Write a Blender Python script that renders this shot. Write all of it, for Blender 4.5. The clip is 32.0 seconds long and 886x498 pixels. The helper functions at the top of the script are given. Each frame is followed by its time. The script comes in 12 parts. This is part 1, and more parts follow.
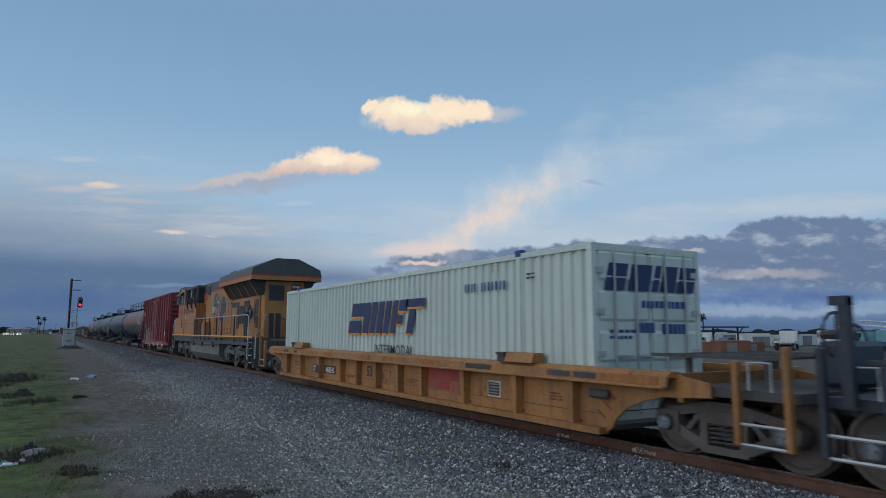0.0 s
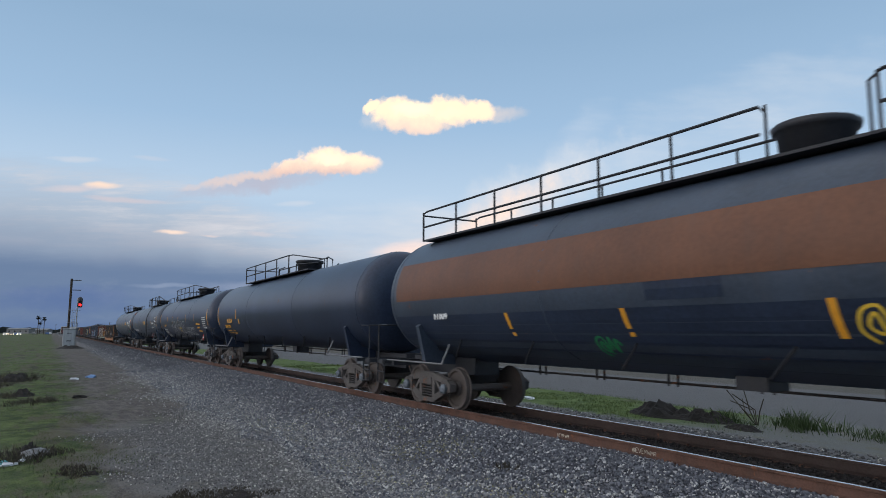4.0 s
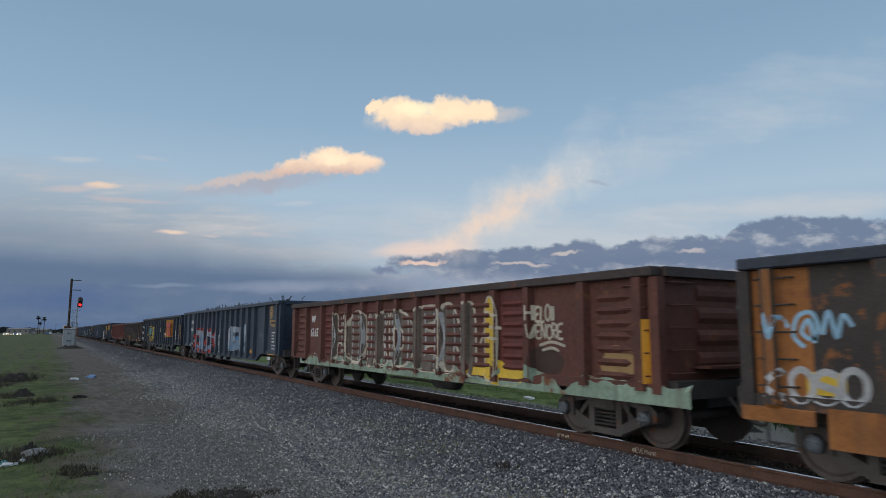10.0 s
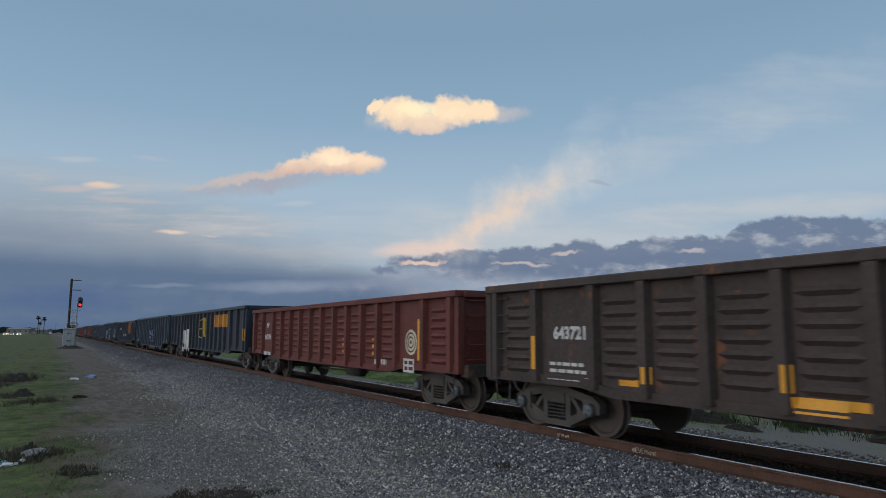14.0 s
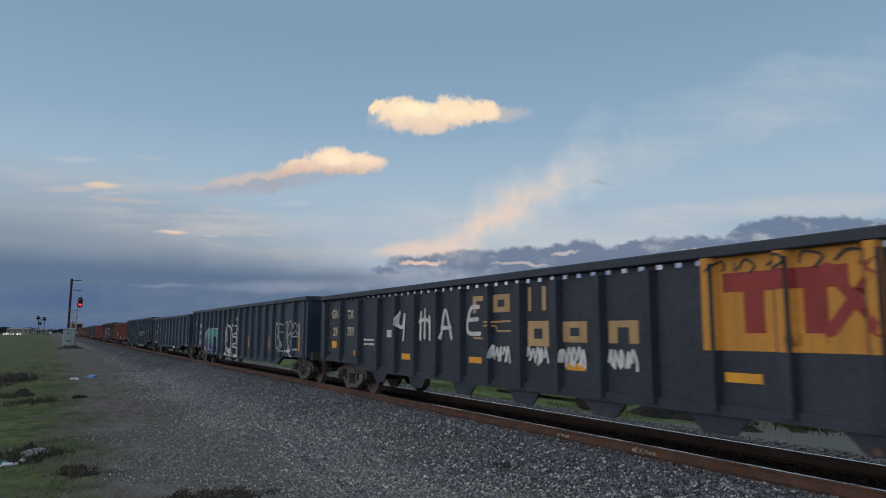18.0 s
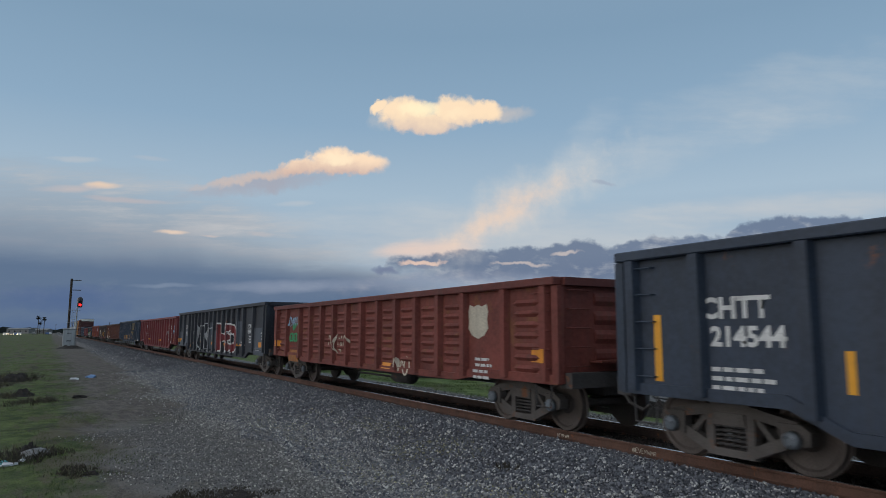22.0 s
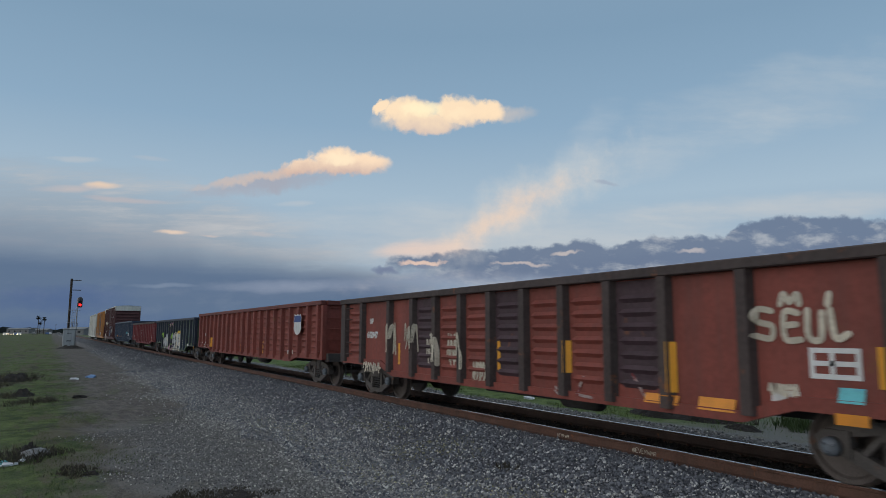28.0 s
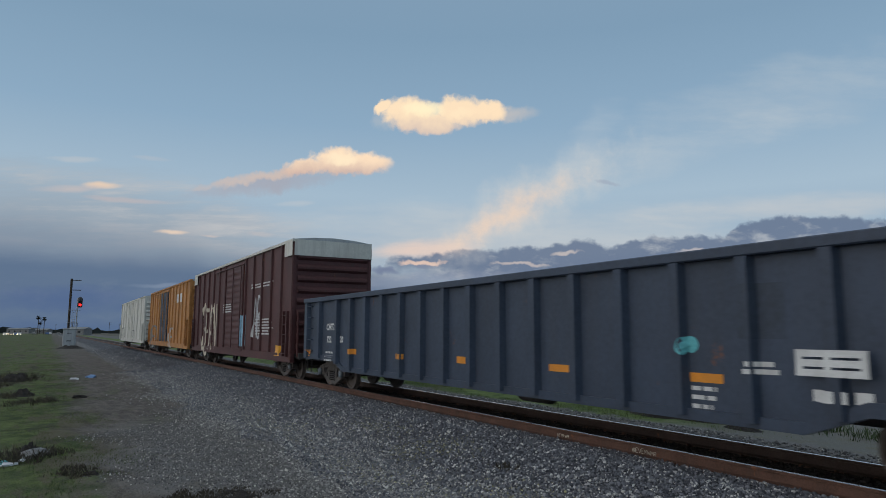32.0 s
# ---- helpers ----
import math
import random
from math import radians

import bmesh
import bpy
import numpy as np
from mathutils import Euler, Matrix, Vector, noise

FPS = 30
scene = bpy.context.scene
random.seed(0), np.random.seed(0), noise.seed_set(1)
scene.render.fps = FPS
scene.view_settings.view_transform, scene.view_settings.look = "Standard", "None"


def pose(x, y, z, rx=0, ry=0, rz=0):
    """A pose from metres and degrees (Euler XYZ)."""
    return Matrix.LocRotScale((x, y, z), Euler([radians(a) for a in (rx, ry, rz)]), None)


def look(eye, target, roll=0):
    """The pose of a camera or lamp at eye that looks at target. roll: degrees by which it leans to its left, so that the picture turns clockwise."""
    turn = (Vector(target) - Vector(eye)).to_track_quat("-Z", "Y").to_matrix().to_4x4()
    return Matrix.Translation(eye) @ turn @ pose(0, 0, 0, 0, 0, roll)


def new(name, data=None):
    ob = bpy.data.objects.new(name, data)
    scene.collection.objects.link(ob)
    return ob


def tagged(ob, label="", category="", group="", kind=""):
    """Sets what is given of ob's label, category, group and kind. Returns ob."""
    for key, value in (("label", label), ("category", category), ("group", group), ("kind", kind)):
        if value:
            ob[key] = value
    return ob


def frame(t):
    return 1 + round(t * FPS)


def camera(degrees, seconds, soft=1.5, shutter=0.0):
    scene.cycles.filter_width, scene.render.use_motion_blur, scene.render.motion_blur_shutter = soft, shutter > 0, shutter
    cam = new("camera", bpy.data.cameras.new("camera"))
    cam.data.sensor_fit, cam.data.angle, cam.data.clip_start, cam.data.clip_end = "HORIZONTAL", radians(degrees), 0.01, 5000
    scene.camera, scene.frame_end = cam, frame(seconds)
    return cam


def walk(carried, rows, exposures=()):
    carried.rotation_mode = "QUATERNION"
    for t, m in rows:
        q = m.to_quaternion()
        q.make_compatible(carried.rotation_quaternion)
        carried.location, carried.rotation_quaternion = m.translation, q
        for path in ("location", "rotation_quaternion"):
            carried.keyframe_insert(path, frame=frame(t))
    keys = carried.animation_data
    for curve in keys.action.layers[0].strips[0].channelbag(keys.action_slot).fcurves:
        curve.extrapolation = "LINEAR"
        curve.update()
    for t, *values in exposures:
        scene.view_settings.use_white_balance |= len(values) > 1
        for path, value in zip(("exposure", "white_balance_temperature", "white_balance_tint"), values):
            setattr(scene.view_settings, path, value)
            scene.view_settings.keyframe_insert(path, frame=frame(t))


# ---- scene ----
# World: x along the track (the train runs towards +x), y across it, z up from the top of the rails.
TRACK_Y = 8.80
EYE = (0.0, 0.0, 1.72)
YAW, PITCH = radians(30.48), radians(7.156)
AHEAD = Vector((-math.cos(YAW) * math.cos(PITCH), math.sin(YAW) * math.cos(PITCH), math.sin(PITCH)))
FLAT = Vector((-math.cos(YAW), math.sin(YAW), 0.0))
RIGHT = Vector((math.sin(YAW), math.cos(YAW), 0.0))

cam = camera(67.54, 32.0, soft=0.75, shutter=0.1)
stand = look(EYE, Vector(EYE) + AHEAD * 10, 0.153)
walk(cam, [(0.0, stand), (32.0, stand)], [(0.0, 0.0, 6400, 10), (1.0, 0.02, 6450, 10), (2.0, 0.28, 6700, 14), (3.5, 0.38, 6950, 16), (6.0, 0.27, 7100, 17), (9.0, 0.10, 7100, 14), (13.0, -0.02, 7100, 13), (19.0, -0.03, 7100, 13), (32.0, -0.03, 7100, 12)])

# ---- world and light ----
SUN_ELEV, SUN_AZ = radians(8.0), radians(186.0)
SUNWARD = Vector((math.sin(SUN_AZ) * math.cos(SUN_ELEV), math.cos(SUN_AZ) * math.cos(SUN_ELEV), math.sin(SUN_ELEV)))
world = bpy.data.worlds.new("dusk_sky")
scene.world = world
world.use_nodes = True


class Tree:
    """Short ways to build a node tree."""

    def __init__(self, tree):
        self.t, self.n = tree, tree.nodes
        self.n.clear()


    def link(self, a, b):
        self.t.links.new(a, b)

    def math(self, op, a, b=None, c=None, clamp=False):
        node = self.n.new("ShaderNodeMath")
        node.operation, node.use_clamp = op, clamp
        for i, v in enumerate((a, b, c)):
            if v is None:
                continue
            if isinstance(v, (int, float)):
                node.inputs[i].default_value = v
            else:
                self.link(v, node.inputs[i])
        return node.outputs[0]

    def mix(self, fac, a, b, blend="MIX"):
        node = self.n.new("ShaderNodeMix")
        node.data_type, node.blend_type = "RGBA", blend
        for i, v in ((0, fac), (6, a), (7, b)):
            if isinstance(v, (int, float)):
                node.inputs[i].default_value = v
            elif isinstance(v, tuple):
                node.inputs[i].default_value = (*v[:3], 1)
            else:
                self.link(v, node.inputs[i])
        return node.outputs[2]

    def noise(self, vec, scale, detail=4.0, rough=0.55, distort=0.0):
        node = self.n.new("ShaderNodeTexNoise")
        node.inputs["Scale"].default_value, node.inputs["Detail"].default_value = scale, detail
        node.inputs["Roughness"].default_value, node.inputs["Distortion"].default_value = rough, distort
        if vec is not None:
            self.link(vec, node.inputs["Vector"])
        return node.outputs["Fac"]

    def ramp(self, fac, lo, hi):
        node = self.n.new("ShaderNodeMapRange")
        node.interpolation_type = "SMOOTHSTEP"
        node.inputs[1].default_value, node.inputs[2].default_value = lo, hi
        self.link(fac, node.inputs[0])
        return node.outputs[0]

    def stops(self, fac, rows):
        node = self.n.new("ShaderNodeValToRGB")
        e = node.color_ramp.elements
        while len(e) < len(rows):
            e.new(0.5)
        for el, (p, c) in zip(e, rows):
            el.position, el.color = p, (*c, 1)
        self.link(fac, node.inputs[0])
        return node.outputs[0]

    def scaled(self, vec, s, at=(0, 0, 0)):
        node = self.n.new("ShaderNodeMapping")
        node.inputs["Scale"].default_value, node.inputs["Location"].default_value = s, at
        self.link(vec, node.inputs["Vector"])
        return node.outputs[0]


def srgb(r, g, b):
    return tuple(((v / 255 + 0.055) / 1.055) ** 2.4 if v > 10 else v / 255 / 12.92 for v in (r, g, b))


def build_world():
    w = Tree(world.node_tree)
    sky = w.n.new("ShaderNodeTexSky")
    sky.sky_type, sky.sun_disc = "NISHITA", False
    sky.sun_elevation, sky.sun_rotation = SUN_ELEV, SUN_AZ
    sky.air_density, sky.dust_density, sky.ozone_density = 1.0, 1.2, 2.0
    geo = w.n.new("ShaderNodeTexCoord").outputs["Generated"]
    sep = w.n.new("ShaderNodeSeparateXYZ")
    w.link(geo, sep.inputs[0])
    # the sky's fall of colour from zenith to horizon, under thin high cloud; the unseen zenith is brightened to light
    # the ground
    veil = w.stops(sep.outputs[2], [(0.0, srgb(120, 146, 182)), (0.10, srgb(150, 178, 206)), (0.20, srgb(164, 193, 218)), (0.30, srgb(140, 176, 208)),
                                    (0.42, srgb(126, 162, 194)), (0.56, srgb(130, 162, 192)), (0.75, srgb(178, 198, 216)), (1.0, srgb(205, 216, 226))])
    both = w.mix(0.92, w.mix(1.0, sky.outputs[0], (0.10, 0.10, 0.10), "MULTIPLY"), veil)
    # the bright side of the sky, where the sun has gone down behind the viewer
    dot = w.n.new("ShaderNodeVectorMath")
    dot.operation = "DOT_PRODUCT"
    w.link(geo, dot.inputs[0])
    dot.inputs[1].default_value = SUNWARD
    glow_side = w.ramp(dot.outputs["Value"], 0.22, 0.92)
    both = w.mix(glow_side, both, (0.82, 0.92, 1.06))
    out = w.n.new("ShaderNodeBackground")
    out.inputs["Strength"].default_value = 1.0
    w.link(both, out.inputs["Color"])
    end = w.n.new("ShaderNodeOutputWorld")
    w.link(out.outputs[0], end.inputs[0])


build_world()
sun_data = bpy.data.lights.new("sun", "SUN")
sun_data.energy, sun_data.angle, sun_data.color = 0.20, radians(20), (1.0, 0.88, 0.74)
sun = new("sun", sun_data)
sun.matrix_world = look((0, 0, 0), -SUNWARD)

# ---- materials ----
def mat(name, col, rough=0.6, metal=0.0, var=0.25, scale=4.0, grime=0.35, rust=0.0, bump=0.12, rust_col=(0.13, 0.055, 0.03), spec=0.4, tone=0.12):
    """A painted or bare surface: grain, broad stains, streaks that run down, and patches of rust."""
    m = bpy.data.materials.new(name)
    m.use_nodes = True
    w = Tree(m.node_tree)
    out = w.n.new("ShaderNodeOutputMaterial")
    b = w.n.new("ShaderNodeBsdfPrincipled")
    w.link(b.outputs[0], out.inputs[0])
    tc = w.n.new("ShaderNodeTexCoord").outputs["Object"]
    info = w.n.new("ShaderNodeObjectInfo").outputs["Random"]
    shift = w.n.new("ShaderNodeVectorMath")
    shift.operation = "ADD"
    w.link(tc, shift.inputs[0])
    comb = w.n.new("ShaderNodeCombineXYZ")
    w.link(w.math("MULTIPLY", info, 37.0), comb.inputs[0])
    w.link(comb.outputs[0], shift.inputs[1])
    p = shift.outputs[0]
    fine = w.noise(p, scale * 5, 5, 0.6)
    broad = w.noise(p, scale * 0.22, 4, 0.6)
    streak = w.noise(w.scaled(p, (3.2, 3.2, 0.22)), 1.7, 4, 0.65)
    lo, hi = tuple(c * (1 - var) for c in col), tuple(min(1, c * (1 + var)) for c in col)
    c = w.mix(w.ramp(w.math("ADD", w.math("MULTIPLY", fine, 0.45), w.math("MULTIPLY", broad, 0.55)), 0.32, 0.68), lo, hi)
    if tone:
        c = w.mix(w.math("MULTIPLY", info, tone), c, (0.5, 0.5, 0.5), "MULTIPLY")
    if grime:
        g = w.math("MULTIPLY", w.ramp(w.math("ADD", w.math("MULTIPLY", streak, 0.7), w.math("MULTIPLY", fine, 0.3)), 0.45, 0.72), grime)
        c = w.mix(g, c, (0.055, 0.048, 0.042))
    if rust:
        r = w.ramp(w.math("ADD", w.math("MULTIPLY", w.noise(p, scale * 0.55, 8, 0.68), 0.75), w.math("MULTIPLY", streak, 0.25)), 0.63 - rust * 0.22, 0.70 - rust * 0.22)
        rc = w.mix(fine, rust_col, tuple(min(1, k * 2.1) for k in rust_col))
        c = w.mix(r, c, rc)
        w.link(w.math("ADD", w.math("MULTIPLY", r, 0.25), rough, clamp=True), b.inputs["Roughness"])
    else:
        w.link(w.math("ADD", w.math("MULTIPLY", w.math("SUBTRACT", fine, 0.5), 0.3), rough, clamp=True), b.inputs["Roughness"])
    w.link(c, b.inputs["Base Color"])
    b.inputs["Metallic"].default_value = metal
    b.inputs["Specular IOR Level"].default_value = spec
    if bump:
        bn = w.n.new("ShaderNodeBump")
        bn.inputs["Strength"].default_value, bn.inputs["Distance"].default_value = bump, 0.02
        w.link(w.math("ADD", fine, broad), bn.inputs["Height"])
        w.link(bn.outputs[0], b.inputs["Normal"])
    return m


def glow(name, col, strength):
    m = bpy.data.materials.new(name)
    m.use_nodes = True
    b = m.node_tree.nodes["Principled BSDF"]
    b.inputs["Base Color"].default_value = (*col, 1)
    b.inputs["Emission Color"].default_value = (*col, 1)
    b.inputs["Emission Strength"].default_value = strength
    return m


def glass(name, col=(0.02, 0.025, 0.03)):
    m = bpy.data.materials.new(name)
    m.use_nodes = True
    b = m.node_tree.nodes["Principled BSDF"]
    b.inputs["Base Color"].default_value = (*col, 1)
    b.inputs["Roughness"].default_value = 0.06
    return m


STEEL = mat("running_gear_steel", (0.062, 0.058, 0.058), 0.75, 0.0, 0.35, 6, 0.3, 0.25)
TRUCK = mat("truck_casting", (0.100, 0.090, 0.084), 0.8, 0.0, 0.35, 6, 0.35, 0.3)
WHEEL = mat("wheel_steel", (0.105, 0.088, 0.080), 0.6, 0.2, 0.3, 8, 0.3, 0.2)
BLACK = mat("black_paint", (0.026, 0.029, 0.036), 0.55, 0, 0.3)
RAILM = mat("rusty_rail", (0.118, 0.060, 0.042), 0.85, 0, 0.35, 9, 0.35, 0.20, 0.3)
# far rail: dark brown, part of it shade under the train put into the colour
RAIL_SHADED = mat("shaded_brown_rail", (0.060, 0.040, 0.034), 0.8, 0, 0.35, 9, 0.35, 0.10, 0.3)
CAP = mat("bearing_cap_grey", (0.17, 0.20, 0.23), 0.5, 0.2, 0.3, 9, 0.4, 0.1)
SHINE = mat("worn_rail_head", (0.62, 0.60, 0.58), 0.22, 0.95, 0.1, 12, 0.1, 0, 0.05)
WOOD = mat("creosoted_tie", (0.055, 0.042, 0.034), 0.9, 0, 0.4, 9, 0.3, 0, 0.5)
WHITE = mat("white_lettering", (0.62, 0.63, 0.62), 0.6, 0, 0.18, 9, 0.3, 0, 0, tone=0)
FAINT = mat("faint_grey_lettering", (0.20, 0.21, 0.22), 0.6, 0, 0.2, 9, 0.3, 0, 0, tone=0)
YELLOW = mat("reflective_yellow", (0.78, 0.36, 0.035), 0.45, 0, 0.15, 9, 0.18, 0, 0, tone=0)
RED_P = mat("red_paint", (0.42, 0.035, 0.028), 0.55, 0, 0.2, 6, 0.2, 0, 0)
BLUE_P = mat("blue_paint", (0.03, 0.07, 0.24), 0.5, 0, 0.2, 6, 0.2, 0, 0)
GREEN_P = mat("green_spray", (0.03, 0.30, 0.12), 0.6, 0, 0.25, 6, 0.1, 0, 0)
TEAL_DARK = mat("dark_teal_paint", (0.02, 0.09, 0.10), 0.6, 0, 0.25, 6, 0.2, 0, 0)
TEAL = mat("teal_spray", (0.10, 0.42, 0.46), 0.6, 0, 0.25, 6, 0.1, 0, 0)
LBLUE = mat("pale_blue_spray", (0.28, 0.50, 0.66), 0.6, 0, 0.25, 3, 0.1, 0, 0)
PURPLE = mat("lilac_spray", (0.34, 0.30, 0.52), 0.6, 0, 0.25, 6, 0.1, 0, 0)
SILVER = mat("silver_spray", (0.46, 0.48, 0.49), 0.45, 0.2, 0.35, 5, 0.3, 0, 0)
CREAM = mat("cream_spray", (0.55, 0.50, 0.40), 0.6, 0, 0.35, 5, 0.35, 0, 0)
YSPRAY = mat("yellow_spray", (0.70, 0.47, 0.05), 0.6, 0, 0.2, 5, 0.15, 0, 0)
ORANGE = mat("orange_reflector", (0.72, 0.27, 0.03), 0.45, 0, 0.15, 9, 0.2, 0, 0)
FADED_RED = mat("faded_signal_red", (0.30, 0.045, 0.035), 0.65, 0, 0.35, 4, 0.4, 0.1, 0)
PINK_WEAR = mat("worn_pink_paint", (0.30, 0.095, 0.055), 0.65, 0, 0.4, 4, 0.45, 0.2, 0)
NAVY = mat("navy_paint", (0.012, 0.030, 0.105), 0.5, 0, 0.2, 6, 0.2, 0, 0)
GREYM = mat("bare_steel_grey", (0.20, 0.20, 0.20), 0.5, 0.3, 0.25)
GALV = mat("galvanised_steel", (0.42, 0.44, 0.45), 0.45, 0.5, 0.2, 8, 0.25)
GLASS = glass("dark_glass")
COL = {
    "char": mat("charcoal_paint", (0.031, 0.046, 0.072), 0.5, 0, 0.3, 3, 0.18, 0.05),
    "coal": mat("coal_black_paint", (0.028, 0.031, 0.040), 0.55, 0, 0.3, 3, 0.2, 0.04),
    "slate": mat("slate_paint", (0.037, 0.055, 0.088), 0.5, 0, 0.25, 3, 0.18, 0.04),
    "black": mat("weathered_black_paint", (0.025, 0.034, 0.052), 0.55, 0, 0.4, 3, 0.20, 0.10),
    "rustblack": mat("black_paint_rusting_orange", (0.050, 0.042, 0.038), 0.65, 0, 0.4, 7, 0.35, 0.42, 0.2, (0.17, 0.068, 0.025)),
    "orange": mat("orange_rust_paint", (0.34, 0.130, 0.034), 0.65, 0, 0.35, 6, 0.5, 0.45, 0.2, (0.16, 0.06, 0.025)),
    "brown": mat("brown_oxide_paint", (0.062, 0.045, 0.042), 0.7, 0, 0.35, 3, 0.35, 0.25),
    "oxide": mat("red_oxide_paint", (0.140, 0.036, 0.029), 0.65, 0, 0.3, 3, 0.42, 0.12),
    "rusty": mat("rusty_red_paint", (0.125, 0.045, 0.033), 0.7, 0, 0.35, 3, 0.40, 0.30, 0.2),
    "brightox": mat("bright_oxide_paint", (0.215, 0.052, 0.038), 0.65, 0, 0.25, 3, 0.35, 0.08),
    "umber": mat("dark_umber_stain", (0.060, 0.034, 0.042), 0.7, 0, 0.35, 3, 0.35, 0.20),
    "worn_oxide": mat("worn_orange_red_paint", (0.185, 0.047, 0.036), 0.7, 0, 0.35, 3, 0.40, 0.32, 0.2),
    "red": mat("faded_red_paint", (0.185, 0.034, 0.036), 0.6, 0, 0.2, 3, 0.30, 0.05),
    "green": mat("faded_green_paint", (0.058, 0.098, 0.060), 0.6, 0, 0.3, 3, 0.35, 0.12),
    "maroon": mat("maroon_paint", (0.165, 0.021, 0.028), 0.6, 0, 0.25, 3, 0.35, 0.05),
    "wellyellow": mat("yellow_well_paint", (0.315, 0.146, 0.046), 0.6, 0, 0.35, 3, 0.55, 0.26, 0.12, (0.12, 0.05, 0.025)),
    "armour": mat("armour_yellow_paint", (0.375, 0.163, 0.046), 0.5, 0, 0.25, 3, 0.5, 0.06),
    "harbour": mat("harbour_grey_paint", (0.062, 0.066, 0.072), 0.55, 0, 0.25, 3, 0.35, 0.04),
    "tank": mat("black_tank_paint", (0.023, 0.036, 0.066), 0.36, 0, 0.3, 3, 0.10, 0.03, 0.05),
    "tankgrey": mat("grey_tank_paint", (0.044, 0.062, 0.090), 0.40, 0, 0.25, 3, 0.25, 0.03, 0.05),
    "tankblue": mat("slate_tank_paint", (0.062, 0.082, 0.110), 0.38, 0, 0.25, 3, 0.08, 0.03, 0.05),
    "tankbrown": mat("brown_band_paint", (0.150, 0.058, 0.026), 0.5, 0, 0.25, 3, 0.25, 0.08, 0.05),
    "plum": mat("plum_brown_paint", (0.085, 0.030, 0.030), 0.6, 0, 0.25, 3, 0.35, 0.12),
    "box_yellow": mat("box_yellow_paint", (0.44, 0.20, 0.060), 0.6, 0, 0.25, 3, 0.4, 0.15),
    "box_white": mat("box_white_paint", (0.60, 0.60, 0.55), 0.55, 0, 0.15, 3, 0.4, 0.04),
    "truckgrey": mat("dusty_truck_grey", (0.098, 0.098, 0.100), 0.7, 0, 0.35, 5, 0.4, 0.06),
    "fueltank": mat("worn_fuel_tank_paint", (0.145, 0.148, 0.135), 0.55, 0, 0.3, 3, 0.4, 0.05),
    "scraped": mat("scraped_primer", (0.16, 0.045, 0.028), 0.7, 0, 0.4, 5, 0.4, 0.5),
    "container": mat("container_white_paint", (0.52, 0.60, 0.56), 0.5, 0, 0.08, 3, 0.16, 0.0, 0.06),
}


# ---- mesh helpers ----
def part(name, bm, material, parent, label="", smooth=False):
    """One mesh object from a bmesh (or a finished mesh) under a thing or a part."""
    if isinstance(bm, bmesh.types.BMesh):
        me = bpy.data.meshes.new(name)
        bm.to_mesh(me)
        bm.free()
        if smooth:
            me.shade_smooth()
    else:
        me = bm
    if material is not None and not me.materials:
        me.materials.append(material)
    ob = new(name, me)
    ob.parent = parent
    if label:
        ob["label"] = label
    return ob


def empty(name):
    return new(name, None)


def box(bm, x0, x1, y0, y1, z0, z1, bevel=0.0):
    v = [bm.verts.new((x, y, z)) for x in (x0, x1) for y in (y0, y1) for z in (z0, z1)]
    f = [bm.faces.new([v[i] for i in q]) for q in ((0, 1, 3, 2), (4, 6, 7, 5), (0, 4, 5, 1), (2, 3, 7, 6), (0, 2, 6, 4), (1, 5, 7, 3))]
    if bevel:
        edges = list({e for q in f for e in q.edges})
        bmesh.ops.bevel(bm, geom=edges, offset=bevel, segments=1, affect="EDGES")
    return bm


def boxes(*rows, bevel=0.0):
    bm = bmesh.new()
    for r in rows:
        box(bm, *r, bevel=bevel)
    return bm


def prism(bm, pts, a0, a1, axis="y"):
    """A solid from a closed outline: points (x, z) drawn along y, or (y, z) along x, or (x, y) along z."""
    def at(p, a):
        return {"y": (p[0], a, p[1]), "x": (a, p[0], p[1]), "z": (p[0], p[1], a)}[axis]
    A = [bm.verts.new(at(p, a0)) for p in pts]
    B = [bm.verts.new(at(p, a1)) for p in pts]
    n = len(pts)
    bm.faces.new(A)
    bm.faces.new(B[::-1])
    for i in range(n):
        bm.faces.new((A[i], B[i], B[(i + 1) % n], A[(i + 1) % n]))
    bmesh.ops.recalc_face_normals(bm, faces=bm.faces[-(n + 2):] if False else list(bm.faces))
    return bm


def tube(bm, pts, r, seg=6):
    """A round bar along a path."""
    pts = [Vector(p) for p in pts]
    rings = []
    for i, p in enumerate(pts):
        d = (pts[min(i + 1, len(pts) - 1)] - pts[max(i - 1, 0)]).normalized()
        a = d.cross(Vector((0, 0, 1)) if abs(d.z) < 0.9 else Vector((0, 1, 0))).normalized()
        b = d.cross(a)
        rings.append([bm.verts.new(p + (a * math.cos(k * math.tau / seg) + b * math.sin(k * math.tau / seg)) * r) for k in range(seg)])
    for q, s in zip(rings, rings[1:]):
        for k in range(seg):
            bm.faces.new((q[k], q[(k + 1) % seg], s[(k + 1) % seg], s[k]))
    bm.faces.new(rings[0][::-1])
    bm.faces.new(rings[-1])
    return bm


def tubes(r, *paths, seg=6):
    bm = bmesh.new()
    for p in paths:
        tube(bm, p, r, seg)
    return bm


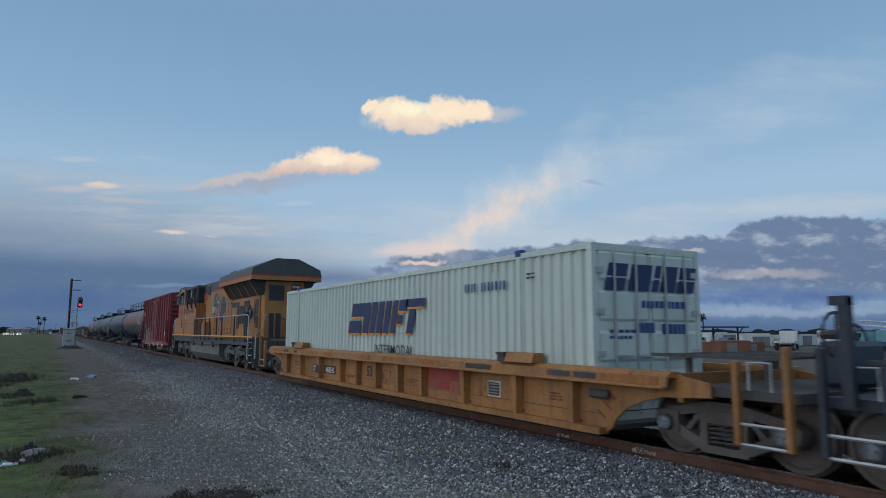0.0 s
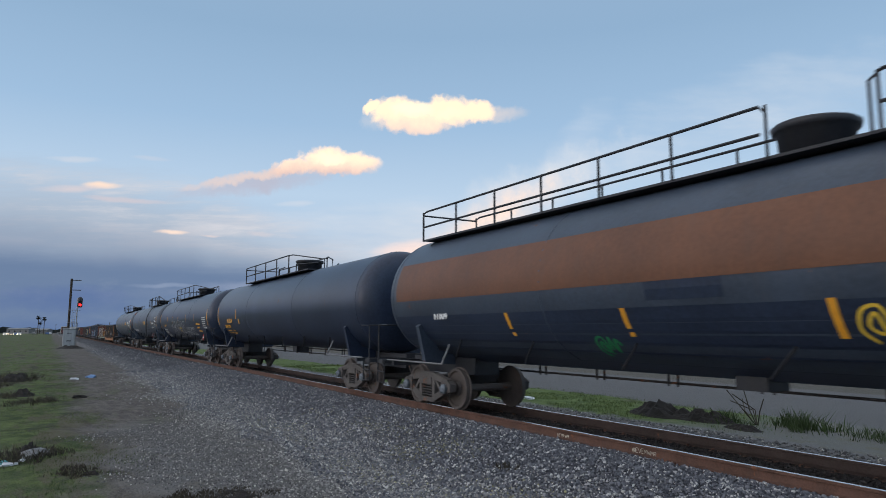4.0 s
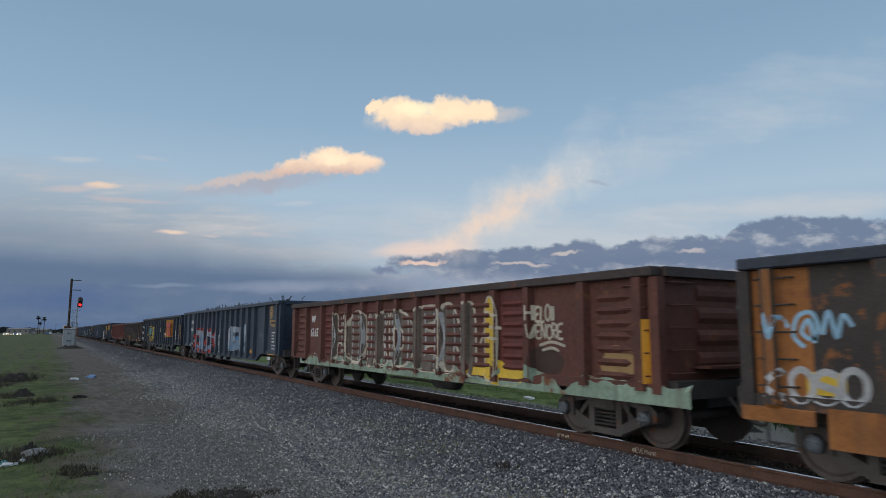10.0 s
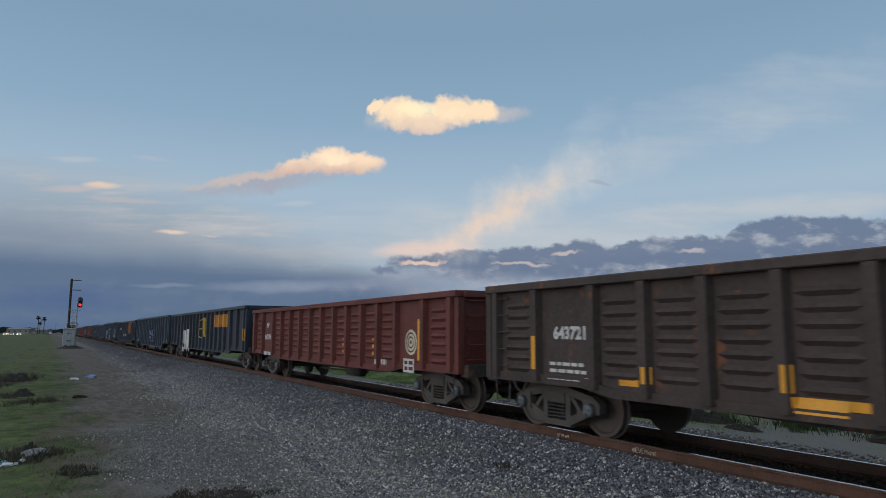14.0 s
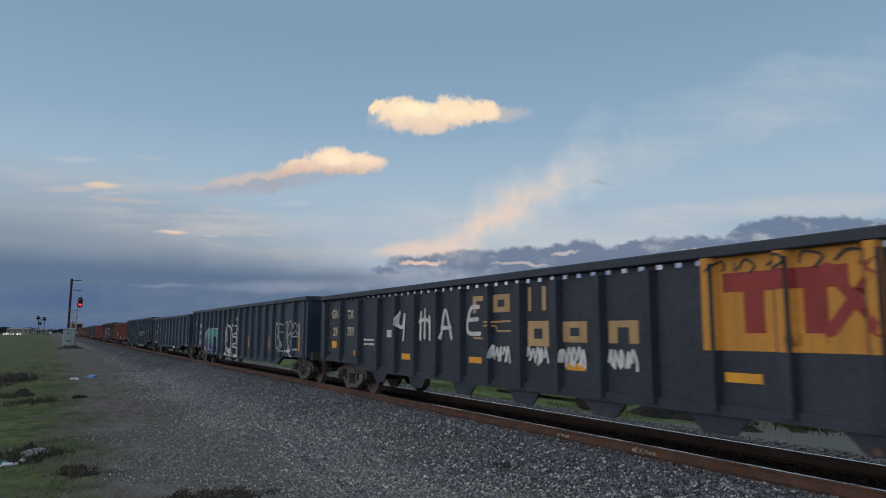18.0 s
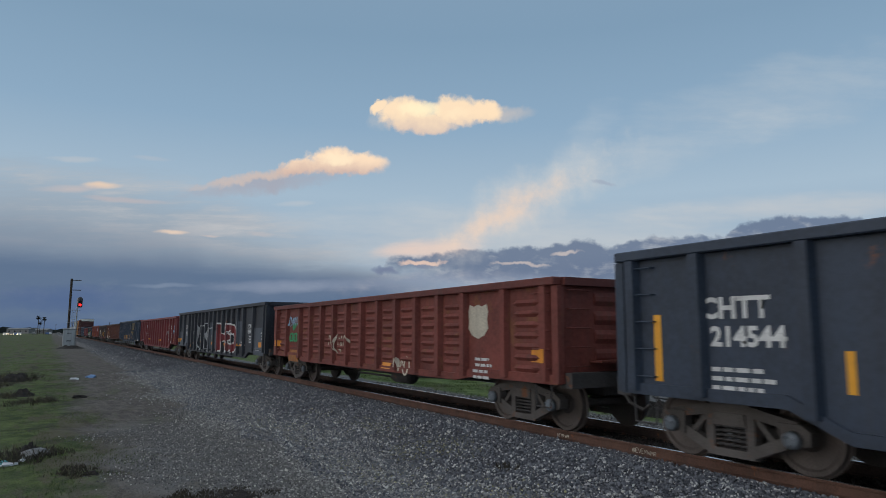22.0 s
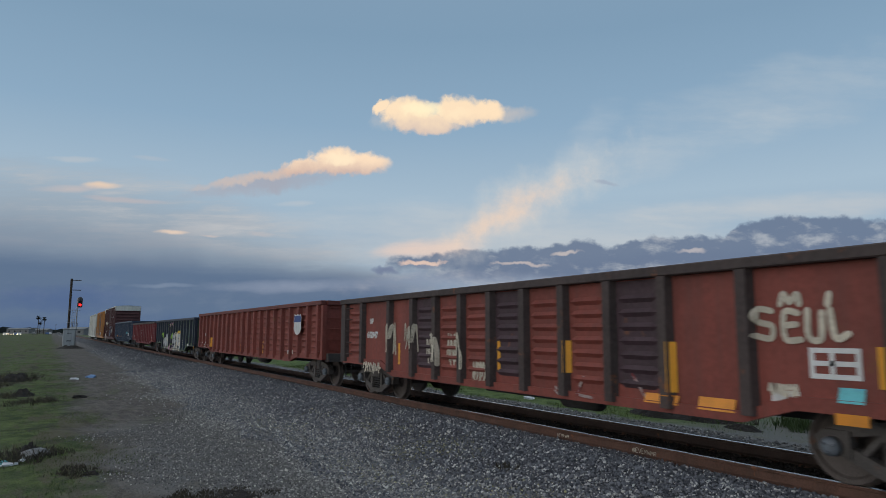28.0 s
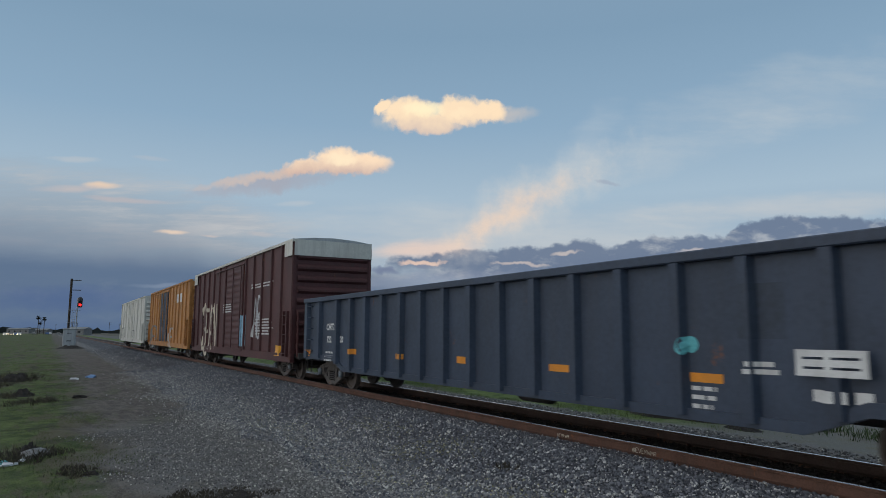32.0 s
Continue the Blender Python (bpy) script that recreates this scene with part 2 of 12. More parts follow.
def lathe(bm, rows, axis="x", seg=32, centre=(0, 0, 0)):
    """A round body: rows of (place along the axis, radius)."""
    rings = []
    for a, r in rows:
        ring = []
        for k in range(seg):
            c, s = math.cos(k * math.tau / seg) * r, math.sin(k * math.tau / seg) * r
            p = {"x": (a, c, s), "y": (c, a, s), "z": (c, s, a)}[axis]
            ring.append(bm.verts.new(Vector(centre) + Vector(p)))
        rings.append(ring)
    for q, s in zip(rings, rings[1:]):
        for k in range(seg):
            bm.faces.new((q[k], q[(k + 1) % seg], s[(k + 1) % seg], s[k]))
    bm.faces.new(rings[0][::-1])
    bm.faces.new(rings[-1])
    bmesh.ops.recalc_face_normals(bm, faces=list(bm.faces))
    return bm


MESHES = {}


def shared(key, make, material, smooth=False):
    """A mesh made once and used by all alike parts."""
    if key not in MESHES:
        bm = make()
        me = bpy.data.meshes.new(str(key if isinstance(key, str) else key[0]))
        bm.to_mesh(me)
        bm.free()
        if smooth:
            me.shade_smooth()
        me.materials.append(material)
        MESHES[key] = me
    return MESHES[key]


def put(name, me, parent, at=(0, 0, 0), rz=0.0, label=""):
    ob = part(name, me, None, parent, label)
    ob.matrix_basis = pose(*at, 0, 0, rz)
    return ob

# ---- running gear ----
WHEELSETS = []


def wheel_mesh(r):
    bm = bmesh.new()
    for s in (-1, 1):
        lathe(bm, [(s * 0.685, r * 0.30), (s * 0.690, r + 0.025), (s * 0.715, r + 0.025), (s * 0.722, r), (s * 0.815, r - 0.008), (s * 0.817, r * 0.86), (s * 0.785, r * 0.80),
                   (s * 0.765, r * 0.36), (s * 0.83, r * 0.32), (s * 0.84, 0.10)], "y", 28)
    lathe(bm, [(-1.08, 0.07), (-0.7, 0.085), (0.7, 0.085), (1.08, 0.07)], "y", 10)
    return bm


def bar2(bm, a, b, w, y0, y1):
    """A flat bar between two points (x, z), w wide."""
    a, b = Vector(a), Vector(b)
    n = Vector((-(b - a).y, (b - a).x)).normalized() * w / 2
    prism(bm, [tuple(a + n), tuple(b + n), tuple(b - n), tuple(a - n)], y0, y1)


def side_frame_mesh():
    bm = bmesh.new()
    y0, y1 = -0.07, 0.07
    for s in (-1, 1):
        prism(bm, [(s * 0.70, 0.34), (s * 1.08, 0.40), (s * 1.10, 0.56), (s * 0.98, 0.64), (s * 0.70, 0.64)], y0 - 0.03, y1)
        bar2(bm, (s * 0.92, 0.60), (s * 0.28, 0.72), 0.13, y0, y1)
        bar2(bm, (s * 0.76, 0.40), (s * 0.30, 0.20), 0.14, y0, y1)
        bar2(bm, (s * 0.30, 0.16), (s * 0.30, 0.74), 0.12, y0, y1)
        bar2(bm, (s * 0.62, 0.36), (s * 0.34, 0.66), 0.07, y0 + 0.02, y1)
        lathe(bm, [(-0.17, 0.075), (-0.155, 0.10), (-0.10, 0.115), (-0.07, 0.115)], "y", 14, (s * 0.89, 0, 0.457))
    prism(bm, [(-0.36, 0.12), (0.36, 0.12), (0.30, 0.22), (-0.30, 0.22)], y0, y1)
    prism(bm, [(-0.34, 0.68), (0.34, 0.68), (0.30, 0.80), (-0.30, 0.80)], y0, y1)
    prism(bm, [(-0.24, 0.52), (0.24, 0.52), (0.22, 0.68), (-0.22, 0.68)], y0 - 0.02, y1)
    return bm


def spring_mesh():
    bm = bmesh.new()
    tube(bm, [(math.cos(a) * 0.062, math.sin(a) * 0.062, 0.225 + 0.295 * a / (math.tau * 5)) for a in np.linspace(0, math.tau * 5, 46)], 0.017, 5)
    return bm


def bolster_mesh():
    bm = boxes((-0.20, 0.20, -1.05, 1.05, 0.50, 0.72), (-0.35, 0.35, -0.30, 0.30, 0.60, 0.86), (-0.9, 0.9, -0.12, 0.12, 0.42, 0.50))
    for s in (-1, 1):
        for e in (-1, 1):
            box(bm, s * 0.36 - 0.05, s * 0.36 + 0.05, e * 0.77 - 0.06, e * 0.77 + 0.06, 0.28, 0.58)
    return bm


def cap_mesh():
    """The turned end cap of an axle bearing, with its three bolts."""
    bm = lathe(bmesh.new(), [(-0.205, 0.03), (-0.20, 0.075), (-0.175, 0.105), (-0.12, 0.11)], "y", 16)
    for k in range(3):
        a = k * math.tau / 3 + 0.4
        lathe(bm, [(-0.225, 0.016), (-0.19, 0.018)], "y", 6, (math.cos(a) * 0.06, 0, math.sin(a) * 0.06))
    return bm


def truck(car, x, gear=TRUCK):
    t = put("truck", shared(("truck", gear.name), bolster_mesh, STEEL), car, (x, 0, 0))
    for s in (-1, 1):
        put("side_frame", shared(("side_frame", gear.name), side_frame_mesh, gear), t, (0, s * 1.0, 0), 0 if s < 0 else 180)
        for q in (-0.89, 0.89):
            put("bearing_cap", shared("bearing_cap", cap_mesh, CAP, True), t, (q, s * 1.0, 0.457), 0 if s < 0 else 180, "pale grey bearing cap")
        for q in (-0.165, -0.055, 0.055, 0.165):
            put("spring", shared("spring", spring_mesh, STEEL, True), t, (q, s * 1.0, 0))
    for s in (-1, 1):
        w = put("wheelset", shared("wheelset", lambda: wheel_mesh(0.457), WHEEL, False), t, (s * 0.89, 0, 0.457))
        WHEELSETS.append((w, car, x + s * 0.89, s * 0.89, 0.457))
    return t


def coupler_mesh():
    bm = boxes((-0.55, 0.30, -0.09, 0.09, 0.78, 0.95))
    prism(bm, [(0.22, -0.16), (0.55, -0.20), (0.66, -0.10), (0.52, 0.02), (0.62, 0.16), (0.45, 0.20), (0.22, 0.16)], 0.73, 1.0, "z")
    tube(bm, [(0.1, -0.25, 0.80), (0.35, -0.28, 0.55), (0.60, -0.24, 0.45), (0.72, -0.20, 0.55)], 0.03)
    return bm


def couplers(car, half):
    put("coupler", shared("coupler", coupler_mesh, STEEL), car, (half, 0, 0))
    put("coupler", shared("coupler", coupler_mesh, STEEL), car, (-half, 0, 0), 180)


def ladder_mesh(h, w=0.42, n=5):
    bm = bmesh.new()
    for x in (-w / 2, w / 2):
        box(bm, x - 0.02, x + 0.02, -0.05, 0.05, 0, h)
    for i in range(n):
        z = 0.1 + i * (h - 0.25) / (n - 1)
        tube(bm, [(-w / 2, -0.05, z), (w / 2, -0.05, z)], 0.016)
    return bm


def rung_mesh(w):
    """A round rung on two short feet that stand off the wall."""
    return tubes(0.013, [(-w / 2, 0.0, 0.0), (-w / 2, -0.075, 0.0), (w / 2, -0.075, 0.0), (w / 2, 0.0, 0.0)])


def brake_wheel_mesh():
    bm = bmesh.new()
    ring = [(0.0, math.cos(a) * 0.28, math.sin(a) * 0.28) for a in np.linspace(0, math.tau, 17)]
    tube(bm, ring, 0.022)
    for a in range(4):
        tube(bm, [(0, 0, 0), (0.02, math.cos(a * 1.571) * 0.28, math.sin(a * 1.571) * 0.28)], 0.015)
    lathe(bm, [(-0.18, 0.05), (0.03, 0.06)], "x", 10)
    return bm


# ---- writing and spray paint ----
def text_mesh(s, size, material, bold=0.0):
    key = ("text", s, size, material.name, bold)
    if key not in MESHES:
        cu = bpy.data.curves.new("lettering", "FONT")
        cu.body, cu.size, cu.align_x, cu.resolution_u, cu.offset = s, size * 1.38, "CENTER", 2, bold
        ob = new("lettering", cu)
        me = bpy.data.meshes.new_from_object(ob)
        bpy.data.objects.remove(ob)
        bpy.data.curves.remove(cu)
        me.materials.clear()
        me.materials.append(material)
        MESHES[key] = me
    return MESHES[key]


def lettering(car, s, x, y, z, size, material=None, bold=0.012, end=False, name="lettering"):
    """Letters of that height on the near side, or on the end that faces +x; z is their foot."""
    ob = part(name, text_mesh(s, size, material or WHITE, bold), None, car)
    ob.matrix_basis = pose(x, y, z, 90, 0, 90 if end else 0)
    return ob


def plate(car, name, x0, x1, z0, z1, y, material, label=""):
    return part(name, boxes((x0, x1, y - 0.004, y + 0.004, z0, z1)), material, car, label)


def small_print(car, x, y, z, w, rows, material=None, h=0.045, seed=0, gap=0.085, name="small_print"):
    """Lines of writing too small to read, as bars."""
    rnd = random.Random(seed + int(x * 10))
    bm = bmesh.new()
    for i in range(rows):
        a = x
        end = x + w * rnd.uniform(0.6, 1.0)
        while a < end:
            b = a + rnd.uniform(0.08, 0.2)
            box(bm, a, min(b, end), y - 0.003, y + 0.003, z - i * gap - h, z - i * gap)
            a = b + 0.035
    return part(name, bm, material or WHITE, car)


# strokes of hand-sprayed letters, in a box one unit high: each letter is a list of lines
STROKES = {
    "A": [[(0, 0), (0.35, 1), (0.7, 0)], [(0.15, 0.35), (0.55, 0.35)]],
    "B": [[(0, 0), (0, 1), (0.45, 0.95), (0.5, 0.65), (0.1, 0.52), (0.6, 0.4), (0.55, 0.05), (0, 0)]],
    "C": [[(0.6, 0.85), (0.3, 1), (0.02, 0.7), (0.05, 0.25), (0.3, 0), (0.6, 0.15)]],
    "D": [[(0, 0), (0, 1), (0.45, 0.85), (0.6, 0.5), (0.45, 0.12), (0, 0)]],
    "E": [[(0.6, 1), (0.05, 0.95), (0, 0.5), (0.45, 0.52)], [(0, 0.5), (0.05, 0.03), (0.6, 0)]],
    "G": [[(0.6, 0.85), (0.3, 1), (0.02, 0.7), (0.05, 0.25), (0.3, 0), (0.62, 0.15), (0.6, 0.45), (0.35, 0.45)]],
    "H": [[(0, 0), (0.02, 1)], [(0.6, 0), (0.58, 1)], [(0, 0.5), (0.6, 0.52)]],
    "I": [[(0.1, 0), (0.1, 1)]],
    "J": [[(0.1, 1), (0.55, 1), (0.5, 0.2), (0.25, 0), (0, 0.2)]],
    "P": [[(0, 0), (0, 1), (0.5, 0.9), (0.5, 0.55), (0.03, 0.45)]],
    "K": [[(0, 0), (0, 1)], [(0.55, 1), (0.05, 0.45), (0.6, 0)]],
    "L": [[(0.05, 1), (0, 0), (0.5, 0.02)]],
    "M": [[(0, 0), (0.1, 1), (0.38, 0.4), (0.65, 1), (0.78, 0)]],
    "N": [[(0, 0), (0.05, 1), (0.5, 0.05), (0.6, 1)]],
    "O": [[(0.3, 0), (0.02, 0.25), (0.02, 0.75), (0.3, 1), (0.58, 0.75), (0.58, 0.25), (0.3, 0)]],
    "R": [[(0, 0), (0, 1), (0.5, 0.9), (0.48, 0.6), (0.05, 0.5), (0.6, 0)]],
    "S": [[(0.58, 0.88), (0.3, 1), (0.03, 0.8), (0.1, 0.57), (0.5, 0.43), (0.58, 0.18), (0.3, 0), (0, 0.12)]],
    "T": [[(0, 1), (0.65, 0.98)], [(0.33, 1), (0.3, 0)]],
    "U": [[(0, 1), (0.02, 0.25), (0.3, 0), (0.58, 0.25), (0.6, 1)]],
    "V": [[(0, 1), (0.3, 0), (0.6, 1)]],
    "W": [[(0, 1), (0.15, 0), (0.38, 0.7), (0.6, 0), (0.78, 1)]],
    "X": [[(0, 1), (0.6, 0)], [(0.6, 1), (0, 0)]],
    "4": [[(0.45, 0), (0.45, 1), (0, 0.35), (0.65, 0.35)]],
    "!": [[(0.12, 1), (0.1, 0.35)], [(0.1, 0.1), (0.1, 0.0)]],
    "*": [[(0, 0.5), (0.5, 0.5)], [(0.25, 0.8), (0.25, 0.2)], [(0.05, 0.7), (0.45, 0.3)]],
    "@": [[(0.3, 0), (0, 0.3), (0.15, 0.8), (0.55, 0.9), (0.7, 0.5), (0.5, 0.2), (0.25, 0.4), (0.45, 0.7), (0.6, 0.1)]],
    "~": [[(0, 0.3), (0.2, 0.9), (0.35, 0.2), (0.55, 0.8), (0.8, 0.5)]],
}


def smooth_line(line, n=5):
    if len(line) < 3:
        a, b = Vector(line[0]), Vector(line[1])
        return [a.lerp(b, i / n) for i in range(n + 1)]
    p = [Vector(q) for q in line]
    closed = (p[0] - p[-1]).length < 1e-6
    out = []
    for i in range(len(p) - 1):
        p0 = p[i - 1] if i else (p[-2] if closed else p[0])
        p1, p2 = p[i], p[i + 1]
        p3 = p[i + 2] if i + 2 < len(p) else (p[1] if closed else p2)
        for k in range(n):
            t = k / n
            out.append(0.5 * ((2 * p1) + (p2 - p0) * t + (2 * p0 - 5 * p1 + 4 * p2 - p3) * t * t + (3 * p1 - p0 - 3 * p2 + p3) * t ** 3))
    out.append(p[-1])
    return out


def spray(car, word, x, z, h, width, material, depth, lift=0.006, seed=0, wide=1.0, slant=0.0, jitter=0.05, name="graffiti", step=0.0, end=False):
    """Sprayed strokes that follow the side and its ribs. depth(x, z) gives the surface."""
    rnd = random.Random(seed + len(word) * 7)
    bm = bmesh.new()
    at, count = x, 0
    for ch in word:
        if ch == " ":
            at += 0.4 * h * wide
            continue
        glyph = STROKES[ch]
        up = rnd.uniform(-jitter, jitter) * h
        big = 1 + rnd.uniform(-jitter, jitter)
        reach = max(q[0] for line in glyph for q in line)
        for line in glyph:
            pts = smooth_line([(q[0] + rnd.uniform(-0.02, 0.02), q[1] + rnd.uniform(-0.02, 0.02)) for q in line] if line[0] != line[-1] else line, 6)
            pts = [Vector((at + (p.x * wide + p.y * slant) * h * big, z + up + p.y * h * big)) for p in pts]
            count += 1
            off = lift + (count % 7) * 0.0006
            left, right = [], []
            for i, p in enumerate(pts):
                d = pts[min(i + 1, len(pts) - 1)] - pts[max(i - 1, 0)]
                if d.length < 1e-6:
                    continue
                n = Vector((-d.y, d.x)).normalized() * width / 2
                for side, q in ((left, p + n), (right, p - n)):
                    y = depth(q.x, q.y) - off
                    side.append(bm.verts.new((-y, q.x, q.y) if end else (q.x, y, q.y)))
            for i in range(len(left) - 1):
                bm.faces.new((left[i], right[i], right[i + 1], left[i + 1]))
        at += (reach + 0.12 + step) * h * wide * big
    return part(name, bm, material, car)


def burner(car, word, x, z, h, fill, edge, depth, seed=0, wide=1.0, fat=0.19, rim=0.075, slant=0.0, step=0.12, label=""):
    """A painted piece: fat letters with an outline."""
    spray(car, word, x, z, h, fat * h + rim * 2 * h, edge, depth, 0.005, seed, wide, slant, 0.08, "graffiti_outline", step)
    spray(car, word, x, z, h, fat * h + rim * 0.6 * h, BLACK, depth, 0.0096, seed, wide, slant, 0.08, "graffiti_keyline", step)
    ob = spray(car, word, x, z, h, fat * h, fill, depth, 0.0142, seed, wide, slant, 0.08, "graffiti_fill", step)
    if label:
        ob["label"] = label
    return ob


# rib places on each kind of gondola, metres from its middle
def evenly(step, n, half, *more):
    return [(k + (0.5 if half else 0.0)) * step for k in range(n)] + list(more)


LONG = evenly(1.035, 8, False, 8.72, 9.85)
LONG_HALF = evenly(1.02, 7, True, 8.25, 9.85)
PIERCED = evenly(1.01, 7, False, 7.3, 8.6, 9.85)
SHORT = evenly(1.04, 6, False, 6.62, 7.8)
SHORT_HALF = evenly(1.06, 4, True, 4.95, 6.62, 7.8)


# fat letters of painted pieces, in a box one unit wide and high: outer rims, then openings
FAT = {
    "A": ([(0, 0), (0.12, 0.6), (0.3, 0.95), (0.55, 1), (0.8, 0.92), (0.92, 0.5), (1, 0), (0.68, 0), (0.64, 0.2), (0.38, 0.2), (0.34, 0)], [(0.42, 0.42), (0.5, 0.7), (0.6, 0.42)]),
    "B": ([(0, 0), (0.02, 1), (0.55, 1), (0.9, 0.88), (0.85, 0.58), (1, 0.4), (0.95, 0.1), (0.5, 0)], [(0.38, 0.62), (0.38, 0.8), (0.58, 0.75), (0.55, 0.62)], [(0.38, 0.22), (0.38, 0.42), (0.62, 0.38), (0.6, 0.24)]),
    "C": ([(1, 0.72), (1, 0.95), (0.6, 1), (0.2, 0.95), (0, 0.6), (0, 0.35), (0.2, 0.03), (0.6, 0), (1, 0.05), (1, 0.3), (0.7, 0.27), (0.5, 0.32), (0.45, 0.55), (0.6, 0.7)],),
    "D": ([(0, 0), (0, 1), (0.5, 1), (0.9, 0.85), (1, 0.5), (0.9, 0.15), (0.5, 0)], [(0.38, 0.28), (0.38, 0.72), (0.58, 0.62), (0.58, 0.35)]),
    "E": ([(0, 0), (0, 1), (0.95, 1), (0.98, 0.76), (0.45, 0.72), (0.45, 0.62), (0.85, 0.6), (0.85, 0.4), (0.45, 0.38), (0.45, 0.27), (1, 0.25), (0.97, 0)],),
    "G": ([(1, 0.72), (1, 0.95), (0.6, 1), (0.2, 0.95), (0, 0.6), (0, 0.35), (0.2, 0.03), (0.6, 0), (1, 0.08), (1, 0.52), (0.55, 0.52), (0.55, 0.38), (0.7, 0.36), (0.68, 0.27), (0.5, 0.28), (0.4, 0.45), (0.45, 0.66), (0.6, 0.72)],),
    "H": ([(0, 0), (0, 1), (0.35, 1), (0.36, 0.62), (0.64, 0.62), (0.65, 1), (1, 1), (1, 0), (0.65, 0), (0.64, 0.38), (0.36, 0.38), (0.35, 0)],),
    "I": ([(0.1, 0), (0.05, 0.5), (0.1, 1), (0.9, 1), (0.95, 0.5), (0.9, 0)],),
    "K": ([(0, 0), (0, 1), (0.35, 1), (0.38, 0.65), (0.65, 1), (1, 0.95), (0.7, 0.52), (1, 0.05), (0.66, 0), (0.38, 0.35), (0.34, 0)],),
    "L": ([(0, 0), (0, 1), (0.36, 1), (0.38, 0.3), (1, 0.28), (1, 0)],),
    "M": ([(0, 0), (0.05, 1), (0.3, 1), (0.5, 0.6), (0.7, 1), (0.95, 1), (1, 0), (0.72, 0), (0.7, 0.5), (0.5, 0.2), (0.3, 0.5), (0.28, 0)],),
    "N": ([(0, 0), (0, 1), (0.35, 1), (0.64, 0.5), (0.66, 1), (1, 1), (1, 0), (0.68, 0), (0.36, 0.5), (0.34, 0)],),
    "O": ([(0.5, 1), (0.12, 0.9), (0, 0.5), (0.12, 0.1), (0.5, 0), (0.88, 0.1), (1, 0.5), (0.88, 0.9)], [(0.5, 0.7), (0.36, 0.5), (0.5, 0.28), (0.64, 0.5)]),
    "P": ([(0, 0), (0, 1), (0.6, 1), (1, 0.85), (1, 0.55), (0.7, 0.38), (0.4, 0.36), (0.38, 0)], [(0.38, 0.58), (0.38, 0.78), (0.62, 0.72), (0.6, 0.6)]),
    "R": ([(0, 0), (0.02, 1), (0.6, 1), (0.95, 0.85), (0.92, 0.58), (0.75, 0.45), (1, 0), (0.65, 0), (0.45, 0.3), (0.36, 0.3), (0.34, 0)], [(0.38, 0.6), (0.38, 0.8), (0.6, 0.74), (0.56, 0.6)]),
    "S": ([(0.95, 0.72), (0.98, 0.95), (0.5, 1), (0.08, 0.9), (0.03, 0.6), (0.3, 0.45), (0.55, 0.38), (0.5, 0.28), (0.05, 0.28), (0.02, 0.05), (0.5, 0), (0.93, 0.1), (1, 0.42), (0.75, 0.58), (0.45, 0.66), (0.5, 0.74)],),
    "T": ([(0.33, 0), (0.32, 0.7), (0, 0.68), (0, 1), (1, 1), (1, 0.7), (0.68, 0.7), (0.67, 0)],),
    "U": ([(0, 1), (0, 0.3), (0.15, 0.03), (0.5, 0), (0.85, 0.03), (1, 0.3), (1, 1), (0.67, 1), (0.65, 0.38), (0.5, 0.28), (0.35, 0.38), (0.33, 1)],),
    "!": ([(0.25, 0.36), (0.1, 1), (0.9, 1), (0.75, 0.36)], [(0.5, 0.28), (0.25, 0.14), (0.5, 0), (0.75, 0.14)]),
    "*": ([(0.5, 1), (0.35, 0.72), (0.02, 0.68), (0.28, 0.45), (0.18, 0.05), (0.5, 0.27), (0.82, 0.05), (0.72, 0.45), (0.98, 0.68), (0.65, 0.72)],),
}


def rounded(line, n=4):
    """A closed line with its corners eased."""
    p = [Vector(q) for q in line]
    out = []
    for i in range(len(p)):
        a, b, c = p[i - 1], p[i], p[(i + 1) % len(p)]
        q0, q1 = b.lerp(a, 0.38), b.lerp(c, 0.38)
        out += [q0.lerp(b, k / n).lerp(b.lerp(q1, k / n), k / n) for k in range(n + 1)]
    return out


def ribbon(bm, pts, width, depth, lift, closed=False):
    """A painted stroke that lies on the side and its ribs, with round ends."""
    pts = [Vector(p) for p in pts]
    fine = []
    for a, b in zip(pts, pts[1:] + ([pts[0]] if closed else [])):
        n = max(1, int((b - a).length / 0.06))
        fine += [a.lerp(b, k / n) for k in range(n)]
    fine.append(pts[0] if closed else pts[-1])
    if not closed and len(fine) > 1:
        d0, d1 = (fine[0] - fine[1]).normalized(), (fine[-1] - fine[-2]).normalized()
        fine = [fine[0] + d0 * width * 0.45] + fine + [fine[-1] + d1 * width * 0.45]
    rows = []
    for i, p in enumerate(fine):
        d = fine[min(i + 1, len(fine) - 1)] - fine[max(i - 1, 0)]
        if closed and i in (0, len(fine) - 1):
            d = fine[1] - fine[-2]
        if d.length < 1e-6:
            continue
        half = width / 2 * (0.45 if not closed and i in (0, len(fine) - 1) else 1.0)
        n = Vector((-d.y, d.x)).normalized() * half
        rows.append([bm.verts.new((q.x, depth(q.x, q.y) - lift, q.y)) for q in (p + n, p - n)])
    for a, b in zip(rows, rows[1:]):
        bm.faces.new((a[0], a[1], b[1], b[0]))


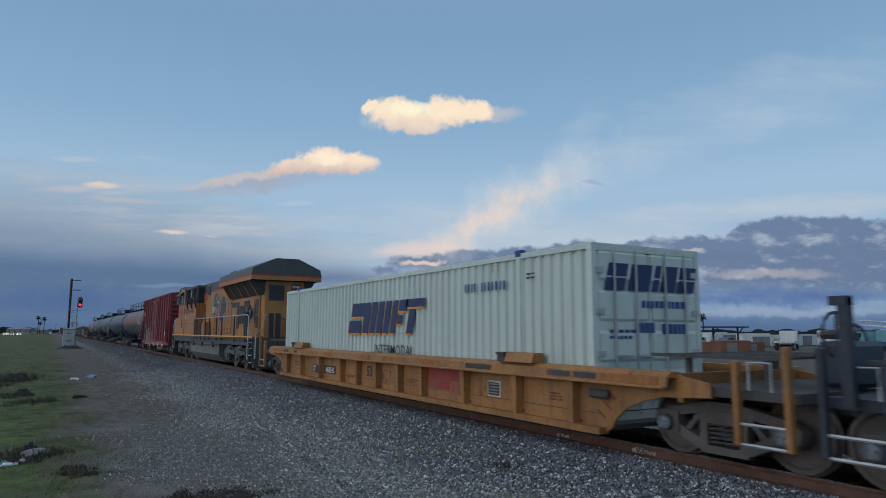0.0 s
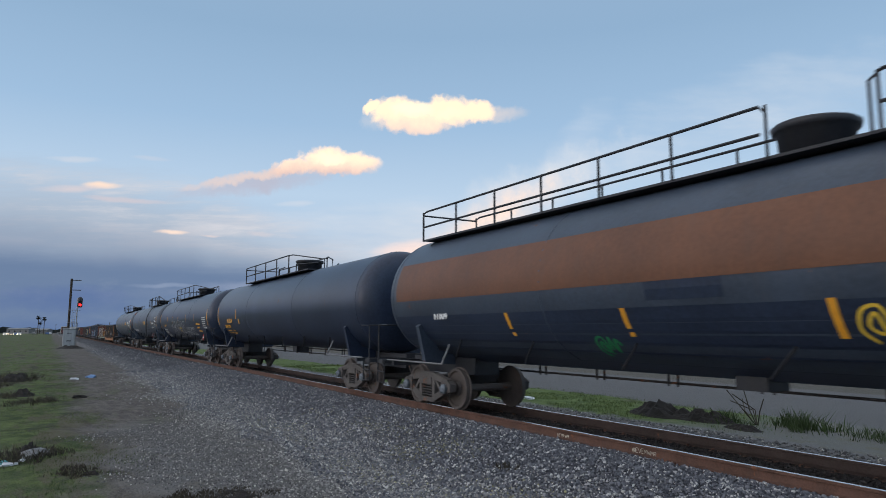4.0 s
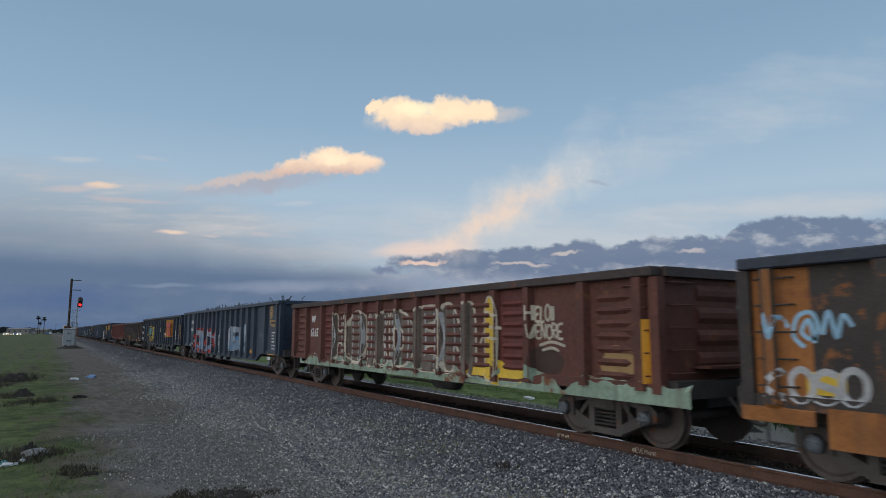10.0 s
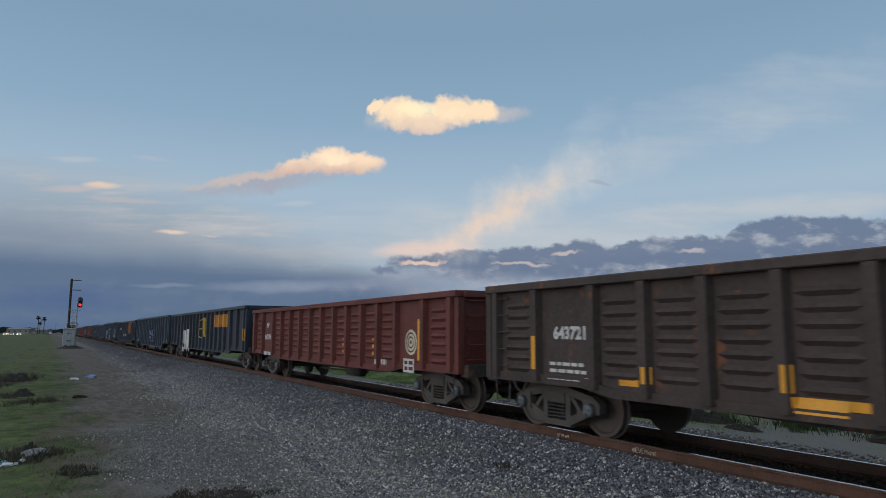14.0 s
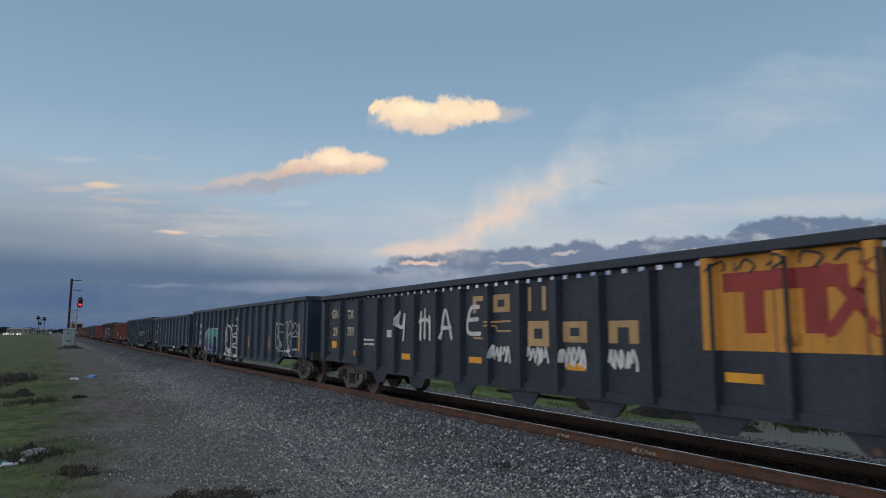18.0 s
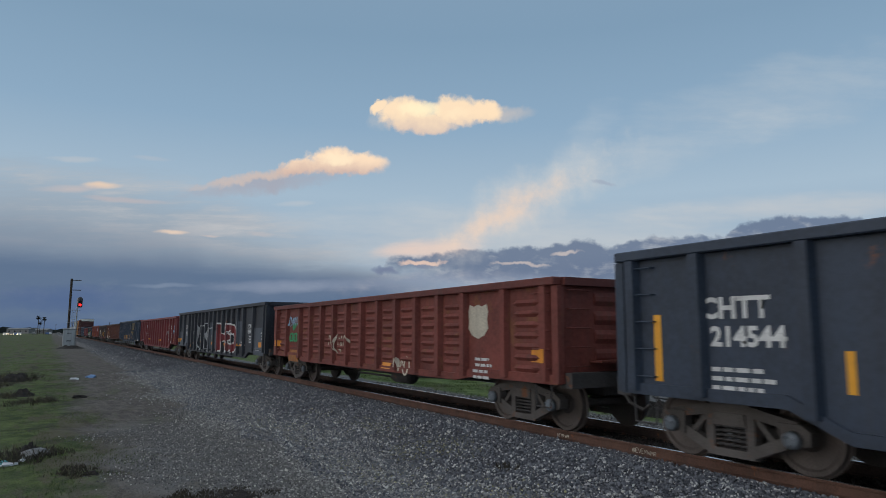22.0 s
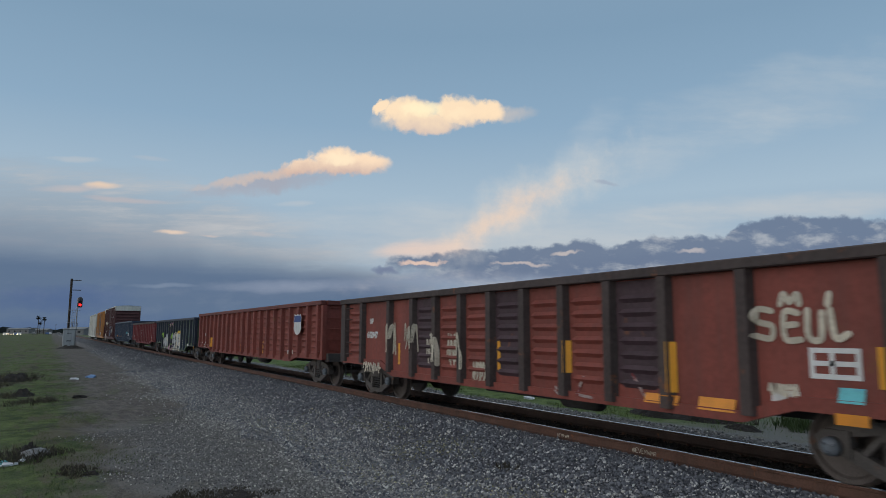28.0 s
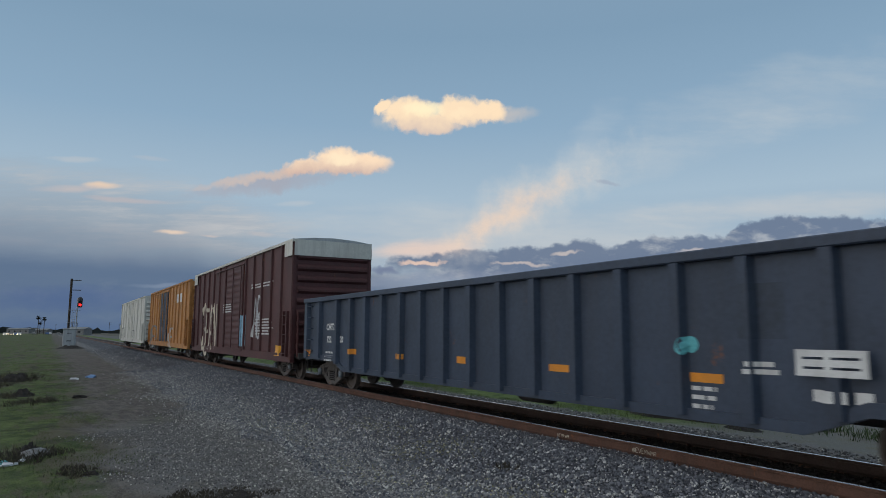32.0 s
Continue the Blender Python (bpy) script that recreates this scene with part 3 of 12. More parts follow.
def flood(bm, rims, depth, lift, step=0.035):
    """Paint inside closed rims, less their openings, laid over the side in narrow upright strips."""
    x0, x1 = min(p.x for r in rims for p in r), max(p.x for r in rims for p in r)
    n = max(2, int((x1 - x0) / step))

    def spans(x):
        hit = sorted(a.y + (b.y - a.y) * (x - a.x) / (b.x - a.x) for r in rims for a, b in zip(r, r[1:] + r[:1]) if (a.x <= x) != (b.x <= x))
        return list(zip(hit[::2], hit[1::2]))
    xs = [x0 + (x1 - x0) * (k + 0.001) / (n + 0.002) for k in range(n + 1)]
    cols = [spans(x) for x in xs]
    for xa, xb, a, b in zip(xs, xs[1:], cols, cols[1:]):
        if len(a) != len(b):
            a, b = (a, a) if len(a) > len(b) else (b, b)
        for (p0, p1), (q0, q1) in zip(a, b):
            m = max(1, int(max(p1 - p0, q1 - q0) / 0.30))
            rows = [[bm.verts.new((x, depth(x, u) - lift, u)) for u in (lo + (hi - lo) * k / m for k in range(m + 1))] for x, lo, hi in ((xa, p0, p1), (xb, q0, q1))]
            for k in range(m):
                bm.faces.new((rows[0][k], rows[1][k], rows[1][k + 1], rows[0][k + 1]))


def mural(car, depth, word, x0, x1, z0, z1, fill=None, edge=None, halo=None, rim=0.05, overlap=0.12, seed=1, wobble=0.10, lean=0.0, label="", lift=0.006):
    """A painted word of fat letters filling a stretch of the side: a halo, the fill, then the outline."""
    rnd = random.Random(seed)
    n = len(word)
    w = (x1 - x0) / (n - overlap * (n - 1))
    glyphs = []
    for i, ch in enumerate(word):
        a = x0 + i * w * (1 - overlap)
        up, tall, turn = rnd.uniform(0, wobble), 1 - rnd.uniform(0, wobble), rnd.uniform(-wobble, wobble)
        rims = []
        for line in FAT[ch]:
            pts = [Vector((a + w * (q.x + lean * q.y + turn * (q.y - 0.5)), z0 + (z1 - z0) * (up * 0.6 + q.y * tall + turn * 0.35 * (q.x - 0.5)))) for q in rounded(line)]
            rims.append(pts)
        glyphs.append(rims)
    made = None
    for name, m, wide, off in (("graffiti_halo", halo, rim * 4.2, 0.0), ("graffiti_fill", fill, 0, 0.0035), ("graffiti_outline", edge, rim, 0.007)):
        if m is None:
            continue
        bm = bmesh.new()
        for i, rims in enumerate(glyphs):
            over = lift + off + (i % 5) * 0.0006
            if wide:
                for r in rims[:1] if name == "graffiti_halo" else rims:
                    ribbon(bm, r, wide, depth, over, True)
            else:
                flood(bm, rims, depth, over)
        made = part(name, bm, m, car, label if name == "graffiti_fill" or fill is None else "")
    return made


def strokes(car, depth, x0, z0, w, h, lines, width, material, name="graffiti", lift=0.018):
    """Free brush strokes, drawn in a box one unit wide and high."""
    bm = bmesh.new()
    for k, line in enumerate(lines):
        ribbon(bm, [(x0 + w * p.x, z0 + h * p.y) for p in smooth_line(line, 5)], width, depth, lift + (k % 5) * 0.0006)
    return part(name, bm, material, car)


def patch_shape(car, depth, x0, z0, w, h, line, material, name="paint_patch", lift=0.006, label=""):
    """A filled patch of paint with an eased outline."""
    bm = bmesh.new()
    flood(bm, [[Vector((x0 + w * p.x, z0 + h * p.y)) for p in rounded(line)]], depth, lift)
    return part(name, bm, material, car, label)


def scribble(car, depth, x0, z0, w, h, rows, material, width=0.03, seed=0):
    """A hand-sprayed tag of a few looping lines, one under another, too wild to read."""
    rnd = random.Random(seed)
    lines = []
    for r in range(rows):
        n = 5 + rnd.randrange(3)
        top = 1 - r / rows
        for k in range(n):
            a = k / n
            lines.append([(a, top - rnd.uniform(0.5, 0.9) / rows), (a + rnd.uniform(0.02, 0.1), top - rnd.uniform(0, 0.15) / rows), (a + rnd.uniform(0.08, 0.17), top - rnd.uniform(0.3, 0.6) / rows), (a + rnd.uniform(0.05, 0.18), top - rnd.uniform(0.7, 1.0) / rows)])
    return strokes(car, depth, x0, z0, w, h, lines, width, material)


# ---- open gondolas ----
def gondola(name, label, L, zt, colour, ribs, belly=0.0, corr=False, holes=False, zb=0.95, ladder=True, group="gondolas of the train", rim=None, rib_mat=None, tint=None):
    """An open steel gondola. Returns the car and the depth of its near side."""
    car = tagged(empty(name), label, "railcar", group)
    body = COL[colour]
    top = COL[rim] if rim else body
    ribc = COL[rib_mat] if rib_mat else body
    sheet_y, rib_y, hl = 1.43, 1.55, L / 2
    xb0, xb1 = hl - 2.55, hl - 3.25
    lo = zb - belly
    z_hole = zt - 0.215
    # sides
    wall_top = z_hole if holes else zt - 0.14
    for s in (-1, 1):
        bm = bmesh.new()
        outline = [(-hl, zb), (-xb0, zb), (-xb1, lo), (xb1, lo), (xb0, zb), (hl, zb), (hl, wall_top), (-hl, wall_top)]
        prism(bm, outline, s * sheet_y, s * (sheet_y - 0.03))
        if holes:
            a = -hl
            while a < hl - 0.1:
                box(bm, a, min(a + 0.205, hl), min(s * sheet_y, s * (sheet_y - 0.03)), max(s * sheet_y, s * (sheet_y - 0.03)), z_hole, zt - 0.14)
                a += 0.335
        part("side_sheet", bm, body, car)
        part("top_chord", boxes((-hl - 0.02, hl + 0.02, min(s * 1.36, s * 1.56), max(s * 1.36, s * 1.56), zt - 0.14, zt), bevel=0.015), top, car)
        bm = bmesh.new()
        prism(bm, [(-hl, zb - 0.10), (-xb0, zb - 0.10), (-xb1, lo - 0.06), (xb1, lo - 0.06), (xb0, zb - 0.10), (hl, zb - 0.10), (hl, zb + 0.06), (xb0, zb + 0.06),
                   (xb1, lo + 0.08), (-xb1, lo + 0.08), (-xb0, zb + 0.06), (-hl, zb + 0.06)], s * (sheet_y + 0.05), s * (sheet_y - 0.06))
        part("side_sill", bm, body, car)
    if isinstance(ribs, int):
        pitch = (L - 0.7) / (ribs - 1)
        xs = [-hl + 0.35 + i * pitch for i in range(ribs)]
    else:
        xs = sorted({q * e for q in ribs for e in (-1, 1)})
        pitch = xs[len(xs) // 2] - xs[len(xs) // 2 - 1]
    rw = 0.085

    def rib_make(low, high):
        def go():
            bm = bmesh.new()
            prism(bm, [(-rw - 0.03, 0.0), (-rw + 0.01, -0.12), (rw - 0.01, -0.12), (rw + 0.03, 0.0)], low, high, "z")
            return bm
        return go

    for x in xs:
        low = zb - 0.05 if abs(x) > xb0 else (lo if abs(x) < xb1 else zb - 0.05 - (zb - 0.05 - lo) * (xb0 - abs(x)) / 0.7)
        key = ("rib", colour, rib_mat, round(low, 2), round(zt, 2), holes)
        for s in (-1, 1):
            put("rib", shared(key, rib_make(low, z_hole if holes else zt - 0.14), ribc), car, (x, s * sheet_y, 0), 0 if s < 0 else 180)
    if corr:
        w = pitch - 0.26
        n = 7
        h = 0.62 * (zt - 0.5 - lo) / n

        def pressing():
            bm = bmesh.new()
            A = [(-w / 2, 0, h / 2), (-w / 2 + 0.12, 0, 0), (w / 2 - 0.12, 0, 0), (w / 2, 0, h / 2), (w / 2 - 0.12, 0, h), (-w / 2 + 0.12, 0, h)]
            B = [(-w / 2 + 0.15, -0.045, h / 2), (w / 2 - 0.15, -0.045, h / 2)]
            va, vb = [bm.verts.new(q) for q in A], [bm.verts.new(q) for q in B]
            for f in ((va[0], va[1], vb[0]), (va[1], va[2], vb[1], vb[0]), (va[2], va[3], vb[1]), (va[3], va[4], vb[1]), (va[4], va[5], vb[0], vb[1]), (va[5], va[0], vb[0])):
                bm.faces.new(f)
            return bm
        me = shared(("pressing", colour, L, round(pitch, 2), zt), pressing, body)
        for a, b in zip(xs, xs[1:]):
            if b - a < pitch * 1.15:
                k = round((a + b) / 2 / pitch * 2)
                own = me
                if tint and k % 3 == 0:
                    own = shared(("pressing", tint, L, round(pitch, 2), zt), pressing, COL[tint])
                    part("stained_panel", boxes((a + 0.11, b - 0.11, -sheet_y - 0.003, -sheet_y, lo + 0.28, zt - 0.16)), COL[tint], car)
                for i in range(n):
                    put("pressing", own, car, ((a + b) / 2, -sheet_y - 0.001, lo + 0.22 + i * (zt - 0.5 - lo) / n))
    # ends with pressed bars
    for s in (-1, 1):
        bm = boxes((min(s * hl, s * (hl - 0.03)), max(s * hl, s * (hl - 0.03)), -1.40, 1.40, zb, zt - 0.02))
        part("end_wall", bm, body, car)
        bar = shared(("end_bar", colour), lambda: prism(bmesh.new(), [(0, 0), (0.035, 0.08), (0.035, 0.16), (0, 0.24)], -0.62, 1.30), body)
        for k in range(4):
            put("end_bar", bar, car, (s * hl, 0, zb + 0.25 + k * (zt - zb - 0.4) / 4), 0 if s > 0 else 180)
        part("end_chord", boxes((min(s * (hl - 0.06), s * (hl + 0.10)), max(s * (hl - 0.06), s * (hl + 0.10)), -1.36, 1.36, zt - 0.14, zt - 0.003)), top, car)
        for e in (-1, 1):
            part("corner_post", boxes((min(s * (hl - 0.10), s * (hl + 0.06)), max(s * (hl - 0.10), s * (hl + 0.06)), min(e * 1.36, e * 1.50), max(e * 1.36, e * 1.50), zb - 0.08, zt - 0.145)), ribc, car)
        part("end_sill", boxes((min(s * (hl - 0.05), s * (hl + 0.22)), max(s * (hl - 0.05), s * (hl + 0.22)), -1.35, 1.35, 0.80, 1.05)), STEEL, car)
    if holes:
        gus = shared(("gusset", colour), lambda: prism(bmesh.new(), [(-0.46, 0.0), (0.46, 0.0), (0.24, -0.24), (-0.24, -0.24)], -0.02, 0.02), body)
        for x in xs[3:-3:2]:
            for s in (-1, 1):
                put("sill_gusset", gus, car, (x, s * (sheet_y - 0.03), lo - 0.058))
    part("floor", boxes((-hl + 0.05, hl - 0.05, -1.40, 1.40, zb + 0.02, zb + 0.10)), STEEL, car)
    part("centre_sill", boxes((-hl + 0.1, hl - 0.1, -0.32, 0.32, 0.62, zb + 0.01)), STEEL, car)
    part("brake_rigging", tubes(0.03, [(-hl + 3.4, -0.7, 0.70), (-2, -0.75, 0.62), (2, -0.75, 0.62), (hl - 3.4, -0.7, 0.70)], [(-1.5, -0.9, 0.55), (1.5, -0.9, 0.55)]), STEEL, car)
    bm = bmesh.new()
    lathe(bm, [(0.9, 0.05), (0.95, 0.20), (1.75, 0.20), (1.8, 0.05)], "x", 14, (0, -0.85, 0.62))
    part("air_reservoir", bm, STEEL, car, smooth=True)
    couplers(car, hl + 0.10)
    for s in (-1, 1):
        truck(car, s * (hl - 1.48))
    if ladder:
        me = shared(("rung", ribc.name), lambda: rung_mesh(0.46), ribc)
        gap = (zt - zb - 0.42) / 4
        for s in (-1, 1):
            for k in range(5):
                put("rung", me, car, (s * (hl - 0.40), -sheet_y, zb + 0.16 + k * gap))
                put("end_rung", me, car, (s * hl, -1.02, zb + 0.20 + k * gap), 90 * s)
    for s in (-1, 1):
        part("end_step", boxes((min(s * hl, s * (hl + 0.30)), max(s * hl, s * (hl + 0.30)), -0.75, 1.2, zb + 0.26, zb + 0.30)), ribc, car)
        for e in (-1, 1):
            part("stirrup", tubes(0.018, [(s * (hl - 0.62), e * 1.44, zb - 0.05), (s * (hl - 0.60), e * 1.44, 0.46), (s * (hl - 0.22), e * 1.44, 0.46), (s * (hl - 0.20), e * 1.44, zb - 0.05)]), STEEL, car)
    part("end_number", boxes(*[(hl + 0.001, hl + 0.004, y, y + 0.075, z, z + 0.10) for z, n in ((zt - 0.42, 4), (zt - 0.62, 6)) for y in (0.30 + q * 0.10 for q in range(n))]), FAINT, car)
    put("brake_wheel", shared("brake_wheel", brake_wheel_mesh, STEEL), car, (hl + 0.30, 0.5, zt - 0.7))

    def depth(x, z=9.0):
        if z < zb + 0.05 and (abs(x) > xb0 or z < lo + 0.07):
            return -sheet_y - 0.052
        for r in xs:
            if abs(x - r) < rw + 0.04:
                k = min(1.0, (rw + 0.04 - abs(x - r)) / 0.05)
                return -sheet_y - 0.122 * k
        return -sheet_y
    return car, depth, sheet_y


def stripe(car, x, z0, z1, w=0.10, y=-1.556, material=None):
    plate(car, "reflector", x - w / 2, x + w / 2, z0, z1, y, material or YELLOW)


# ---- tank cars ----
def tank_car(label, half, r, zc, colour, band=None, platform=(-6.0, 2.9), man=0.8, ladder=None):
    car = tagged(empty("tank_car"), label, "railcar", "tank cars of the train")
    body = COL[colour]
    head = 0.62
    rows = [(-half, 0.05)] + [(-half + head * (1 - max(0.0, math.cos(a)) ** 0.8), r * math.sin(a) ** 0.72) for a in np.linspace(0.2, math.pi / 2, 9)]
    rows = rows + [(-x, q) for x, q in rows[::-1]]
    bm = bmesh.new()
    lathe(bm, rows, "x", 48, (0, 0, zc))
    part("tank_shell", bm, body, car, smooth=True)
    for x in (-half + head, -half / 3, half / 3, half - head):
        bm = bmesh.new()
        lathe(bm, [(x - 0.02, r + 0.001), (x - 0.015, r + 0.006), (x + 0.015, r + 0.006), (x + 0.02, r + 0.001)], "x", 48, (0, 0, zc))
        part("weld_seam", bm, body, car, smooth=True)
    # manway, platform and rails
    bm = bmesh.new()
    lathe(bm, [(-0.1, 0.46), (0.34, 0.48), (0.36, 0.54), (0.44, 0.56), (0.47, 0.52), (0.50, 0.22)], "z", 24, (man, 0, zc + r))
    part("manway", bm, BLACK, car, smooth=True)
    x0, x1 = platform
    pz, pw = zc + r - 0.08, 0.80
    part("platform", boxes((x0, x1, -pw, -0.30, pz, pz + 0.04)), BLACK, car)
    part("far_platform", boxes((x0, x1, 0.30, pw, pz, pz + 0.04)), BLACK, car)
    top = pz + 0.74
    if ladder:
        # two bowed rails beside the hatch, with a gap where the ladder comes up
        for s in (-1, 1):
            part("platform_rail", tubes(0.024, [(-0.22, s * pw, pz), (-0.22, s * pw, top - 0.12), (-0.05, s * pw, top), (3.1, s * pw, top), (3.3, s * pw, top - 0.12), (3.35, s * pw, pz)], [(0.3, s * pw, pz), (0.3, s * pw, top)], [(2.3, s * pw, pz), (2.3, s * pw, top)]), BLACK, car)
            part("end_guard", tubes(0.024, [(-1.55, s * pw, pz), (-1.55, s * pw, top - 0.02), (-0.85, s * pw, top - 0.02), (-0.76, s * pw, top - 0.1), (-0.76, s * pw, pz)]), BLACK, car)
            part("bowed_rail", tubes(0.026, [(3.87, s * pw, pz), (3.92, s * pw, top - 0.08), (4.1, s * pw, top + 0.02), (4.8, s * pw, top), (6.2, s * pw * 0.6, top - 0.42), (6.3, s * pw * 0.5, top - 0.5), (5.75, s * pw * 0.5, top - 0.48), (5.6, s * pw * 0.5, pz - 0.1)],
                                       [(4.75, s * pw, pz), (4.75, s * pw, top)]), BLACK, car)
    for s in () if ladder else (-1, 1):
        posts = [[(x, s * pw, pz), (x, s * pw, top)] for x in np.linspace(x0, man - 0.2, max(4, int((man - x0) / 1.3)))]
        if x1 - man > 5:
            level = [[(x, s * pw, pz), (x, s * pw, top)] for x in np.linspace(man + 1.2, x1 - 0.1, 6)]
            part("fore_rail", tubes(0.024, [(man + 1.1, s * pw, pz), (man + 1.1, s * pw, top - 0.1), (man + 1.25, s * pw, top), (x1 - 0.15, s * pw, top), (x1, s * pw, top - 0.1), (x1, s * pw, pz)], [(man + 1.2, s * pw, pz + 0.36), (x1, s * pw, pz + 0.36)], *level), BLACK, car)
            part("platform_rail", tubes(0.024, [(x0, s * pw, pz), (x0, s * pw, top - 0.05), (x0 + 0.15, s * pw, top), (man - 0.3, s * pw, top), (man - 0.2, s * pw, top - 0.1), (man - 0.2, s * pw, pz)], [(x0, s * pw, pz + 0.36), (man - 0.3, s * pw, pz + 0.36)], *posts), BLACK, car)
            continue
        part("platform_rail", tubes(0.024, [(x0, s * pw, top - 0.05), (x0 + 0.15, s * pw, top), (man - 0.3, s * pw, top), (man + 0.1, s * pw * 0.9, top), (x1, s * pw * 0.2, pz + 0.42), (x1, s * pw * 0.2, pz)],
                                    [(x0, s * pw, pz + 0.36), (man - 1.6, s * pw, pz + 0.36)], *posts), BLACK, car)
        part("low_rail", tubes(0.022, [(man - 1.5, s * pw, pz), (man - 1.45, s * pw, pz + 0.28), (man - 0.7, s * pw, pz + 0.30)], [(man + 0.75, s * pw, pz), (man + 0.8, s * pw, pz + 0.30), (x1, s * pw * 0.5, pz + 0.28)]), BLACK, car)
    part("end_rail", tubes(0.024, [(x0, -pw, pz), (x0, -pw, top - 0.08), (x0, pw, top - 0.08), (x0, pw, pz)]), BLACK, car)
    # struts under the near side, pipes and rail along the far side
    for x in np.linspace(-half + 3.3, half - 3.3, 6):
        part("strut", tubes(0.022, [(x, -1.15, zc - r + 0.42), (x - 0.45, -1.0, zc - r + 0.02)]), BLACK, car)
    y = 1.40
    legs = [[(x, y, 0.72), (x, y, 1.30)] for q in np.linspace(-half + 2.8, half - 2.8, 8) for x in (q, q + 0.22)]
    part("hand_rail", tubes(0.026, [(-half + 0.3, y, 0.78), (half - 0.3, y, 0.78)], [(-half + 0.3, y, 0.98), (half - 0.3, y, 0.98)], *legs), STEEL, car)
    for s in (-1, 1):
        part("side_grab", tubes(0.022, [(s * (half - 2.9), -1.40, 1.03), (s * (half - 0.2), -1.40, 1.03)], [(s * (half - 2.9), -1.40, 1.03), (s * (half - 2.9), -1.2, 1.45)]), GREYM, car)
    if ladder:
        lad = bmesh.new()
        arc = [(-q, zc + math.sqrt(max(0.0, (r + 0.10) ** 2 - q * q))) for q in np.linspace(0.9, r + 0.07, 6)] + [(-(r + 0.1), zc), (-(r + 0.02), 0.62)]
        for x in (ladder - 0.22, ladder + 0.22):
            tube(lad, [(x, a, b) for a, b in arc], 0.022)
        for a, b in arc[1:-1]:
            tube(lad, [(ladder - 0.22, a, b), (ladder + 0.22, a, b)], 0.016)
        for z in np.linspace(0.7, zc - 0.3, 6):
            tube(lad, [(ladder - 0.22, -(r + 0.06), z), (ladder + 0.22, -(r + 0.06), z)], 0.016)
        part("side_ladder", lad, BLACK, car)
    for s in (-1, 1):
        bm = boxes((min(s * (half - 2.6), s * (half + 0.35)), max(s * (half - 2.6), s * (half + 0.35)), -0.33, 0.33, 0.74, 1.12),
                   )
        part("stub_sill", bm, BLACK, car)
        part("end_beam", boxes((min(s * (half + 0.06), s * (half + 0.36)), max(s * (half + 0.06), s * (half + 0.36)), -1.42, 1.42, 0.92, 1.02)), BLACK, car)
        part("cross_beam", boxes((min(s * (half - 0.6), s * (half - 0.5)), max(s * (half - 0.6), s * (half - 0.5)), -1.42, 1.42, 0.91, 1.01)), BLACK, car)
        for e in (-1, 1):
            bm = bmesh.new()
            prism(bm, [(e * 0.35, 0.95), (e * 1.15, 1.0), (e * 1.35, zc - 0.75), (e * 1.2, zc - 0.62), (e * 0.8, 1.30), (e * 0.35, 1.2)], s * (half - 1.75), s * (half - 1.60), "x")
            part("saddle", bm, body, car)
        for e in (-1, 1):
            part("step", tubes(0.02, [(s * (half + 0.33), e * 1.42, 1.0), (s * (half + 0.33), e * 1.42, 0.45), (s * (half - 0.05), e * 1.42, 0.45), (s * (half - 0.05), e * 1.42, 1.0)],
                               [(s * (half + 0.33), e * 1.42, 0.72), (s * (half - 0.05), e * 1.42, 0.72)]), BLACK, car)
            part("end_hand_rail", tubes(0.02, [(s * (half + 0.3), e * 1.42, 1.0), (s * (half + 0.3), e * 1.42, 1.9), (s * (half - 0.2), e * 1.42, 1.9)]), BLACK, car)
        part("end_cross_rail", tubes(0.02, [(s * (half + 0.3), -1.42, 1.9), (s * (half + 0.3), 1.42, 1.9)]), BLACK, car)
        truck(car, s * (half - 1.65))
    couplers(car, half + 0.30)
    part("bottom_outlet", boxes((-0.25, 0.25, -0.25, 0.25, zc - r - 0.22, zc - r + 0.05)), BLACK, car)

    def depth(x, z):
        k = min(0.999, abs(z - zc) / r)
        taper = r
        if abs(x) > half - head:
            q = (abs(x) - half + head) / head
            taper = r * math.sqrt(max(0.05, 1 - q * q))
        return -math.sqrt(max(0.01, taper ** 2 - (z - zc) ** 2))
    if band:
        bm = bmesh.new()
        x0, x1, z0, z1 = band[1:]
        zs = np.linspace(z0, z1, 10)
        va = [[bm.verts.new((x, depth(0, z) - 0.006, z)) for x in (x0, x1)] for z in zs]
        for a, b in zip(va, va[1:]):
            bm.faces.new((a[0], a[1], b[1], b[0]))
        part("painted_band", bm, COL[band[0]], car, "broad rust-brown painted band", smooth=True)
    return car, depth, r


def head_stain(car, half, r, zc, line, material, head=0.62):
    """A stain on the dished end that faces +x; places across and up from its middle, in radii."""
    def out(q):
        q = min(0.999, q / r)
        return half - head * (1 - math.sqrt(max(0.0, 1 - q ** (2 / 0.72))) ** 0.8) + 0.012
    bm = bmesh.new()
    rim = rounded(line)
    mid = sum(rim, Vector((0, 0))) / len(rim)
    rings = []
    for k in range(6):
        ring = []
        for p in rim:
            q = mid.lerp(p, k / 5 * 0.999 + 0.001) * r
            ring.append(bm.verts.new((out(q.length), q.x, zc + q.y)))
        rings.append(ring)
    n = len(rim)
    for a, b in zip(rings, rings[1:]):
        for i in range(n):
            bm.faces.new((a[i], b[i], b[(i + 1) % n], a[(i + 1) % n]))
    bmesh.ops.recalc_face_normals(bm, faces=list(bm.faces))
    return part("rust_stain", bm, material, car, "rust-red stain on the tank end")


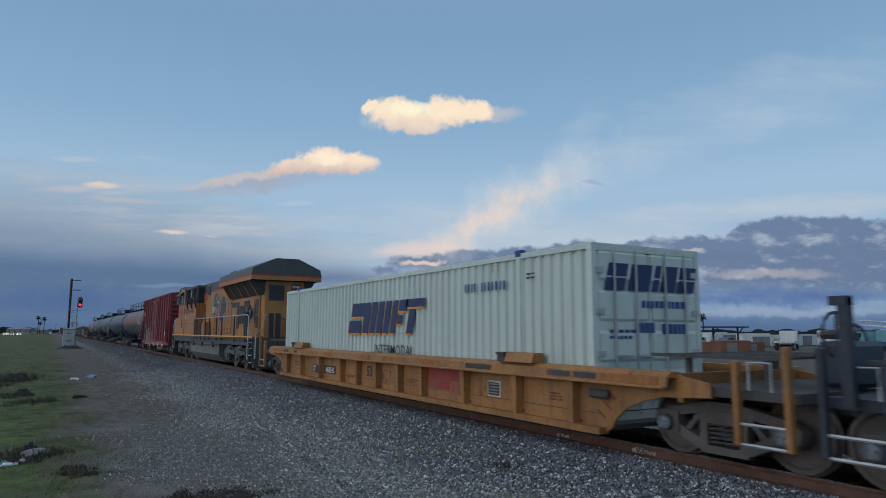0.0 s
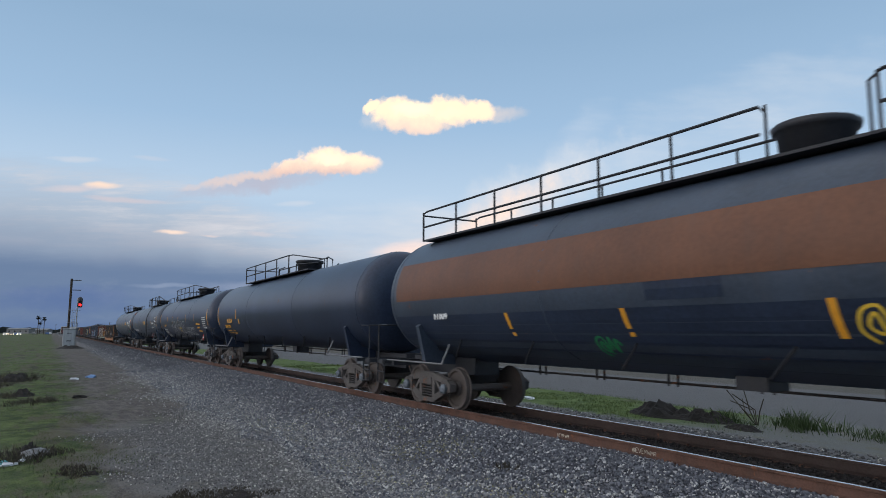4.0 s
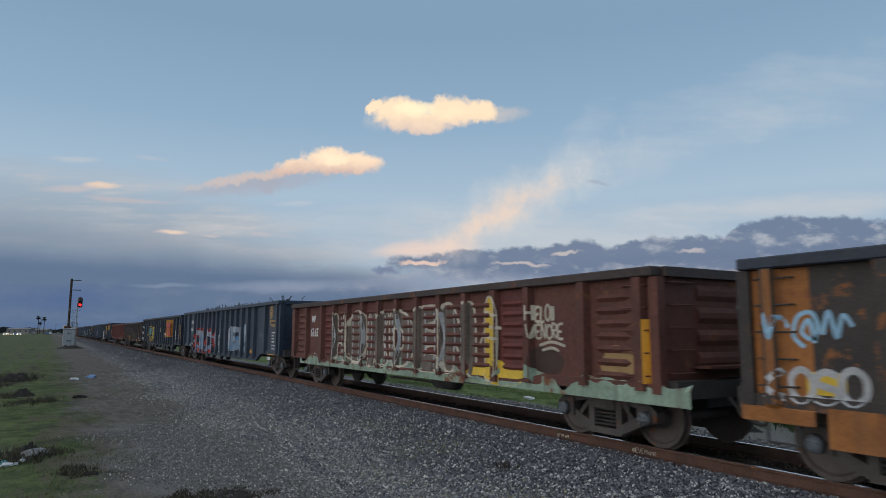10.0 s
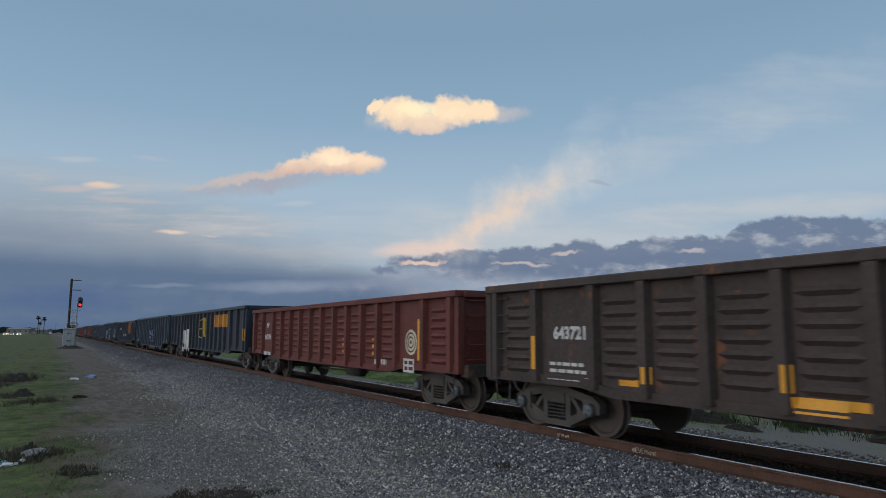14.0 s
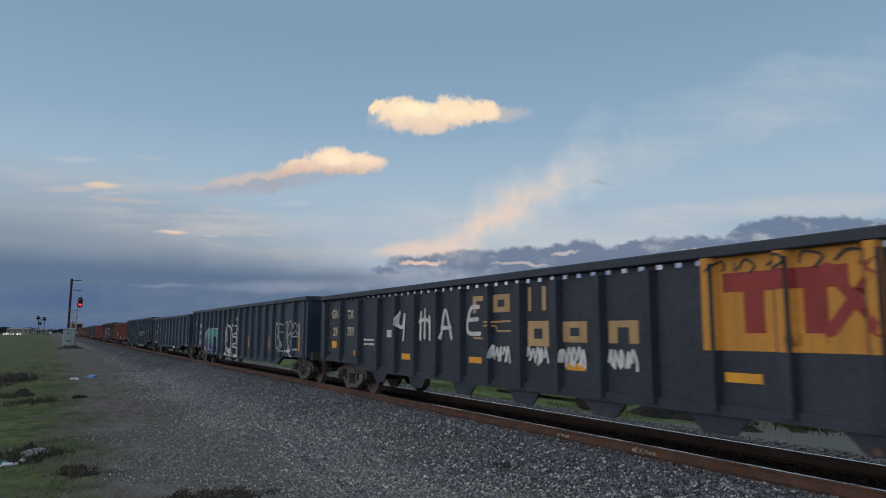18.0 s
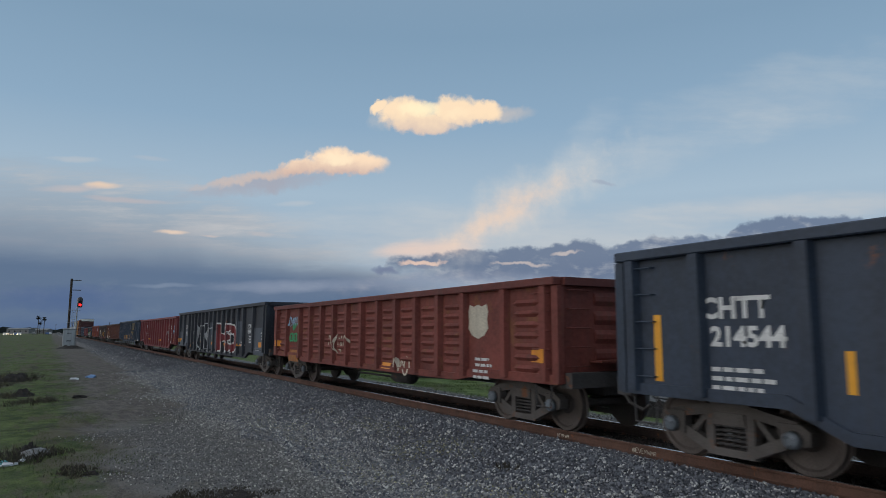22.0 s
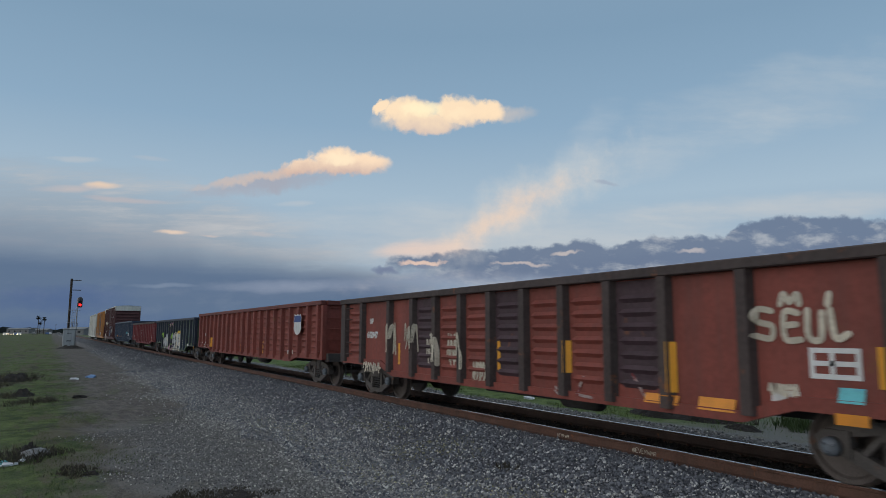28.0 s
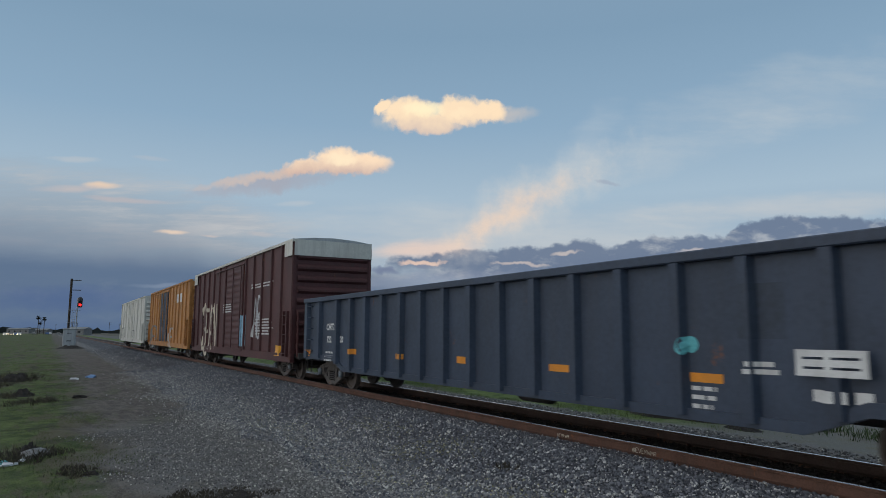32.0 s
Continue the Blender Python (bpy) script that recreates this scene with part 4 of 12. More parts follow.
# ---- boxcars ----
def boxcar(name, label, L, zt, colour, ribs, door, zb=0.98, roof=None, cap=None, door_mat=None, flush=False):
    car = tagged(empty(name), label, "railcar", "boxcars of the train")
    body, hl, sy = COL[colour], L / 2, 1.45
    for s in (-1, 1):
        part("side_sheet", boxes((-hl, hl, min(s * sy, s * (sy - 0.05)), max(s * sy, s * (sy - 0.05)), zb, zt - 0.12)), body, car)
        part("roof_rail", boxes((-hl - 0.01, hl + 0.01, min(s * 1.38, s * 1.53), max(s * 1.38, s * 1.53), zt - 0.12, zt - 0.02)), COL[cap] if cap else body, car)
        part("side_sill", boxes((-hl, hl, min(s * 1.36, s * 1.52), max(s * 1.36, s * 1.52), zb - 0.30, zb - 0.001)), body, car)
    xs = [x for x in (np.linspace(-hl + 0.06, hl - 0.06, ribs) if isinstance(ribs, int) else sorted(ribs)) if not door[0] - 0.1 < x < door[1] + 0.1]

    def rib():
        bm = bmesh.new()
        prism(bm, [(-0.07, 0), (-0.045, -0.08), (0.045, -0.08), (0.07, 0)], zb, zt - 0.12, "z")
        return bm
    me = shared(("rib", colour, zt), rib, body)
    for x in xs:
        for s in (-1, 1):
            put("rib", me, car, (x, s * sy, 0), 0 if s < 0 else 180)
    # plug door with pressed bars, its rails and locking bars
    dm = COL[door_mat] if door_mat else body
    x0, x1 = door
    for s in (-1, 1):
        bm = boxes((x0, x1, min(s * (sy + 0.002), s * (sy + 0.05)), max(s * (sy + 0.002), s * (sy + 0.05)), zb + 0.05, zt - 0.35))
        dr = part("door", bm, dm, car)
        if not flush:
            bar = shared(("door_bar", dm.name, zt, x1 - x0), lambda: prism(bmesh.new(), [(-0.05, 0), (-0.066, 0.06), (-0.066, 0.13), (-0.05, 0.20)], x0 + 0.08, x1 - 0.08, "x"), dm)
            for k in range(13):
                q = put("door_bar", bar, dr, (0, s * sy if s < 0 else sy, zb + 0.15 + k * (zt - zb - 0.6) / 13))
                if s > 0:
                    q.matrix_basis = Matrix.Translation((x0 + x1, sy, zb + 0.15 + k * (zt - zb - 0.6) / 13)) @ pose(0, 0, 0, 0, 0, 180)
        part("door_rail", boxes((x0 - 2.6, x1 + 0.3, min(s * 1.50, s * 1.56), max(s * 1.50, s * 1.56), zb - 0.06, zb + 0.02), (x0 - 2.6, x1 + 0.3, min(s * 1.50, s * 1.55), max(s * 1.50, s * 1.55), zt - 0.34, zt - 0.28)), body, car)
        for x in (x0 + 0.12, (x0 + x1) / 2, x1 - 0.12):
            part("locking_bar", tubes(0.025, [(x, s * 1.575, zb + 0.05), (x, s * 1.575, zt - 0.4)]), body, car)
    for s in (-1, 1):
        bm = boxes((min(s * hl, s * (hl - 0.05)), max(s * hl, s * (hl - 0.05)), -sy + 0.05, sy - 0.05, zb, zt - 0.12))
        part("end_wall", bm, body, car)
        n = 9
        h = 0.62 * (zt - zb - 0.5) / n
        bar = shared(("end_bar", colour, zt), lambda: prism(bmesh.new(), [(0, 0), (0.09, h * 0.35), (0.09, h * 0.65), (0, h)], -sy + 0.12, sy - 0.12), body)
        for k in range(n):
            put("end_bar", bar, car, (s * hl, 0, zb + 0.12 + k * (zt - zb - 0.5) / n), 0 if s > 0 else 180)
        for e in (-1, 1):
            part("corner_post", boxes((min(s * (hl - 0.08), s * (hl + 0.03)), max(s * (hl - 0.08), s * (hl + 0.03)), min(e * 1.40, e * 1.50), max(e * 1.40, e * 1.50), zb - 0.2, zt - 0.125)), body, car)
        part("end_sill", boxes((min(s * (hl - 0.05), s * (hl + 0.3)), max(s * (hl - 0.05), s * (hl + 0.3)), -1.3, 1.3, 0.78, 0.97)), STEEL, car)
        if cap:
            part("end_cap_panel", boxes((min(s * (hl + 0.092), s * (hl + 0.105)), max(s * (hl + 0.092), s * (hl + 0.105)), -1.49, 1.49, zt - 0.62, zt - 0.05)), COL[cap], car, "white painted panel across the top of the end")
            for e in (-1, 1):
                part("side_cap_panel", boxes((min(s * (hl - 0.9), s * hl), max(s * (hl - 0.9), s * hl), min(e * 1.535, e * 1.545), max(e * 1.535, e * 1.545), zt - 0.62, zt - 0.1)), COL[cap], car)
        put("ladder", shared(("ladder", "box", colour), lambda: ladder_mesh(1.6, 0.42, 5), body), car, (s * (hl - 0.45), -1.57, zb - 0.1))
        put("end_ladder", shared(("ladder", "box", colour), None, body), car, (s * (hl + 0.15), -1.1, zb - 0.1), 90 * s)
        truck(car, s * (hl - 2.0))
    bm = bmesh.new()
    prism(bm, [(-1.5, zt - 0.10), (-1.42, zt - 0.02), (-0.75, zt + 0.06), (0, zt + 0.09), (0.75, zt + 0.06), (1.42, zt - 0.02), (1.5, zt - 0.10)], -hl, hl, "x")
    part("roof", bm, COL[roof] if roof else GALV, car)
    part("centre_sill", boxes((-hl + 0.1, hl - 0.1, -0.32, 0.32, 0.66, zb)), STEEL, car)
    part("floor", boxes((-hl + 0.1, hl - 0.1, -1.36, 1.36, zb - 0.05, zb + 0.02)), STEEL, car)
    part("cushion_gear", tubes(0.035, [(-hl + 3, -0.6, 0.72), (hl - 3, -0.6, 0.72)]), STEEL, car)
    couplers(car, hl + 0.18)
    put("brake_wheel", shared("brake_wheel", brake_wheel_mesh, STEEL), car, (hl + 0.35, 0.7, zb + 1.0))

    def depth(x, z=9.0):
        if z < zb:
            return -1.522
        if door[0] < x < door[1]:
            return -sy - (0.05 if flush else 0.078)
        for r in xs:
            if abs(x - r) < 0.075:
                return -sy - 0.082
        return -sy
    return car, depth, sy


# ---- well cars and the container ----
def well_car(label, colour, o=0.0):
    """A low car for one container; o shortens both ends of its well."""
    car = tagged(empty("well_car"), label, "railcar", "well cars of the train")
    c = COL[colour]
    lo, hi = 0.22, 1.19
    b = 8.55 - o
    stays = (0.0, 1.25, 2.42, 4.2, 5.95, 7.9 - o)
    for s in (-1, 1):
        bm = bmesh.new()
        half = [(b, lo), (b + 0.12, 0.30), (b + 0.22, 0.45), (b + 0.42, 0.61), (b + 0.75, 0.75), (b + 1.1, 0.83), (b + 1.9, 0.88), (b + 1.9, 1.06), (b + 1.35, hi - 0.04)]
        prism(bm, half + [(-x, z) for x, z in reversed(half)], s * 1.40, s * 1.35)
        part("side_wall", bm, c, car)
        # the overhanging top chord: a sloping plate with a lip along its foot
        bm = bmesh.new()
        prism(bm, [(s * 1.33, hi), (s * 1.50, hi), (s * 1.585, hi - 0.06), (s * 1.60, hi - 0.20), (s * 1.57, hi - 0.20), (s * 1.55, hi - 0.08), (s * 1.33, hi - 0.08)], -b - 1.35, b + 1.35, "x")
        part("top_sill", bm, c, car)
        part("lip", boxes((-b - 1.3, b + 1.3, min(s * 1.57, s * 1.625), max(s * 1.57, s * 1.625), hi - 0.235, hi - 0.20), bevel=0.008), c, car)
        part("bottom_sill", boxes((-b, b, min(s * 1.34, s * 1.56), max(s * 1.34, s * 1.56), lo - 0.03, lo + 0.07)), c, car)
        # stays, deep at the top and slim at the foot
        def stay():
            bm = bmesh.new()
            top = [(-0.085, -0.17), (0.085, -0.17), (0.11, 0.0), (-0.11, 0.0)]
            foot = [(-0.045, -0.13), (0.045, -0.13), (0.06, 0.0), (-0.06, 0.0)]
            u = [bm.verts.new((x, y, hi - 0.21)) for x, y in top]
            v = [bm.verts.new((x, y, lo + 0.07)) for x, y in foot]
            for i in range(4):
                bm.faces.new((u[i], u[(i + 1) % 4], v[(i + 1) % 4], v[i]))
            bm.normal_update()
            bmesh.ops.recalc_face_normals(bm, faces=bm.faces)
            return bm
        me = shared(("stay", colour), stay, c)
        foot = shared(("stay_foot", colour), lambda: boxes((-0.11, 0.11, -0.012, 0.0, 0.0, 0.05)), COL["scraped"])
        for x in sorted({q * e for q in stays for e in (-1, 1)}):
            st = put("stay", me, car, (x, s * 1.40, 0), 0 if s < 0 else 180)
            put("foot_weld", foot, st, (0, -0.003, lo + 0.09), 0)
        for x in (-6.1, 6.1):
            bm = bmesh.new()
            prism(bm, [(s * 1.62, hi + 0.005), (s * 1.34, hi + 0.005), (s * 1.34, hi + 0.17), (s * 1.56, hi + 0.17)], x - 0.36, x + 0.46, "x")
            g = part("container_guide", bm, c, car)
            part("latch", boxes((x - 0.58, x - 0.37, min(s * 1.38, s * 1.61), max(s * 1.38, s * 1.61), hi + 0.005, hi + 0.16), (x - 0.60, x - 0.35, min(s * 1.36, s * 1.63), max(s * 1.36, s * 1.63), hi + 0.13, hi + 0.17)), STEEL, g, "dark steel latch")
        part("seam", boxes((-b + 0.1, b - 0.1, min(s * 1.40, s * 1.406), max(s * 1.40, s * 1.406), 0.478, 0.486)), STEEL, car)
    for s in (-1, 1):
        def span(p, q):
            return min(s * (p - o), s * (q - o)), max(s * (p - o), s * (q - o))
        part("end_platform", boxes((*span(9.0, 11.6), -1.33, 1.33, 0.90, 1.02)), STEEL if o else c, car)
        part("end_sill", boxes((*span(9.85, 9.95), -1.33, 1.33, 0.78, hi - 0.02)), c, car)
        for e in (-1, 1):
            for x, z0, z1 in ((s * (10.88 - o), 0.36, 1.38), (s * (11.55 - o), 0.36, 1.56)):
                part("step_post", boxes((x - 0.04, x + 0.04, min(e * 1.42, e * 1.52), max(e * 1.42, e * 1.52), z0, z1), bevel=0.012), c, car)
            for z in (0.38, 0.62):
                part("step", tubes(0.022, [(s * (10.88 - o), e * 1.47, z), (s * (11.55 - o), e * 1.47, z)]), GALV, car)
            part("grab_iron", tubes(0.018, [(s * (11.0 - o), e * 1.40, 1.02), (s * (11.0 - o), e * 1.40, 1.36), (s * (11.3 - o), e * 1.40, 1.36), (s * (11.3 - o), e * 1.40, 1.02)]), GALV, car)
        truck(car, s * (10.35 - o))
        part("centre_sill", boxes((*span(9.0, 11.7), -0.35, 0.35, 0.72, 0.899)), STEEL, car)
        # open grating deck over each end, on short legs
        bm = boxes((*span(9.25, 11.25), -1.15, -1.10, 1.38, 1.43), (*span(9.25, 11.25), 1.10, 1.15, 1.38, 1.43))
        for k in range(14):
            x = s * (9.3 - o + k * 0.145)
            box(bm, x - 0.025, x + 0.025, -1.099, 1.099, 1.39, 1.42)
        part("end_deck", bm, STEEL, car)
        for x in (9.8 - o, 11.0 - o):
            for e in (-1, 1):
                part("deck_leg", boxes((s * x - 0.035, s * x + 0.035, e * 1.0 - 0.035, e * 1.0 + 0.035, 1.02, 1.38)), STEEL, car)
    for x0, x1 in ((-b, -6.0), (6.0, b), (-0.8, 0.8)):
        part("floor_plate", boxes((x0, x1, -1.33, 1.33, lo + 0.02, lo + 0.09)), STEEL, car)
    if colour == "black":
        # tall end post, brake gear and hoses at the lead car's end
        part("end_post", boxes((-11.32, -11.20, -1.52, -1.42, 0.95, 2.10), (-11.40, -11.20, -1.53, -1.41, 2.02, 2.12)), c, car, "tall dark end post with a capped top")
        part("gear_box", boxes((-12.2, -11.75, -0.45, 0.35, 1.05, 1.62), bevel=0.06), c, car)
        put("brake_wheel", shared("brake_wheel", brake_wheel_mesh, STEEL), car, (-12.0, -0.35, 1.70))
        for k, e in enumerate((-0.7, 0.5)):
            part("air_hose", tubes(0.028, [(-11.6, e, 1.0), (-11.85, e, 0.85), (-12.1, e + 0.1, 0.52), (-12.3, e + 0.15, 0.6), (-12.45, e + 0.2, 0.85)]), BLACK, car)
    else:
        y = -1.404
        # number board run across a stay, with its white characters
        part("number_board", boxes((-5.07, -4.36, y - 0.004, y + 0.004, 0.46, 0.70), (-4.33, -4.15, -1.574, -1.570, 0.46, 0.70), (-4.04, -3.05, y - 0.004, y + 0.004, 0.46, 0.70)), BLACK, car, "black painted number board")
        lettering(car, "DTTX", -4.70, y - 0.006, 0.50, 0.165, WHITE, 0.006)
        lettering(car, "468242", -3.54, y - 0.006, 0.50, 0.165, WHITE, 0.006)
        lettering(car, "53", -0.64, y - 0.006, 0.56, 0.27, BLACK, 0.012)
        part("red_panel", boxes((2.52, 4.06, y - 0.003, y + 0.003, 0.70, 0.93), (3.0, 3.5, y - 0.003, y + 0.003, 0.50, 0.699)), FADED_RED, car, "faded red paint")
        part("pink_smear", boxes((2.52, 2.999, y - 0.003, y + 0.003, 0.46, 0.699), (3.501, 4.06, y - 0.003, y + 0.003, 0.42, 0.699)), PINK_WEAR, car, "worn pinkish paint")
        nb = part("notice_plate", boxes((4.92, 5.34, y - 0.008, y + 0.004, 0.50, 0.80)), CREAM, car, "dark notice plate with a pale frame")
        part("notice_face", boxes((4.95, 5.31, y - 0.012, y - 0.0085, 0.53, 0.77)), BLACK, nb)
        part("notice_print", boxes(*[(4.98, 5.28, y - 0.015, y - 0.0125, 0.56 + k * 0.055, 0.585 + k * 0.055) for k in range(4)]), GREYM, nb)
        part("valve_box", boxes((7.80, 8.22, -1.50, y, 0.72, 0.86), bevel=0.03), STEEL, car, "dark dented valve box")
        part("repair_plate", boxes((-7.78, -7.46, y - 0.03, y, 0.53, 0.71), bevel=0.008), COL["scraped"], car, "rusty scraped repair plate")
        part("bare_patch", boxes((-7.98, -7.82, y - 0.002, y + 0.003, 0.72, 0.86)), COL["fueltank"], car)
        for p in ((0.25, 0.62, 0.74, 0.755), (0.25, 0.62, 0.42, 0.435), (0.605, 0.62, 0.436, 0.739), (-2.9, -2.72, 0.84, 0.85), (-2.9, -2.72, 0.52, 0.53)):
            part("rusty_weld", boxes((p[0], p[1], y - 0.004, y, p[2], p[3])), COL["scraped"], car)
        for x, z, w, n in ((-6.9, 0.72, 0.55, 3), (-2.2, 0.52, 0.62, 2), (1.5, 0.62, 0.62, 2), (6.78, 0.72, 0.4, 3), (-1.9, 0.86, 0.5, 1)):
            small_print(car, x, y - 0.001, z, w, n, COL["scraped"], 0.026, 0, 0.05)
        # worn marks on the chord: bright orange patches, black scrapes, a rusty weld fan by each end
        for x0, x1 in ((-8.9, -7.6), (-4.9, -4.2), (-3.6, -2.9), (-0.9, -0.3), (0.55, 1.1), (2.6, 3.3), (8.2, 9.3)):
            part("worn_patch", boxes((x0, x1, -1.602, -1.590, hi - 0.185, hi - 0.075)), COL["orange"], car)
        for x0, x1 in ((-7.5, -7.1), (6.95, 7.5), (7.6, 8.1), (4.4, 5.3), (-6.5, -6.2)):
            part("black_scrape", boxes((x0, x1, -1.604, -1.590, hi - 0.17, hi - 0.08)), STEEL, car)
        for e in (-1, 1):
            for a in (0.1, 0.55, 1.0):
                bm = bmesh.new()
                p0 = (e * (b + 0.02 + 0.30 * math.sin(a)) - e * 0.06, 0.40 + 0.32 * a)
                bar2(bm, p0, (p0[0] - e * 0.16, p0[1] + 0.10), 0.02, y - 0.012, y)
                part("rusty_weld", bm, COL["scraped"], car)
    couplers(car, 11.3)
    put("brake_wheel", shared("brake_wheel", brake_wheel_mesh, STEEL), car, (10.9, 0.4, 1.55))
    part("brake_stand", boxes((10.78, 10.9, 0.3, 0.5, 1.02, 1.7)), STEEL, car)
    return car


def container():
    """A ribbed steel container, 16.15 m long, with cargo doors in the end that faces +x."""
    c = COL["container"]
    L, W, z0, z1 = 16.15, 2.59, 0.30, 3.19
    hl, hw = L / 2, W / 2
    box_ = tagged(empty("shipping_container"), "off-white corrugated container with blue lettering in a yellow well car", "container")
    for s in (-1, 1):
        bm = bmesh.new()
        top, bot = [], []
        x, k = -hl + 0.12, 0
        pts = []
        while x < hl - 0.15:
            pts += [(x, 0.0), (x + 0.10, 0.0), (x + 0.135, 0.050), (x + 0.235, 0.050)]
            x += 0.27
        pts.append((hl - 0.12, 0.0))
        a = [bm.verts.new((px, s * (hw - 0.02 - d), z0 + 0.15)) for px, d in pts]
        b = [bm.verts.new((px, s * (hw - 0.02 - d), z1 - 0.1)) for px, d in pts]
        for i in range(len(a) - 1):
            bm.faces.new((a[i], a[i + 1], b[i + 1], b[i]))
        part("corrugated_side", bm, c, box_)
        part("top_rail", boxes((-hl, hl, min(s * hw, s * (hw - 0.09)), max(s * hw, s * (hw - 0.09)), z1 - 0.10, z1)), c, box_)
        part("bottom_rail", boxes((-hl, hl, min(s * hw, s * (hw - 0.09)), max(s * hw, s * (hw - 0.09)), z0, z0 + 0.15)), c, box_)
        for x in (-hl + 0.06, -6.75, 6.1, hl - 0.06):
            part("post", boxes((x - 0.06, x + 0.06, min(s * (hw + 0.003), s * (hw - 0.1)), max(s * (hw + 0.003), s * (hw - 0.1)), z0 + 0.002, z1 - 0.002)), c, box_)
        for x in (-6.75, 6.1):
            part("lifting_casting", boxes((x - 0.09, x + 0.09, min(s * (hw + 0.006), s * (hw - 0.12)), max(s * (hw + 0.006), s * (hw - 0.12)), z1 - 0.06, z1 + 0.06)), BLUE_P, box_, "dark blue corner casting")
    part("roof", boxes((-hl + 0.01, hl - 0.01, -hw + 0.08, hw - 0.08, z1 - 0.05, z1 - 0.01)), c, box_)
    part("front_wall", boxes((-hl, -hl + 0.05, -hw + 0.1, hw - 0.1, z0 + 0.002, z1 - 0.002)), c, box_)
    part("underframe", boxes((-hl + 0.1, hl - 0.1, -hw + 0.1, hw - 0.1, z0 + 0.02, z0 + 0.12)), STEEL, box_)
    part("door_header", boxes((hl - 0.08, hl, -hw + 0.09, hw - 0.09, z1 - 0.12, z1 - 0.001)), c, box_)
    part("door_sill", boxes((hl - 0.08, hl, -hw + 0.09, hw - 0.09, z0, z0 + 0.14)), c, box_)
    for s in (-1, 1):
        y0, y1 = (0.01, hw - 0.1) if s > 0 else (-hw + 0.1, -0.01)
        d = part("door", boxes((hl - 0.07, hl - 0.015, y0, y1, z0 + 0.16, z1 - 0.14)), c, box_)
        bm = bmesh.new()
        for k in range(4):
            z = z0 + 0.28 + k * 0.66
            prism(bm, [(hl - 0.016, z), (hl + 0.012, z + 0.05), (hl + 0.012, z + 0.46), (hl - 0.016, z + 0.52)], y0 + 0.05, y1 - 0.05)
        part("door_panel", bm, c, d)
        for q in (0.30, 0.72):
            y = y0 + (y1 - y0) * q
            part("locking_rod", tubes(0.022, [(hl + 0.045, y, z0 + 0.1), (hl + 0.045, y, z1 - 0.1)]), GALV, d)
            part("rod_handle", boxes((hl + 0.03, hl + 0.07, y - 0.02, y + 0.36, z0 + 1.02, z0 + 1.06)), GALV, d)
        for k in range(4):
            part("hinge", boxes((hl - 0.01, hl + 0.03, s * (hw - 0.16) - 0.08, s * (hw - 0.16) + 0.08, z0 + 0.35 + k * 0.68, z0 + 0.45 + k * 0.68)), GALV, d)
    y = -hw - 0.004
    # the maker's word is drawn as slanted bars over an orange shadow
    mark = part("wordmark", boxes((-2.10, 1.9, y + 0.002, y + 0.003, 1.69, 1.70)), NAVY, box_, "slanted navy bars with an orange shadow")
    bars = ((-2.10, 0.86, 0, 0.42), (-2.02, 0.90, 0.55, 1), (-1.12, 0.40, 0, 1), (-0.64, 0.34, 0, 1), (-0.22, 0.34, 0, 1), (0.22, 0.30, 0, 1), (0.62, 0.30, 0, 1), (0.98, 0.46, 0.66, 1), (0.98, 0.30, 0.28, 0.54), (1.56, 0.32, 0, 0.70), (1.34, 0.98, 0.76, 1))
    for tone, dx, dz, out in ((ORANGE, -0.045, -0.05, 0.003), (NAVY, 0.0, 0.0, 0.006)):
        for x, w, v0, v1 in bars:
            bm = bmesh.new()
            prism(bm, [(x + dx + u * w + v * 0.24, 1.69 + dz + v * 0.83) for u, v in ((0, v0), (1, v0), (1, v1), (0, v1))], y - out, y - out + 0.002)
            part("bar", bm, tone, mark)
    lettering(box_, "INTERMODAL", 0.83, y - 0.003, 1.15, 0.26, BLACK, 0.001)
    for x, w in ((4.25, 0.07), (4.36, 0.10), (4.50, 0.06), (4.60, 0.09), (4.86, 0.08), (4.98, 0.07), (5.10, 0.10), (5.24, 0.07), (5.36, 0.10), (5.52, 0.07), (5.63, 0.09)):
        part("number_bar", boxes((x, x + w * 0.62, y - 0.004, y - 0.001, 2.54, 2.72)), BLUE_P, box_)
    for x in (5.26, 5.44):
        part("lashing_lug", boxes((x - 0.02, x + 0.02, y - 0.02, y, 2.90, 3.04)), CREAM, box_)
    small_print(box_, 6.36, y - 0.003, 2.80, 0.3, 2, BLACK, 0.03, 0, 0.07)
    # the same word and small print on the doors
    bm = bmesh.new()
    for i, (a, w) in enumerate(((-1.05, 0.45), (-0.52, 0.5), (0.06, 0.14), (0.26, 0.36), (0.68, 0.42))):
        for v0, v1 in ((0, 0.46), (0.52, 1.0)) if i % 2 == 0 else ((0, 1.0),):
            sh = 0.12
            prism(bm, [(a + sh * v0, 2.42 + v0 * 0.45), (a + w + sh * v0, 2.42 + v0 * 0.45), (a + w + sh * v1, 2.42 + v1 * 0.45), (a + sh * v1, 2.42 + v1 * 0.45)], hl + 0.022, hl + 0.016, "x")
    part("door_wordmark", bm, NAVY, box_, "slanted navy blocks")
    bm = bmesh.new()
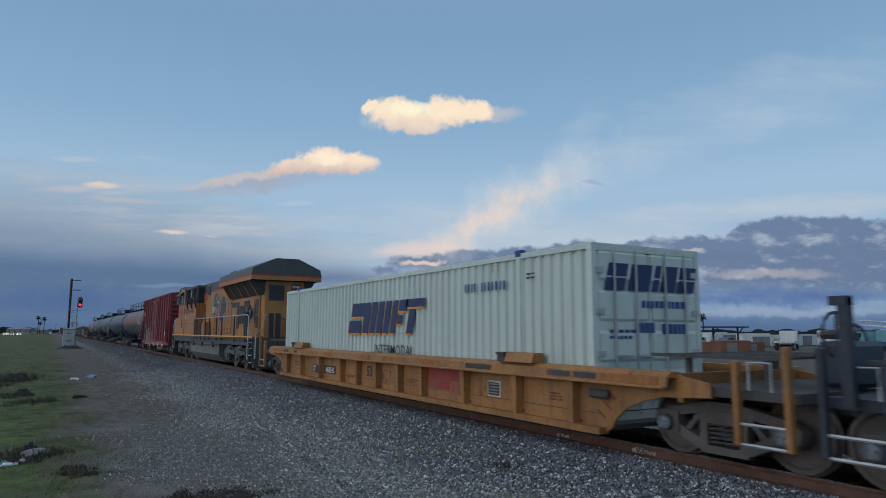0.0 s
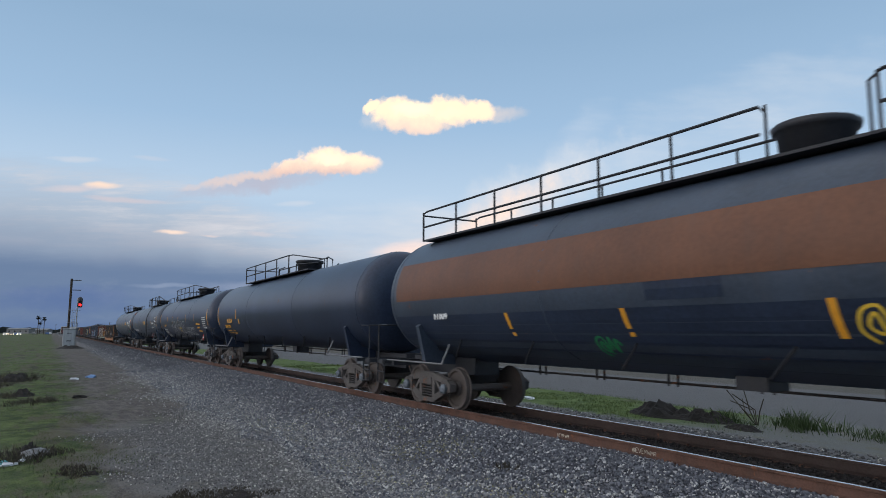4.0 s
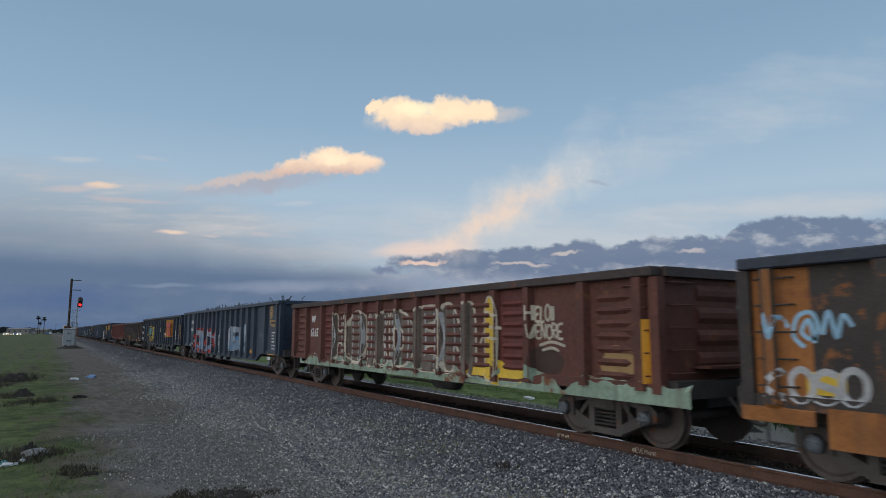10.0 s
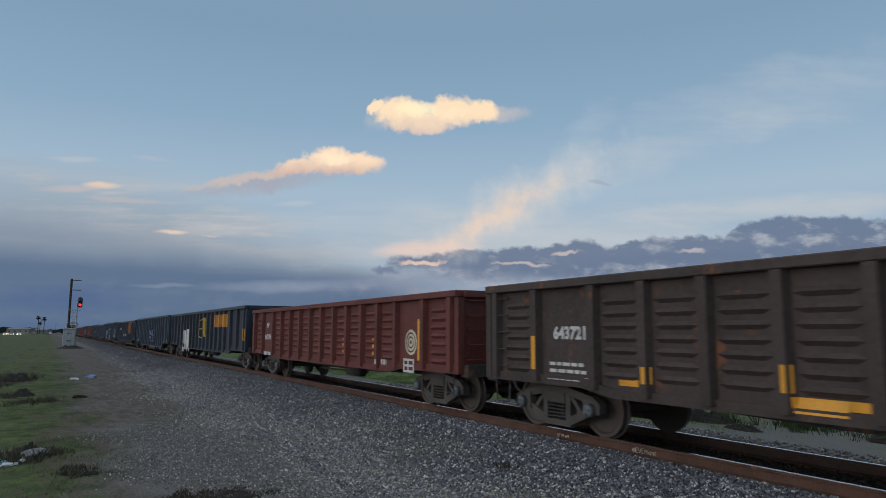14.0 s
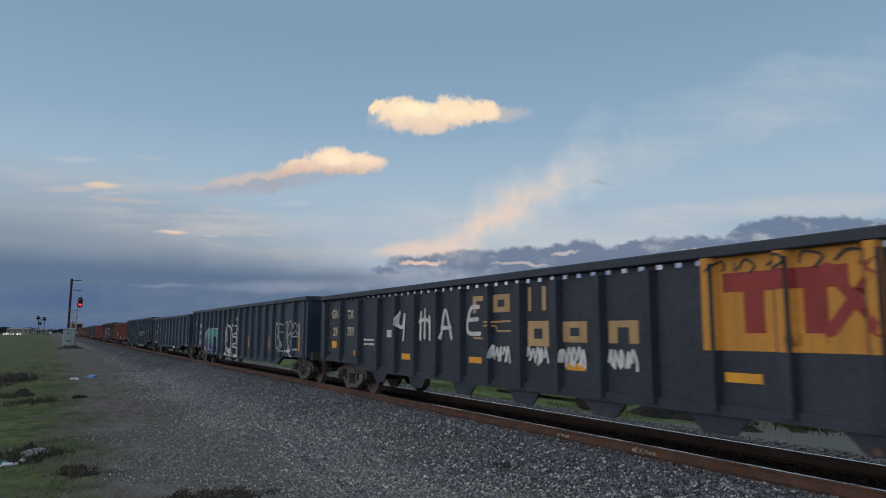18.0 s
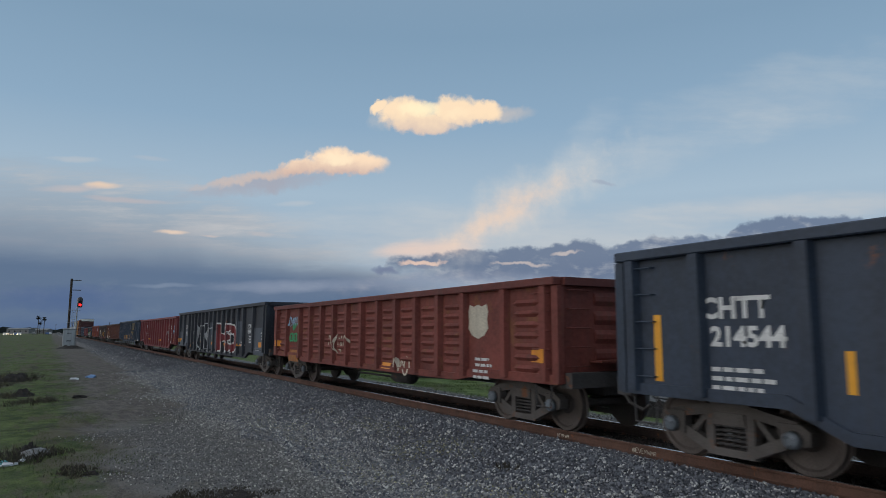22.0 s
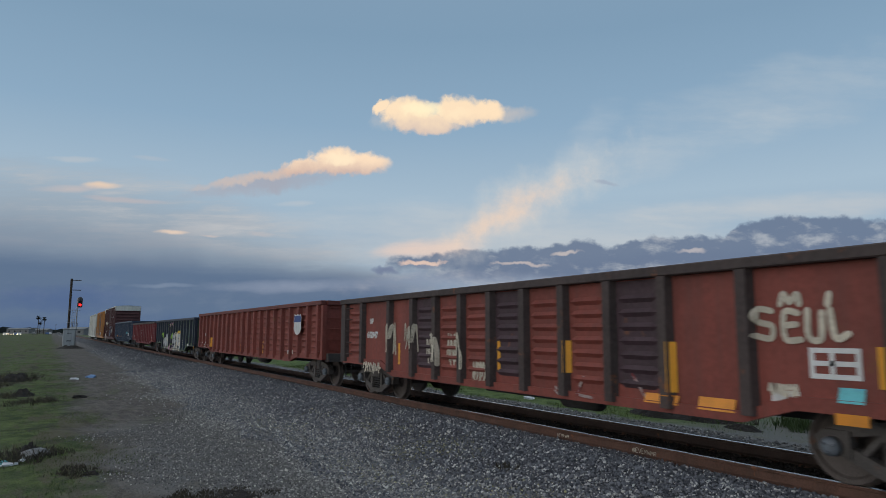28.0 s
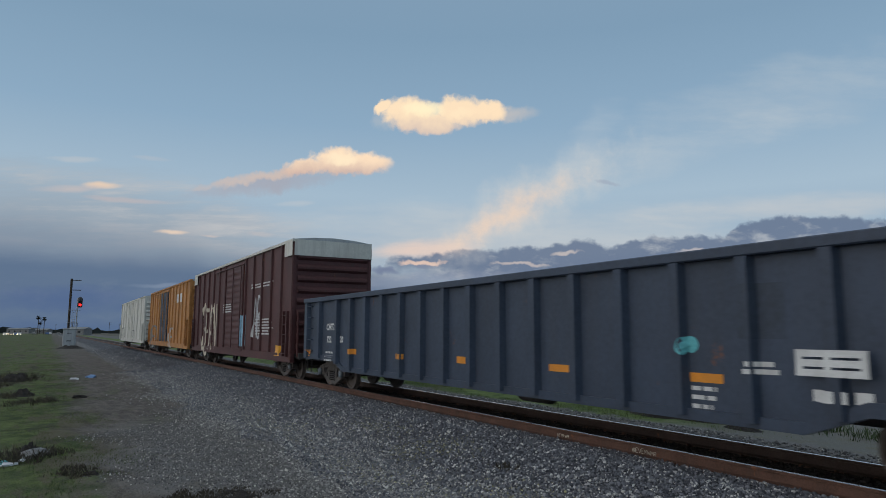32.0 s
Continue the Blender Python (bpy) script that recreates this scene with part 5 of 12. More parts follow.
    for yy, z, w, h in ((-0.2, 2.14, 1.1, 0.12), (-0.35, 1.72, 0.42, 0.17), (0.28, 1.70, 0.55, 0.17), (-0.95, 1.62, 0.5, 0.05), (-0.95, 1.72, 0.55, 0.05), (-0.95, 1.05, 0.4, 0.06), (-0.95, 0.92, 0.45, 0.06), (-0.95, 0.70, 0.5, 0.05), (-0.95, 0.60, 0.5, 0.05), (0.4, 1.0, 0.5, 0.03)):
        a = yy
        rnd = random.Random(int(z * 100))
        while a < yy + w:
            b = a + rnd.uniform(0.05, 0.12)
            box(bm, hl + 0.016, hl + 0.022, a, b, z, z + h)
            a = b + 0.03
    part("door_print", bm, BLUE_P, box_)
    return box_


# ---- locomotive ----
def loco_truck(car, x, flip):
    t = part("truck", boxes((x - 2.3, x + 2.3, -0.85, 0.85, 0.55, 0.85)), STEEL, car)
    for s in (-1, 1):
        bm = bmesh.new()
        prism(bm, [(x - 2.75, 0.62), (x - 2.55, 0.86), (x - 1.9, 0.98), (x + 1.9, 0.98), (x + 2.55, 0.86), (x + 2.75, 0.62), (x + 2.5, 0.58), (x + 1.55, 0.70), (x + 0.45, 0.62),
                   (x - 0.45, 0.62), (x - 1.55, 0.70), (x - 2.5, 0.58)], s * 1.08, s * 1.24)
        for k in (-1.98, 0.0, 1.98):
            prism(bm, [(x + k - 0.26, 0.34), (x + k + 0.26, 0.34), (x + k + 0.34, 0.78), (x + k - 0.34, 0.78)], s * 1.06, s * 1.22)
            lathe(bm, [(s * 1.2, 0.17), (s * 1.29, 0.17), (s * 1.31, 0.09)], "y", 14, (x + k, 0, 0.53))
        part("side_frame", bm, COL["truckgrey"], t)
        for k in (-2.42, -1.5, -0.5, 0.5, 1.5, 2.42):
            bm = bmesh.new()
            lathe(bm, [(0.36 + q * 0.03, 0.05 if q % 2 == 0 else 0.095) for q in range(12)], "z", 10, (x + k, s * 1.20, 0))
            part("spring", bm, STEEL, t)
        for k in (-1.0, 1.0):
            bm = bmesh.new()
            lathe(bm, [(-0.28, 0.03), (-0.27, 0.11), (0.22, 0.12), (0.26, 0.05)], "x", 12, (x + k, s * 1.30, 0.98))
            tube(bm, [(x + k + 0.2, s * 1.30, 0.98), (x + k + 0.6, s * 1.32, 0.9), (x + k + 0.85, s * 1.28, 0.6)], 0.03)
            part("brake_cylinder", bm, COL["truckgrey"], t, smooth=True)
    for k in (-1.98, 0.0, 1.98):
        w = put("wheelset", shared("loco_wheelset", lambda: wheel_mesh(0.533), WHEEL), t, (x + k, 0, 0.533))
        WHEELSETS.append((w, car, x + k, x + k, 0.533))


def locomotive():
    c, g = COL["armour"], COL["harbour"]
    car = tagged(empty("locomotive"), "yellow and grey diesel locomotive with flared radiator roof, red stripe", "locomotive")
    DARK = BLACK
    # frame and walkway
    part("frame", boxes((-10.4, 10.55, -1.42, 1.42, 1.12, 1.40)), g, car)
    part("walkway", boxes((-10.4, 10.55, -1.52, 1.52, 1.40, 1.47)), g, car)
    for s in (-1, 1):
        part("sill_stripe", boxes((-10.35, 10.5, min(s * 1.525, s * 1.545), max(s * 1.525, s * 1.545), 1.475, 1.535)), YELLOW, car, "bright yellow reflective sill stripe")
    for s in (-1, 1):
        part("pilot", boxes((min(s * 10.42, s * 10.6), max(s * 10.42, s * 10.6), -1.45, 1.45, 0.22, 1.45)), g, car)
    bm = bmesh.new()
    prism(bm, [(-1.35, 1.12), (-1.35, 0.55), (-1.05, 0.20), (1.05, 0.20), (1.35, 0.55), (1.35, 1.12)], -4.3, 3.5, "x")
    part("fuel_tank", bm, COL["fueltank"], car)
    bm = bmesh.new()
    for s in (-1, 1):
        tube(bm, [(-4.2, s * 1.45, 1.05), (-1, s * 1.45, 1.0), (3.4, s * 1.45, 1.05)], 0.03)
        for x in (-3.2, -0.6, 2.2):
            box(bm, x - 0.12, x + 0.12, s * 1.40 - 0.04, s * 1.40 + 0.04, 0.92, 1.2)
    part("fuel_fittings", bm, STEEL, car)
    loco_truck(car, -7.0, 1)
    loco_truck(car, 6.9, -1)
    # long hood behind the cab
    part("blower_hood", boxes((-6.6, -2.85, -1.42, 1.42, 1.47, 3.40), bevel=0.02), c, car)
    part("blower_roof", boxes((-6.6, -2.85, -1.40, 1.40, 4.30, 4.47), bevel=0.03), g, car)
    part("blower_core", boxes((-6.55, -2.9, -1.28, 1.28, 3.401, 4.299)), DARK, car)
    part("engine_hood", boxes((-2.85, 4.0, -0.98, 0.98, 1.47, 3.98), bevel=0.03), c, car)
    part("hood_roof", boxes((-2.85, 4.0, -0.97, 0.97, 3.981, 4.52), bevel=0.05), g, car)
    for s in (-1, 1):
        part("red_stripe", boxes((-0.95, 4.0, min(s * 0.975, s * 0.996), max(s * 0.975, s * 0.996), 3.96, 4.02)), RED_P, car)
        for a, b in (((-0.98, 4.0), (-2.35, 3.93)), ((-2.35, 3.96), (-1.85, 3.62)), ((-1.85, 3.62), (-2.84, 3.50))):
            bm = bmesh.new()
            bar2(bm, a, b, 0.085, s * 0.983, s * 0.995)
            part("red_zigzag", bm, RED_P, car)
        part("red_sill_line", boxes((-6.6, -2.85, min(s * 1.422, s * 1.43), max(s * 1.422, s * 1.43), 3.36, 3.40)), RED_P, car)
        for x0, x1 in ((-5.75, -5.05), (-4.75, -4.15), (-3.75, -2.95)):
            bm = bmesh.new()
            for z in np.arange(3.46, 4.25, 0.075):
                prism(bm, [(s * 1.30, z), (s * 1.37, z + 0.03), (s * 1.37, z + 0.04), (s * 1.30, z + 0.05)], x0, x1, "x")
            part("intake_grille", bm, DARK, car)
        for x0, x1 in ((-5.0, -4.82), (-4.1, -3.82)):
            part("pale_louvre_panel", boxes((x0, x1, min(s * 1.29, s * 1.37), max(s * 1.29, s * 1.37), 3.5, 4.25)), GALV, car)
        for x in (-6.58, -5.92, -3.9, -2.95):
            part("blower_post", boxes((x, x + 0.10, min(s * 1.282, s * 1.41), max(s * 1.282, s * 1.41), 3.401, 4.299)), g, car)
        for x in (-5.35, -4.05, -2.75):
            bm = bmesh.new()
            prism(bm, [(s * 1.43, 3.1), (s * 1.50, 3.1), (s * 1.58, 3.45), (s * 1.52, 3.75), (s * 1.47, 3.75), (s * 1.50, 3.45)], x, x + 0.13, "x")
            part("rail_bracket", bm, DARK, car)
        part("dark_window_panel", boxes((-1.62, -1.05, min(s * 0.985, s * 1.02), max(s * 0.985, s * 1.02), 3.84, 4.36)), DARK, car)
        part("window_frame", boxes((-1.68, -0.99, min(s * 0.983, s * 1.0), max(s * 0.983, s * 1.0), 3.78, 4.42)), GREYM, car)
        for x in np.arange(-0.2, 3.9, 0.66):
            part("hood_door", boxes((x, x + 0.60, min(s * 0.982, s * 1.006), max(s * 0.982, s * 1.006), 1.62, 3.45), bevel=0.008), c, car)
            part("door_latch", boxes((x + 0.50, x + 0.55, min(s * 1.006, s * 1.03), max(s * 1.006, s * 1.03), 1.8, 1.88)), DARK, car)
            part("upper_latch", boxes((x + 0.50, x + 0.55, min(s * 1.006, s * 1.03), max(s * 1.006, s * 1.03), 3.1, 3.18)), DARK, car)
        part("tool_box", boxes((-1.5, -0.5, min(s * 0.983, s * 1.35), max(s * 0.983, s * 1.35), 1.48, 2.25), bevel=0.02), c, car)
        part("rusty_panel", boxes((-2.55, -2.2, min(s * 0.982, s * 1.0), max(s * 0.982, s * 1.0), 2.4, 3.3)), COL["rusty"], car)
        part("panel_seam", boxes((-8.7, -2.9, min(s * 1.452, s * 1.458), max(s * 1.452, s * 1.458), 2.18, 2.20)), STEEL, car)
    part("exhaust_stack", boxes((0.2, 1.0, -0.45, 0.45, 4.551, 4.75)), g, car)
    part("roof_hatch", boxes((-1.8, -0.4, -0.6, 0.6, 4.551, 4.62), (1.5, 3.0, -0.6, 0.6, 4.551, 4.64)), g, car)
    part("equipment_box", boxes((3.1, 4.0, -0.85, 0.85, 4.551, 4.80), bevel=0.03), g, car)
    # radiator section with its flared wings
    part("radiator_hood", boxes((4.0, 9.4, -0.98, 0.98, 1.47, 3.32), bevel=0.04), c, car)
    for s in (-1, 1):
        bm = bmesh.new()
        prism(bm, [(s * 0.90, 3.32), (s * 0.99, 3.32), (s * 1.38, 3.95), (s * 0.90, 3.95)], 4.0, 9.9, "x")
        part("radiator_core", bm, DARK, car)
        for x in np.linspace(4.05, 9.2, 5):
            bm = bmesh.new()
            prism(bm, [(s * 1.0, 3.31), (s * 1.03, 3.31), (s * 1.42, 3.94), (s * 1.385, 3.96)], x, x + 0.12, "x")
            part("radiator_strut", bm, c, car)
        part("wing_fascia", boxes((3.85, 10.2, min(s * 1.50, s * 1.56), max(s * 1.50, s * 1.56), 3.94, 4.12)), c, car)
        part("red_stripe", boxes((3.85, 10.2, min(s * 1.50, s * 1.566), max(s * 1.50, s * 1.566), 4.121, 4.165)), RED_P, car)
    bm = bmesh.new()
    prism(bm, [(-1.565, 4.166), (-1.50, 4.45), (-0.5, 4.90), (0.5, 4.90), (1.50, 4.45), (1.565, 4.166)], 3.85, 10.2, "x")
    part("wing_roof", bm, g, car)
    part("wing_floor", boxes((3.9, 10.15, -1.495, 1.495, 3.951, 4.10)), DARK, car)
    part("wing_end_fascia", boxes((10.152, 10.2, -1.495, 1.495, 3.94, 4.12)), c, car)
    part("wing_end_stripe", boxes((10.152, 10.206, -1.495, 1.495, 4.121, 4.165)), RED_P, car)
    part("radiator_back", boxes((9.4, 9.9, -0.90, 0.90, 1.47, 3.94), bevel=0.04), c, car)
    part("rear_window_frame", boxes((9.902, 9.915, -0.72, -0.02, 3.06, 3.76)), g, car)
    part("rear_window", boxes((9.916, 9.925, -0.68, -0.06, 3.10, 3.72)), DARK, car)
    part("lamp_panel", boxes((9.902, 9.918, 0.30, 0.66, 2.95, 3.80)), STEEL, car)
    for s in (-1, 1):
        part("corner_window", boxes((9.02, 9.38, min(s * 0.982, s * 1.0), max(s * 0.982, s * 1.0), 3.42, 3.85)), DARK, car)
    bm = bmesh.new()
    for y in (0.40, 0.56):
        lathe(bm, [(9.92, 0.075), (9.98, 0.075)], "x", 14, (0, y, 3.68))
    part("headlight", bm, GALV, car, smooth=True)
    # dark screens on the near and far side of the radiator room, the hand brake recess
    for s in (-1, 1):
        for x0, x1, z0, z1 in ((4.09, 5.25, 2.90, 3.14), (5.43, 5.85, 1.86, 2.42), (5.43, 5.85, 2.47, 3.14), (5.92, 6.33, 2.08, 2.94), (6.38, 6.79, 2.10, 2.94), (6.85, 7.22, 1.86, 2.42), (6.85, 7.22, 2.47, 3.15),
                               (7.36, 7.80, 1.88, 2.45), (7.36, 7.80, 2.50, 3.15), (7.85, 7.98, 2.09, 2.93), (8.68, 8.80, 2.10, 2.98), (8.87, 9.31, 1.88, 2.42), (8.87, 9.31, 2.47, 3.15)):
            part("louvre_screen", boxes((x0, x1, min(s * 0.982, s * 1.0), max(s * 0.982, s * 1.0), z0, z1)), DARK, car)
        part("brake_recess", boxes((8.07, 8.65, min(s * 0.982, s * 0.992), max(s * 0.982, s * 0.992), 1.6, 3.25)), COL["armour"], car)
    bw = put("brake_wheel", shared("brake_wheel", brake_wheel_mesh, STEEL), car, (8.3, -1.10, 2.55), 90)
    part("brake_wheel_hub", lathe(bmesh.new(), [(-1.14, 0.05), (-1.07, 0.20)], "y", 14, (8.3, 0, 2.55)), BLUE_P, car)
    # cab and nose at the end that faces -x
    bm = bmesh.new()
    prism(bm, [(-8.75, 1.47), (-6.6, 1.47), (-6.6, 4.35), (-6.9, 4.5), (-8.3, 4.5), (-8.72, 4.25), (-8.78, 3.45)], -1.45, 1.45)
    part("cab", bm, c, car)
    bm = bmesh.new()
    prism(bm, [(-8.80, 4.3), (-8.35, 4.56), (-6.9, 4.58), (-6.58, 4.4), (-6.58, 4.36), (-8.3, 4.52), (-8.76, 4.26)], -1.47, 1.47)
    part("cab_roof", bm, g, car)
    bm = bmesh.new()
    prism(bm, [(-10.0, 1.47), (-8.78, 1.47), (-8.78, 3.4), (-9.5, 3.2), (-10.0, 2.9)], -0.95, 0.95)
    part("nose", bm, c, car)
    for s in (-1, 1):
        part("cab_lower_side", boxes((-10.0, -8.79, min(s * 0.96, s * 1.44), max(s * 0.96, s * 1.44), 1.47, 2.62)), c, car)
        part("cab_window_frame", boxes((-8.55, -6.85, min(s * 1.452, s * 1.47), max(s * 1.452, s * 1.47), 3.42, 4.24)), g, car)
        w = part("cab_window", boxes((-8.42, -7.78, min(s * 1.471, s * 1.485), max(s * 1.471, s * 1.485), 3.52, 4.02), (-7.70, -7.08, min(s * 1.471, s * 1.485), max(s * 1.471, s * 1.485), 3.52, 4.02)), GLASS, car)
        bm = bmesh.new()
        prism(bm, [(s * 1.475, 4.24), (s * 1.495, 4.24), (s * 1.75, 4.02), (s * 1.735, 4.0)], -8.45, -7.05, "x")
        part("sun_visor", bm, g, car)
        part("wind_deflector", boxes((-8.52, -8.48, min(s * 1.48, s * 1.62), max(s * 1.48, s * 1.62), 3.5, 4.0)), GALV, car)
        part("side_vent", boxes((-7.55, -7.15, min(s * 1.452, s * 1.462), max(s * 1.452, s * 1.462), 1.95, 2.5)), DARK, car)
    part("windscreen", boxes((-8.80, -8.785, -1.25, 1.25, 3.55, 4.15)), GLASS, car)
    part("cab_air_conditioner", boxes((-8.0, -7.1, -0.6, 0.6, 4.581, 4.72), bevel=0.04), g, car)
    part("horn", tubes(0.05, [(-5.8, 0.3, 4.46), (-5.8, 0.3, 4.7), (-6.3, 0.3, 4.72)]), GREYM, car)
    # handrails: posts and bars along both walkways
    for s in (-1, 1):
        for x in (-2.55, -1.9, -0.7, 0.55, 1.6, 3.4, 4.6, 7.2, 9.15, 9.45):
            part("handrail_post", boxes((x - 0.045, x + 0.045, min(s * 1.47, s * 1.53), max(s * 1.47, s * 1.53), 1.28, 2.42)), g, car)
        part("handrail", tubes(0.024, [(-2.1, s * 1.50, 2.45), (9.5, s * 1.50, 2.45), (9.85, s * 1.52, 2.35), (9.9, s * 1.54, 1.6), (9.85, s * 1.54, 0.55)], seg=8), GALV, car, "pale grab rail")
        part("upper_handrail", tubes(0.022, [(-6.4, s * 1.46, 3.62), (-4.2, s * 1.46, 3.62), (-2.2, s * 1.46, 3.62)]), g, car)
        part("rear_grab_rail", tubes(0.028, [(10.6, s * 1.40, 0.6), (10.6, s * 1.40, 1.55), (10.85, s * 1.2, 1.9), (10.95, s * 1.1, 2.45)], seg=8), GALV, car, "pale grab rail")
        part("front_grab_rail", tubes(0.03, [(-10.5, s * 1.45, 0.6), (-10.5, s * 1.45, 1.2), (-10.75, s * 1.45, 1.55), (-10.55, s * 1.40, 2.5)], [(-9.98, s * 1.45, 0.6), (-9.98, s * 1.45, 2.5)], seg=8), GALV, car, "pale grab rail")
        for x in (-10.25, 10.25):
            bm = bmesh.new()
            for z in (0.42, 0.72, 1.0, 1.26):
                box(bm, x - 0.22, x + 0.22, s * 1.38 - 0.14, s * 1.38 + 0.14, z, z + 0.03)
            part("steps", bm, GALV, car)
            part("step_side", boxes((x - 0.25, x - 0.23, s * 1.38 - 0.14, s * 1.38 + 0.14, 0.36, 1.4), (x + 0.23, x + 0.25, s * 1.38 - 0.14, s * 1.38 + 0.14, 0.36, 1.4)), g, car)
        for x, y in ((10.5, 0.45), (10.5, 0.75), (-10.45, 0.5)):
            part("end_post", boxes((x - 0.06, x + 0.06, s * y - 0.1, s * y + 0.1, 1.45, 2.5)), BLACK, car)
    part("end_chain", tubes(0.02, [(10.5, -0.45, 2.35), (10.5, 0, 2.2), (10.5, 0.45, 2.35)]), STEEL, car)
    part("ditch_light", lathe(bmesh.new(), [(-10.66, 0.10), (-10.6, 0.10)], "x", 12, (0, -0.95, 1.6)), GALV, car)
    couplers(car, 10.7)
    # lettering and painted devices on the near side
    flat = lambda x, z: -1.008
    # painted emblem: a dark field with pale flecks, waving red and white bands, dark ends and a swoosh below
    blob = [(0.0, 0.3), (0.12, 0.75), (0.4, 1.0), (0.75, 0.9), (1.0, 0.55), (0.85, 0.15), (0.45, 0.0)]
    patch_shape(car, flat, 0.02, 3.00, 1.35, 0.85, blob, TEAL_DARK, "painted_emblem", 0.004)
    patch_shape(car, flat, -0.20, 2.60, 0.95, 0.70, blob, TEAL_DARK, "painted_emblem", 0.003)
    patch_shape(car, flat, 1.85, 2.55, 1.30, 1.05, blob, TEAL_DARK, "painted_emblem", 0.003)
    patch_shape(car, flat, 1.85, 2.12, 0.70, 1.15, blob, NAVY, "painted_emblem", 0.005)
    strokes(car, flat, -0.2, 2.72, 1.15, 0.42, [[(0.02, 0.9), (0.08, 0.1)], [(0.22, 1.0), (0.34, 0.1), (0.46, 0.9), (0.60, 0.05)], [(0.75, 0.8), (0.9, 0.2)]], 0.07, WHITE, "emblem_stroke", 0.009)
    for k, (r, tone) in enumerate(((0.62, RED_P), (0.52, SILVER), (0.42, RED_P), (0.32, BLUE_P))):
        arc = [(0.5 + 0.5 * math.cos(a), 0.5 + 0.5 * math.sin(a)) for a in np.linspace(-2.4, 1.9, 9)]
        strokes(car, flat, 1.15 - r * 0.75, 2.85 - r, r * 1.5, r * 2, [arc], 0.085, tone, "emblem_band", 0.008 + 0.001 * (k % 2))
    strokes(car, flat, 0.1, 2.25, 1.7, 0.30, [[(0, 1.0), (0.4, 0.1), (0.75, 0.2), (1, 0.9)]], 0.07, FADED_RED, "emblem_swoosh", 0.006)
    strokes(car, flat, 1.85, 2.12, 0.7, 0.3, [[(0, 0.6), (0.3, 0.05), (0.8, 0.05), (1, 0.5)]], 0.04, WHITE, "emblem_swoosh", 0.010)
    rnd = random.Random(5)
    for k in range(9):
        x, z = rnd.uniform(0.2, 1.1), rnd.uniform(3.15, 3.65)
        part("emblem_fleck", boxes((x, x + 0.05, -1.0165, -1.0145, z, z + 0.05)), WHITE, car)
    lettering(car, "2584", -7.55, -1.462, 2.75, 0.42, RED_P, 0.02)
    lettering(car, "BUILDING AMERICA", -4.6, -1.43, 2.86, 0.20, BLACK, 0.008)
    bm = bmesh.new()
    prism(bm, [(-6.55, 3.12), (-5.98, 3.12), (-5.95, 2.80), (-6.0, 2.55), (-6.27, 2.36), (-6.53, 2.55), (-6.58, 2.80)], -1.428, -1.423)
    part("shield_emblem", bm, RED_P, car, "shield emblem in red, white and blue")
    part("shield_top", boxes((-6.56, -5.97, -1.435, -1.429, 2.86, 3.12)), BLUE_P, car)
    part("shield_bars", boxes(*[(-6.45 + i * 0.14, -6.40 + i * 0.14, -1.435, -1.429, 2.50, 2.84) for i in range(4)]), WHITE, car)
    return car

# ---- ground, ballast and track ----
GROUND = -0.55


def bed_height(x, y):
    """The lie of the land: the ballast bank under the track, flat ground round it."""
    q = abs(y - TRACK_Y)
    bank = max(0.0, min(1.0, (3.35 - q) / 1.75))
    z = GROUND + (0.37 + 0.0) * bank
    if q > 2.0:
        far = min(1.0, (q - 2.0) / 3)
        z += far * 0.05 * noise.noise(Vector((x * 0.25, y * 0.25, 3.1))) + far * 0.03 * noise.noise(Vector((x * 1.1, y * 1.1, 7.7)))
    return z


def spread(near, far, step, grow):
    """Grid lines: even steps between near values, then growing ones out to far."""
    a, b = near
    mid = list(np.arange(a, b, step))
    lo, hi, d = [], [], step
    v = a
    while v > -far:
        d *= grow
        v -= d
        lo.append(v)
    d, v = step, mid[-1]
    while v < far:
        d *= grow
        v += d
        hi.append(v)
    return lo[::-1] + mid + hi


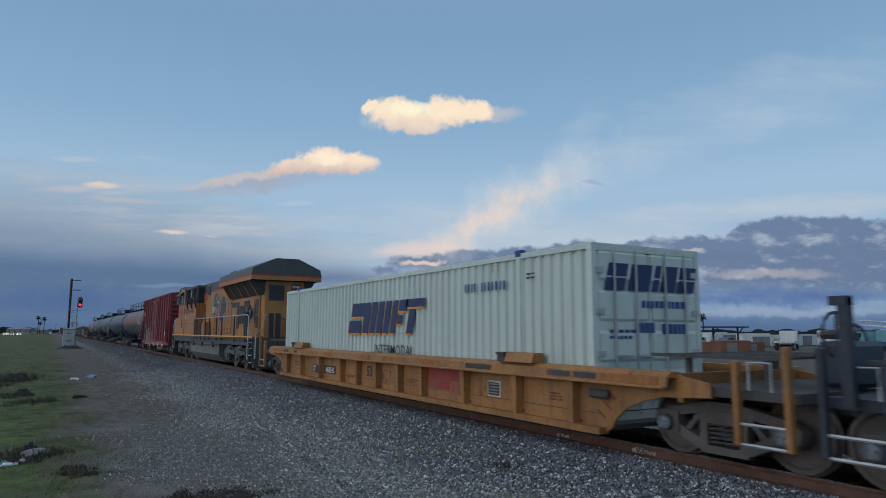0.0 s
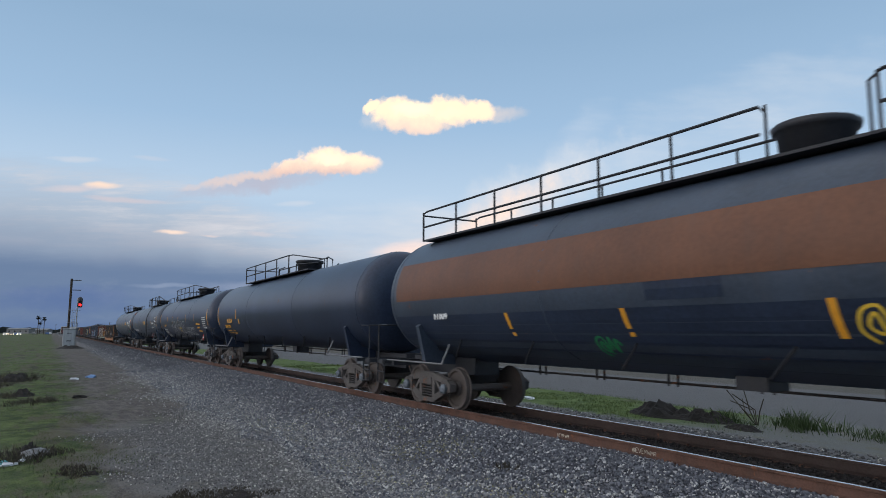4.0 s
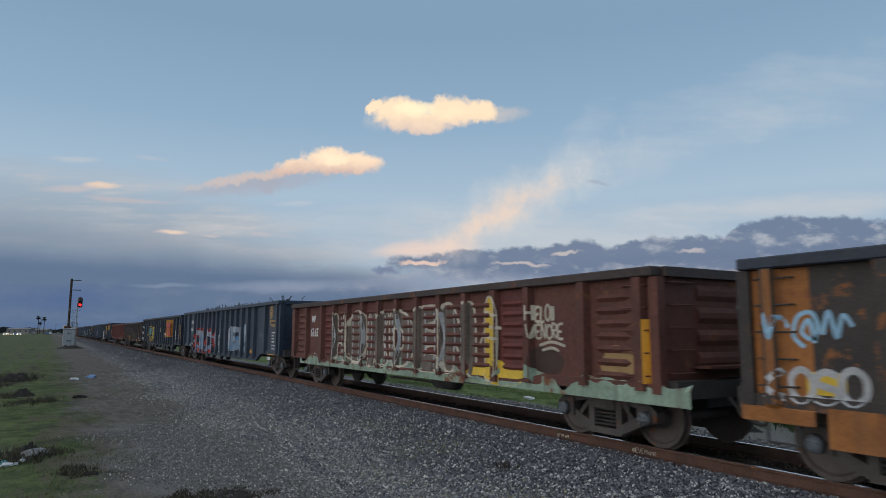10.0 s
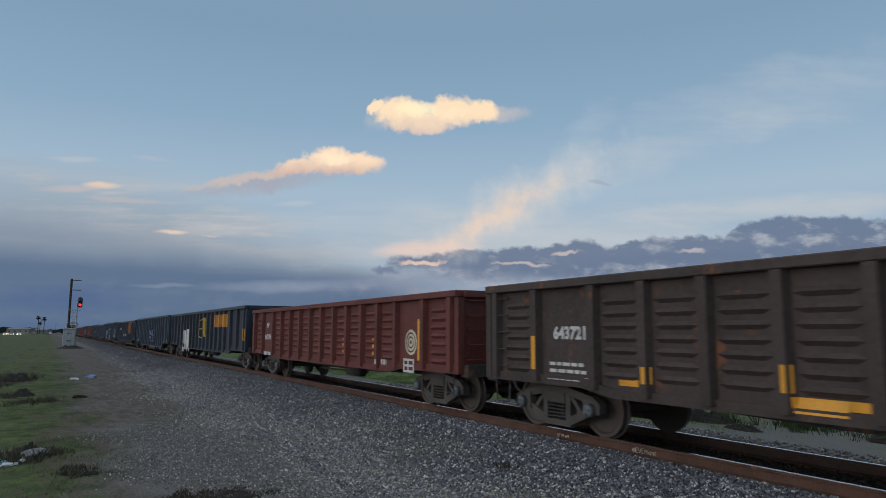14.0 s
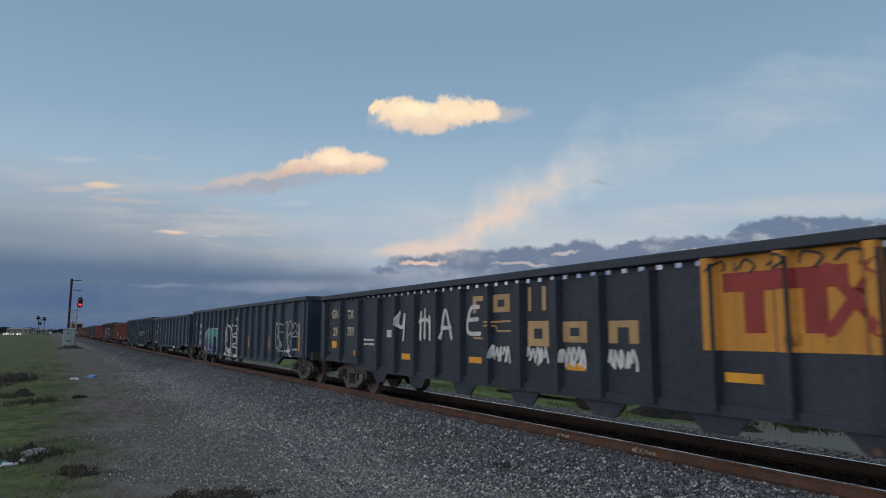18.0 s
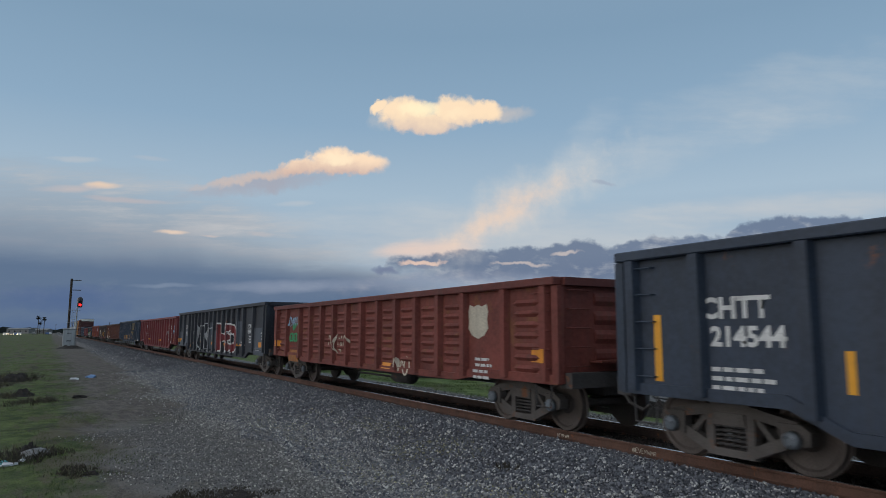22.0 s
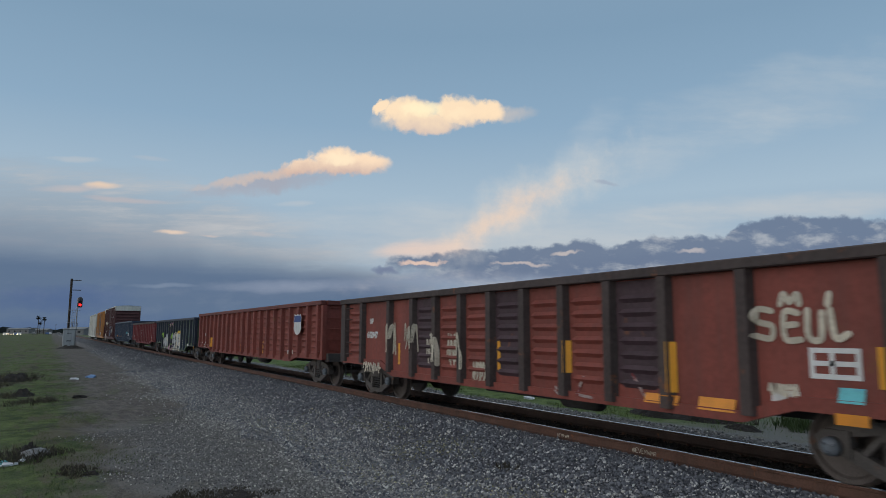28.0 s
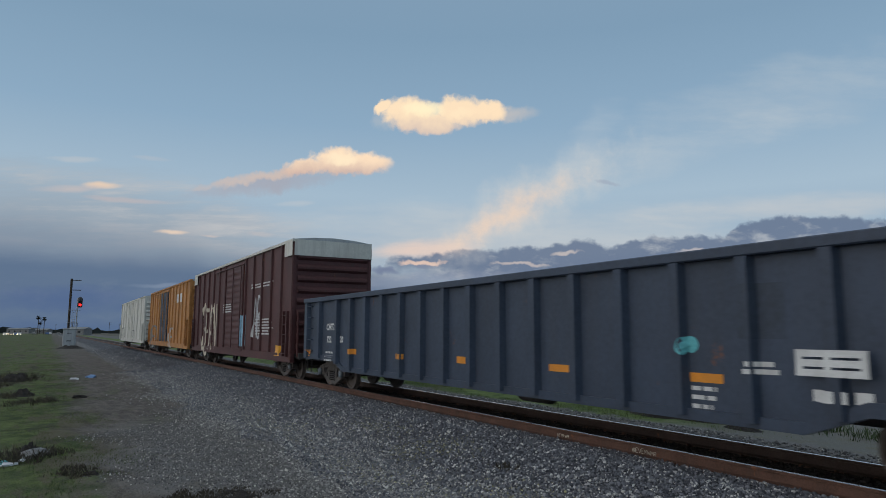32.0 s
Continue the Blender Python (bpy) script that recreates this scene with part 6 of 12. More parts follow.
def ground_material():
    m = bpy.data.materials.new("ground_gravel_and_grass")
    m.use_nodes = True
    w = Tree(m.node_tree)
    out = w.n.new("ShaderNodeOutputMaterial")
    b = w.n.new("ShaderNodeBsdfPrincipled")
    w.link(b.outputs[0], out.inputs[0])
    p = w.n.new("ShaderNodeTexCoord").outputs["Object"]
    sep = w.n.new("ShaderNodeSeparateXYZ")
    w.link(p, sep.inputs[0])
    x, y = sep.outputs[0], sep.outputs[1]
    wob = w.noise(p, 0.35, 5, 0.6)
    wob2 = w.noise(p, 2.2, 5, 0.65)
    fine = w.noise(p, 22, 5, 0.7)
    vor = w.n.new("ShaderNodeTexVoronoi")
    vor.inputs["Scale"].default_value = 24
    w.link(p, vor.inputs["Vector"])
    stone_id = w.n.new("ShaderNodeSeparateColor")
    w.link(vor.outputs["Color"], stone_id.inputs[0])
    stone = w.mix(w.math("POWER", stone_id.outputs[0], 2.0), (0.060, 0.064, 0.076), (0.50, 0.50, 0.50))
    # shade in the gaps between stones, painted as near-black cell rims
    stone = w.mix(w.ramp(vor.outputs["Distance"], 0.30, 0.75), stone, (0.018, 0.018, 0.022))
    grit = w.noise(p, 55, 3, 0.7)
    specks = w.ramp(grit, 0.62, 0.74)
    gravel = w.mix(fine, (0.072, 0.073, 0.076), (0.250, 0.246, 0.242))
    gravel = w.mix(w.ramp(wob2, 0.45, 0.7), gravel, (0.150, 0.140, 0.124))
    gravel = w.mix(w.math("MULTIPLY", specks, 0.9), gravel, (0.52, 0.51, 0.48))
    dirt = w.mix(w.ramp(w.math("ADD", w.math("MULTIPLY", fine, 0.5), w.math("MULTIPLY", w.noise(w.scaled(p, (0.6, 1.5, 1)), 3.0, 7, 0.7), 0.5)), 0.38, 0.62), (0.058, 0.052, 0.048), (0.158, 0.140, 0.126))
    dirt = w.mix(w.math("MULTIPLY", specks, 0.5), dirt, (0.36, 0.35, 0.33))
    grass = w.mix(w.ramp(wob2, 0.3, 0.7), (0.026, 0.052, 0.014), (0.120, 0.165, 0.046))
    grass = w.mix(w.math("MULTIPLY", w.ramp(w.noise(w.scaled(p, (0.5, 1.6, 1)), 0.9, 6, 0.65), 0.47, 0.60), 0.9), grass, (0.115, 0.098, 0.068))
    grass = w.mix(w.math("MULTIPLY", w.ramp(w.noise(w.scaled(p, (0.4, 1.4, 1)), 0.6, 6, 0.65, 0.6), 0.54, 0.64), 0.8), grass, (0.040, 0.036, 0.030))
    grass = w.mix(w.math("MULTIPLY", fine, 0.5), grass, (0.05, 0.055, 0.025))
    yy = w.math("ADD", y, w.math("MULTIPLY", w.math("SUBTRACT", wob, 0.5), 4.0))
    yy = w.math("ADD", yy, w.math("MULTIPLY", w.math("SUBTRACT", wob2, 0.5), 2.0))
    c = w.mix(w.ramp(yy, 0.3, 1.5), grass, w.mix(w.math("MULTIPLY", w.ramp(w.noise(w.scaled(p, (0.3, 1.3, 1)), 1.1, 6, 0.65), 0.52, 0.64), 0.35), dirt, grass))
    close = w.ramp(w.math("ADD", x, w.math("MULTIPLY", w.math("SUBTRACT", wob2, 0.5), 9.0)), -20.5, -15.0)
    c = w.mix(w.math("MULTIPLY", w.ramp(yy, 1.0, 2.2), close), c, gravel)
    y3 = w.math("ADD", y, w.math("MULTIPLY", w.math("SUBTRACT", wob2, 0.5), 1.5))
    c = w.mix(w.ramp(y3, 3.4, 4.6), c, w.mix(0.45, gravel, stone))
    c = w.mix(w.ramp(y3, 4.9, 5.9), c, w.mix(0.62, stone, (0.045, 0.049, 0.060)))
    # dark brown stone between the rails, with the train's shade painted in
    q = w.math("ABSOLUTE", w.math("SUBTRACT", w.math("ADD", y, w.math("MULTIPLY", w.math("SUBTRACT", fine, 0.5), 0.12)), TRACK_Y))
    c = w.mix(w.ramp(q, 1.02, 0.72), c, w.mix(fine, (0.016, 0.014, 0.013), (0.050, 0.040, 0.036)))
    c = w.mix(w.ramp(y3, 12.4, 13.2), c, gravel)
    lush = w.mix(w.ramp(wob2, 0.30, 0.62), (0.050, 0.085, 0.022), (0.120, 0.170, 0.048))
    lush = w.mix(w.math("MULTIPLY", w.ramp(wob, 0.55, 0.68), 0.7), lush, (0.10, 0.09, 0.06))
    y5 = w.math("ADD", y, w.math("MULTIPLY", w.math("SUBTRACT", wob2, 0.5), 1.6))
    green_end = w.ramp(w.math("ADD", x, w.math("MULTIPLY", w.math("SUBTRACT", wob2, 0.5), 5.0)), -9.5, -13.0)
    c = w.mix(w.math("MULTIPLY", w.ramp(y5, 13.2, 13.8), w.math("ADD", 0.12, w.math("MULTIPLY", green_end, 0.88))), c, lush)
    asphalt = w.mix(fine, (0.105, 0.105, 0.105), (0.150, 0.148, 0.145))
    c = w.mix(w.ramp(w.math("ADD", y, w.math("MULTIPLY", wob2, 0.4)), 17.3, 17.6), c, asphalt)
    lot = w.mix(wob2, (0.075, 0.068, 0.055), (0.13, 0.12, 0.10))
    c = w.mix(w.ramp(y, 26.0, 27.0), c, lot)
    c = w.mix(w.ramp(y, 150.0, 400.0), c, (0.05, 0.055, 0.05))
    w.link(c, b.inputs["Base Color"])
    b.inputs["Roughness"].default_value = 0.9
    b.inputs["Specular IOR Level"].default_value = 0.25
    bn = w.n.new("ShaderNodeBump")
    bn.inputs["Strength"].default_value, bn.inputs["Distance"].default_value = 0.8, 0.04
    w.link(w.math("SUBTRACT", w.math("MULTIPLY", fine, 0.5), vor.outputs["Distance"]), bn.inputs["Height"])
    w.link(bn.outputs[0], b.inputs["Normal"])
    return m


def build_ground():
    xs = spread((-45.0, 14.0), 4500.0, 0.35, 1.12)
    ys = spread((-10.0, 20.0), 4500.0, 0.25, 1.14)
    verts = [(x, y, bed_height(x, y)) for x in xs for y in ys]
    n = len(ys)
    faces = [(i * n + j, (i + 1) * n + j, (i + 1) * n + j + 1, i * n + j + 1) for i in range(len(xs) - 1) for j in range(n - 1)]
    me = bpy.data.meshes.new("ground")
    me.from_pydata(verts, [], faces)
    me.shade_smooth()
    me.materials.append(ground_material())
    ob = new("ground", me)
    tagged(ob, "flat ground with grey ballast, gravel, patchy grass and an asphalt road", "ground", kind="structure")
    return ob


ground = build_ground()

track = tagged(empty("track"), "single railway track with rusty rails on grey ballast", "railway track", kind="structure")


def build_track():
    prof = [(-0.076, -0.178), (0.076, -0.178), (0.076, -0.166), (0.012, -0.145), (0.010, -0.045), (0.036, -0.035), (0.036, -0.004), (-0.036, -0.004), (-0.036, -0.035), (-0.010, -0.045), (-0.012, -0.145), (-0.076, -0.166)]
    for s in (-1, 1):
        y = TRACK_Y + s * 0.7525
        bm = bmesh.new()
        prism(bm, [(y + a, b) for a, b in prof], -900, 120, "x")
        r = part("rail", bm, RAILM if s < 0 else RAIL_SHADED, track, "rusty brown steel rail" if s < 0 else "dark greasy brown steel rail")
        part("rail_head", boxes((-900, 120, y - 0.030, y + 0.030, -0.004, 0.0)), SHINE, r, "bright worn running surface")
    rnd = random.Random(5)
    me = shared("tie", lambda: boxes((-0.11, 0.11, -1.3, 1.3, -0.36, -0.19), bevel=0.01), WOOD)
    pl = shared("tie_plate", lambda: boxes((-0.09, 0.09, -0.19, 0.19, -0.19, -0.176), (-0.06, -0.03, -0.12, -0.08, -0.177, -0.15), (0.03, 0.06, 0.08, 0.12, -0.177, -0.15)), RAILM)
    for i in range(150):
        x = 12 - i * 0.495 + rnd.uniform(-0.02, 0.02)
        t = put("tie", me, track, (x, TRACK_Y + rnd.uniform(-0.03, 0.03), rnd.uniform(-0.01, 0.01)), rnd.uniform(-0.8, 0.8))
        if i < 90:
            for s in (-1, 1):
                put("tie_plate", pl, track, (x, TRACK_Y + s * 0.7525, 0))


build_track()

# ---- far background ----
FAR_TREE = mat("far_treeline", (0.022, 0.028, 0.026), 0.9, 0, 0.3, 0.05, 0, 0, 0)


def build_distance():
    rnd = random.Random(3)
    # low dark line of trees and hedges on the horizon
    bm = bmesh.new()
    for k in range(420):
        ang = radians(-75 + 150 * k / 420)
        d = FLAT * math.cos(ang) + RIGHT * math.sin(ang)
        at = d * rnd.uniform(700, 1100)
        h, w = rnd.uniform(3, 9), rnd.uniform(8, 18)
        n = Vector((-d.y, d.x, 0))
        prof = [(-w, 0), (-w * 0.8, h * rnd.uniform(0.4, 0.8)), (-w * 0.3, h * rnd.uniform(0.7, 1.0)), (w * 0.2, h * rnd.uniform(0.6, 1.0)), (w * 0.7, h * rnd.uniform(0.4, 0.9)), (w, 0)]
        A = [bm.verts.new(at + n * a + Vector((0, 0, GROUND - 0.5 + b))) for a, b in prof]
        B = [bm.verts.new(at + d * 8 + n * a * 0.9 + Vector((0, 0, GROUND - 0.5 + b * 0.9))) for a, b in prof]
        bm.faces.new(A)
        bm.faces.new(B[::-1])
        for i in range(len(A)):
            bm.faces.new((A[i], B[i], B[(i + 1) % len(A)], A[(i + 1) % len(A)]))
    ob = part("treeline", bm, FAR_TREE, None)
    tagged(ob, "dark low line of far trees along the horizon", "trees", kind="stuff")


build_distance()

# ---- clouds: two far sheets of sky, one drifting, one still ----
CLOUD_FAR = 2600.0


class Sheet:
    """Lays clouds over one another. Places are in hundredths of the distance: right of straight ahead, and up."""

    def __init__(self, name):
        self.m = bpy.data.materials.new(name)
        self.m.use_nodes = True
        self.w = w = Tree(self.m.node_tree)
        tc = w.n.new("ShaderNodeTexCoord").outputs["Object"]
        k = 100.0 / CLOUD_FAR
        self.p = w.scaled(tc, (k, 1.0, k))
        sep = w.n.new("ShaderNodeSeparateXYZ")
        w.link(self.p, sep.inputs[0])
        self.u, self.v = self.u0, self.v0 = sep.outputs[0], sep.outputs[2]
        self.col, self.a = None, None

    def bend(self, scale, amount, scale2, amount2, up=1.0):
        """Bends the sheet's places by two sizes of swirl, so that rims curl and fray; up: share of it in height."""
        w = self.w
        u, v = self.u0, self.v0
        for k, size in ((scale, amount), (scale2, amount2)):
            node = w.n.new("ShaderNodeTexNoise")
            node.inputs["Scale"].default_value, node.inputs["Detail"].default_value = k, 5
            w.link(self.p, node.inputs["Vector"])
            sep = w.n.new("ShaderNodeSeparateColor")
            w.link(node.outputs["Color"], sep.inputs[0])
            u = w.math("MULTIPLY_ADD", w.math("SUBTRACT", sep.outputs[0], 0.5), size, u)
            v = w.math("MULTIPLY_ADD", w.math("SUBTRACT", sep.outputs[1], 0.5), size * up, v)
        self.u, self.v = u, v

    def warp(self, scale, amount, detail=5, rough=0.6, stretch=(1, 1, 1)):
        w = self.w
        return w.math("MULTIPLY", w.math("SUBTRACT", w.noise(w.scaled(self.p, stretch), scale, detail, rough), 0.5), amount)

    def blob(self, u0, v0, a, b, tilt=0.0):
        """1 in the middle, 0 on the rim, less outside."""
        w = self.w
        du, dv = w.math("SUBTRACT", self.u, u0), w.math("SUBTRACT", self.v, v0)
        dv = w.math("SUBTRACT", dv, w.math("MULTIPLY", du, tilt))
        q = w.math("ADD", w.math("POWER", w.math("ABSOLUTE", w.math("DIVIDE", du, a)), 2.0), w.math("POWER", w.math("ABSOLUTE", w.math("DIVIDE", dv, b)), 2.0))
        return w.math("SUBTRACT", 1.0, q)

    def lay(self, alpha, colour, strength=1.0):
        w = self.w
        if strength != 1.0:
            alpha = w.math("MULTIPLY", alpha, strength)
        if self.col is None:
            self.col, self.a = colour if not isinstance(colour, tuple) else w.mix(0.0, colour, colour), alpha
        else:
            # colour of what is in front, weighed by how much of the sheet it covers
            new_a = w.math("SUBTRACT", 1.0, w.math("MULTIPLY", w.math("SUBTRACT", 1.0, self.a), w.math("SUBTRACT", 1.0, alpha)))
            self.col = w.mix(w.math("DIVIDE", alpha, w.math("MAXIMUM", new_a, 0.001)), self.col, colour)
            self.a = new_a

    def finish(self, name, far, label):
        w = self.w
        em, tr, mx = w.n.new("ShaderNodeEmission"), w.n.new("ShaderNodeBsdfTransparent"), w.n.new("ShaderNodeMixShader")
        w.link(self.col, em.inputs[0])
        w.link(self.a, mx.inputs[0])
        w.link(tr.outputs[0], mx.inputs[1])
        w.link(em.outputs[0], mx.inputs[2])
        out = w.n.new("ShaderNodeOutputMaterial")
        w.link(mx.outputs[0], out.inputs[0])
        bm = bmesh.new()
        box_ = [(-3600, 0, -8), (3600, 0, -8), (3600, 0, 2300), (-3600, 0, 2300)]
        bm.faces.new([bm.verts.new(q) for q in box_])
        ob = part(name, bm, self.m, None)
        tagged(ob, label, "sky", kind="structure")
        return ob


def sheet_pose(far, shift=0.0):
    m = Matrix.Identity(4)
    for i in range(3):
        m[i][0], m[i][1], m[i][2] = RIGHT[i], FLAT[i], (0, 0, 1)[i]
    return Matrix.Translation(Vector(EYE) + FLAT * far + RIGHT * shift) @ m


def drifting_clouds():
    s = Sheet("sunlit_cumulus")
    w = s.w
    # thin cirrus veil high on the right, and the warm streak that fans out into it
    s.bend(0.09, 5.0, 0.35, 1.2)
    wisps = s.warp(0.06, 2.4, 8, 0.62, (0.7, 1, 2.6))
    s.lay(w.ramp(w.math("ADD", s.blob(54, 37, 34, 8, 0.24), wisps), 0.2, 1.7), srgb(178, 196, 212), 0.62)
    s.lay(w.ramp(w.math("ADD", s.blob(38, 29, 26, 4.5, 0.20), wisps), 0.2, 1.7), srgb(186, 202, 216), 0.55)
    s.lay(w.ramp(w.math("ADD", s.blob(20, 27.0, 8, 6.5, 0.9), wisps), 0.0, 1.7), srgb(190, 205, 218), 0.55)
    streaky = s.warp(0.16, 2.0, 8, 0.62, (1.5, 1, 1.5))
    s.lay(w.ramp(w.math("ADD", s.blob(13.5, 20.6, 20, 6.6, 0.50), streaky), 0.0, 1.8), srgb(206, 212, 216), 0.75)
    s.lay(w.ramp(w.math("ADD", s.blob(9, 18.0, 14, 3.6, 0.50), streaky), 0.0, 1.8), srgb(234, 214, 200), 0.72)
    s.lay(w.ramp(w.math("ADD", s.blob(7.5, 17.2, 10, 1.7, 0.52), streaky), 0.0, 1.5), srgb(238, 214, 196), 0.55)
    s.lay(w.ramp(w.math("ADD", s.blob(24.2, 23.3, 2.2, 0.45, 0.1), wisps), 0.1, 1.1), srgb(150, 165, 190), 0.55)
    # the lower lit cloud with its long grey tail
    s.bend(0.30, 2.6, 1.1, 1.0)
    soft = s.warp(0.14, 1.3, 7, 0.6, (1, 1, 2.0))
    fine = s.warp(0.55, 0.8, 7, 0.6)
    s.lay(w.ramp(w.math("ADD", s.blob(-28, 22.6, 15, 2.2, 0.12), soft), 0.0, 1.3), srgb(164, 166, 182), 0.75)
    s.lay(w.ramp(w.math("ADD", s.blob(-29, 23.6, 12, 1.0, 0.17), soft), 0.0, 1.2), srgb(214, 196, 186), 0.75)
    head = w.math("MAXIMUM", w.math("MAXIMUM", s.blob(-17.4, 26.3, 4.6, 2.6), s.blob(-12.8, 26.2, 4.6, 2.1, -0.05)), w.math("MAXIMUM", s.blob(-22.0, 25.2, 4.6, 1.6, 0.15), s.blob(-15.5, 25.2, 7.0, 1.6)))
    body = w.ramp(w.math("ADD", head, fine), 0.0, 0.75)
    shade = w.ramp(w.math("ADD", s.v, w.math("MULTIPLY", fine, 1.4)), 23.4, 27.2)
    s.lay(body, w.mix(shade, srgb(205, 182, 176), srgb(255, 230, 202)), 0.93)
    s.lay(w.ramp(w.math("ADD", s.blob(-16.6, 26.6, 3.6, 1.3), fine), 0.0, 1.1), srgb(255, 242, 214), 0.7)
    # the bright upper cloud: a nub, two lobes with a dip between, a thin trailing end
    s.bend(0.26, 2.4, 1.0, 1.3)
    fine = s.warp(0.50, 0.75, 7, 0.6)
    s.lay(w.ramp(w.math("ADD", s.blob(8.0, 33.9, 7.0, 1.7), fine), 0.0, 1.3), srgb(206, 200, 196), 0.75)
    s.lay(w.ramp(w.math("ADD", s.blob(-9.5, 33.0, 3.0, 2.2), fine), 0.0, 1.3), srgb(180, 192, 204), 0.6)
    left = w.math("MAXIMUM", s.blob(-6.0, 34.0, 4.9, 3.1), s.blob(-10.2, 35.2, 1.7, 1.3, 0.4))
    right = w.math("MAXIMUM", s.blob(1.9, 34.2, 4.9, 2.7), s.blob(5.6, 34.1, 4.4, 1.9))
    puff = w.math("MAXIMUM", w.math("MAXIMUM", left, right), s.blob(-3.2, 32.2, 6.6, 1.9))
    body = w.ramp(w.math("ADD", puff, fine), -0.02, 0.70)
    shade = w.ramp(w.math("ADD", s.v, w.math("MULTIPLY", fine, 1.8)), 30.2, 34.2)
    s.lay(body, w.mix(shade, srgb(216, 200, 192), srgb(254, 232, 202)), 0.96)
    s.lay(w.ramp(w.math("ADD", s.blob(-4.0, 34.6, 4.2, 1.7, -0.06), fine), 0.0, 1.1), srgb(255, 248, 214), 0.85)
    s.lay(w.ramp(w.math("ADD", s.blob(2.0, 34.0, 2.6, 1.0, 0.1), fine), 0.0, 1.2), srgb(255, 238, 208), 0.6)
    return s.finish("drifting_clouds", CLOUD_FAR, "sunlit cumulus clouds and thin high streaks drifting over blue sky")


def still_clouds():
    s = Sheet("low_cloud_banks")
    w = s.w

    def under(rows, soft, shake):
        """Where the sheet lies below a line, given as (place, height) rows."""
        un = w.math("MULTIPLY_ADD", s.u, 1 / 140.0, 0.5)
        top = w.math("MULTIPLY", w.stops(un, [((q + 70) / 140, (h / 40,) * 3) for q, h in rows]), 40.0)
        return w.ramp(w.math("ADD", w.math("SUBTRACT", top, s.v), shake), 0.0, soft)

    s.bend(0.05, 9.0, 0.22, 1.4, 0.30)
    wisps = s.warp(0.06, 2.2, 8, 0.62, (0.6, 1, 3.0))
    streaks = s.warp(0.10, 2.6, 8, 0.64, (0.35, 1, 2.6))
    # pale glow between the cloud banks, low in the middle, and warm over the right-hand bank
    s.lay(w.ramp(w.math("ADD", s.blob(10, 14.5, 62, 8.0), wisps), 0.0, 1.5), srgb(206, 212, 216), 0.55)
    s.lay(w.ramp(w.math("ADD", s.blob(56, 19.8, 30, 3.0, 0.05), wisps), 0.0, 1.6), srgb(212, 212, 212), 0.55)
    s.lay(w.ramp(w.math("ADD", s.blob(-2, 13.4, 11, 2.2, 0.06), wisps), 0.0, 1.3), srgb(232, 210, 200), 0.85)
    # grey sheet on the left, thin and streaked above, dark below
    s.lay(under([(-70, 31), (-50, 28.5), (-35, 24.5), (-25, 20.0), (-8, 13.5), (6, 9.0), (40, 0.5), (70, 0.0)], 11.0, w.math("MULTIPLY", streaks, 5.0)), srgb(148, 166, 184), 0.80)
    s.lay(w.math("MULTIPLY", under([(-70, 29), (-42, 26.0), (-25, 20.0), (-8, 12.0), (6, 5.0), (40, 0.5), (70, 0.0)], 5.0, w.math("MULTIPLY", wisps, 3.0)), w.ramp(streaks, -0.20, 0.50)), srgb(192, 198, 206), 0.80)
    s.lay(under([(-70, 21.5), (-58, 20.6), (-46, 18.6), (-36, 16.0), (-18, 13.5), (0, 9.0), (40, 0.5), (70, 0.0)], 6.5, w.math("MULTIPLY", streaks, 2.6)), srgb(120, 140, 164), 0.72)
    for u0, v0, a, b, tilt, colour, k in ((-55.5, 23.8, 4.6, 0.8, -0.03, srgb(232, 210, 190), 0.95), (-61, 23.2, 9, 0.9, 0.02, srgb(196, 190, 194), 0.7),
                                          (-60.5, 28.0, 6, 0.7, -0.03, srgb(184, 196, 208), 0.75), (-48, 28.2, 4, 0.6, -0.1, srgb(176, 190, 206), 0.6),
                                          (-52, 21.3, 8, 0.6, -0.1, srgb(190, 184, 190), 0.7), (-43.5, 15.6, 3.4, 0.5, -0.06, srgb(232, 212, 196), 0.95),
                                          (-37, 15.0, 2.4, 0.35, 0.0, srgb(214, 200, 196), 0.8), (-30, 15.6, 3.2, 0.6, 0.0, srgb(196, 192, 196), 0.7),
                                          (-36, 17.6, 10, 1.0, -0.08, srgb(170, 182, 196), 0.55), (-24, 20.8, 5, 0.7, 0.05, srgb(196, 204, 212), 0.5)):
        s.lay(w.ramp(w.math("ADD", s.blob(u0, v0, a, b, tilt), wisps), 0.1, 1.3), colour, k)
    s.lay(under([(-70, 15.5), (-45, 13.6), (-30, 12.6), (-12, 10.8), (0, 8.2), (20, 6.5), (45, 5.2), (70, 5.5)], 5.0, w.math("MULTIPLY", streaks, 1.8)), srgb(84, 110, 144), 0.86)
    s.lay(w.ramp(w.math("ADD", s.blob(-22, 7.2, 20, 1.3, 0.03), wisps), 0.0, 1.4), srgb(142, 158, 184), 0.70)
    s.lay(w.ramp(w.math("ADD", s.blob(-44, 7.0, 7, 0.5, -0.02), wisps), 0.1, 1.3), srgb(128, 148, 176), 0.6)
    # lumpy dark bank on the right: a long thin tip, lit gaps, pale lumps beneath
    s.bend(0.16, 3.4, 0.60, 2.2, 0.75)
    lumps = s.warp(0.30, 1.0, 7, 0.62, (1, 1, 1.5))
    foot = w.ramp(w.math("ADD", s.v, w.math("MULTIPLY", wisps, 2.0)), 5.0, 9.5)
    pale = under([(-20, 7.0), (-11, 9.5), (-4, 10.6), (4, 11.4), (18, 12.6), (40, 14.0), (68, 16.0)], 2.4, w.math("MULTIPLY", lumps, 2.0))
    lit = w.ramp(s.warp(0.16, 2.0, 7, 0.6, (0.8, 1, 2.2)), -0.15, 0.40)
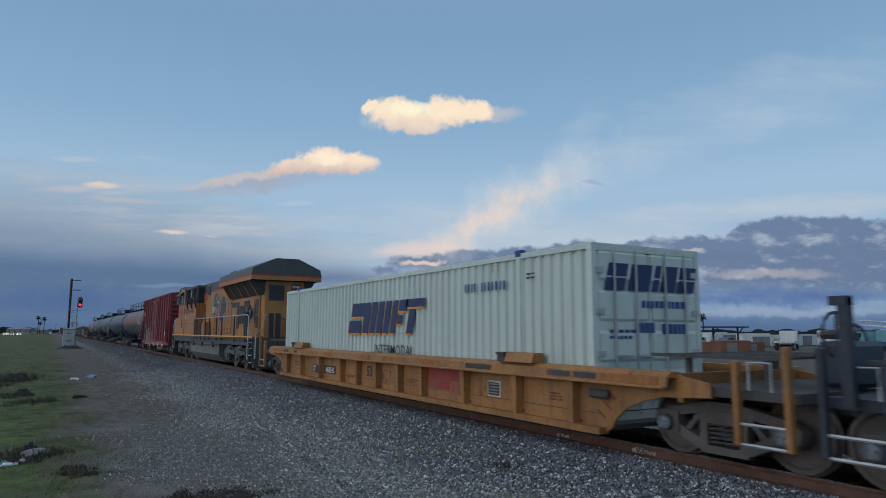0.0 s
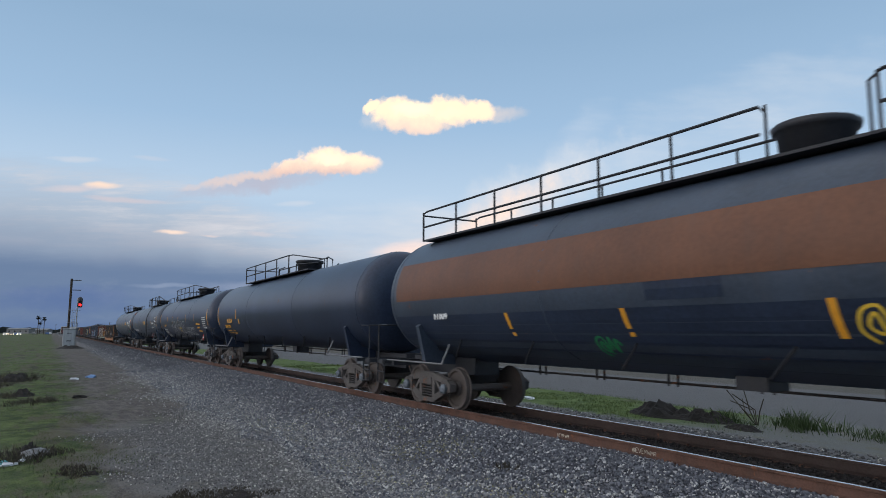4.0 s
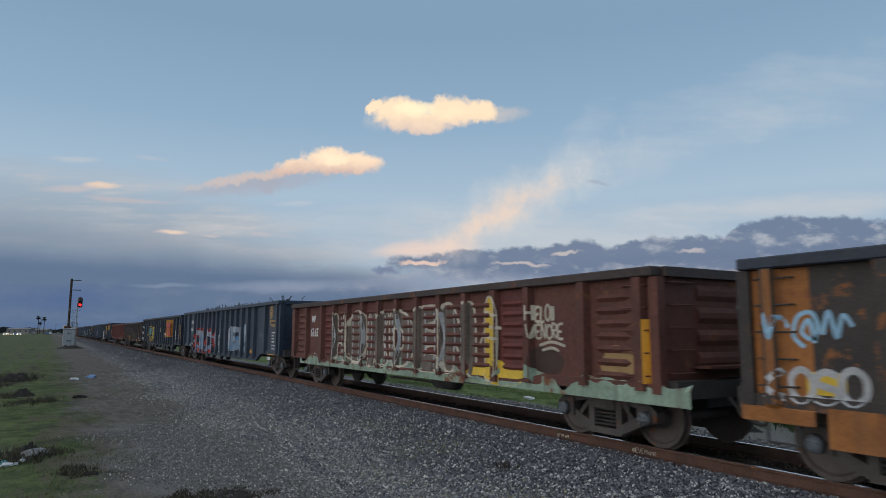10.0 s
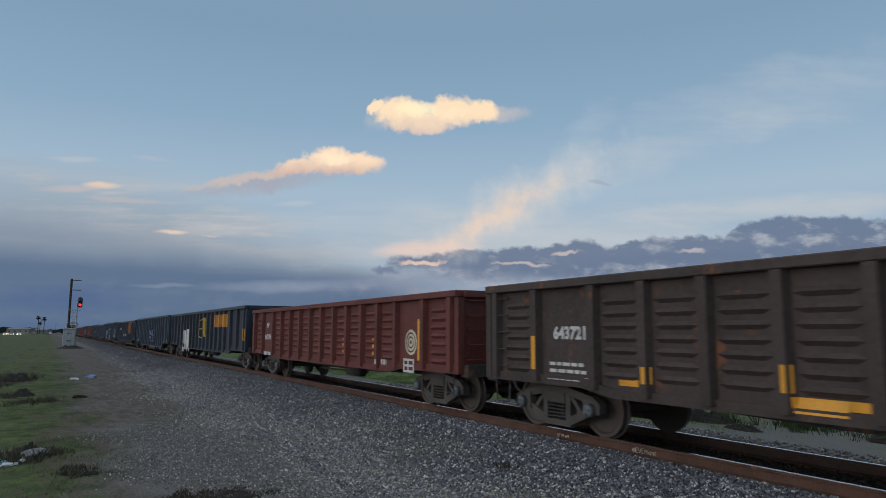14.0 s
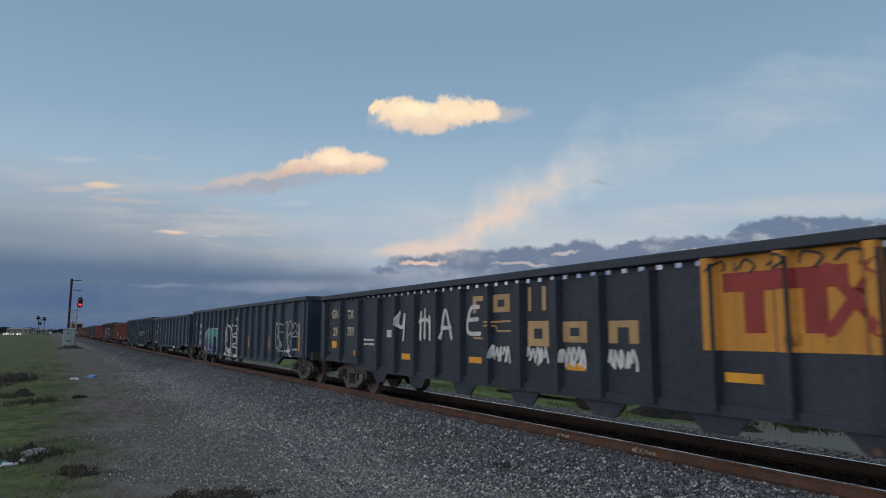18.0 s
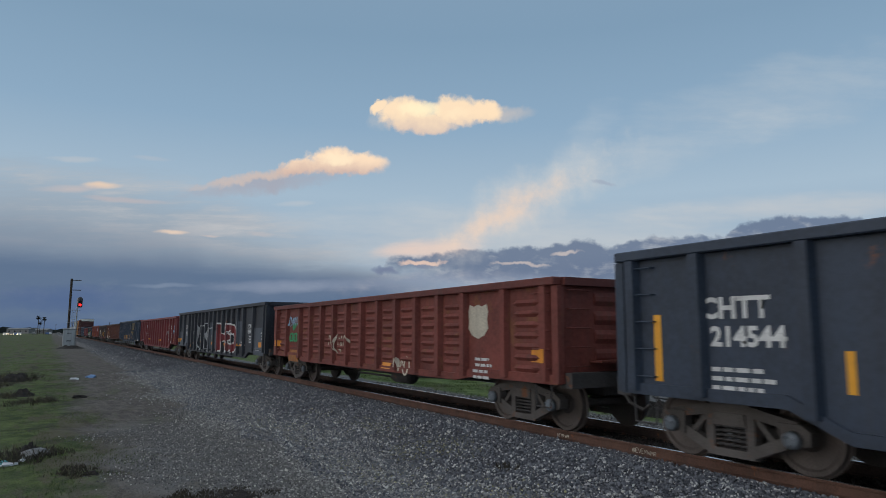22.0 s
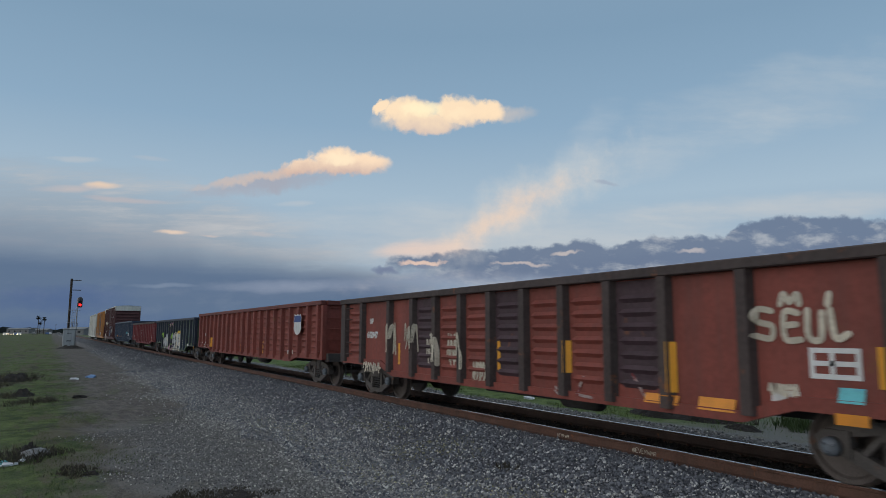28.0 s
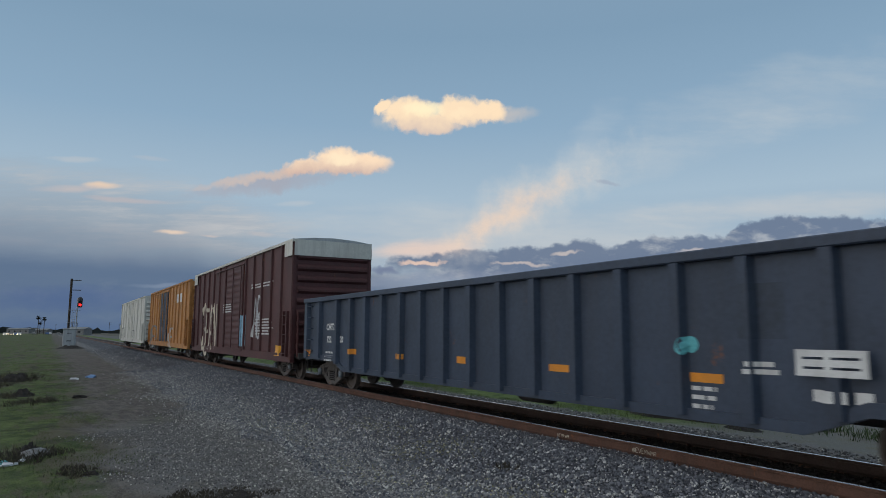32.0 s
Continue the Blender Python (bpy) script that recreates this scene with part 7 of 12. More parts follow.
    s.lay(w.math("MULTIPLY", pale, foot), w.mix(lit, srgb(136, 150, 176), srgb(176, 180, 192)), 0.88)
    tops = [(-11, 9.0), (-8.6, 12.6), (0, 13.0), (9, 13.4), (16, 14.6), (23, 15.2), (27, 13.9), (32, 15.6), (38, 15.8), (45.5, 16.0), (48, 17.9), (52, 19.1), (68, 18.8)]
    bank = under(tops, 0.8, w.math("MULTIPLY", lumps, 1.6))
    sole = under([(-12, 12.6), (-6, 11.9), (0, 11.0), (9, 10.4), (20, 9.6), (40, 8.5), (70, 8.0)], 3.0, w.math("MULTIPLY", lumps, 2.4))
    lift = w.ramp(s.warp(0.20, 2.0, 7, 0.6, (0.8, 1, 1.8)), 0.0, 0.42)
    s.lay(w.math("MULTIPLY", bank, w.math("SUBTRACT", 1.0, w.math("MULTIPLY", sole, 0.92))), w.mix(lift, srgb(102, 122, 152), srgb(160, 172, 188)), 0.93)
    for u0, v0, a, b, colour, k in ((-3.5, 11.3, 5.0, 0.55, srgb(232, 206, 194), 0.85), (12, 10.8, 6, 0.4, srgb(214, 204, 202), 0.6), (20, 13.0, 3.0, 0.5, srgb(216, 208, 206), 0.6), (40, 12.9, 3.0, 0.6, srgb(206, 202, 206), 0.6),
                                    (-9.3, 9.9, 2.9, 0.9, srgb(112, 128, 160), 0.92), (-3.2, 10.6, 1.8, 0.45, srgb(124, 138, 166), 0.8), (52, 9.5, 14, 1.2, srgb(196, 190, 190), 0.45)):
        s.lay(w.ramp(w.math("ADD", s.blob(u0, v0, a, b), lumps), 0.1, 1.0), colour, k)
    # blue shadow band and pale strip over the right-hand horizon
    s.lay(w.ramp(w.math("ADD", s.blob(52, 6.0, 44, 1.9), wisps), 0.1, 1.2), srgb(74, 104, 156), 0.8)
    s.lay(w.ramp(w.math("ADD", s.blob(50, 3.4, 40, 1.0), wisps), 0.1, 1.4), srgb(150, 168, 192), 0.75)
    # deep blue gap low over the left-hand horizon
    s.lay(w.ramp(w.math("ADD", s.blob(-60, 5.2, 15, 3.2), wisps), 0.1, 1.3), srgb(66, 94, 148), 0.5)
    # haze at the very foot of the sky
    s.lay(w.ramp(w.math("SUBTRACT", 3.2, s.v), 0.0, 3.0), srgb(80, 106, 146), 0.70)
    return s.finish("still_clouds", CLOUD_FAR, "low slate-blue cloud banks over the horizon at dusk")


low_clouds = still_clouds()
low_clouds.matrix_basis = sheet_pose(CLOUD_FAR + 150)
high_clouds = drifting_clouds()
high_clouds.matrix_basis = sheet_pose(CLOUD_FAR)

# ---- the train: where each car's middle stands at the start ----
# metres the train has run, by the second
RUN = [(0.0, 0.0), (2.0, 35.55), (3.5, 62.25), (6.0, 107.55), (9.0, 162.3), (12.0, 217.1), (14.5, 262.6), (17.0, 308.3), (20.0, 363.3), (23.0, 418.2), (25.5, 464.1), (28.0, 510.35), (30.0, 547.5), (32.0, 584.8)]
TRAIN = []


def couple(car, middle):
    TRAIN.append((car, middle))
    car.matrix_basis = pose(middle, TRACK_Y, 0)
    return car


couple(well_car("dark empty well car with tall end post and steps", "black"), 7.3)
couple(well_car("yellow steel well car with rusty scrapes carrying one container", "wellyellow", 0.45), -15.75)
couple(container(), -16.07)
couple(locomotive(), -38.55)
bx, bxd, _ = boxcar("boxcar", "dark red ribbed boxcar with grey graffiti along its foot", 15.55, 4.50, "maroon", [q * e for q in (2.39, 3.54, 4.72, 5.90, 6.95, 7.70) for e in (-1, 1)], (-1.55, 1.55), 1.02, "maroon")
couple(bx, -58.43)
tA, tAd, _ = tank_car("black tank car with a rust-brown painted band", 9.55, 1.47, 2.60, "tankgrey", ("tankbrown", -8.75, 8.75, 2.45, 3.35), (-8.6, 8.9), 1.0)
couple(tA, -77.2)
tB, tBd, _ = tank_car("dark grey tank car with yellow reflector strips", 9.55, 1.47, 2.60, "tank")
couple(tB, -97.5)
tC, tCd, _ = tank_car("black tank car with white scrawled graffiti", 9.55, 1.47, 2.60, "tank")
couple(tC, -117.8)
tD, tDd, _ = tank_car("plain dark grey tank car with a side ladder", 9.55, 1.47, 2.60, "tankgrey", None, (-2.0, 5.6), 0.9, 3.2)
couple(tD, -138.0)
tE, tEd, _ = tank_car("slate-blue tank car with patched paint and a rust-stained end", 9.55, 1.47, 2.60, "tankblue", None, (-6.3, 3.2), 0.85)
couple(tE, -158.4)


def gon(at, *a, **k):
    car, depth, y = gondola("gondola", *a, **k)
    couple(car, at)
    return car, depth


g1, g1d = gon(-177.67, "black gondola rusting to orange along its foot", 16.15, 2.62, "rustblack", 13, 0.15, rim="black", rib_mat="rustblack")
g2, g2d = gon(-195.22, "rusty red gondola covered in pale painted letters", 16.2, 2.66, "rusty", SHORT, 0.15, corr=True, rim="brown", tint="oxide")
sm, smd = gon(-215.03, "black gondola with silver and blue graffiti", 20.3, 2.88, "char", LONG_HALF, 0.35)
rA, rAd = gon(-236.51, "black gondola with an orange panel and pierced top rail", 20.3, 2.80, "black", PIERCED, 0.20, holes=True)
br, brd = gon(-256.10, "dark brown weathered gondola with pressed sides", 16.15, 2.60, "brown", SHORT, 0.15, corr=True)
mp, mpd = gon(-273.40, "red oxide gondola with pressed sides and a round emblem", 16.15, 2.60, "oxide", SHORT, 0.15, corr=True, rim="oxide")
rB, rBd = gon(-292.90, "black gondola with white graffiti and a yellow panel", 20.3, 2.86, "black", PIERCED, 0.20)
cp, cpd = gon(-314.57, "charcoal gondola with lilac graffiti and yellow reflector strips", 20.2, 2.90, "char", LONG, 0.35)
r2, r2d = gon(-336.32, "black gondola with an orange panel and block lettering", 20.3, 2.82, "black", PIERCED, 0.20, holes=True)
kg, kgd = gon(-357.99, "charcoal gondola with large white outlined graffiti", 20.2, 2.90, "char", LONG, 0.35)
c3, c3d = gon(-377.59, "charcoal gondola with five yellow reflector strips", 16.15, 2.78, "slate", 12, 0.25)
c4, c4d = gon(-397.02, "charcoal gondola with many small white tags", 20.2, 2.90, "char", LONG, 0.35)
ru, rud = gon(-416.68, "rusty red gondola with pressed sides and faded emblem", 16.2, 2.66, "worn_oxide", SHORT, 0.15, corr=True, rim="oxide")
gy, gyd = gon(-436.17, "dark grey gondola with large red and white graffiti", 20.2, 2.90, "coal", LONG_HALF, 0.30, rib_mat="coal")
up, upd = gon(-457.60, "faded red gondola with a shield emblem", 20.3, 2.74, "red", 17, 0.35)
rC, rCd = gon(-479.20, "black gondola with a yellow panel and block lettering", 20.2, 2.82, "char", PIERCED, 0.20, holes=True)
m6, m6d = gon(-500.64, "rusty brown gondola with pressed sides and pale graffiti", 20.25, 2.66, "rusty", LONG, 0.15, corr=True, rim="brown")
rf, rfd = gon(-520.45, "brownish red gondola with scrawled graffiti", 16.15, 2.64, "brightox", SHORT_HALF, 0.25, corr=True, rim="brown", rib_mat="brown", tint="umber")
m7, m7d = gon(-540.08, "red gondola with closely ribbed pressed sides", 19.8, 2.70, "brightox", 21, 0.20, corr=True, rim="oxide")
gr, grd = gon(-559.43, "faded green gondola with silver graffiti", 16.1, 2.55, "green", evenly(1.02, 6, True, 6.72, 7.7), 0.38, rim="black", rib_mat="black")
cn, cnd = gon(-576.75, "red gondola with white letters and a shield patch", 16.25, 2.50, "red", evenly(1.16, 5, False, 5.85, 7.0, 7.8), 0.22, rim="brown")
c7, c7d = gon(-596.14, "slate grey gondola with small orange reflector plates", 20.2, 2.80, "slate", LONG, 0.30)
bn, bnd, _ = boxcar("boxcar", "tall plum-brown boxcar with a white band at its end", 18.6, 5.05, "plum", 15, (-1.0, 2.2), 0.95, None, "box_white")
couple(bn, -617.0)
ye, yed, _ = boxcar("boxcar", "tall weathered yellow boxcar with a dark door", 18.6, 4.95, "box_yellow", 15, (-3.2, 0.4), 0.95, None, None, "black")
couple(ye, -637.17)
wh, whd, _ = boxcar("boxcar", "tall white boxcar with graffiti along its foot at the train's end", 22.4, 4.95, "box_white", 9, (-2.0, 1.0), 0.95, "box_white", None, None, True)
couple(wh, -661.8)


def scrap_load(x0, x1, zt, seed):
    """Tangled scrap heaped in a gondola, sticking out over the rim here and there."""
    load = tagged(empty("scrap_load"), "tangled dark scrap rods and bent sheets heaped in a gondola", "scrap")
    rnd = random.Random(seed)
    bm = bmesh.new()
    xs, ys = np.arange(x0, x1, 0.22), np.linspace(-1.25, 1.25, 9)
    g = [[bm.verts.new((x, y, zt - 0.16 + 0.14 * noise.noise(Vector((float(x) * 1.3, float(y) * 1.6, seed))) + 0.10 * noise.noise(Vector((float(x) * 4, float(y) * 4, seed))) - 0.22 * abs(y) ** 2 / 1.5)) for y in ys] for x in xs]
    for a, b in zip(g, g[1:]):
        for i in range(len(ys) - 1):
            bm.faces.new((a[i], b[i], b[i + 1], a[i + 1]))
    part("heap", bm, SCRAP, load)
    for k in range(46):
        x = x1 - 0.4 - rnd.random() ** 1.4 * (x1 - x0 - 1)
        y, ang, reach = rnd.uniform(-1.25, -0.3), rnd.uniform(0, math.tau), rnd.uniform(0.25, 0.8)
        up = rnd.uniform(0.04, 0.20) + 0.16 * (y + 1.45)
        mid = (x + math.cos(ang) * reach * 0.5, y + math.sin(ang) * reach * 0.3, zt - 0.02 + up * rnd.uniform(0.3, 0.8))
        part("scrap_rod", tubes(rnd.uniform(0.010, 0.024), [(x, y, zt - 0.25), mid, (x + math.cos(ang) * reach, y + math.sin(ang) * reach * 0.4, zt - 0.02 + up)]), SCRAP, load)
    for k in range(14):
        x, y = rnd.uniform(x0 + 0.5, x1 - 0.5), rnd.uniform(-1.25, -0.9)
        bm = bmesh.new()
        a, q = rnd.uniform(0, math.tau), rnd.uniform(0.12, 0.3)
        prism(bm, [(x - q, zt - 0.15), (x + q, zt - 0.12), (x + q * 0.8, zt + rnd.uniform(0.05, 0.16)), (x - q * 0.4, zt + rnd.uniform(0.0, 0.06))], y, y + 0.03)
        part("scrap_sheet", bm, SCRAP, load)
    return load


SCRAP = mat("dark_rusty_scrap", (0.035, 0.028, 0.026), 0.85, 0, 0.4, 6, 0.3, 0.3, 0.3)
couple(scrap_load(-9.9, 9.9, 2.88, 4), -215.03)

# ---- marks on the cars: reflectors, signs, lettering, spray paint ----
def cover(car, depth, name, x0, x1, z0, z1, material, lift=0.004, label=""):
    """Paint or a sign that lies on the side and over its ribs."""
    bm = bmesh.new()
    xs = np.linspace(x0, x1, max(2, int((x1 - x0) / 0.05) + 1))
    zs = np.linspace(z0, z1, max(2, int((z1 - z0) / 0.15) + 1))
    g = [[bm.verts.new((x, depth(x, z) - lift, z)) for z in zs] for x in xs]
    for a, b in zip(g, g[1:]):
        for i in range(len(zs) - 1):
            bm.faces.new((a[i], b[i], b[i + 1], a[i + 1]))
    return part(name, bm, material, car, label)


def letters(car, depth, s, x, z, size, material=None, bold=0.012):
    return lettering(car, s, x, depth(x, z + size / 2) - 0.008, z, size, material, bold)


def prints(car, depth, x, z, w, rows, material=None, h=0.06, gap=0.11):
    """Lines of writing too small to read, as bars that follow the side."""
    rnd = random.Random(int(x * 10) + rows)
    bm = bmesh.new()
    for i in range(rows):
        a, end = x, x + w * rnd.uniform(0.75, 1.0)
        z1 = z - i * gap
        while a < end:
            b = a + rnd.uniform(0.08, 0.2)
            y0, y1 = depth((a + b) / 2, z1 - h) - 0.009, depth((a + b) / 2, z1) - 0.009
            q = [bm.verts.new(v) for v in ((a, y0, z1 - h), (min(b, end), y0, z1 - h), (min(b, end), y1, z1), (a, y1, z1))]
            bm.faces.new(q)
            a = b + 0.035
    return part("small_print", bm, material or WHITE, car)


def sign(car, depth, x0, x1, z0, z1):
    """A white framed lube and test stencil."""
    y = depth((x0 + x1) / 2, (z0 + z1) / 2) - 0.006
    t = (x1 - x0) * 0.10
    bm = boxes((x0, x1, y - 0.002, y, z0, z0 + t), (x0, x1, y - 0.002, y, z1 - t, z1), (x0, x0 + t, y - 0.002, y, z0 + t, z1 - t), (x1 - t, x1, y - 0.002, y, z0 + t, z1 - t),
               ((x0 * 0.6 + x1 * 0.4), (x0 * 0.6 + x1 * 0.4) + t, y - 0.002, y, z0 + t, z1 - t), (x0 + t, x1 - t, y - 0.002, y, (z0 + z1) / 2 - t / 2, (z0 + z1) / 2 + t / 2))
    return part("stencil_frame", bm, WHITE, car)


def placard(car, x, z, y, r=0.19):
    bm = bmesh.new()
    prism(bm, [(x - r, z), (x, z - r), (x + r, z), (x, z + r)], y - 0.008, y)
    p = part("hazard_placard", bm, RED_P, car, "red diamond hazard placard")
    part("placard_bar", boxes((x - r * 0.6, x + r * 0.6, y - 0.012, y - 0.009, z - 0.04, z + 0.04)), WHITE, p)


def shield(car, depth, x, z, w, h, material=None, top=None):
    y = depth(x, z) - 0.006
    bm = bmesh.new()
    prism(bm, [(x - w * 0.42, z + h * 0.5), (x - w * 0.2, z + h * 0.44), (x, z + h * 0.5), (x + w * 0.2, z + h * 0.44), (x + w * 0.42, z + h * 0.5), (x + w * 0.5, z + h * 0.3), (x + w * 0.45, z + h * 0.05),
               (x + w * 0.5, z - h * 0.2), (x + w * 0.3, z - h * 0.4), (x, z - h * 0.5), (x - w * 0.3, z - h * 0.4), (x - w * 0.5, z - h * 0.2), (x - w * 0.45, z + h * 0.05), (x - w * 0.5, z + h * 0.3)], y - 0.003, y)
    p = part("shield_emblem", bm, material or WHITE, car)
    if top:
        part("shield_top", boxes((x - w * 0.44, x + w * 0.44, y - 0.008, y - 0.004, z + h * 0.12, z + h * 0.42)), top, p)


def roundel(car, depth, x, z, r, material):
    """A round emblem of nested rings."""
    y = depth(x, z) - 0.006
    bm = bmesh.new()
    for k, q in enumerate((1.0, 0.68, 0.36)):
        n = 28
        ring = [(math.cos(a * math.tau / n), math.sin(a * math.tau / n)) for a in range(n)]
        A = [bm.verts.new((x + c * r * q, y - k * 0.001, z + s_ * r * q)) for c, s_ in ring]
        B = [bm.verts.new((x + c * r * (q - 0.2), y - k * 0.001, z + s_ * r * (q - 0.2))) for c, s_ in ring]
        for i in range(n):
            bm.faces.new((A[i], B[i], B[(i + 1) % n], A[(i + 1) % n]))
    return part("round_emblem", bm, material, car)


def blocks(car, depth, x0, x1, z0, z1, shapes, material, lift=0.006, name="wordmark"):
    """A maker's wordmark as plain blocks: boxes in a unit square."""
    bm = bmesh.new()
    y = depth(x0 + 0.2, z0) - lift
    for a, b, c, d in shapes:
        X0, X1 = x0 + a * (x1 - x0), x0 + b * (x1 - x0)
        box(bm, X0, X1, y - 0.002, y, z0 + c * (z1 - z0), z0 + d * (z1 - z0))
    return part(name, bm, material, car)


TSHAPE = ((0, 1, 0.70, 1), (0.25, 0.75, 0, 0.62))
SLAT = ((0, 0.25, 0, 1), (0.25, 1, 0.7, 1))
RING = ((0, 1, 0.7, 1), (0, 1, 0, 0.3), (0, 0.3, 0.3, 0.7), (0.7, 1, 0.3, 0.7))
ARCH = ((0, 0.3, 0, 1), (0.7, 1, 0, 1), (0.3, 0.7, 0.7, 1))
POST = ((0.3, 0.7, 0, 1),)


def tags(car, depth, rows, material, width=0.035):
    """Small scrawled tags: (x, z, height, seed)."""
    for x, z, h, seed in rows:
        spray(car, "~@~"[: 2 + seed % 2], x, z, h, width, material, depth, 0.008, seed, 0.8, 0.15, 0.2)




def wash(car, depth, x0, x1, z0, z1, material, seed):
    """A painted foot whose upper edge runs in waves and drips."""
    bm = bmesh.new()
    xs = np.arange(x0, x1, 0.07)
    rows = []
    for x in xs:
        up = z0 + (z1 - z0) * (0.75 + 0.9 * noise.noise(Vector((float(x) * 1.1, seed, 0.3))) + 0.35 * noise.noise(Vector((float(x) * 4.0, seed, 2.0))))
        rows.append([bm.verts.new((x, depth(x, z) - 0.0045, z)) for z in np.linspace(z0, max(z0 + 0.05, up), 5)])
    for a, b in zip(rows, rows[1:]):
        for i in range(4):
            bm.faces.new((a[i], b[i], b[i + 1], a[i + 1]))
    return part("painted_foot", bm, material, car, "pale green painted foot with a wavy edge")


def two_tone(name, above, below, z, soft, stir=1.4):
    """Spray paint that fades from one colour to another at a height."""
    m = bpy.data.materials.new(name)
    m.use_nodes = True
    w = Tree(m.node_tree)
    out, b = w.n.new("ShaderNodeOutputMaterial"), w.n.new("ShaderNodeBsdfPrincipled")
    w.link(b.outputs[0], out.inputs[0])
    p = w.n.new("ShaderNodeTexCoord").outputs["Object"]
    sep = w.n.new("ShaderNodeSeparateXYZ")
    w.link(p, sep.inputs[0])
    q = w.math("ADD", sep.outputs[2], w.math("MULTIPLY", w.math("SUBTRACT", w.noise(p, 1.6, 4), 0.5), stir))
    c = w.mix(w.ramp(q, z - soft, z + soft), below, above)
    w.link(w.mix(w.math("MULTIPLY", w.noise(p, 20, 5), 0.35), c, (0.05, 0.05, 0.06)), b.inputs["Base Color"])
    b.inputs["Roughness"].default_value = 0.6
    return m


COL["WORDMARK"] = mat("aged_cream_lettering", (0.48, 0.31, 0.15), 0.6, 0, 0.15, 6, 0.3, 0, 0)
COL["LOGORED"] = mat("brick_red_emblem", (0.30, 0.040, 0.034), 0.6, 0, 0.2, 5, 0.25, 0.15, 0)
BROWN_P = mat("dark_brown_paint", (0.055, 0.030, 0.022), 0.65, 0, 0.3, 6, 0.2, 0, 0)
BSPRAY = mat("clear_blue_spray", (0.10, 0.30, 0.52), 0.6, 0, 0.25, 5, 0.1, 0, 0)
LIME = mat("lime_spray", (0.28, 0.52, 0.08), 0.6, 0, 0.2, 5, 0.1, 0, 0)
REDPIECE = mat("faded_red_spray", (0.175, 0.024, 0.028), 0.6, 0, 0.5, 4, 0.45, 0.10, 0)
TRIC = two_tone("teal_over_blue_spray", (0.12, 0.44, 0.44), (0.05, 0.10, 0.24), 1.25, 0.45)
CREAM2 = mat("ochre_paint", (0.38, 0.24, 0.10), 0.6, 0, 0.2, 6, 0.3, 0, 0)
WHITE2 = mat("aged_white_lettering", (0.50, 0.45, 0.32), 0.6, 0, 0.2, 6, 0.3, 0, 0)
FADED = mat("faded_pink_spray", (0.185, 0.075, 0.066), 0.7, 0, 0.5, 7, 0.3, 0.35, 0, (0.12, 0.03, 0.03))
WORN = mat("worn_white_spray", (0.42, 0.33, 0.31), 0.7, 0, 0.4, 7, 0.4, 0.55, 0, (0.12, 0.025, 0.027))
GREYB = mat("grey_brown_spray", (0.15, 0.12, 0.10), 0.65, 0, 0.45, 5, 0.4, 0.1, 0)
TEALY = two_tone("teal_over_yellow_spray", (0.11, 0.40, 0.44), (0.62, 0.40, 0.05), 1.30, 0.22, 0.5)
PINK = mat("pink_spray", (0.50, 0.24, 0.34), 0.6, 0, 0.2, 6, 0.2, 0, 0)
COL["GREENISH"] = mat("pale_green_paint", (0.26, 0.36, 0.28), 0.65, 0, 0.35, 3, 0.45, 0.45)
COL["PANEL"] = mat("orange_yellow_panel_paint", (0.62, 0.27, 0.045), 0.6, 0, 0.15, 3, 0.3, 0.25, 0.1, (0.10, 0.045, 0.025))
COL["YPANEL"] = mat("mustard_panel_paint", (0.45, 0.29, 0.06), 0.6, 0, 0.2, 3, 0.35, 0.15)
def washed(name, under, over, lo, hi):
    """Old spray worn through in streaks to the paint under it."""
    m = bpy.data.materials.new(name)
    m.use_nodes = True
    w = Tree(m.node_tree)
    out = w.n.new("ShaderNodeOutputMaterial")
    b = w.n.new("ShaderNodeBsdfPrincipled")
    w.link(b.outputs[0], out.inputs[0])
    p = w.n.new("ShaderNodeTexCoord").outputs["Object"]
    k = w.math("ADD", w.math("MULTIPLY", w.noise(w.scaled(p, (4.5, 4.5, 1.1)), 1.6, 7, 0.68), 0.7), w.math("MULTIPLY", w.noise(p, 9.0, 5, 0.7), 0.3))
    c = w.mix(w.ramp(k, lo, hi), under, over)
    c = w.mix(w.math("MULTIPLY", w.ramp(w.noise(p, 1.9, 6, 0.65), 0.54, 0.62), 0.7), c, (0.085, 0.090, 0.090))
    w.link(c, b.inputs["Base Color"])
    b.inputs["Roughness"].default_value = 0.7
    return m


WASHED = washed("washed_pink_grey_spray", (0.150, 0.026, 0.030), (0.40, 0.30, 0.27), 0.42, 0.62)
WASHED_RED = washed("washed_red_spray", (0.150, 0.022, 0.028), (0.27, 0.13, 0.11), 0.46, 0.66)
STAIN = washed("streaked_dark_rust", (0.066, 0.072, 0.088), (0.150, 0.035, 0.026), 0.42, 0.55)
COL["slate2"] = mat("patched_slate_paint", (0.075, 0.090, 0.112), 0.55, 0, 0.15, 3, 0.2, 0.0)

# red boxcar
letters(bx, bxd, "152", -6.46, 1.70, 0.21, WHITE)
letters(bx, bxd, "703", -5.42, 1.71, 0.20, WHITE)
letters(bx, bxd, "BKTY", -6.48, 2.07, 0.23, WHITE)
cover(bx, bxd, "paint_patch", -6.92, -6.06, 1.02, 2.22, BLACK, 0.003)
cover(bx, bxd, "paint_patch", -5.80, -4.93, 1.02, 2.29, BLACK, 0.003)
prints(bx, bxd, -6.76, 1.47, 0.64, 3, WHITE, 0.055, 0.115)
prints(bx, bxd, -5.72, 1.46, 0.70, 3, WHITE, 0.055, 0.115)
cover(bx, bxd, "reflector_plate", -5.14, -4.64, 0.60, 0.80, YELLOW, 0.006)
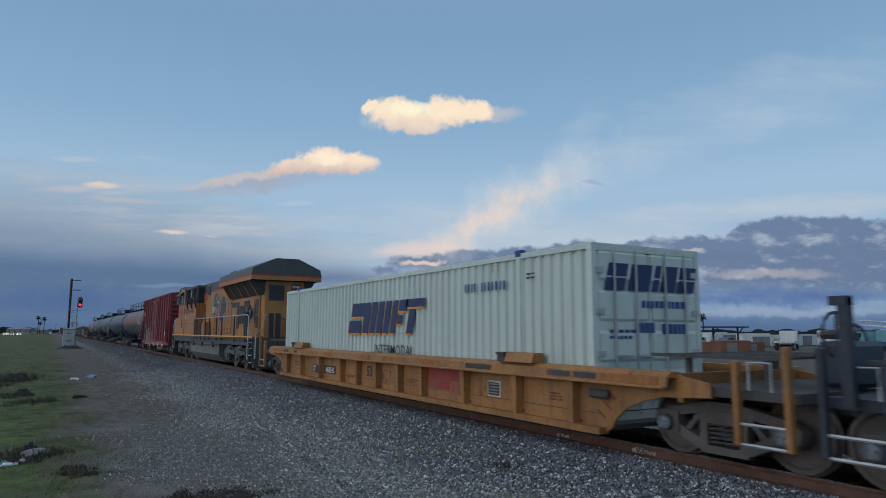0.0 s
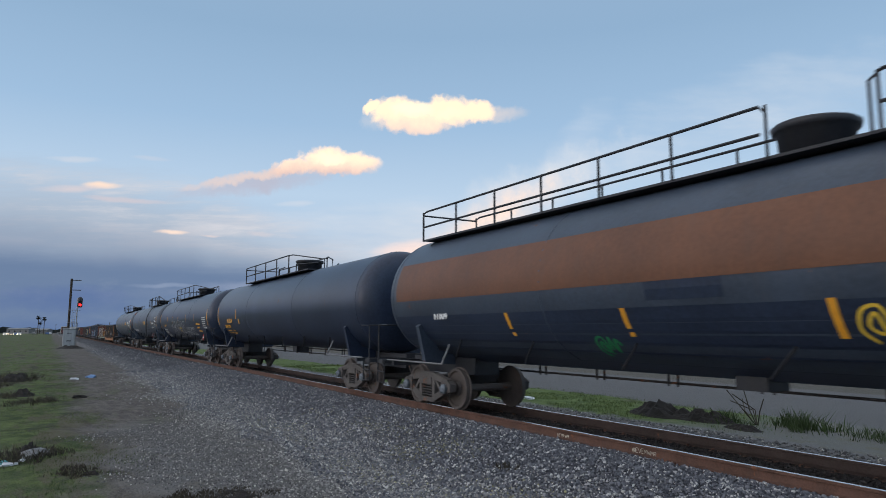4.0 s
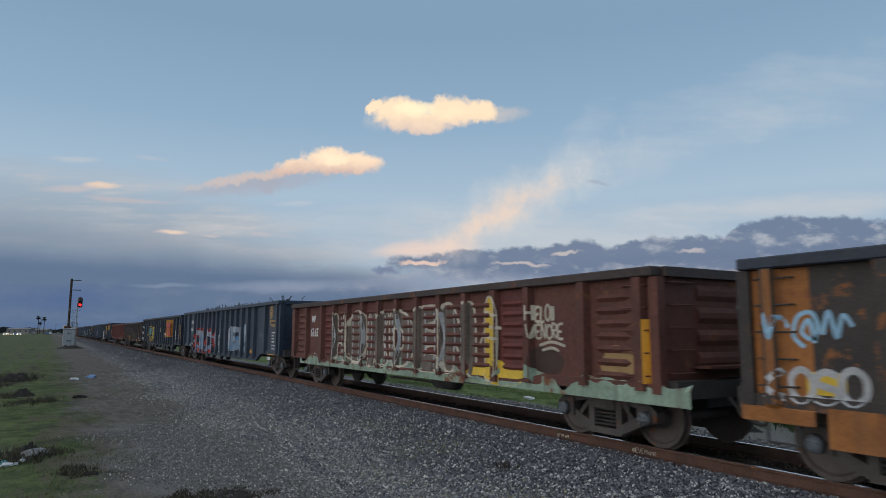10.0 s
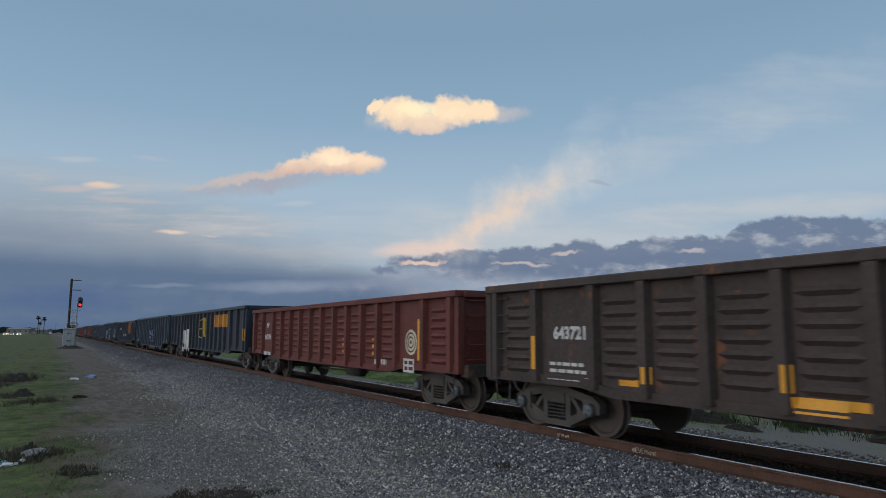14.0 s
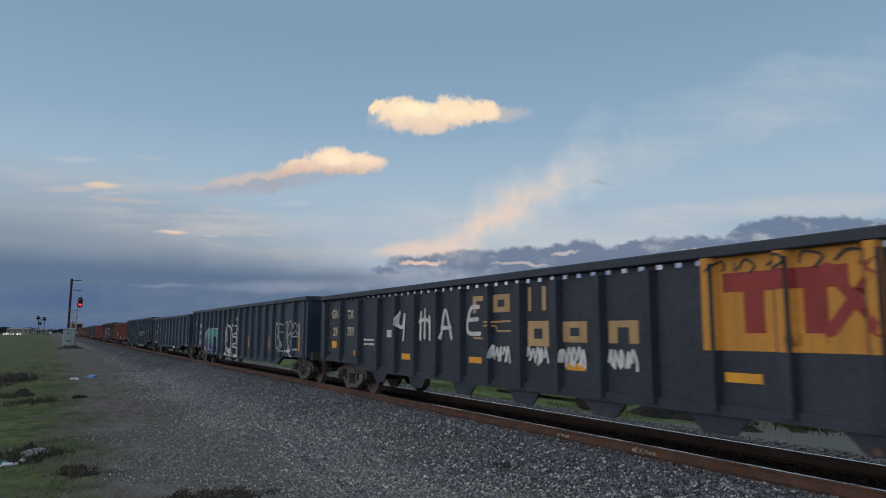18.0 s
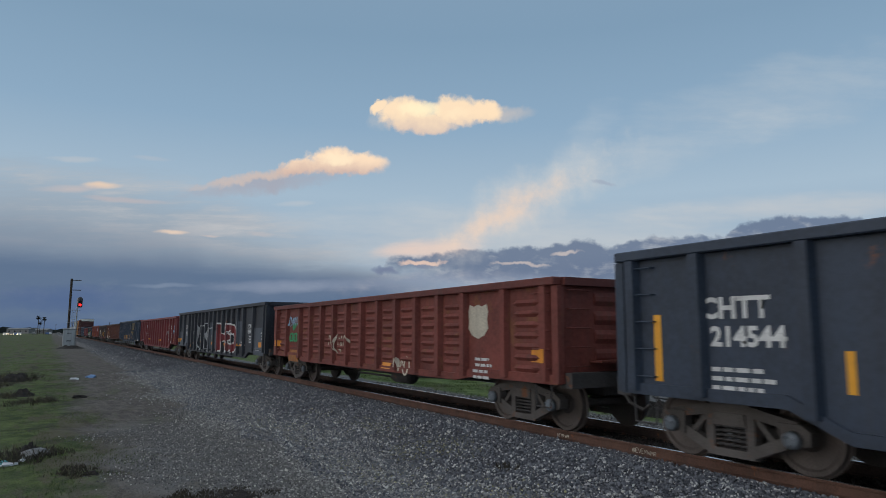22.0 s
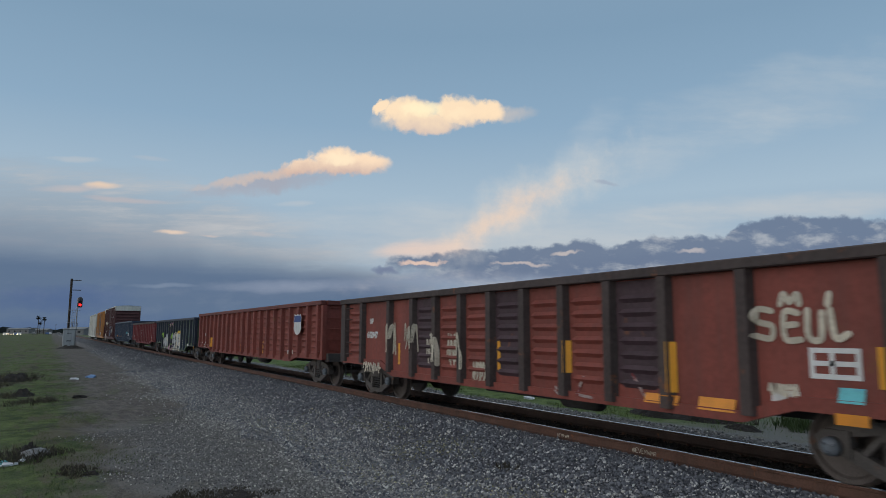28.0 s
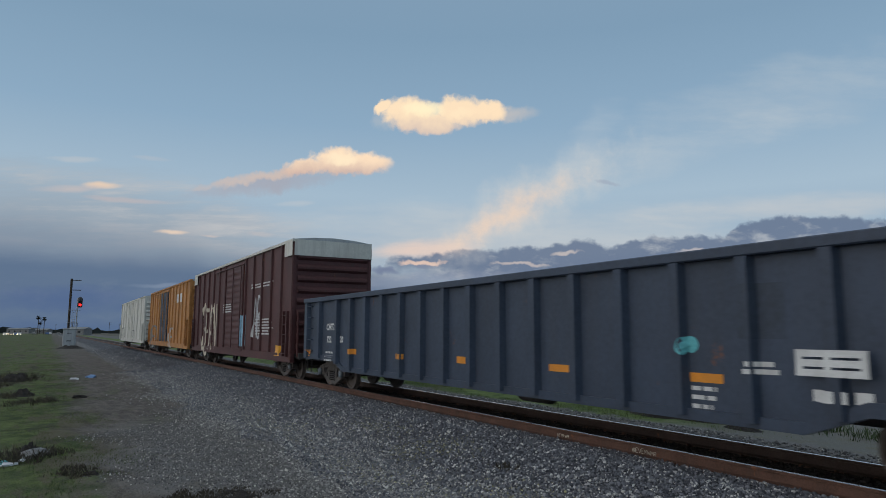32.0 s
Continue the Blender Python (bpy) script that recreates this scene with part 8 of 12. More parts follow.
cover(bx, bxd, "reflector_plate", -2.63, -2.09, 0.53, 0.69, YELLOW, 0.006)
cover(bx, bxd, "reflector_plate", -0.35, 0.22, 0.56, 0.72, YELLOW, 0.006)
cover(bx, bxd, "reflector_plate", 2.06, 2.58, 0.56, 0.72, YELLOW, 0.006)
cover(bx, bxd, "reflector_plate", 4.58, 5.11, 0.56, 0.80, YELLOW, 0.006)
cover(bx, bxd, "paint_patch", 6.05, 6.24, 1.67, 1.82, GREEN_P, 0.006)
cover(bx, bxd, "paint_patch", 7.24, 7.46, 1.28, 1.44, GREEN_P, 0.006)
cover(bx, bxd, "paint_patch", 5.03, 5.52, 1.45, 1.73, WHITE, 0.006)
prints(bx, bxd, 6.26, 1.73, 0.38, 4, WHITE, 0.055, 0.115)
prints(bx, bxd, 6.48, 1.03, 0.40, 2, WHITE, 0.055, 0.115)
prints(bx, bxd, 7.50, 2.07, 0.21, 6, WHITE, 0.055, 0.115)
RAGGED = [(0, 0), (0.0, 0.82), (0.08, 0.97), (0.16, 0.80), (0.27, 0.92), (0.40, 0.78), (0.52, 0.98), (0.66, 0.84), (0.78, 0.95), (0.90, 0.78), (1, 0.9), (1, 0)]
patch_shape(bx, bxd, -4.95, 0.64, 3.25, 1.22, RAGGED, WASHED, "washed_painting", 0.005, "washed-out pink and grey painting")
patch_shape(bx, bxd, -1.50, 0.98, 3.10, 0.50, RAGGED, WASHED_RED, "washed_painting", 0.005)
patch_shape(bx, bxd, -1.62, 0.66, 6.6, 0.27, RAGGED, WASHED, "washed_painting", 0.005)
for x0, x1, z in ((-4.9, -3.7, 1.74), (-3.5, -2.6, 1.80), (-2.5, -1.75, 1.80), (-0.9, 0.6, 1.50), (0.6, 1.5, 1.46)):
    strokes(bx, bxd, x0, z, x1 - x0, 0.10, [[(0, 0.4), (0.2, 0.9), (0.45, 0.3), (0.7, 0.6), (1, 0.1)]], 0.03, WORN)
for q in (-4.55, -4.15, -3.3, -2.75, -2.3, -1.95):
    patch_shape(bx, bxd, q, 0.85 + 0.25 * math.sin(q * 7), 0.30, 0.55, [(0, 0.1), (0.1, 0.9), (0.5, 1), (0.95, 0.8), (0.8, 0.2), (0.4, 0)], WORN if q > -3 else FADED, lift=0.008)
strokes(bx, bxd, -0.70, 1.75, 0.85, 0.16, [[(0, 0.9), (0.2, 0.9), (0.1, 0.0)], [(0.35, 0.5), (0.5, 0.9), (0.6, 0.3), (0.4, 0.1)], [(0.75, 0.1), (0.75, 0.9), (0.98, 0.6), (0.78, 0.4)]], 0.06, CREAM2)
scribble(bx, bxd, -6.92, 3.07, 0.45, 0.45, 2, CREAM2, 0.03, 3)
cover(bx, bxd, "paint_patch", -0.36, 0.10, 1.57, 1.73, BLACK, 0.006)
cover(bx, bxd, "paint_patch", -0.33, 0.13, 2.03, 2.13, BLACK, 0.006)
cover(bx, bxd, "paint_patch", -0.16, 0.16, 2.21, 2.35, BLACK, 0.003)
cover(bx, bxd, "paint_patch", -3.36, -3.13, 1.89, 2.07, WHITE, 0.006)
cover(bx, bxd, "paint_patch", 1.06, 1.29, 1.31, 1.40, BLACK, 0.003)
cover(bx, bxd, "reflector_plate", -4.69, -4.52, 0.71, 0.82, YELLOW, 0.006)
cover(bx, bxd, "paint_patch", -3.41, -2.80, 1.53, 1.85, BLACK, 0.006)
cover(bx, bxd, "paint_patch", -0.54, 0.36, 2.39, 2.45, CREAM, 0.006)
cover(bx, bxd, "paint_patch", -0.35, 0.21, 1.06, 1.19, BLACK, 0.006)
cover(bx, bxd, "paint_patch", -2.04, -1.72, 2.08, 2.33, WHITE, 0.006)
prints(bx, bxd, -4.54, 2.01, 0.44, 2, WHITE, 0.055, 0.115)

# next car
cover(tA, tAd, "reflector", 8.81, 8.91, 1.53, 2.36, YELLOW, 0.007)
cover(tA, tAd, "reflector", 4.58, 4.68, 1.66, 2.11, YELLOW, 0.007)
cover(tA, tAd, "reflector", 1.77, 1.87, 1.66, 2.11, YELLOW, 0.007)
cover(tA, tAd, "reflector", -1.37, -1.27, 1.66, 2.09, YELLOW, 0.007)
cover(tA, tAd, "reflector", -4.36, -4.26, 1.65, 2.09, YELLOW, 0.007)
spray(tA, "@*~", 5.10, 1.32, 0.69, 0.05, TEAL, tAd, 0.009, 43, 0.9)
spray(tA, "CO", 4.05, 1.39, 0.42, 0.04, TEAL, tAd, 0.009, 44, 1.0)
spray(tA, "@~", 2.03, 1.63, 0.42, 0.04, YSPRAY, tAd, 0.009, 45, 1.0)
spray(tA, "@~", -2.24, 1.34, 0.34, 0.04, GREEN_P, tAd, 0.009, 46, 1.0)
prints(tA, tAd, 5.44, 3.28, 1.22, 5, WHITE, 0.055, 0.115)
cover(tA, tAd, "painted_panel", 6.70, 7.88, 2.14, 2.67, BLACK, 0.003)
prints(tA, tAd, 6.78, 2.62, 1.05, 6, WHITE, 0.055, 0.115)
letters(tA, tAd, "61604", -6.74, 2.01, 0.17, WHITE)
cover(tA, tAd, "reflector_plate", 6.40, 6.88, 1.66, 1.87, YELLOW, 0.006)
cover(tA, tAd, "paint_patch", 7.42, 8.05, 1.63, 1.89, CREAM, 0.006)
placard(tA, 8.26, 1.36, -1.46)
cover(tA, tAd, "painted_panel", 4.45, 5.50, 2.01, 2.38, COL["tank"], 0.003)
cover(tA, tAd, "painted_panel", -0.81, 0.49, 2.18, 3.11, COL["tank"], 0.003)
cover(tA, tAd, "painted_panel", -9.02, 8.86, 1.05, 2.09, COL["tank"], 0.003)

# next car
letters(tB, tBd, "950570", -6.33, 2.14, 0.26, YELLOW)
prints(tB, tBd, -7.51, 2.04, 1.08, 1, YELLOW, 0.13, 0.115)
prints(tB, tBd, -7.38, 1.81, 0.90, 2, YELLOW, 0.055, 0.115)
prints(tB, tBd, -6.40, 1.80, 0.54, 2, YELLOW, 0.055, 0.115)
cover(tB, tBd, "reflector", -8.80, -8.68, 2.06, 2.95, YELLOW, 0.007)
cover(tB, tBd, "reflector", -5.13, -5.03, 2.30, 2.74, YELLOW, 0.007)
cover(tB, tBd, "reflector_plate", -4.75, -4.55, 2.07, 2.30, YELLOW, 0.006)

# next car
letters(tC, tCd, "955709", -6.61, 2.07, 0.20, YELLOW)
cover(tC, tCd, "reflector", -8.96, -8.83, 2.02, 2.96, YELLOW, 0.007)
cover(tC, tCd, "reflector", -5.45, -5.35, 2.44, 2.75, YELLOW, 0.007)
cover(tC, tCd, "reflector", -3.23, -3.13, 2.31, 2.75, YELLOW, 0.007)
cover(tC, tCd, "reflector", -0.92, -0.82, 2.28, 2.76, YELLOW, 0.007)
cover(tC, tCd, "reflector", 1.96, 2.06, 2.32, 2.76, YELLOW, 0.007)
cover(tC, tCd, "reflector", 4.85, 4.95, 2.32, 2.78, YELLOW, 0.007)
mural(tC, tCd, "SEUGNS", -3.95, 1.30, 1.36, 2.46, None, SILVER, None, 0.035, 0.16, 7, 0.15, 0.1, "silver outlined letters")
scribble(tC, tCd, -3.6, 1.5, 4.6, 0.75, 1, SILVER, 0.03, 17)
mural(tC, tCd, "NAROR", 1.75, 4.30, 1.52, 1.98, None, SILVER, None, 0.05, 0.10, 5, 0.14, 0.1)
strokes(tC, tCd, 1.6, 1.62, 0.3, 0.2, [[(0, 0.5), (1, 0.5)]], 0.04, SILVER)
cover(tC, tCd, "paint_patch", -0.87, -0.10, 1.72, 1.99, YSPRAY, 0.006)
prints(tC, tCd, -7.91, 1.88, 1.61, 5, WHITE, 0.055, 0.115)
prints(tC, tCd, 5.32, 2.20, 1.13, 1, YELLOW, 0.10, 0.115)
prints(tC, tCd, 5.38, 2.00, 0.76, 1, YELLOW, 0.10, 0.115)
prints(tC, tCd, 5.41, 1.80, 1.24, 1, YELLOW, 0.10, 0.115)
prints(tC, tCd, 7.22, 2.53, 1.08, 6, WHITE, 0.055, 0.115)
placard(tC, 8.01, 1.40, -1.46)
cover(tC, tCd, "reflector", 8.60, 8.72, 2.03, 2.91, YELLOW, 0.007)

# next car
cover(tD, tDd, "reflector", -5.92, -5.82, 2.17, 2.66, YELLOW, 0.007)
cover(tD, tDd, "reflector", -3.34, -3.24, 2.22, 2.68, YELLOW, 0.007)
cover(tD, tDd, "reflector", -0.23, -0.13, 2.25, 2.66, YELLOW, 0.007)
cover(tD, tDd, "reflector", 2.85, 2.95, 2.20, 2.66, YELLOW, 0.007)
cover(tD, tDd, "reflector", 5.43, 5.53, 2.22, 2.65, YELLOW, 0.007)
cover(tD, tDd, "reflector", 8.60, 8.72, 2.04, 2.92, YELLOW, 0.007)
cover(tD, tDd, "reflector_plate", 0.34, 1.20, 2.33, 2.61, YELLOW, 0.006)
prints(tD, tDd, 5.71, 2.45, 1.19, 1, WHITE, 0.13, 0.115)
prints(tD, tDd, 5.64, 2.11, 1.32, 1, WHITE, 0.13, 0.115)
cover(tD, tDd, "painted_panel", 7.27, 8.42, 2.20, 2.84, BLACK, 0.003)
prints(tD, tDd, 7.32, 2.88, 1.07, 7, WHITE, 0.055, 0.115)
placard(tD, 7.27, 1.40, -1.46)
cover(tD, tDd, "painted_panel", 0.49, 1.50, 1.61, 1.88, BLACK, 0.003)
cover(tD, tDd, "painted_panel", 1.88, 3.46, 1.63, 1.89, BLACK, 0.003)
prints(tD, tDd, -7.61, 1.94, 2.88, 2, WHITE, 0.055, 0.115)
cover(tD, tDd, "paint_patch", 5.79, 7.00, 1.94, 2.01, BLACK, 0.006)

# next car
letters(tE, tEd, "206608", -6.98, 2.27, 0.19, YELLOW)
cover(tE, tEd, "reflector", -2.65, -2.55, 2.29, 2.73, YELLOW, 0.007)
cover(tE, tEd, "reflector", 0.50, 0.60, 2.29, 2.75, YELLOW, 0.007)
cover(tE, tEd, "reflector", 2.96, 3.06, 2.30, 2.74, YELLOW, 0.007)
cover(tE, tEd, "reflector", 5.70, 5.80, 2.30, 2.76, YELLOW, 0.007)
cover(tE, tEd, "reflector", 8.88, 9.01, 2.08, 2.98, YELLOW, 0.007)
cover(tE, tEd, "reflector_plate", 3.58, 4.42, 2.45, 2.75, YELLOW, 0.006)
prints(tE, tEd, 5.87, 2.75, 1.16, 1, WHITE, 0.13, 0.115)
prints(tE, tEd, 5.87, 2.61, 1.85, 1, WHITE, 0.13, 0.115)
prints(tE, tEd, 6.71, 2.42, 1.00, 1, WHITE, 0.13, 0.115)
cover(tE, tEd, "painted_panel", 7.74, 8.90, 2.21, 2.78, BLACK, 0.003)
prints(tE, tEd, 7.81, 2.81, 1.01, 7, WHITE, 0.055, 0.115)
cover(tE, tEd, "painted_panel", 3.86, 4.77, 1.60, 1.91, BLACK, 0.003)
cover(tE, tEd, "painted_panel", 4.83, 5.58, 1.80, 2.04, BLACK, 0.003)
cover(tE, tEd, "painted_panel", 6.23, 7.47, 1.62, 2.10, BLACK, 0.003)
strokes(tE, tEd, 0.10, 1.68, 4.0, 0.55, [[(0.0, 0.8), (0.06, 0.1), (0.09, 0.9)], [(0.10, 0.1), (0.14, 0.7), (0.17, 0.1)], [(0.20, 0.4), (0.24, 0.8), (0.27, 0.3), (0.21, 0.2)], [(0.42, 0.8), (0.36, 0.6), (0.38, 0.1), (0.46, 0.15), (0.48, 0.7), (0.42, 0.8)], [(0.52, 0.1), (0.56, 0.9), (0.60, 0.1)], [(0.70, 0.2), (0.72, 1.0)], [(0.78, 0.9), (0.76, 0.3), (0.86, 0.9)], [(0.92, 0.3), (0.96, 0.9)]], 0.05, FAINT)
patch_shape(tE, tEd, 5.30, 1.60, 0.60, 0.26, [(0, 0.5), (0.3, 1), (1, 0.8), (0.8, 0.1), (0.3, 0.1)], GREEN_P, lift=0.012)
scribble(tE, tEd, 7.30, 2.02, 1.0, 0.32, 1, WHITE, 0.05, 4)
strokes(tE, tEd, 8.2, 1.70, 0.75, 0.5, [[(0, 0.9), (0.4, 0.9), (0.8, 0.4), (1, 0.0)]], 0.03, WHITE)
patch_shape(tE, tEd, 1.85, 2.95, 7.1, 0.70, [(0.0, 0.15), (0.05, 0.8), (0.98, 0.9), (1, 0.0), (0.5, 0.05)], COL["tankgrey"], "painted_panel", 0.004)
for q, z0, w0, h0 in ((8.95, 2.35, 0.28, 0.55), (8.98, 1.85, 0.25, 0.45)):
    patch_shape(tE, tEd, q, z0, w0, h0, [(0, 0.2), (0.2, 0.9), (0.5, 0.7), (0.8, 1), (1, 0.4), (0.6, 0.3), (0.4, 0)], COL["scraped"], "rust_patch", 0.02)
placard(tE, 8.40, 1.34, -1.46)
prints(tE, tEd, -8.12, 2.49, 1.13, 1, WHITE, 0.13, 0.115)
prints(tE, tEd, -8.12, 2.39, 1.03, 1, WHITE, 0.13, 0.115)
prints(tE, tEd, -8.02, 2.12, 0.51, 3, WHITE, 0.055, 0.115)
cover(tE, tEd, "reflector", -9.31, -9.19, 2.08, 2.97, YELLOW, 0.007)
prints(tE, tEd, 7.41, 1.88, 0.54, 3, WHITE, 0.055, 0.115)

for line in ([(-0.80, 0.15), (-0.72, 0.50), (-0.45, 0.72), (-0.30, 0.55), (0.05, 0.62), (0.10, 0.40), (-0.30, 0.32), (-0.62, 0.10)], [(-0.92, -0.05), (-0.70, 0.12), (-0.62, -0.10), (-0.80, -0.35)], [(-0.75, 0.62), (-0.60, 0.80), (-0.52, 0.66), (-0.66, 0.52)]):
    head_stain(tE, 9.55, 1.47, 2.60, line, STAIN)
for e in (-1, 1):
    part("end_brace", tubes(0.025, [(9.85, e * 1.35, 1.85), (9.85, e * 0.25, 1.05)]), BLACK, tE)

# next car
letters(g1, g1d, "EO", -5.44, 1.89, 0.19, WHITE)
letters(g1, g1d, "30246", -5.40, 1.39, 0.20, WHITE)
cover(g1, g1d, "painted_panel", 7.22, 7.90, 0.79, 2.45, COL["orange"], 0.003)
cover(g1, g1d, "painted_panel", -8.16, -7.26, 0.69, 2.47, COL["orange"], 0.003)
cover(g1, g1d, "painted_panel", -7.12, 7.19, 0.48, 0.91, COL["orange"], 0.003)
spray(g1, "~@", -4.06, 1.08, 0.60, 0.05, CREAM, g1d, 0.009, 129, 1.0)
spray(g1, "EAI", -2.22, 1.24, 1.00, 0.06, CREAM2, g1d, 0.009, 130, 0.8)
spray(g1, "AIG", -0.09, 1.29, 0.97, 0.07, CREAM2, g1d, 0.009, 131, 0.8)
spray(g1, "OD", 1.99, 1.44, 0.38, 0.06, CREAM2, g1d, 0.009, 132, 1.2)
spray(g1, "@~*", 3.22, 1.11, 0.53, 0.05, SILVER, g1d, 0.009, 133, 0.7)
spray(g1, "@*", 6.59, 1.38, 0.44, 0.06, WHITE, g1d, 0.009, 134, 0.9)
spray(g1, "~E~", 5.33, 1.86, 0.26, 0.04, CREAM2, g1d, 0.009, 135, 1.2)
spray(g1, "IDIN", 5.49, 1.20, 0.56, 0.04, CREAM2, g1d, 0.009, 136, 0.6)
cover(g1, g1d, "paint_patch", 6.79, 7.26, 0.96, 1.17, YSPRAY, 0.006)
spray(g1, "~@~", -7.86, 1.58, 0.41, 0.05, LBLUE, g1d, 0.009, 138, 1.0)
spray(g1, "KOSO", -7.82, 0.98, 0.34, 0.08, SILVER, g1d, 0.009, 139, 1.2)
cover(g1, g1d, "paint_patch", -7.36, -6.92, 1.04, 1.29, YSPRAY, 0.006)

# next car
wash(g2, g2d, -7.24, 3.12, 0.69, 1.09, COL["GREENISH"], 141)
wash(g2, g2d, 3.11, 8.67, 0.72, 1.08, COL["GREENISH"], 142)
mural(g2, g2d, "HIKDEN", -4.45, 3.45, 0.84, 2.30, GREYB, CREAM, None, 0.07, 0.0, 5, 0.06, 0.0, "tall grey-brown block letters outlined in cream")
for q in np.arange(-4.2, 3.3, 0.42):
    strokes(g2, g2d, float(q), 0.9, 0.25, 1.3, [[(0.2, 0.05), (0.5, 0.5), (0.3, 0.95)]], 0.05, SILVER)
mural(g2, g2d, "I", 3.72, 4.28, 0.80, 2.42, YSPRAY, CREAM, None, 0.05, 0.0, 5, 0.0, 0.0, "yellow painted bottle shape")
strokes(g2, g2d, 3.6, 1.4, 0.8, 0.8, [[(0.2, 0.9), (0.8, 0.8)], [(0.1, 0.6), (0.9, 0.5)], [(0.2, 0.3), (0.8, 0.25)], [(0.0, 0.1), (0.2, 0.4)]], 0.06, CREAM)
patch_shape(g2, g2d, 3.1, 0.74, 1.9, 0.62, [(0, 0), (0.1, 0.6), (0.3, 0.5), (0.5, 0.9), (0.8, 0.5), (1, 0.6), (1, 0)], YSPRAY, lift=0.005)
spray(g2, "HELOII", 5.20, 1.92, 0.26, 0.05, CREAM, g2d, 0.009, 146, 0.8)
spray(g2, "VENCRE", 5.22, 1.62, 0.24, 0.045, CREAM, g2d, 0.009, 147, 0.85)
strokes(g2, g2d, 5.4, 1.38, 0.8, 0.2, [[(0.1, 0.6), (0.5, 0.9), (0.9, 0.6)], [(0.2, 0.2), (0.5, 0.4), (0.7, 0.2)]], 0.05, CREAM)
patch_shape(g2, g2d, 5.15, 1.0, 1.0, 0.5, [(0, 0.4), (0.2, 1), (0.7, 0.9), (1, 0.5), (0.8, 0), (0.2, 0.1)], BROWN_P, lift=0.005)
patch_shape(g2, g2d, 6.85, 1.05, 0.9, 0.5, [(0, 0.1), (0.3, 1), (0.8, 0.9), (1, 0.1)], CREAM2, lift=0.005)
cover(g2, g2d, "reflector", 7.88, 8.02, 1.00, 1.91, YELLOW, 0.007)
letters(g2, g2d, "6165", -6.02, 1.58, 0.26, WHITE)
letters(g2, g2d, "MP", -6.11, 2.04, 0.20, WHITE)

# next car
SILVERY = two_tone("pale_blue_silver_spray", (0.40, 0.46, 0.52), (0.20, 0.32, 0.46), 1.25, 0.6, 2.6)
mural(sm, smd, "CAUD", -6.55, -1.75, 0.62, 1.88, SILVERY, BLACK, RED_P, 0.045, 0.10, 5, 0.10, 0.0, "silver bubble letters with a red halo")
strokes(sm, smd, -4.3, 0.70, 2.4, 1.2, [[(0.10, 0.95), (0.16, 0.75), (0.10, 0.55)], [(0.42, 0.8), (0.40, 0.5), (0.44, 0.2)], [(0.78, 0.7), (0.83, 0.45), (0.76, 0.2)]], 0.03, GREYM)
patch_shape(sm, smd, -4.02, 0.95, 0.45, 0.65, [(0.1, 0.6), (0.5, 1), (0.9, 0.6), (0.8, 0.1), (0.3, 0.05)], RED_P, lift=0.019)
patch_shape(sm, smd, -4.30, 1.98, 0.22, 0.22, [(0, 0.5), (0.5, 1), (1, 0.5), (0.5, 0)], SILVERY)
mural(sm, smd, "*", -1.62, -0.78, 0.90, 1.80, SILVERY, BLACK, RED_P, 0.04, 0, 3, 0.0, 0.0, "silver flower with a red halo")
strokes(sm, smd, -0.32, 0.72, 0.84, 1.1, [[(0.28, 0.98), (0.30, 0.72)], [(0.0, 0.55), (0.02, 0.74), (0.22, 0.70), (0.05, 0.62)], [(0.30, 0.58), (0.45, 0.72), (0.50, 0.56), (0.34, 0.60)], [(0.58, 0.5), (0.62, 0.72), (0.80, 0.62), (0.62, 0.60)],
                                                   [(0.0, 0.28), (0.04, 0.48), (0.22, 0.40), (0.08, 0.34), (0.26, 0.26)], [(0.34, 0.46), (0.50, 0.34), (0.36, 0.28)], [(0.58, 0.28), (0.64, 0.46), (0.74, 0.28), (0.9, 0.46)], [(0.1, 0.2), (0.3, 0.08), (0.15, 0.0)],
                                                   [(0.4, 0.2), (0.5, 0.05), (0.62, 0.2)], [(0.7, 0.02), (0.8, 0.2), (0.98, 0.1), (0.74, 0.06)]], 0.062, SILVER)
strokes(sm, smd, -0.10, 0.80, 0.5, 0.2, [[(0, 0.2), (0.5, 0.8), (1, 0.3)]], 0.06, ORANGE, lift=0.022)
mural(sm, smd, "RESL", 1.72, 4.62, 0.74, 1.92, SILVERY, BLACK, None, 0.05, 0.04, 9, 0.10, 0.0, "pale silver and blue bubble letters")
for q, z0, h in ((1.98, 1.42, 0.22), (2.05, 0.95, 0.35), (2.88, 1.45, 0.20), (2.84, 0.98, 0.26), (3.62, 1.35, 0.2), (3.70, 0.95, 0.2)):
    patch_shape(sm, smd, q, z0, 0.22, h, [(0, 0), (0.2, 1), (0.9, 0.9), (1, 0.1)], BSPRAY, lift=0.017)
mural(sm, smd, "!", 4.66, 5.08, 0.80, 2.02, SILVERY, LBLUE, None, 0.05, 0, 4, 0.0, 0.05)
patch_shape(sm, smd, 8.58, 2.20, 0.52, 0.52, [(0.5, 1), (0.1, 0.9), (0, 0.5), (0.1, 0.1), (0.5, 0), (0.9, 0.1), (1, 0.5), (0.9, 0.9)], CREAM2, "globe_emblem", 0.006, "ochre striped globe emblem over a ribbon")
strokes(sm, smd, 8.58, 2.20, 0.52, 0.52, [[(0.02, q), (0.5, q - 0.08), (0.98, q)] for q in (0.25, 0.45, 0.65, 0.85)], 0.018, BLACK, "globe_line", 0.010)
patch_shape(sm, smd, 8.60, 1.90, 0.92, 0.40, [(0, 0.75), (0.12, 0.25), (0.3, 0.05), (0.98, 0.0), (0.98, 0.62), (0.4, 0.66)], CREAM2, "ribbon_emblem", 0.007)
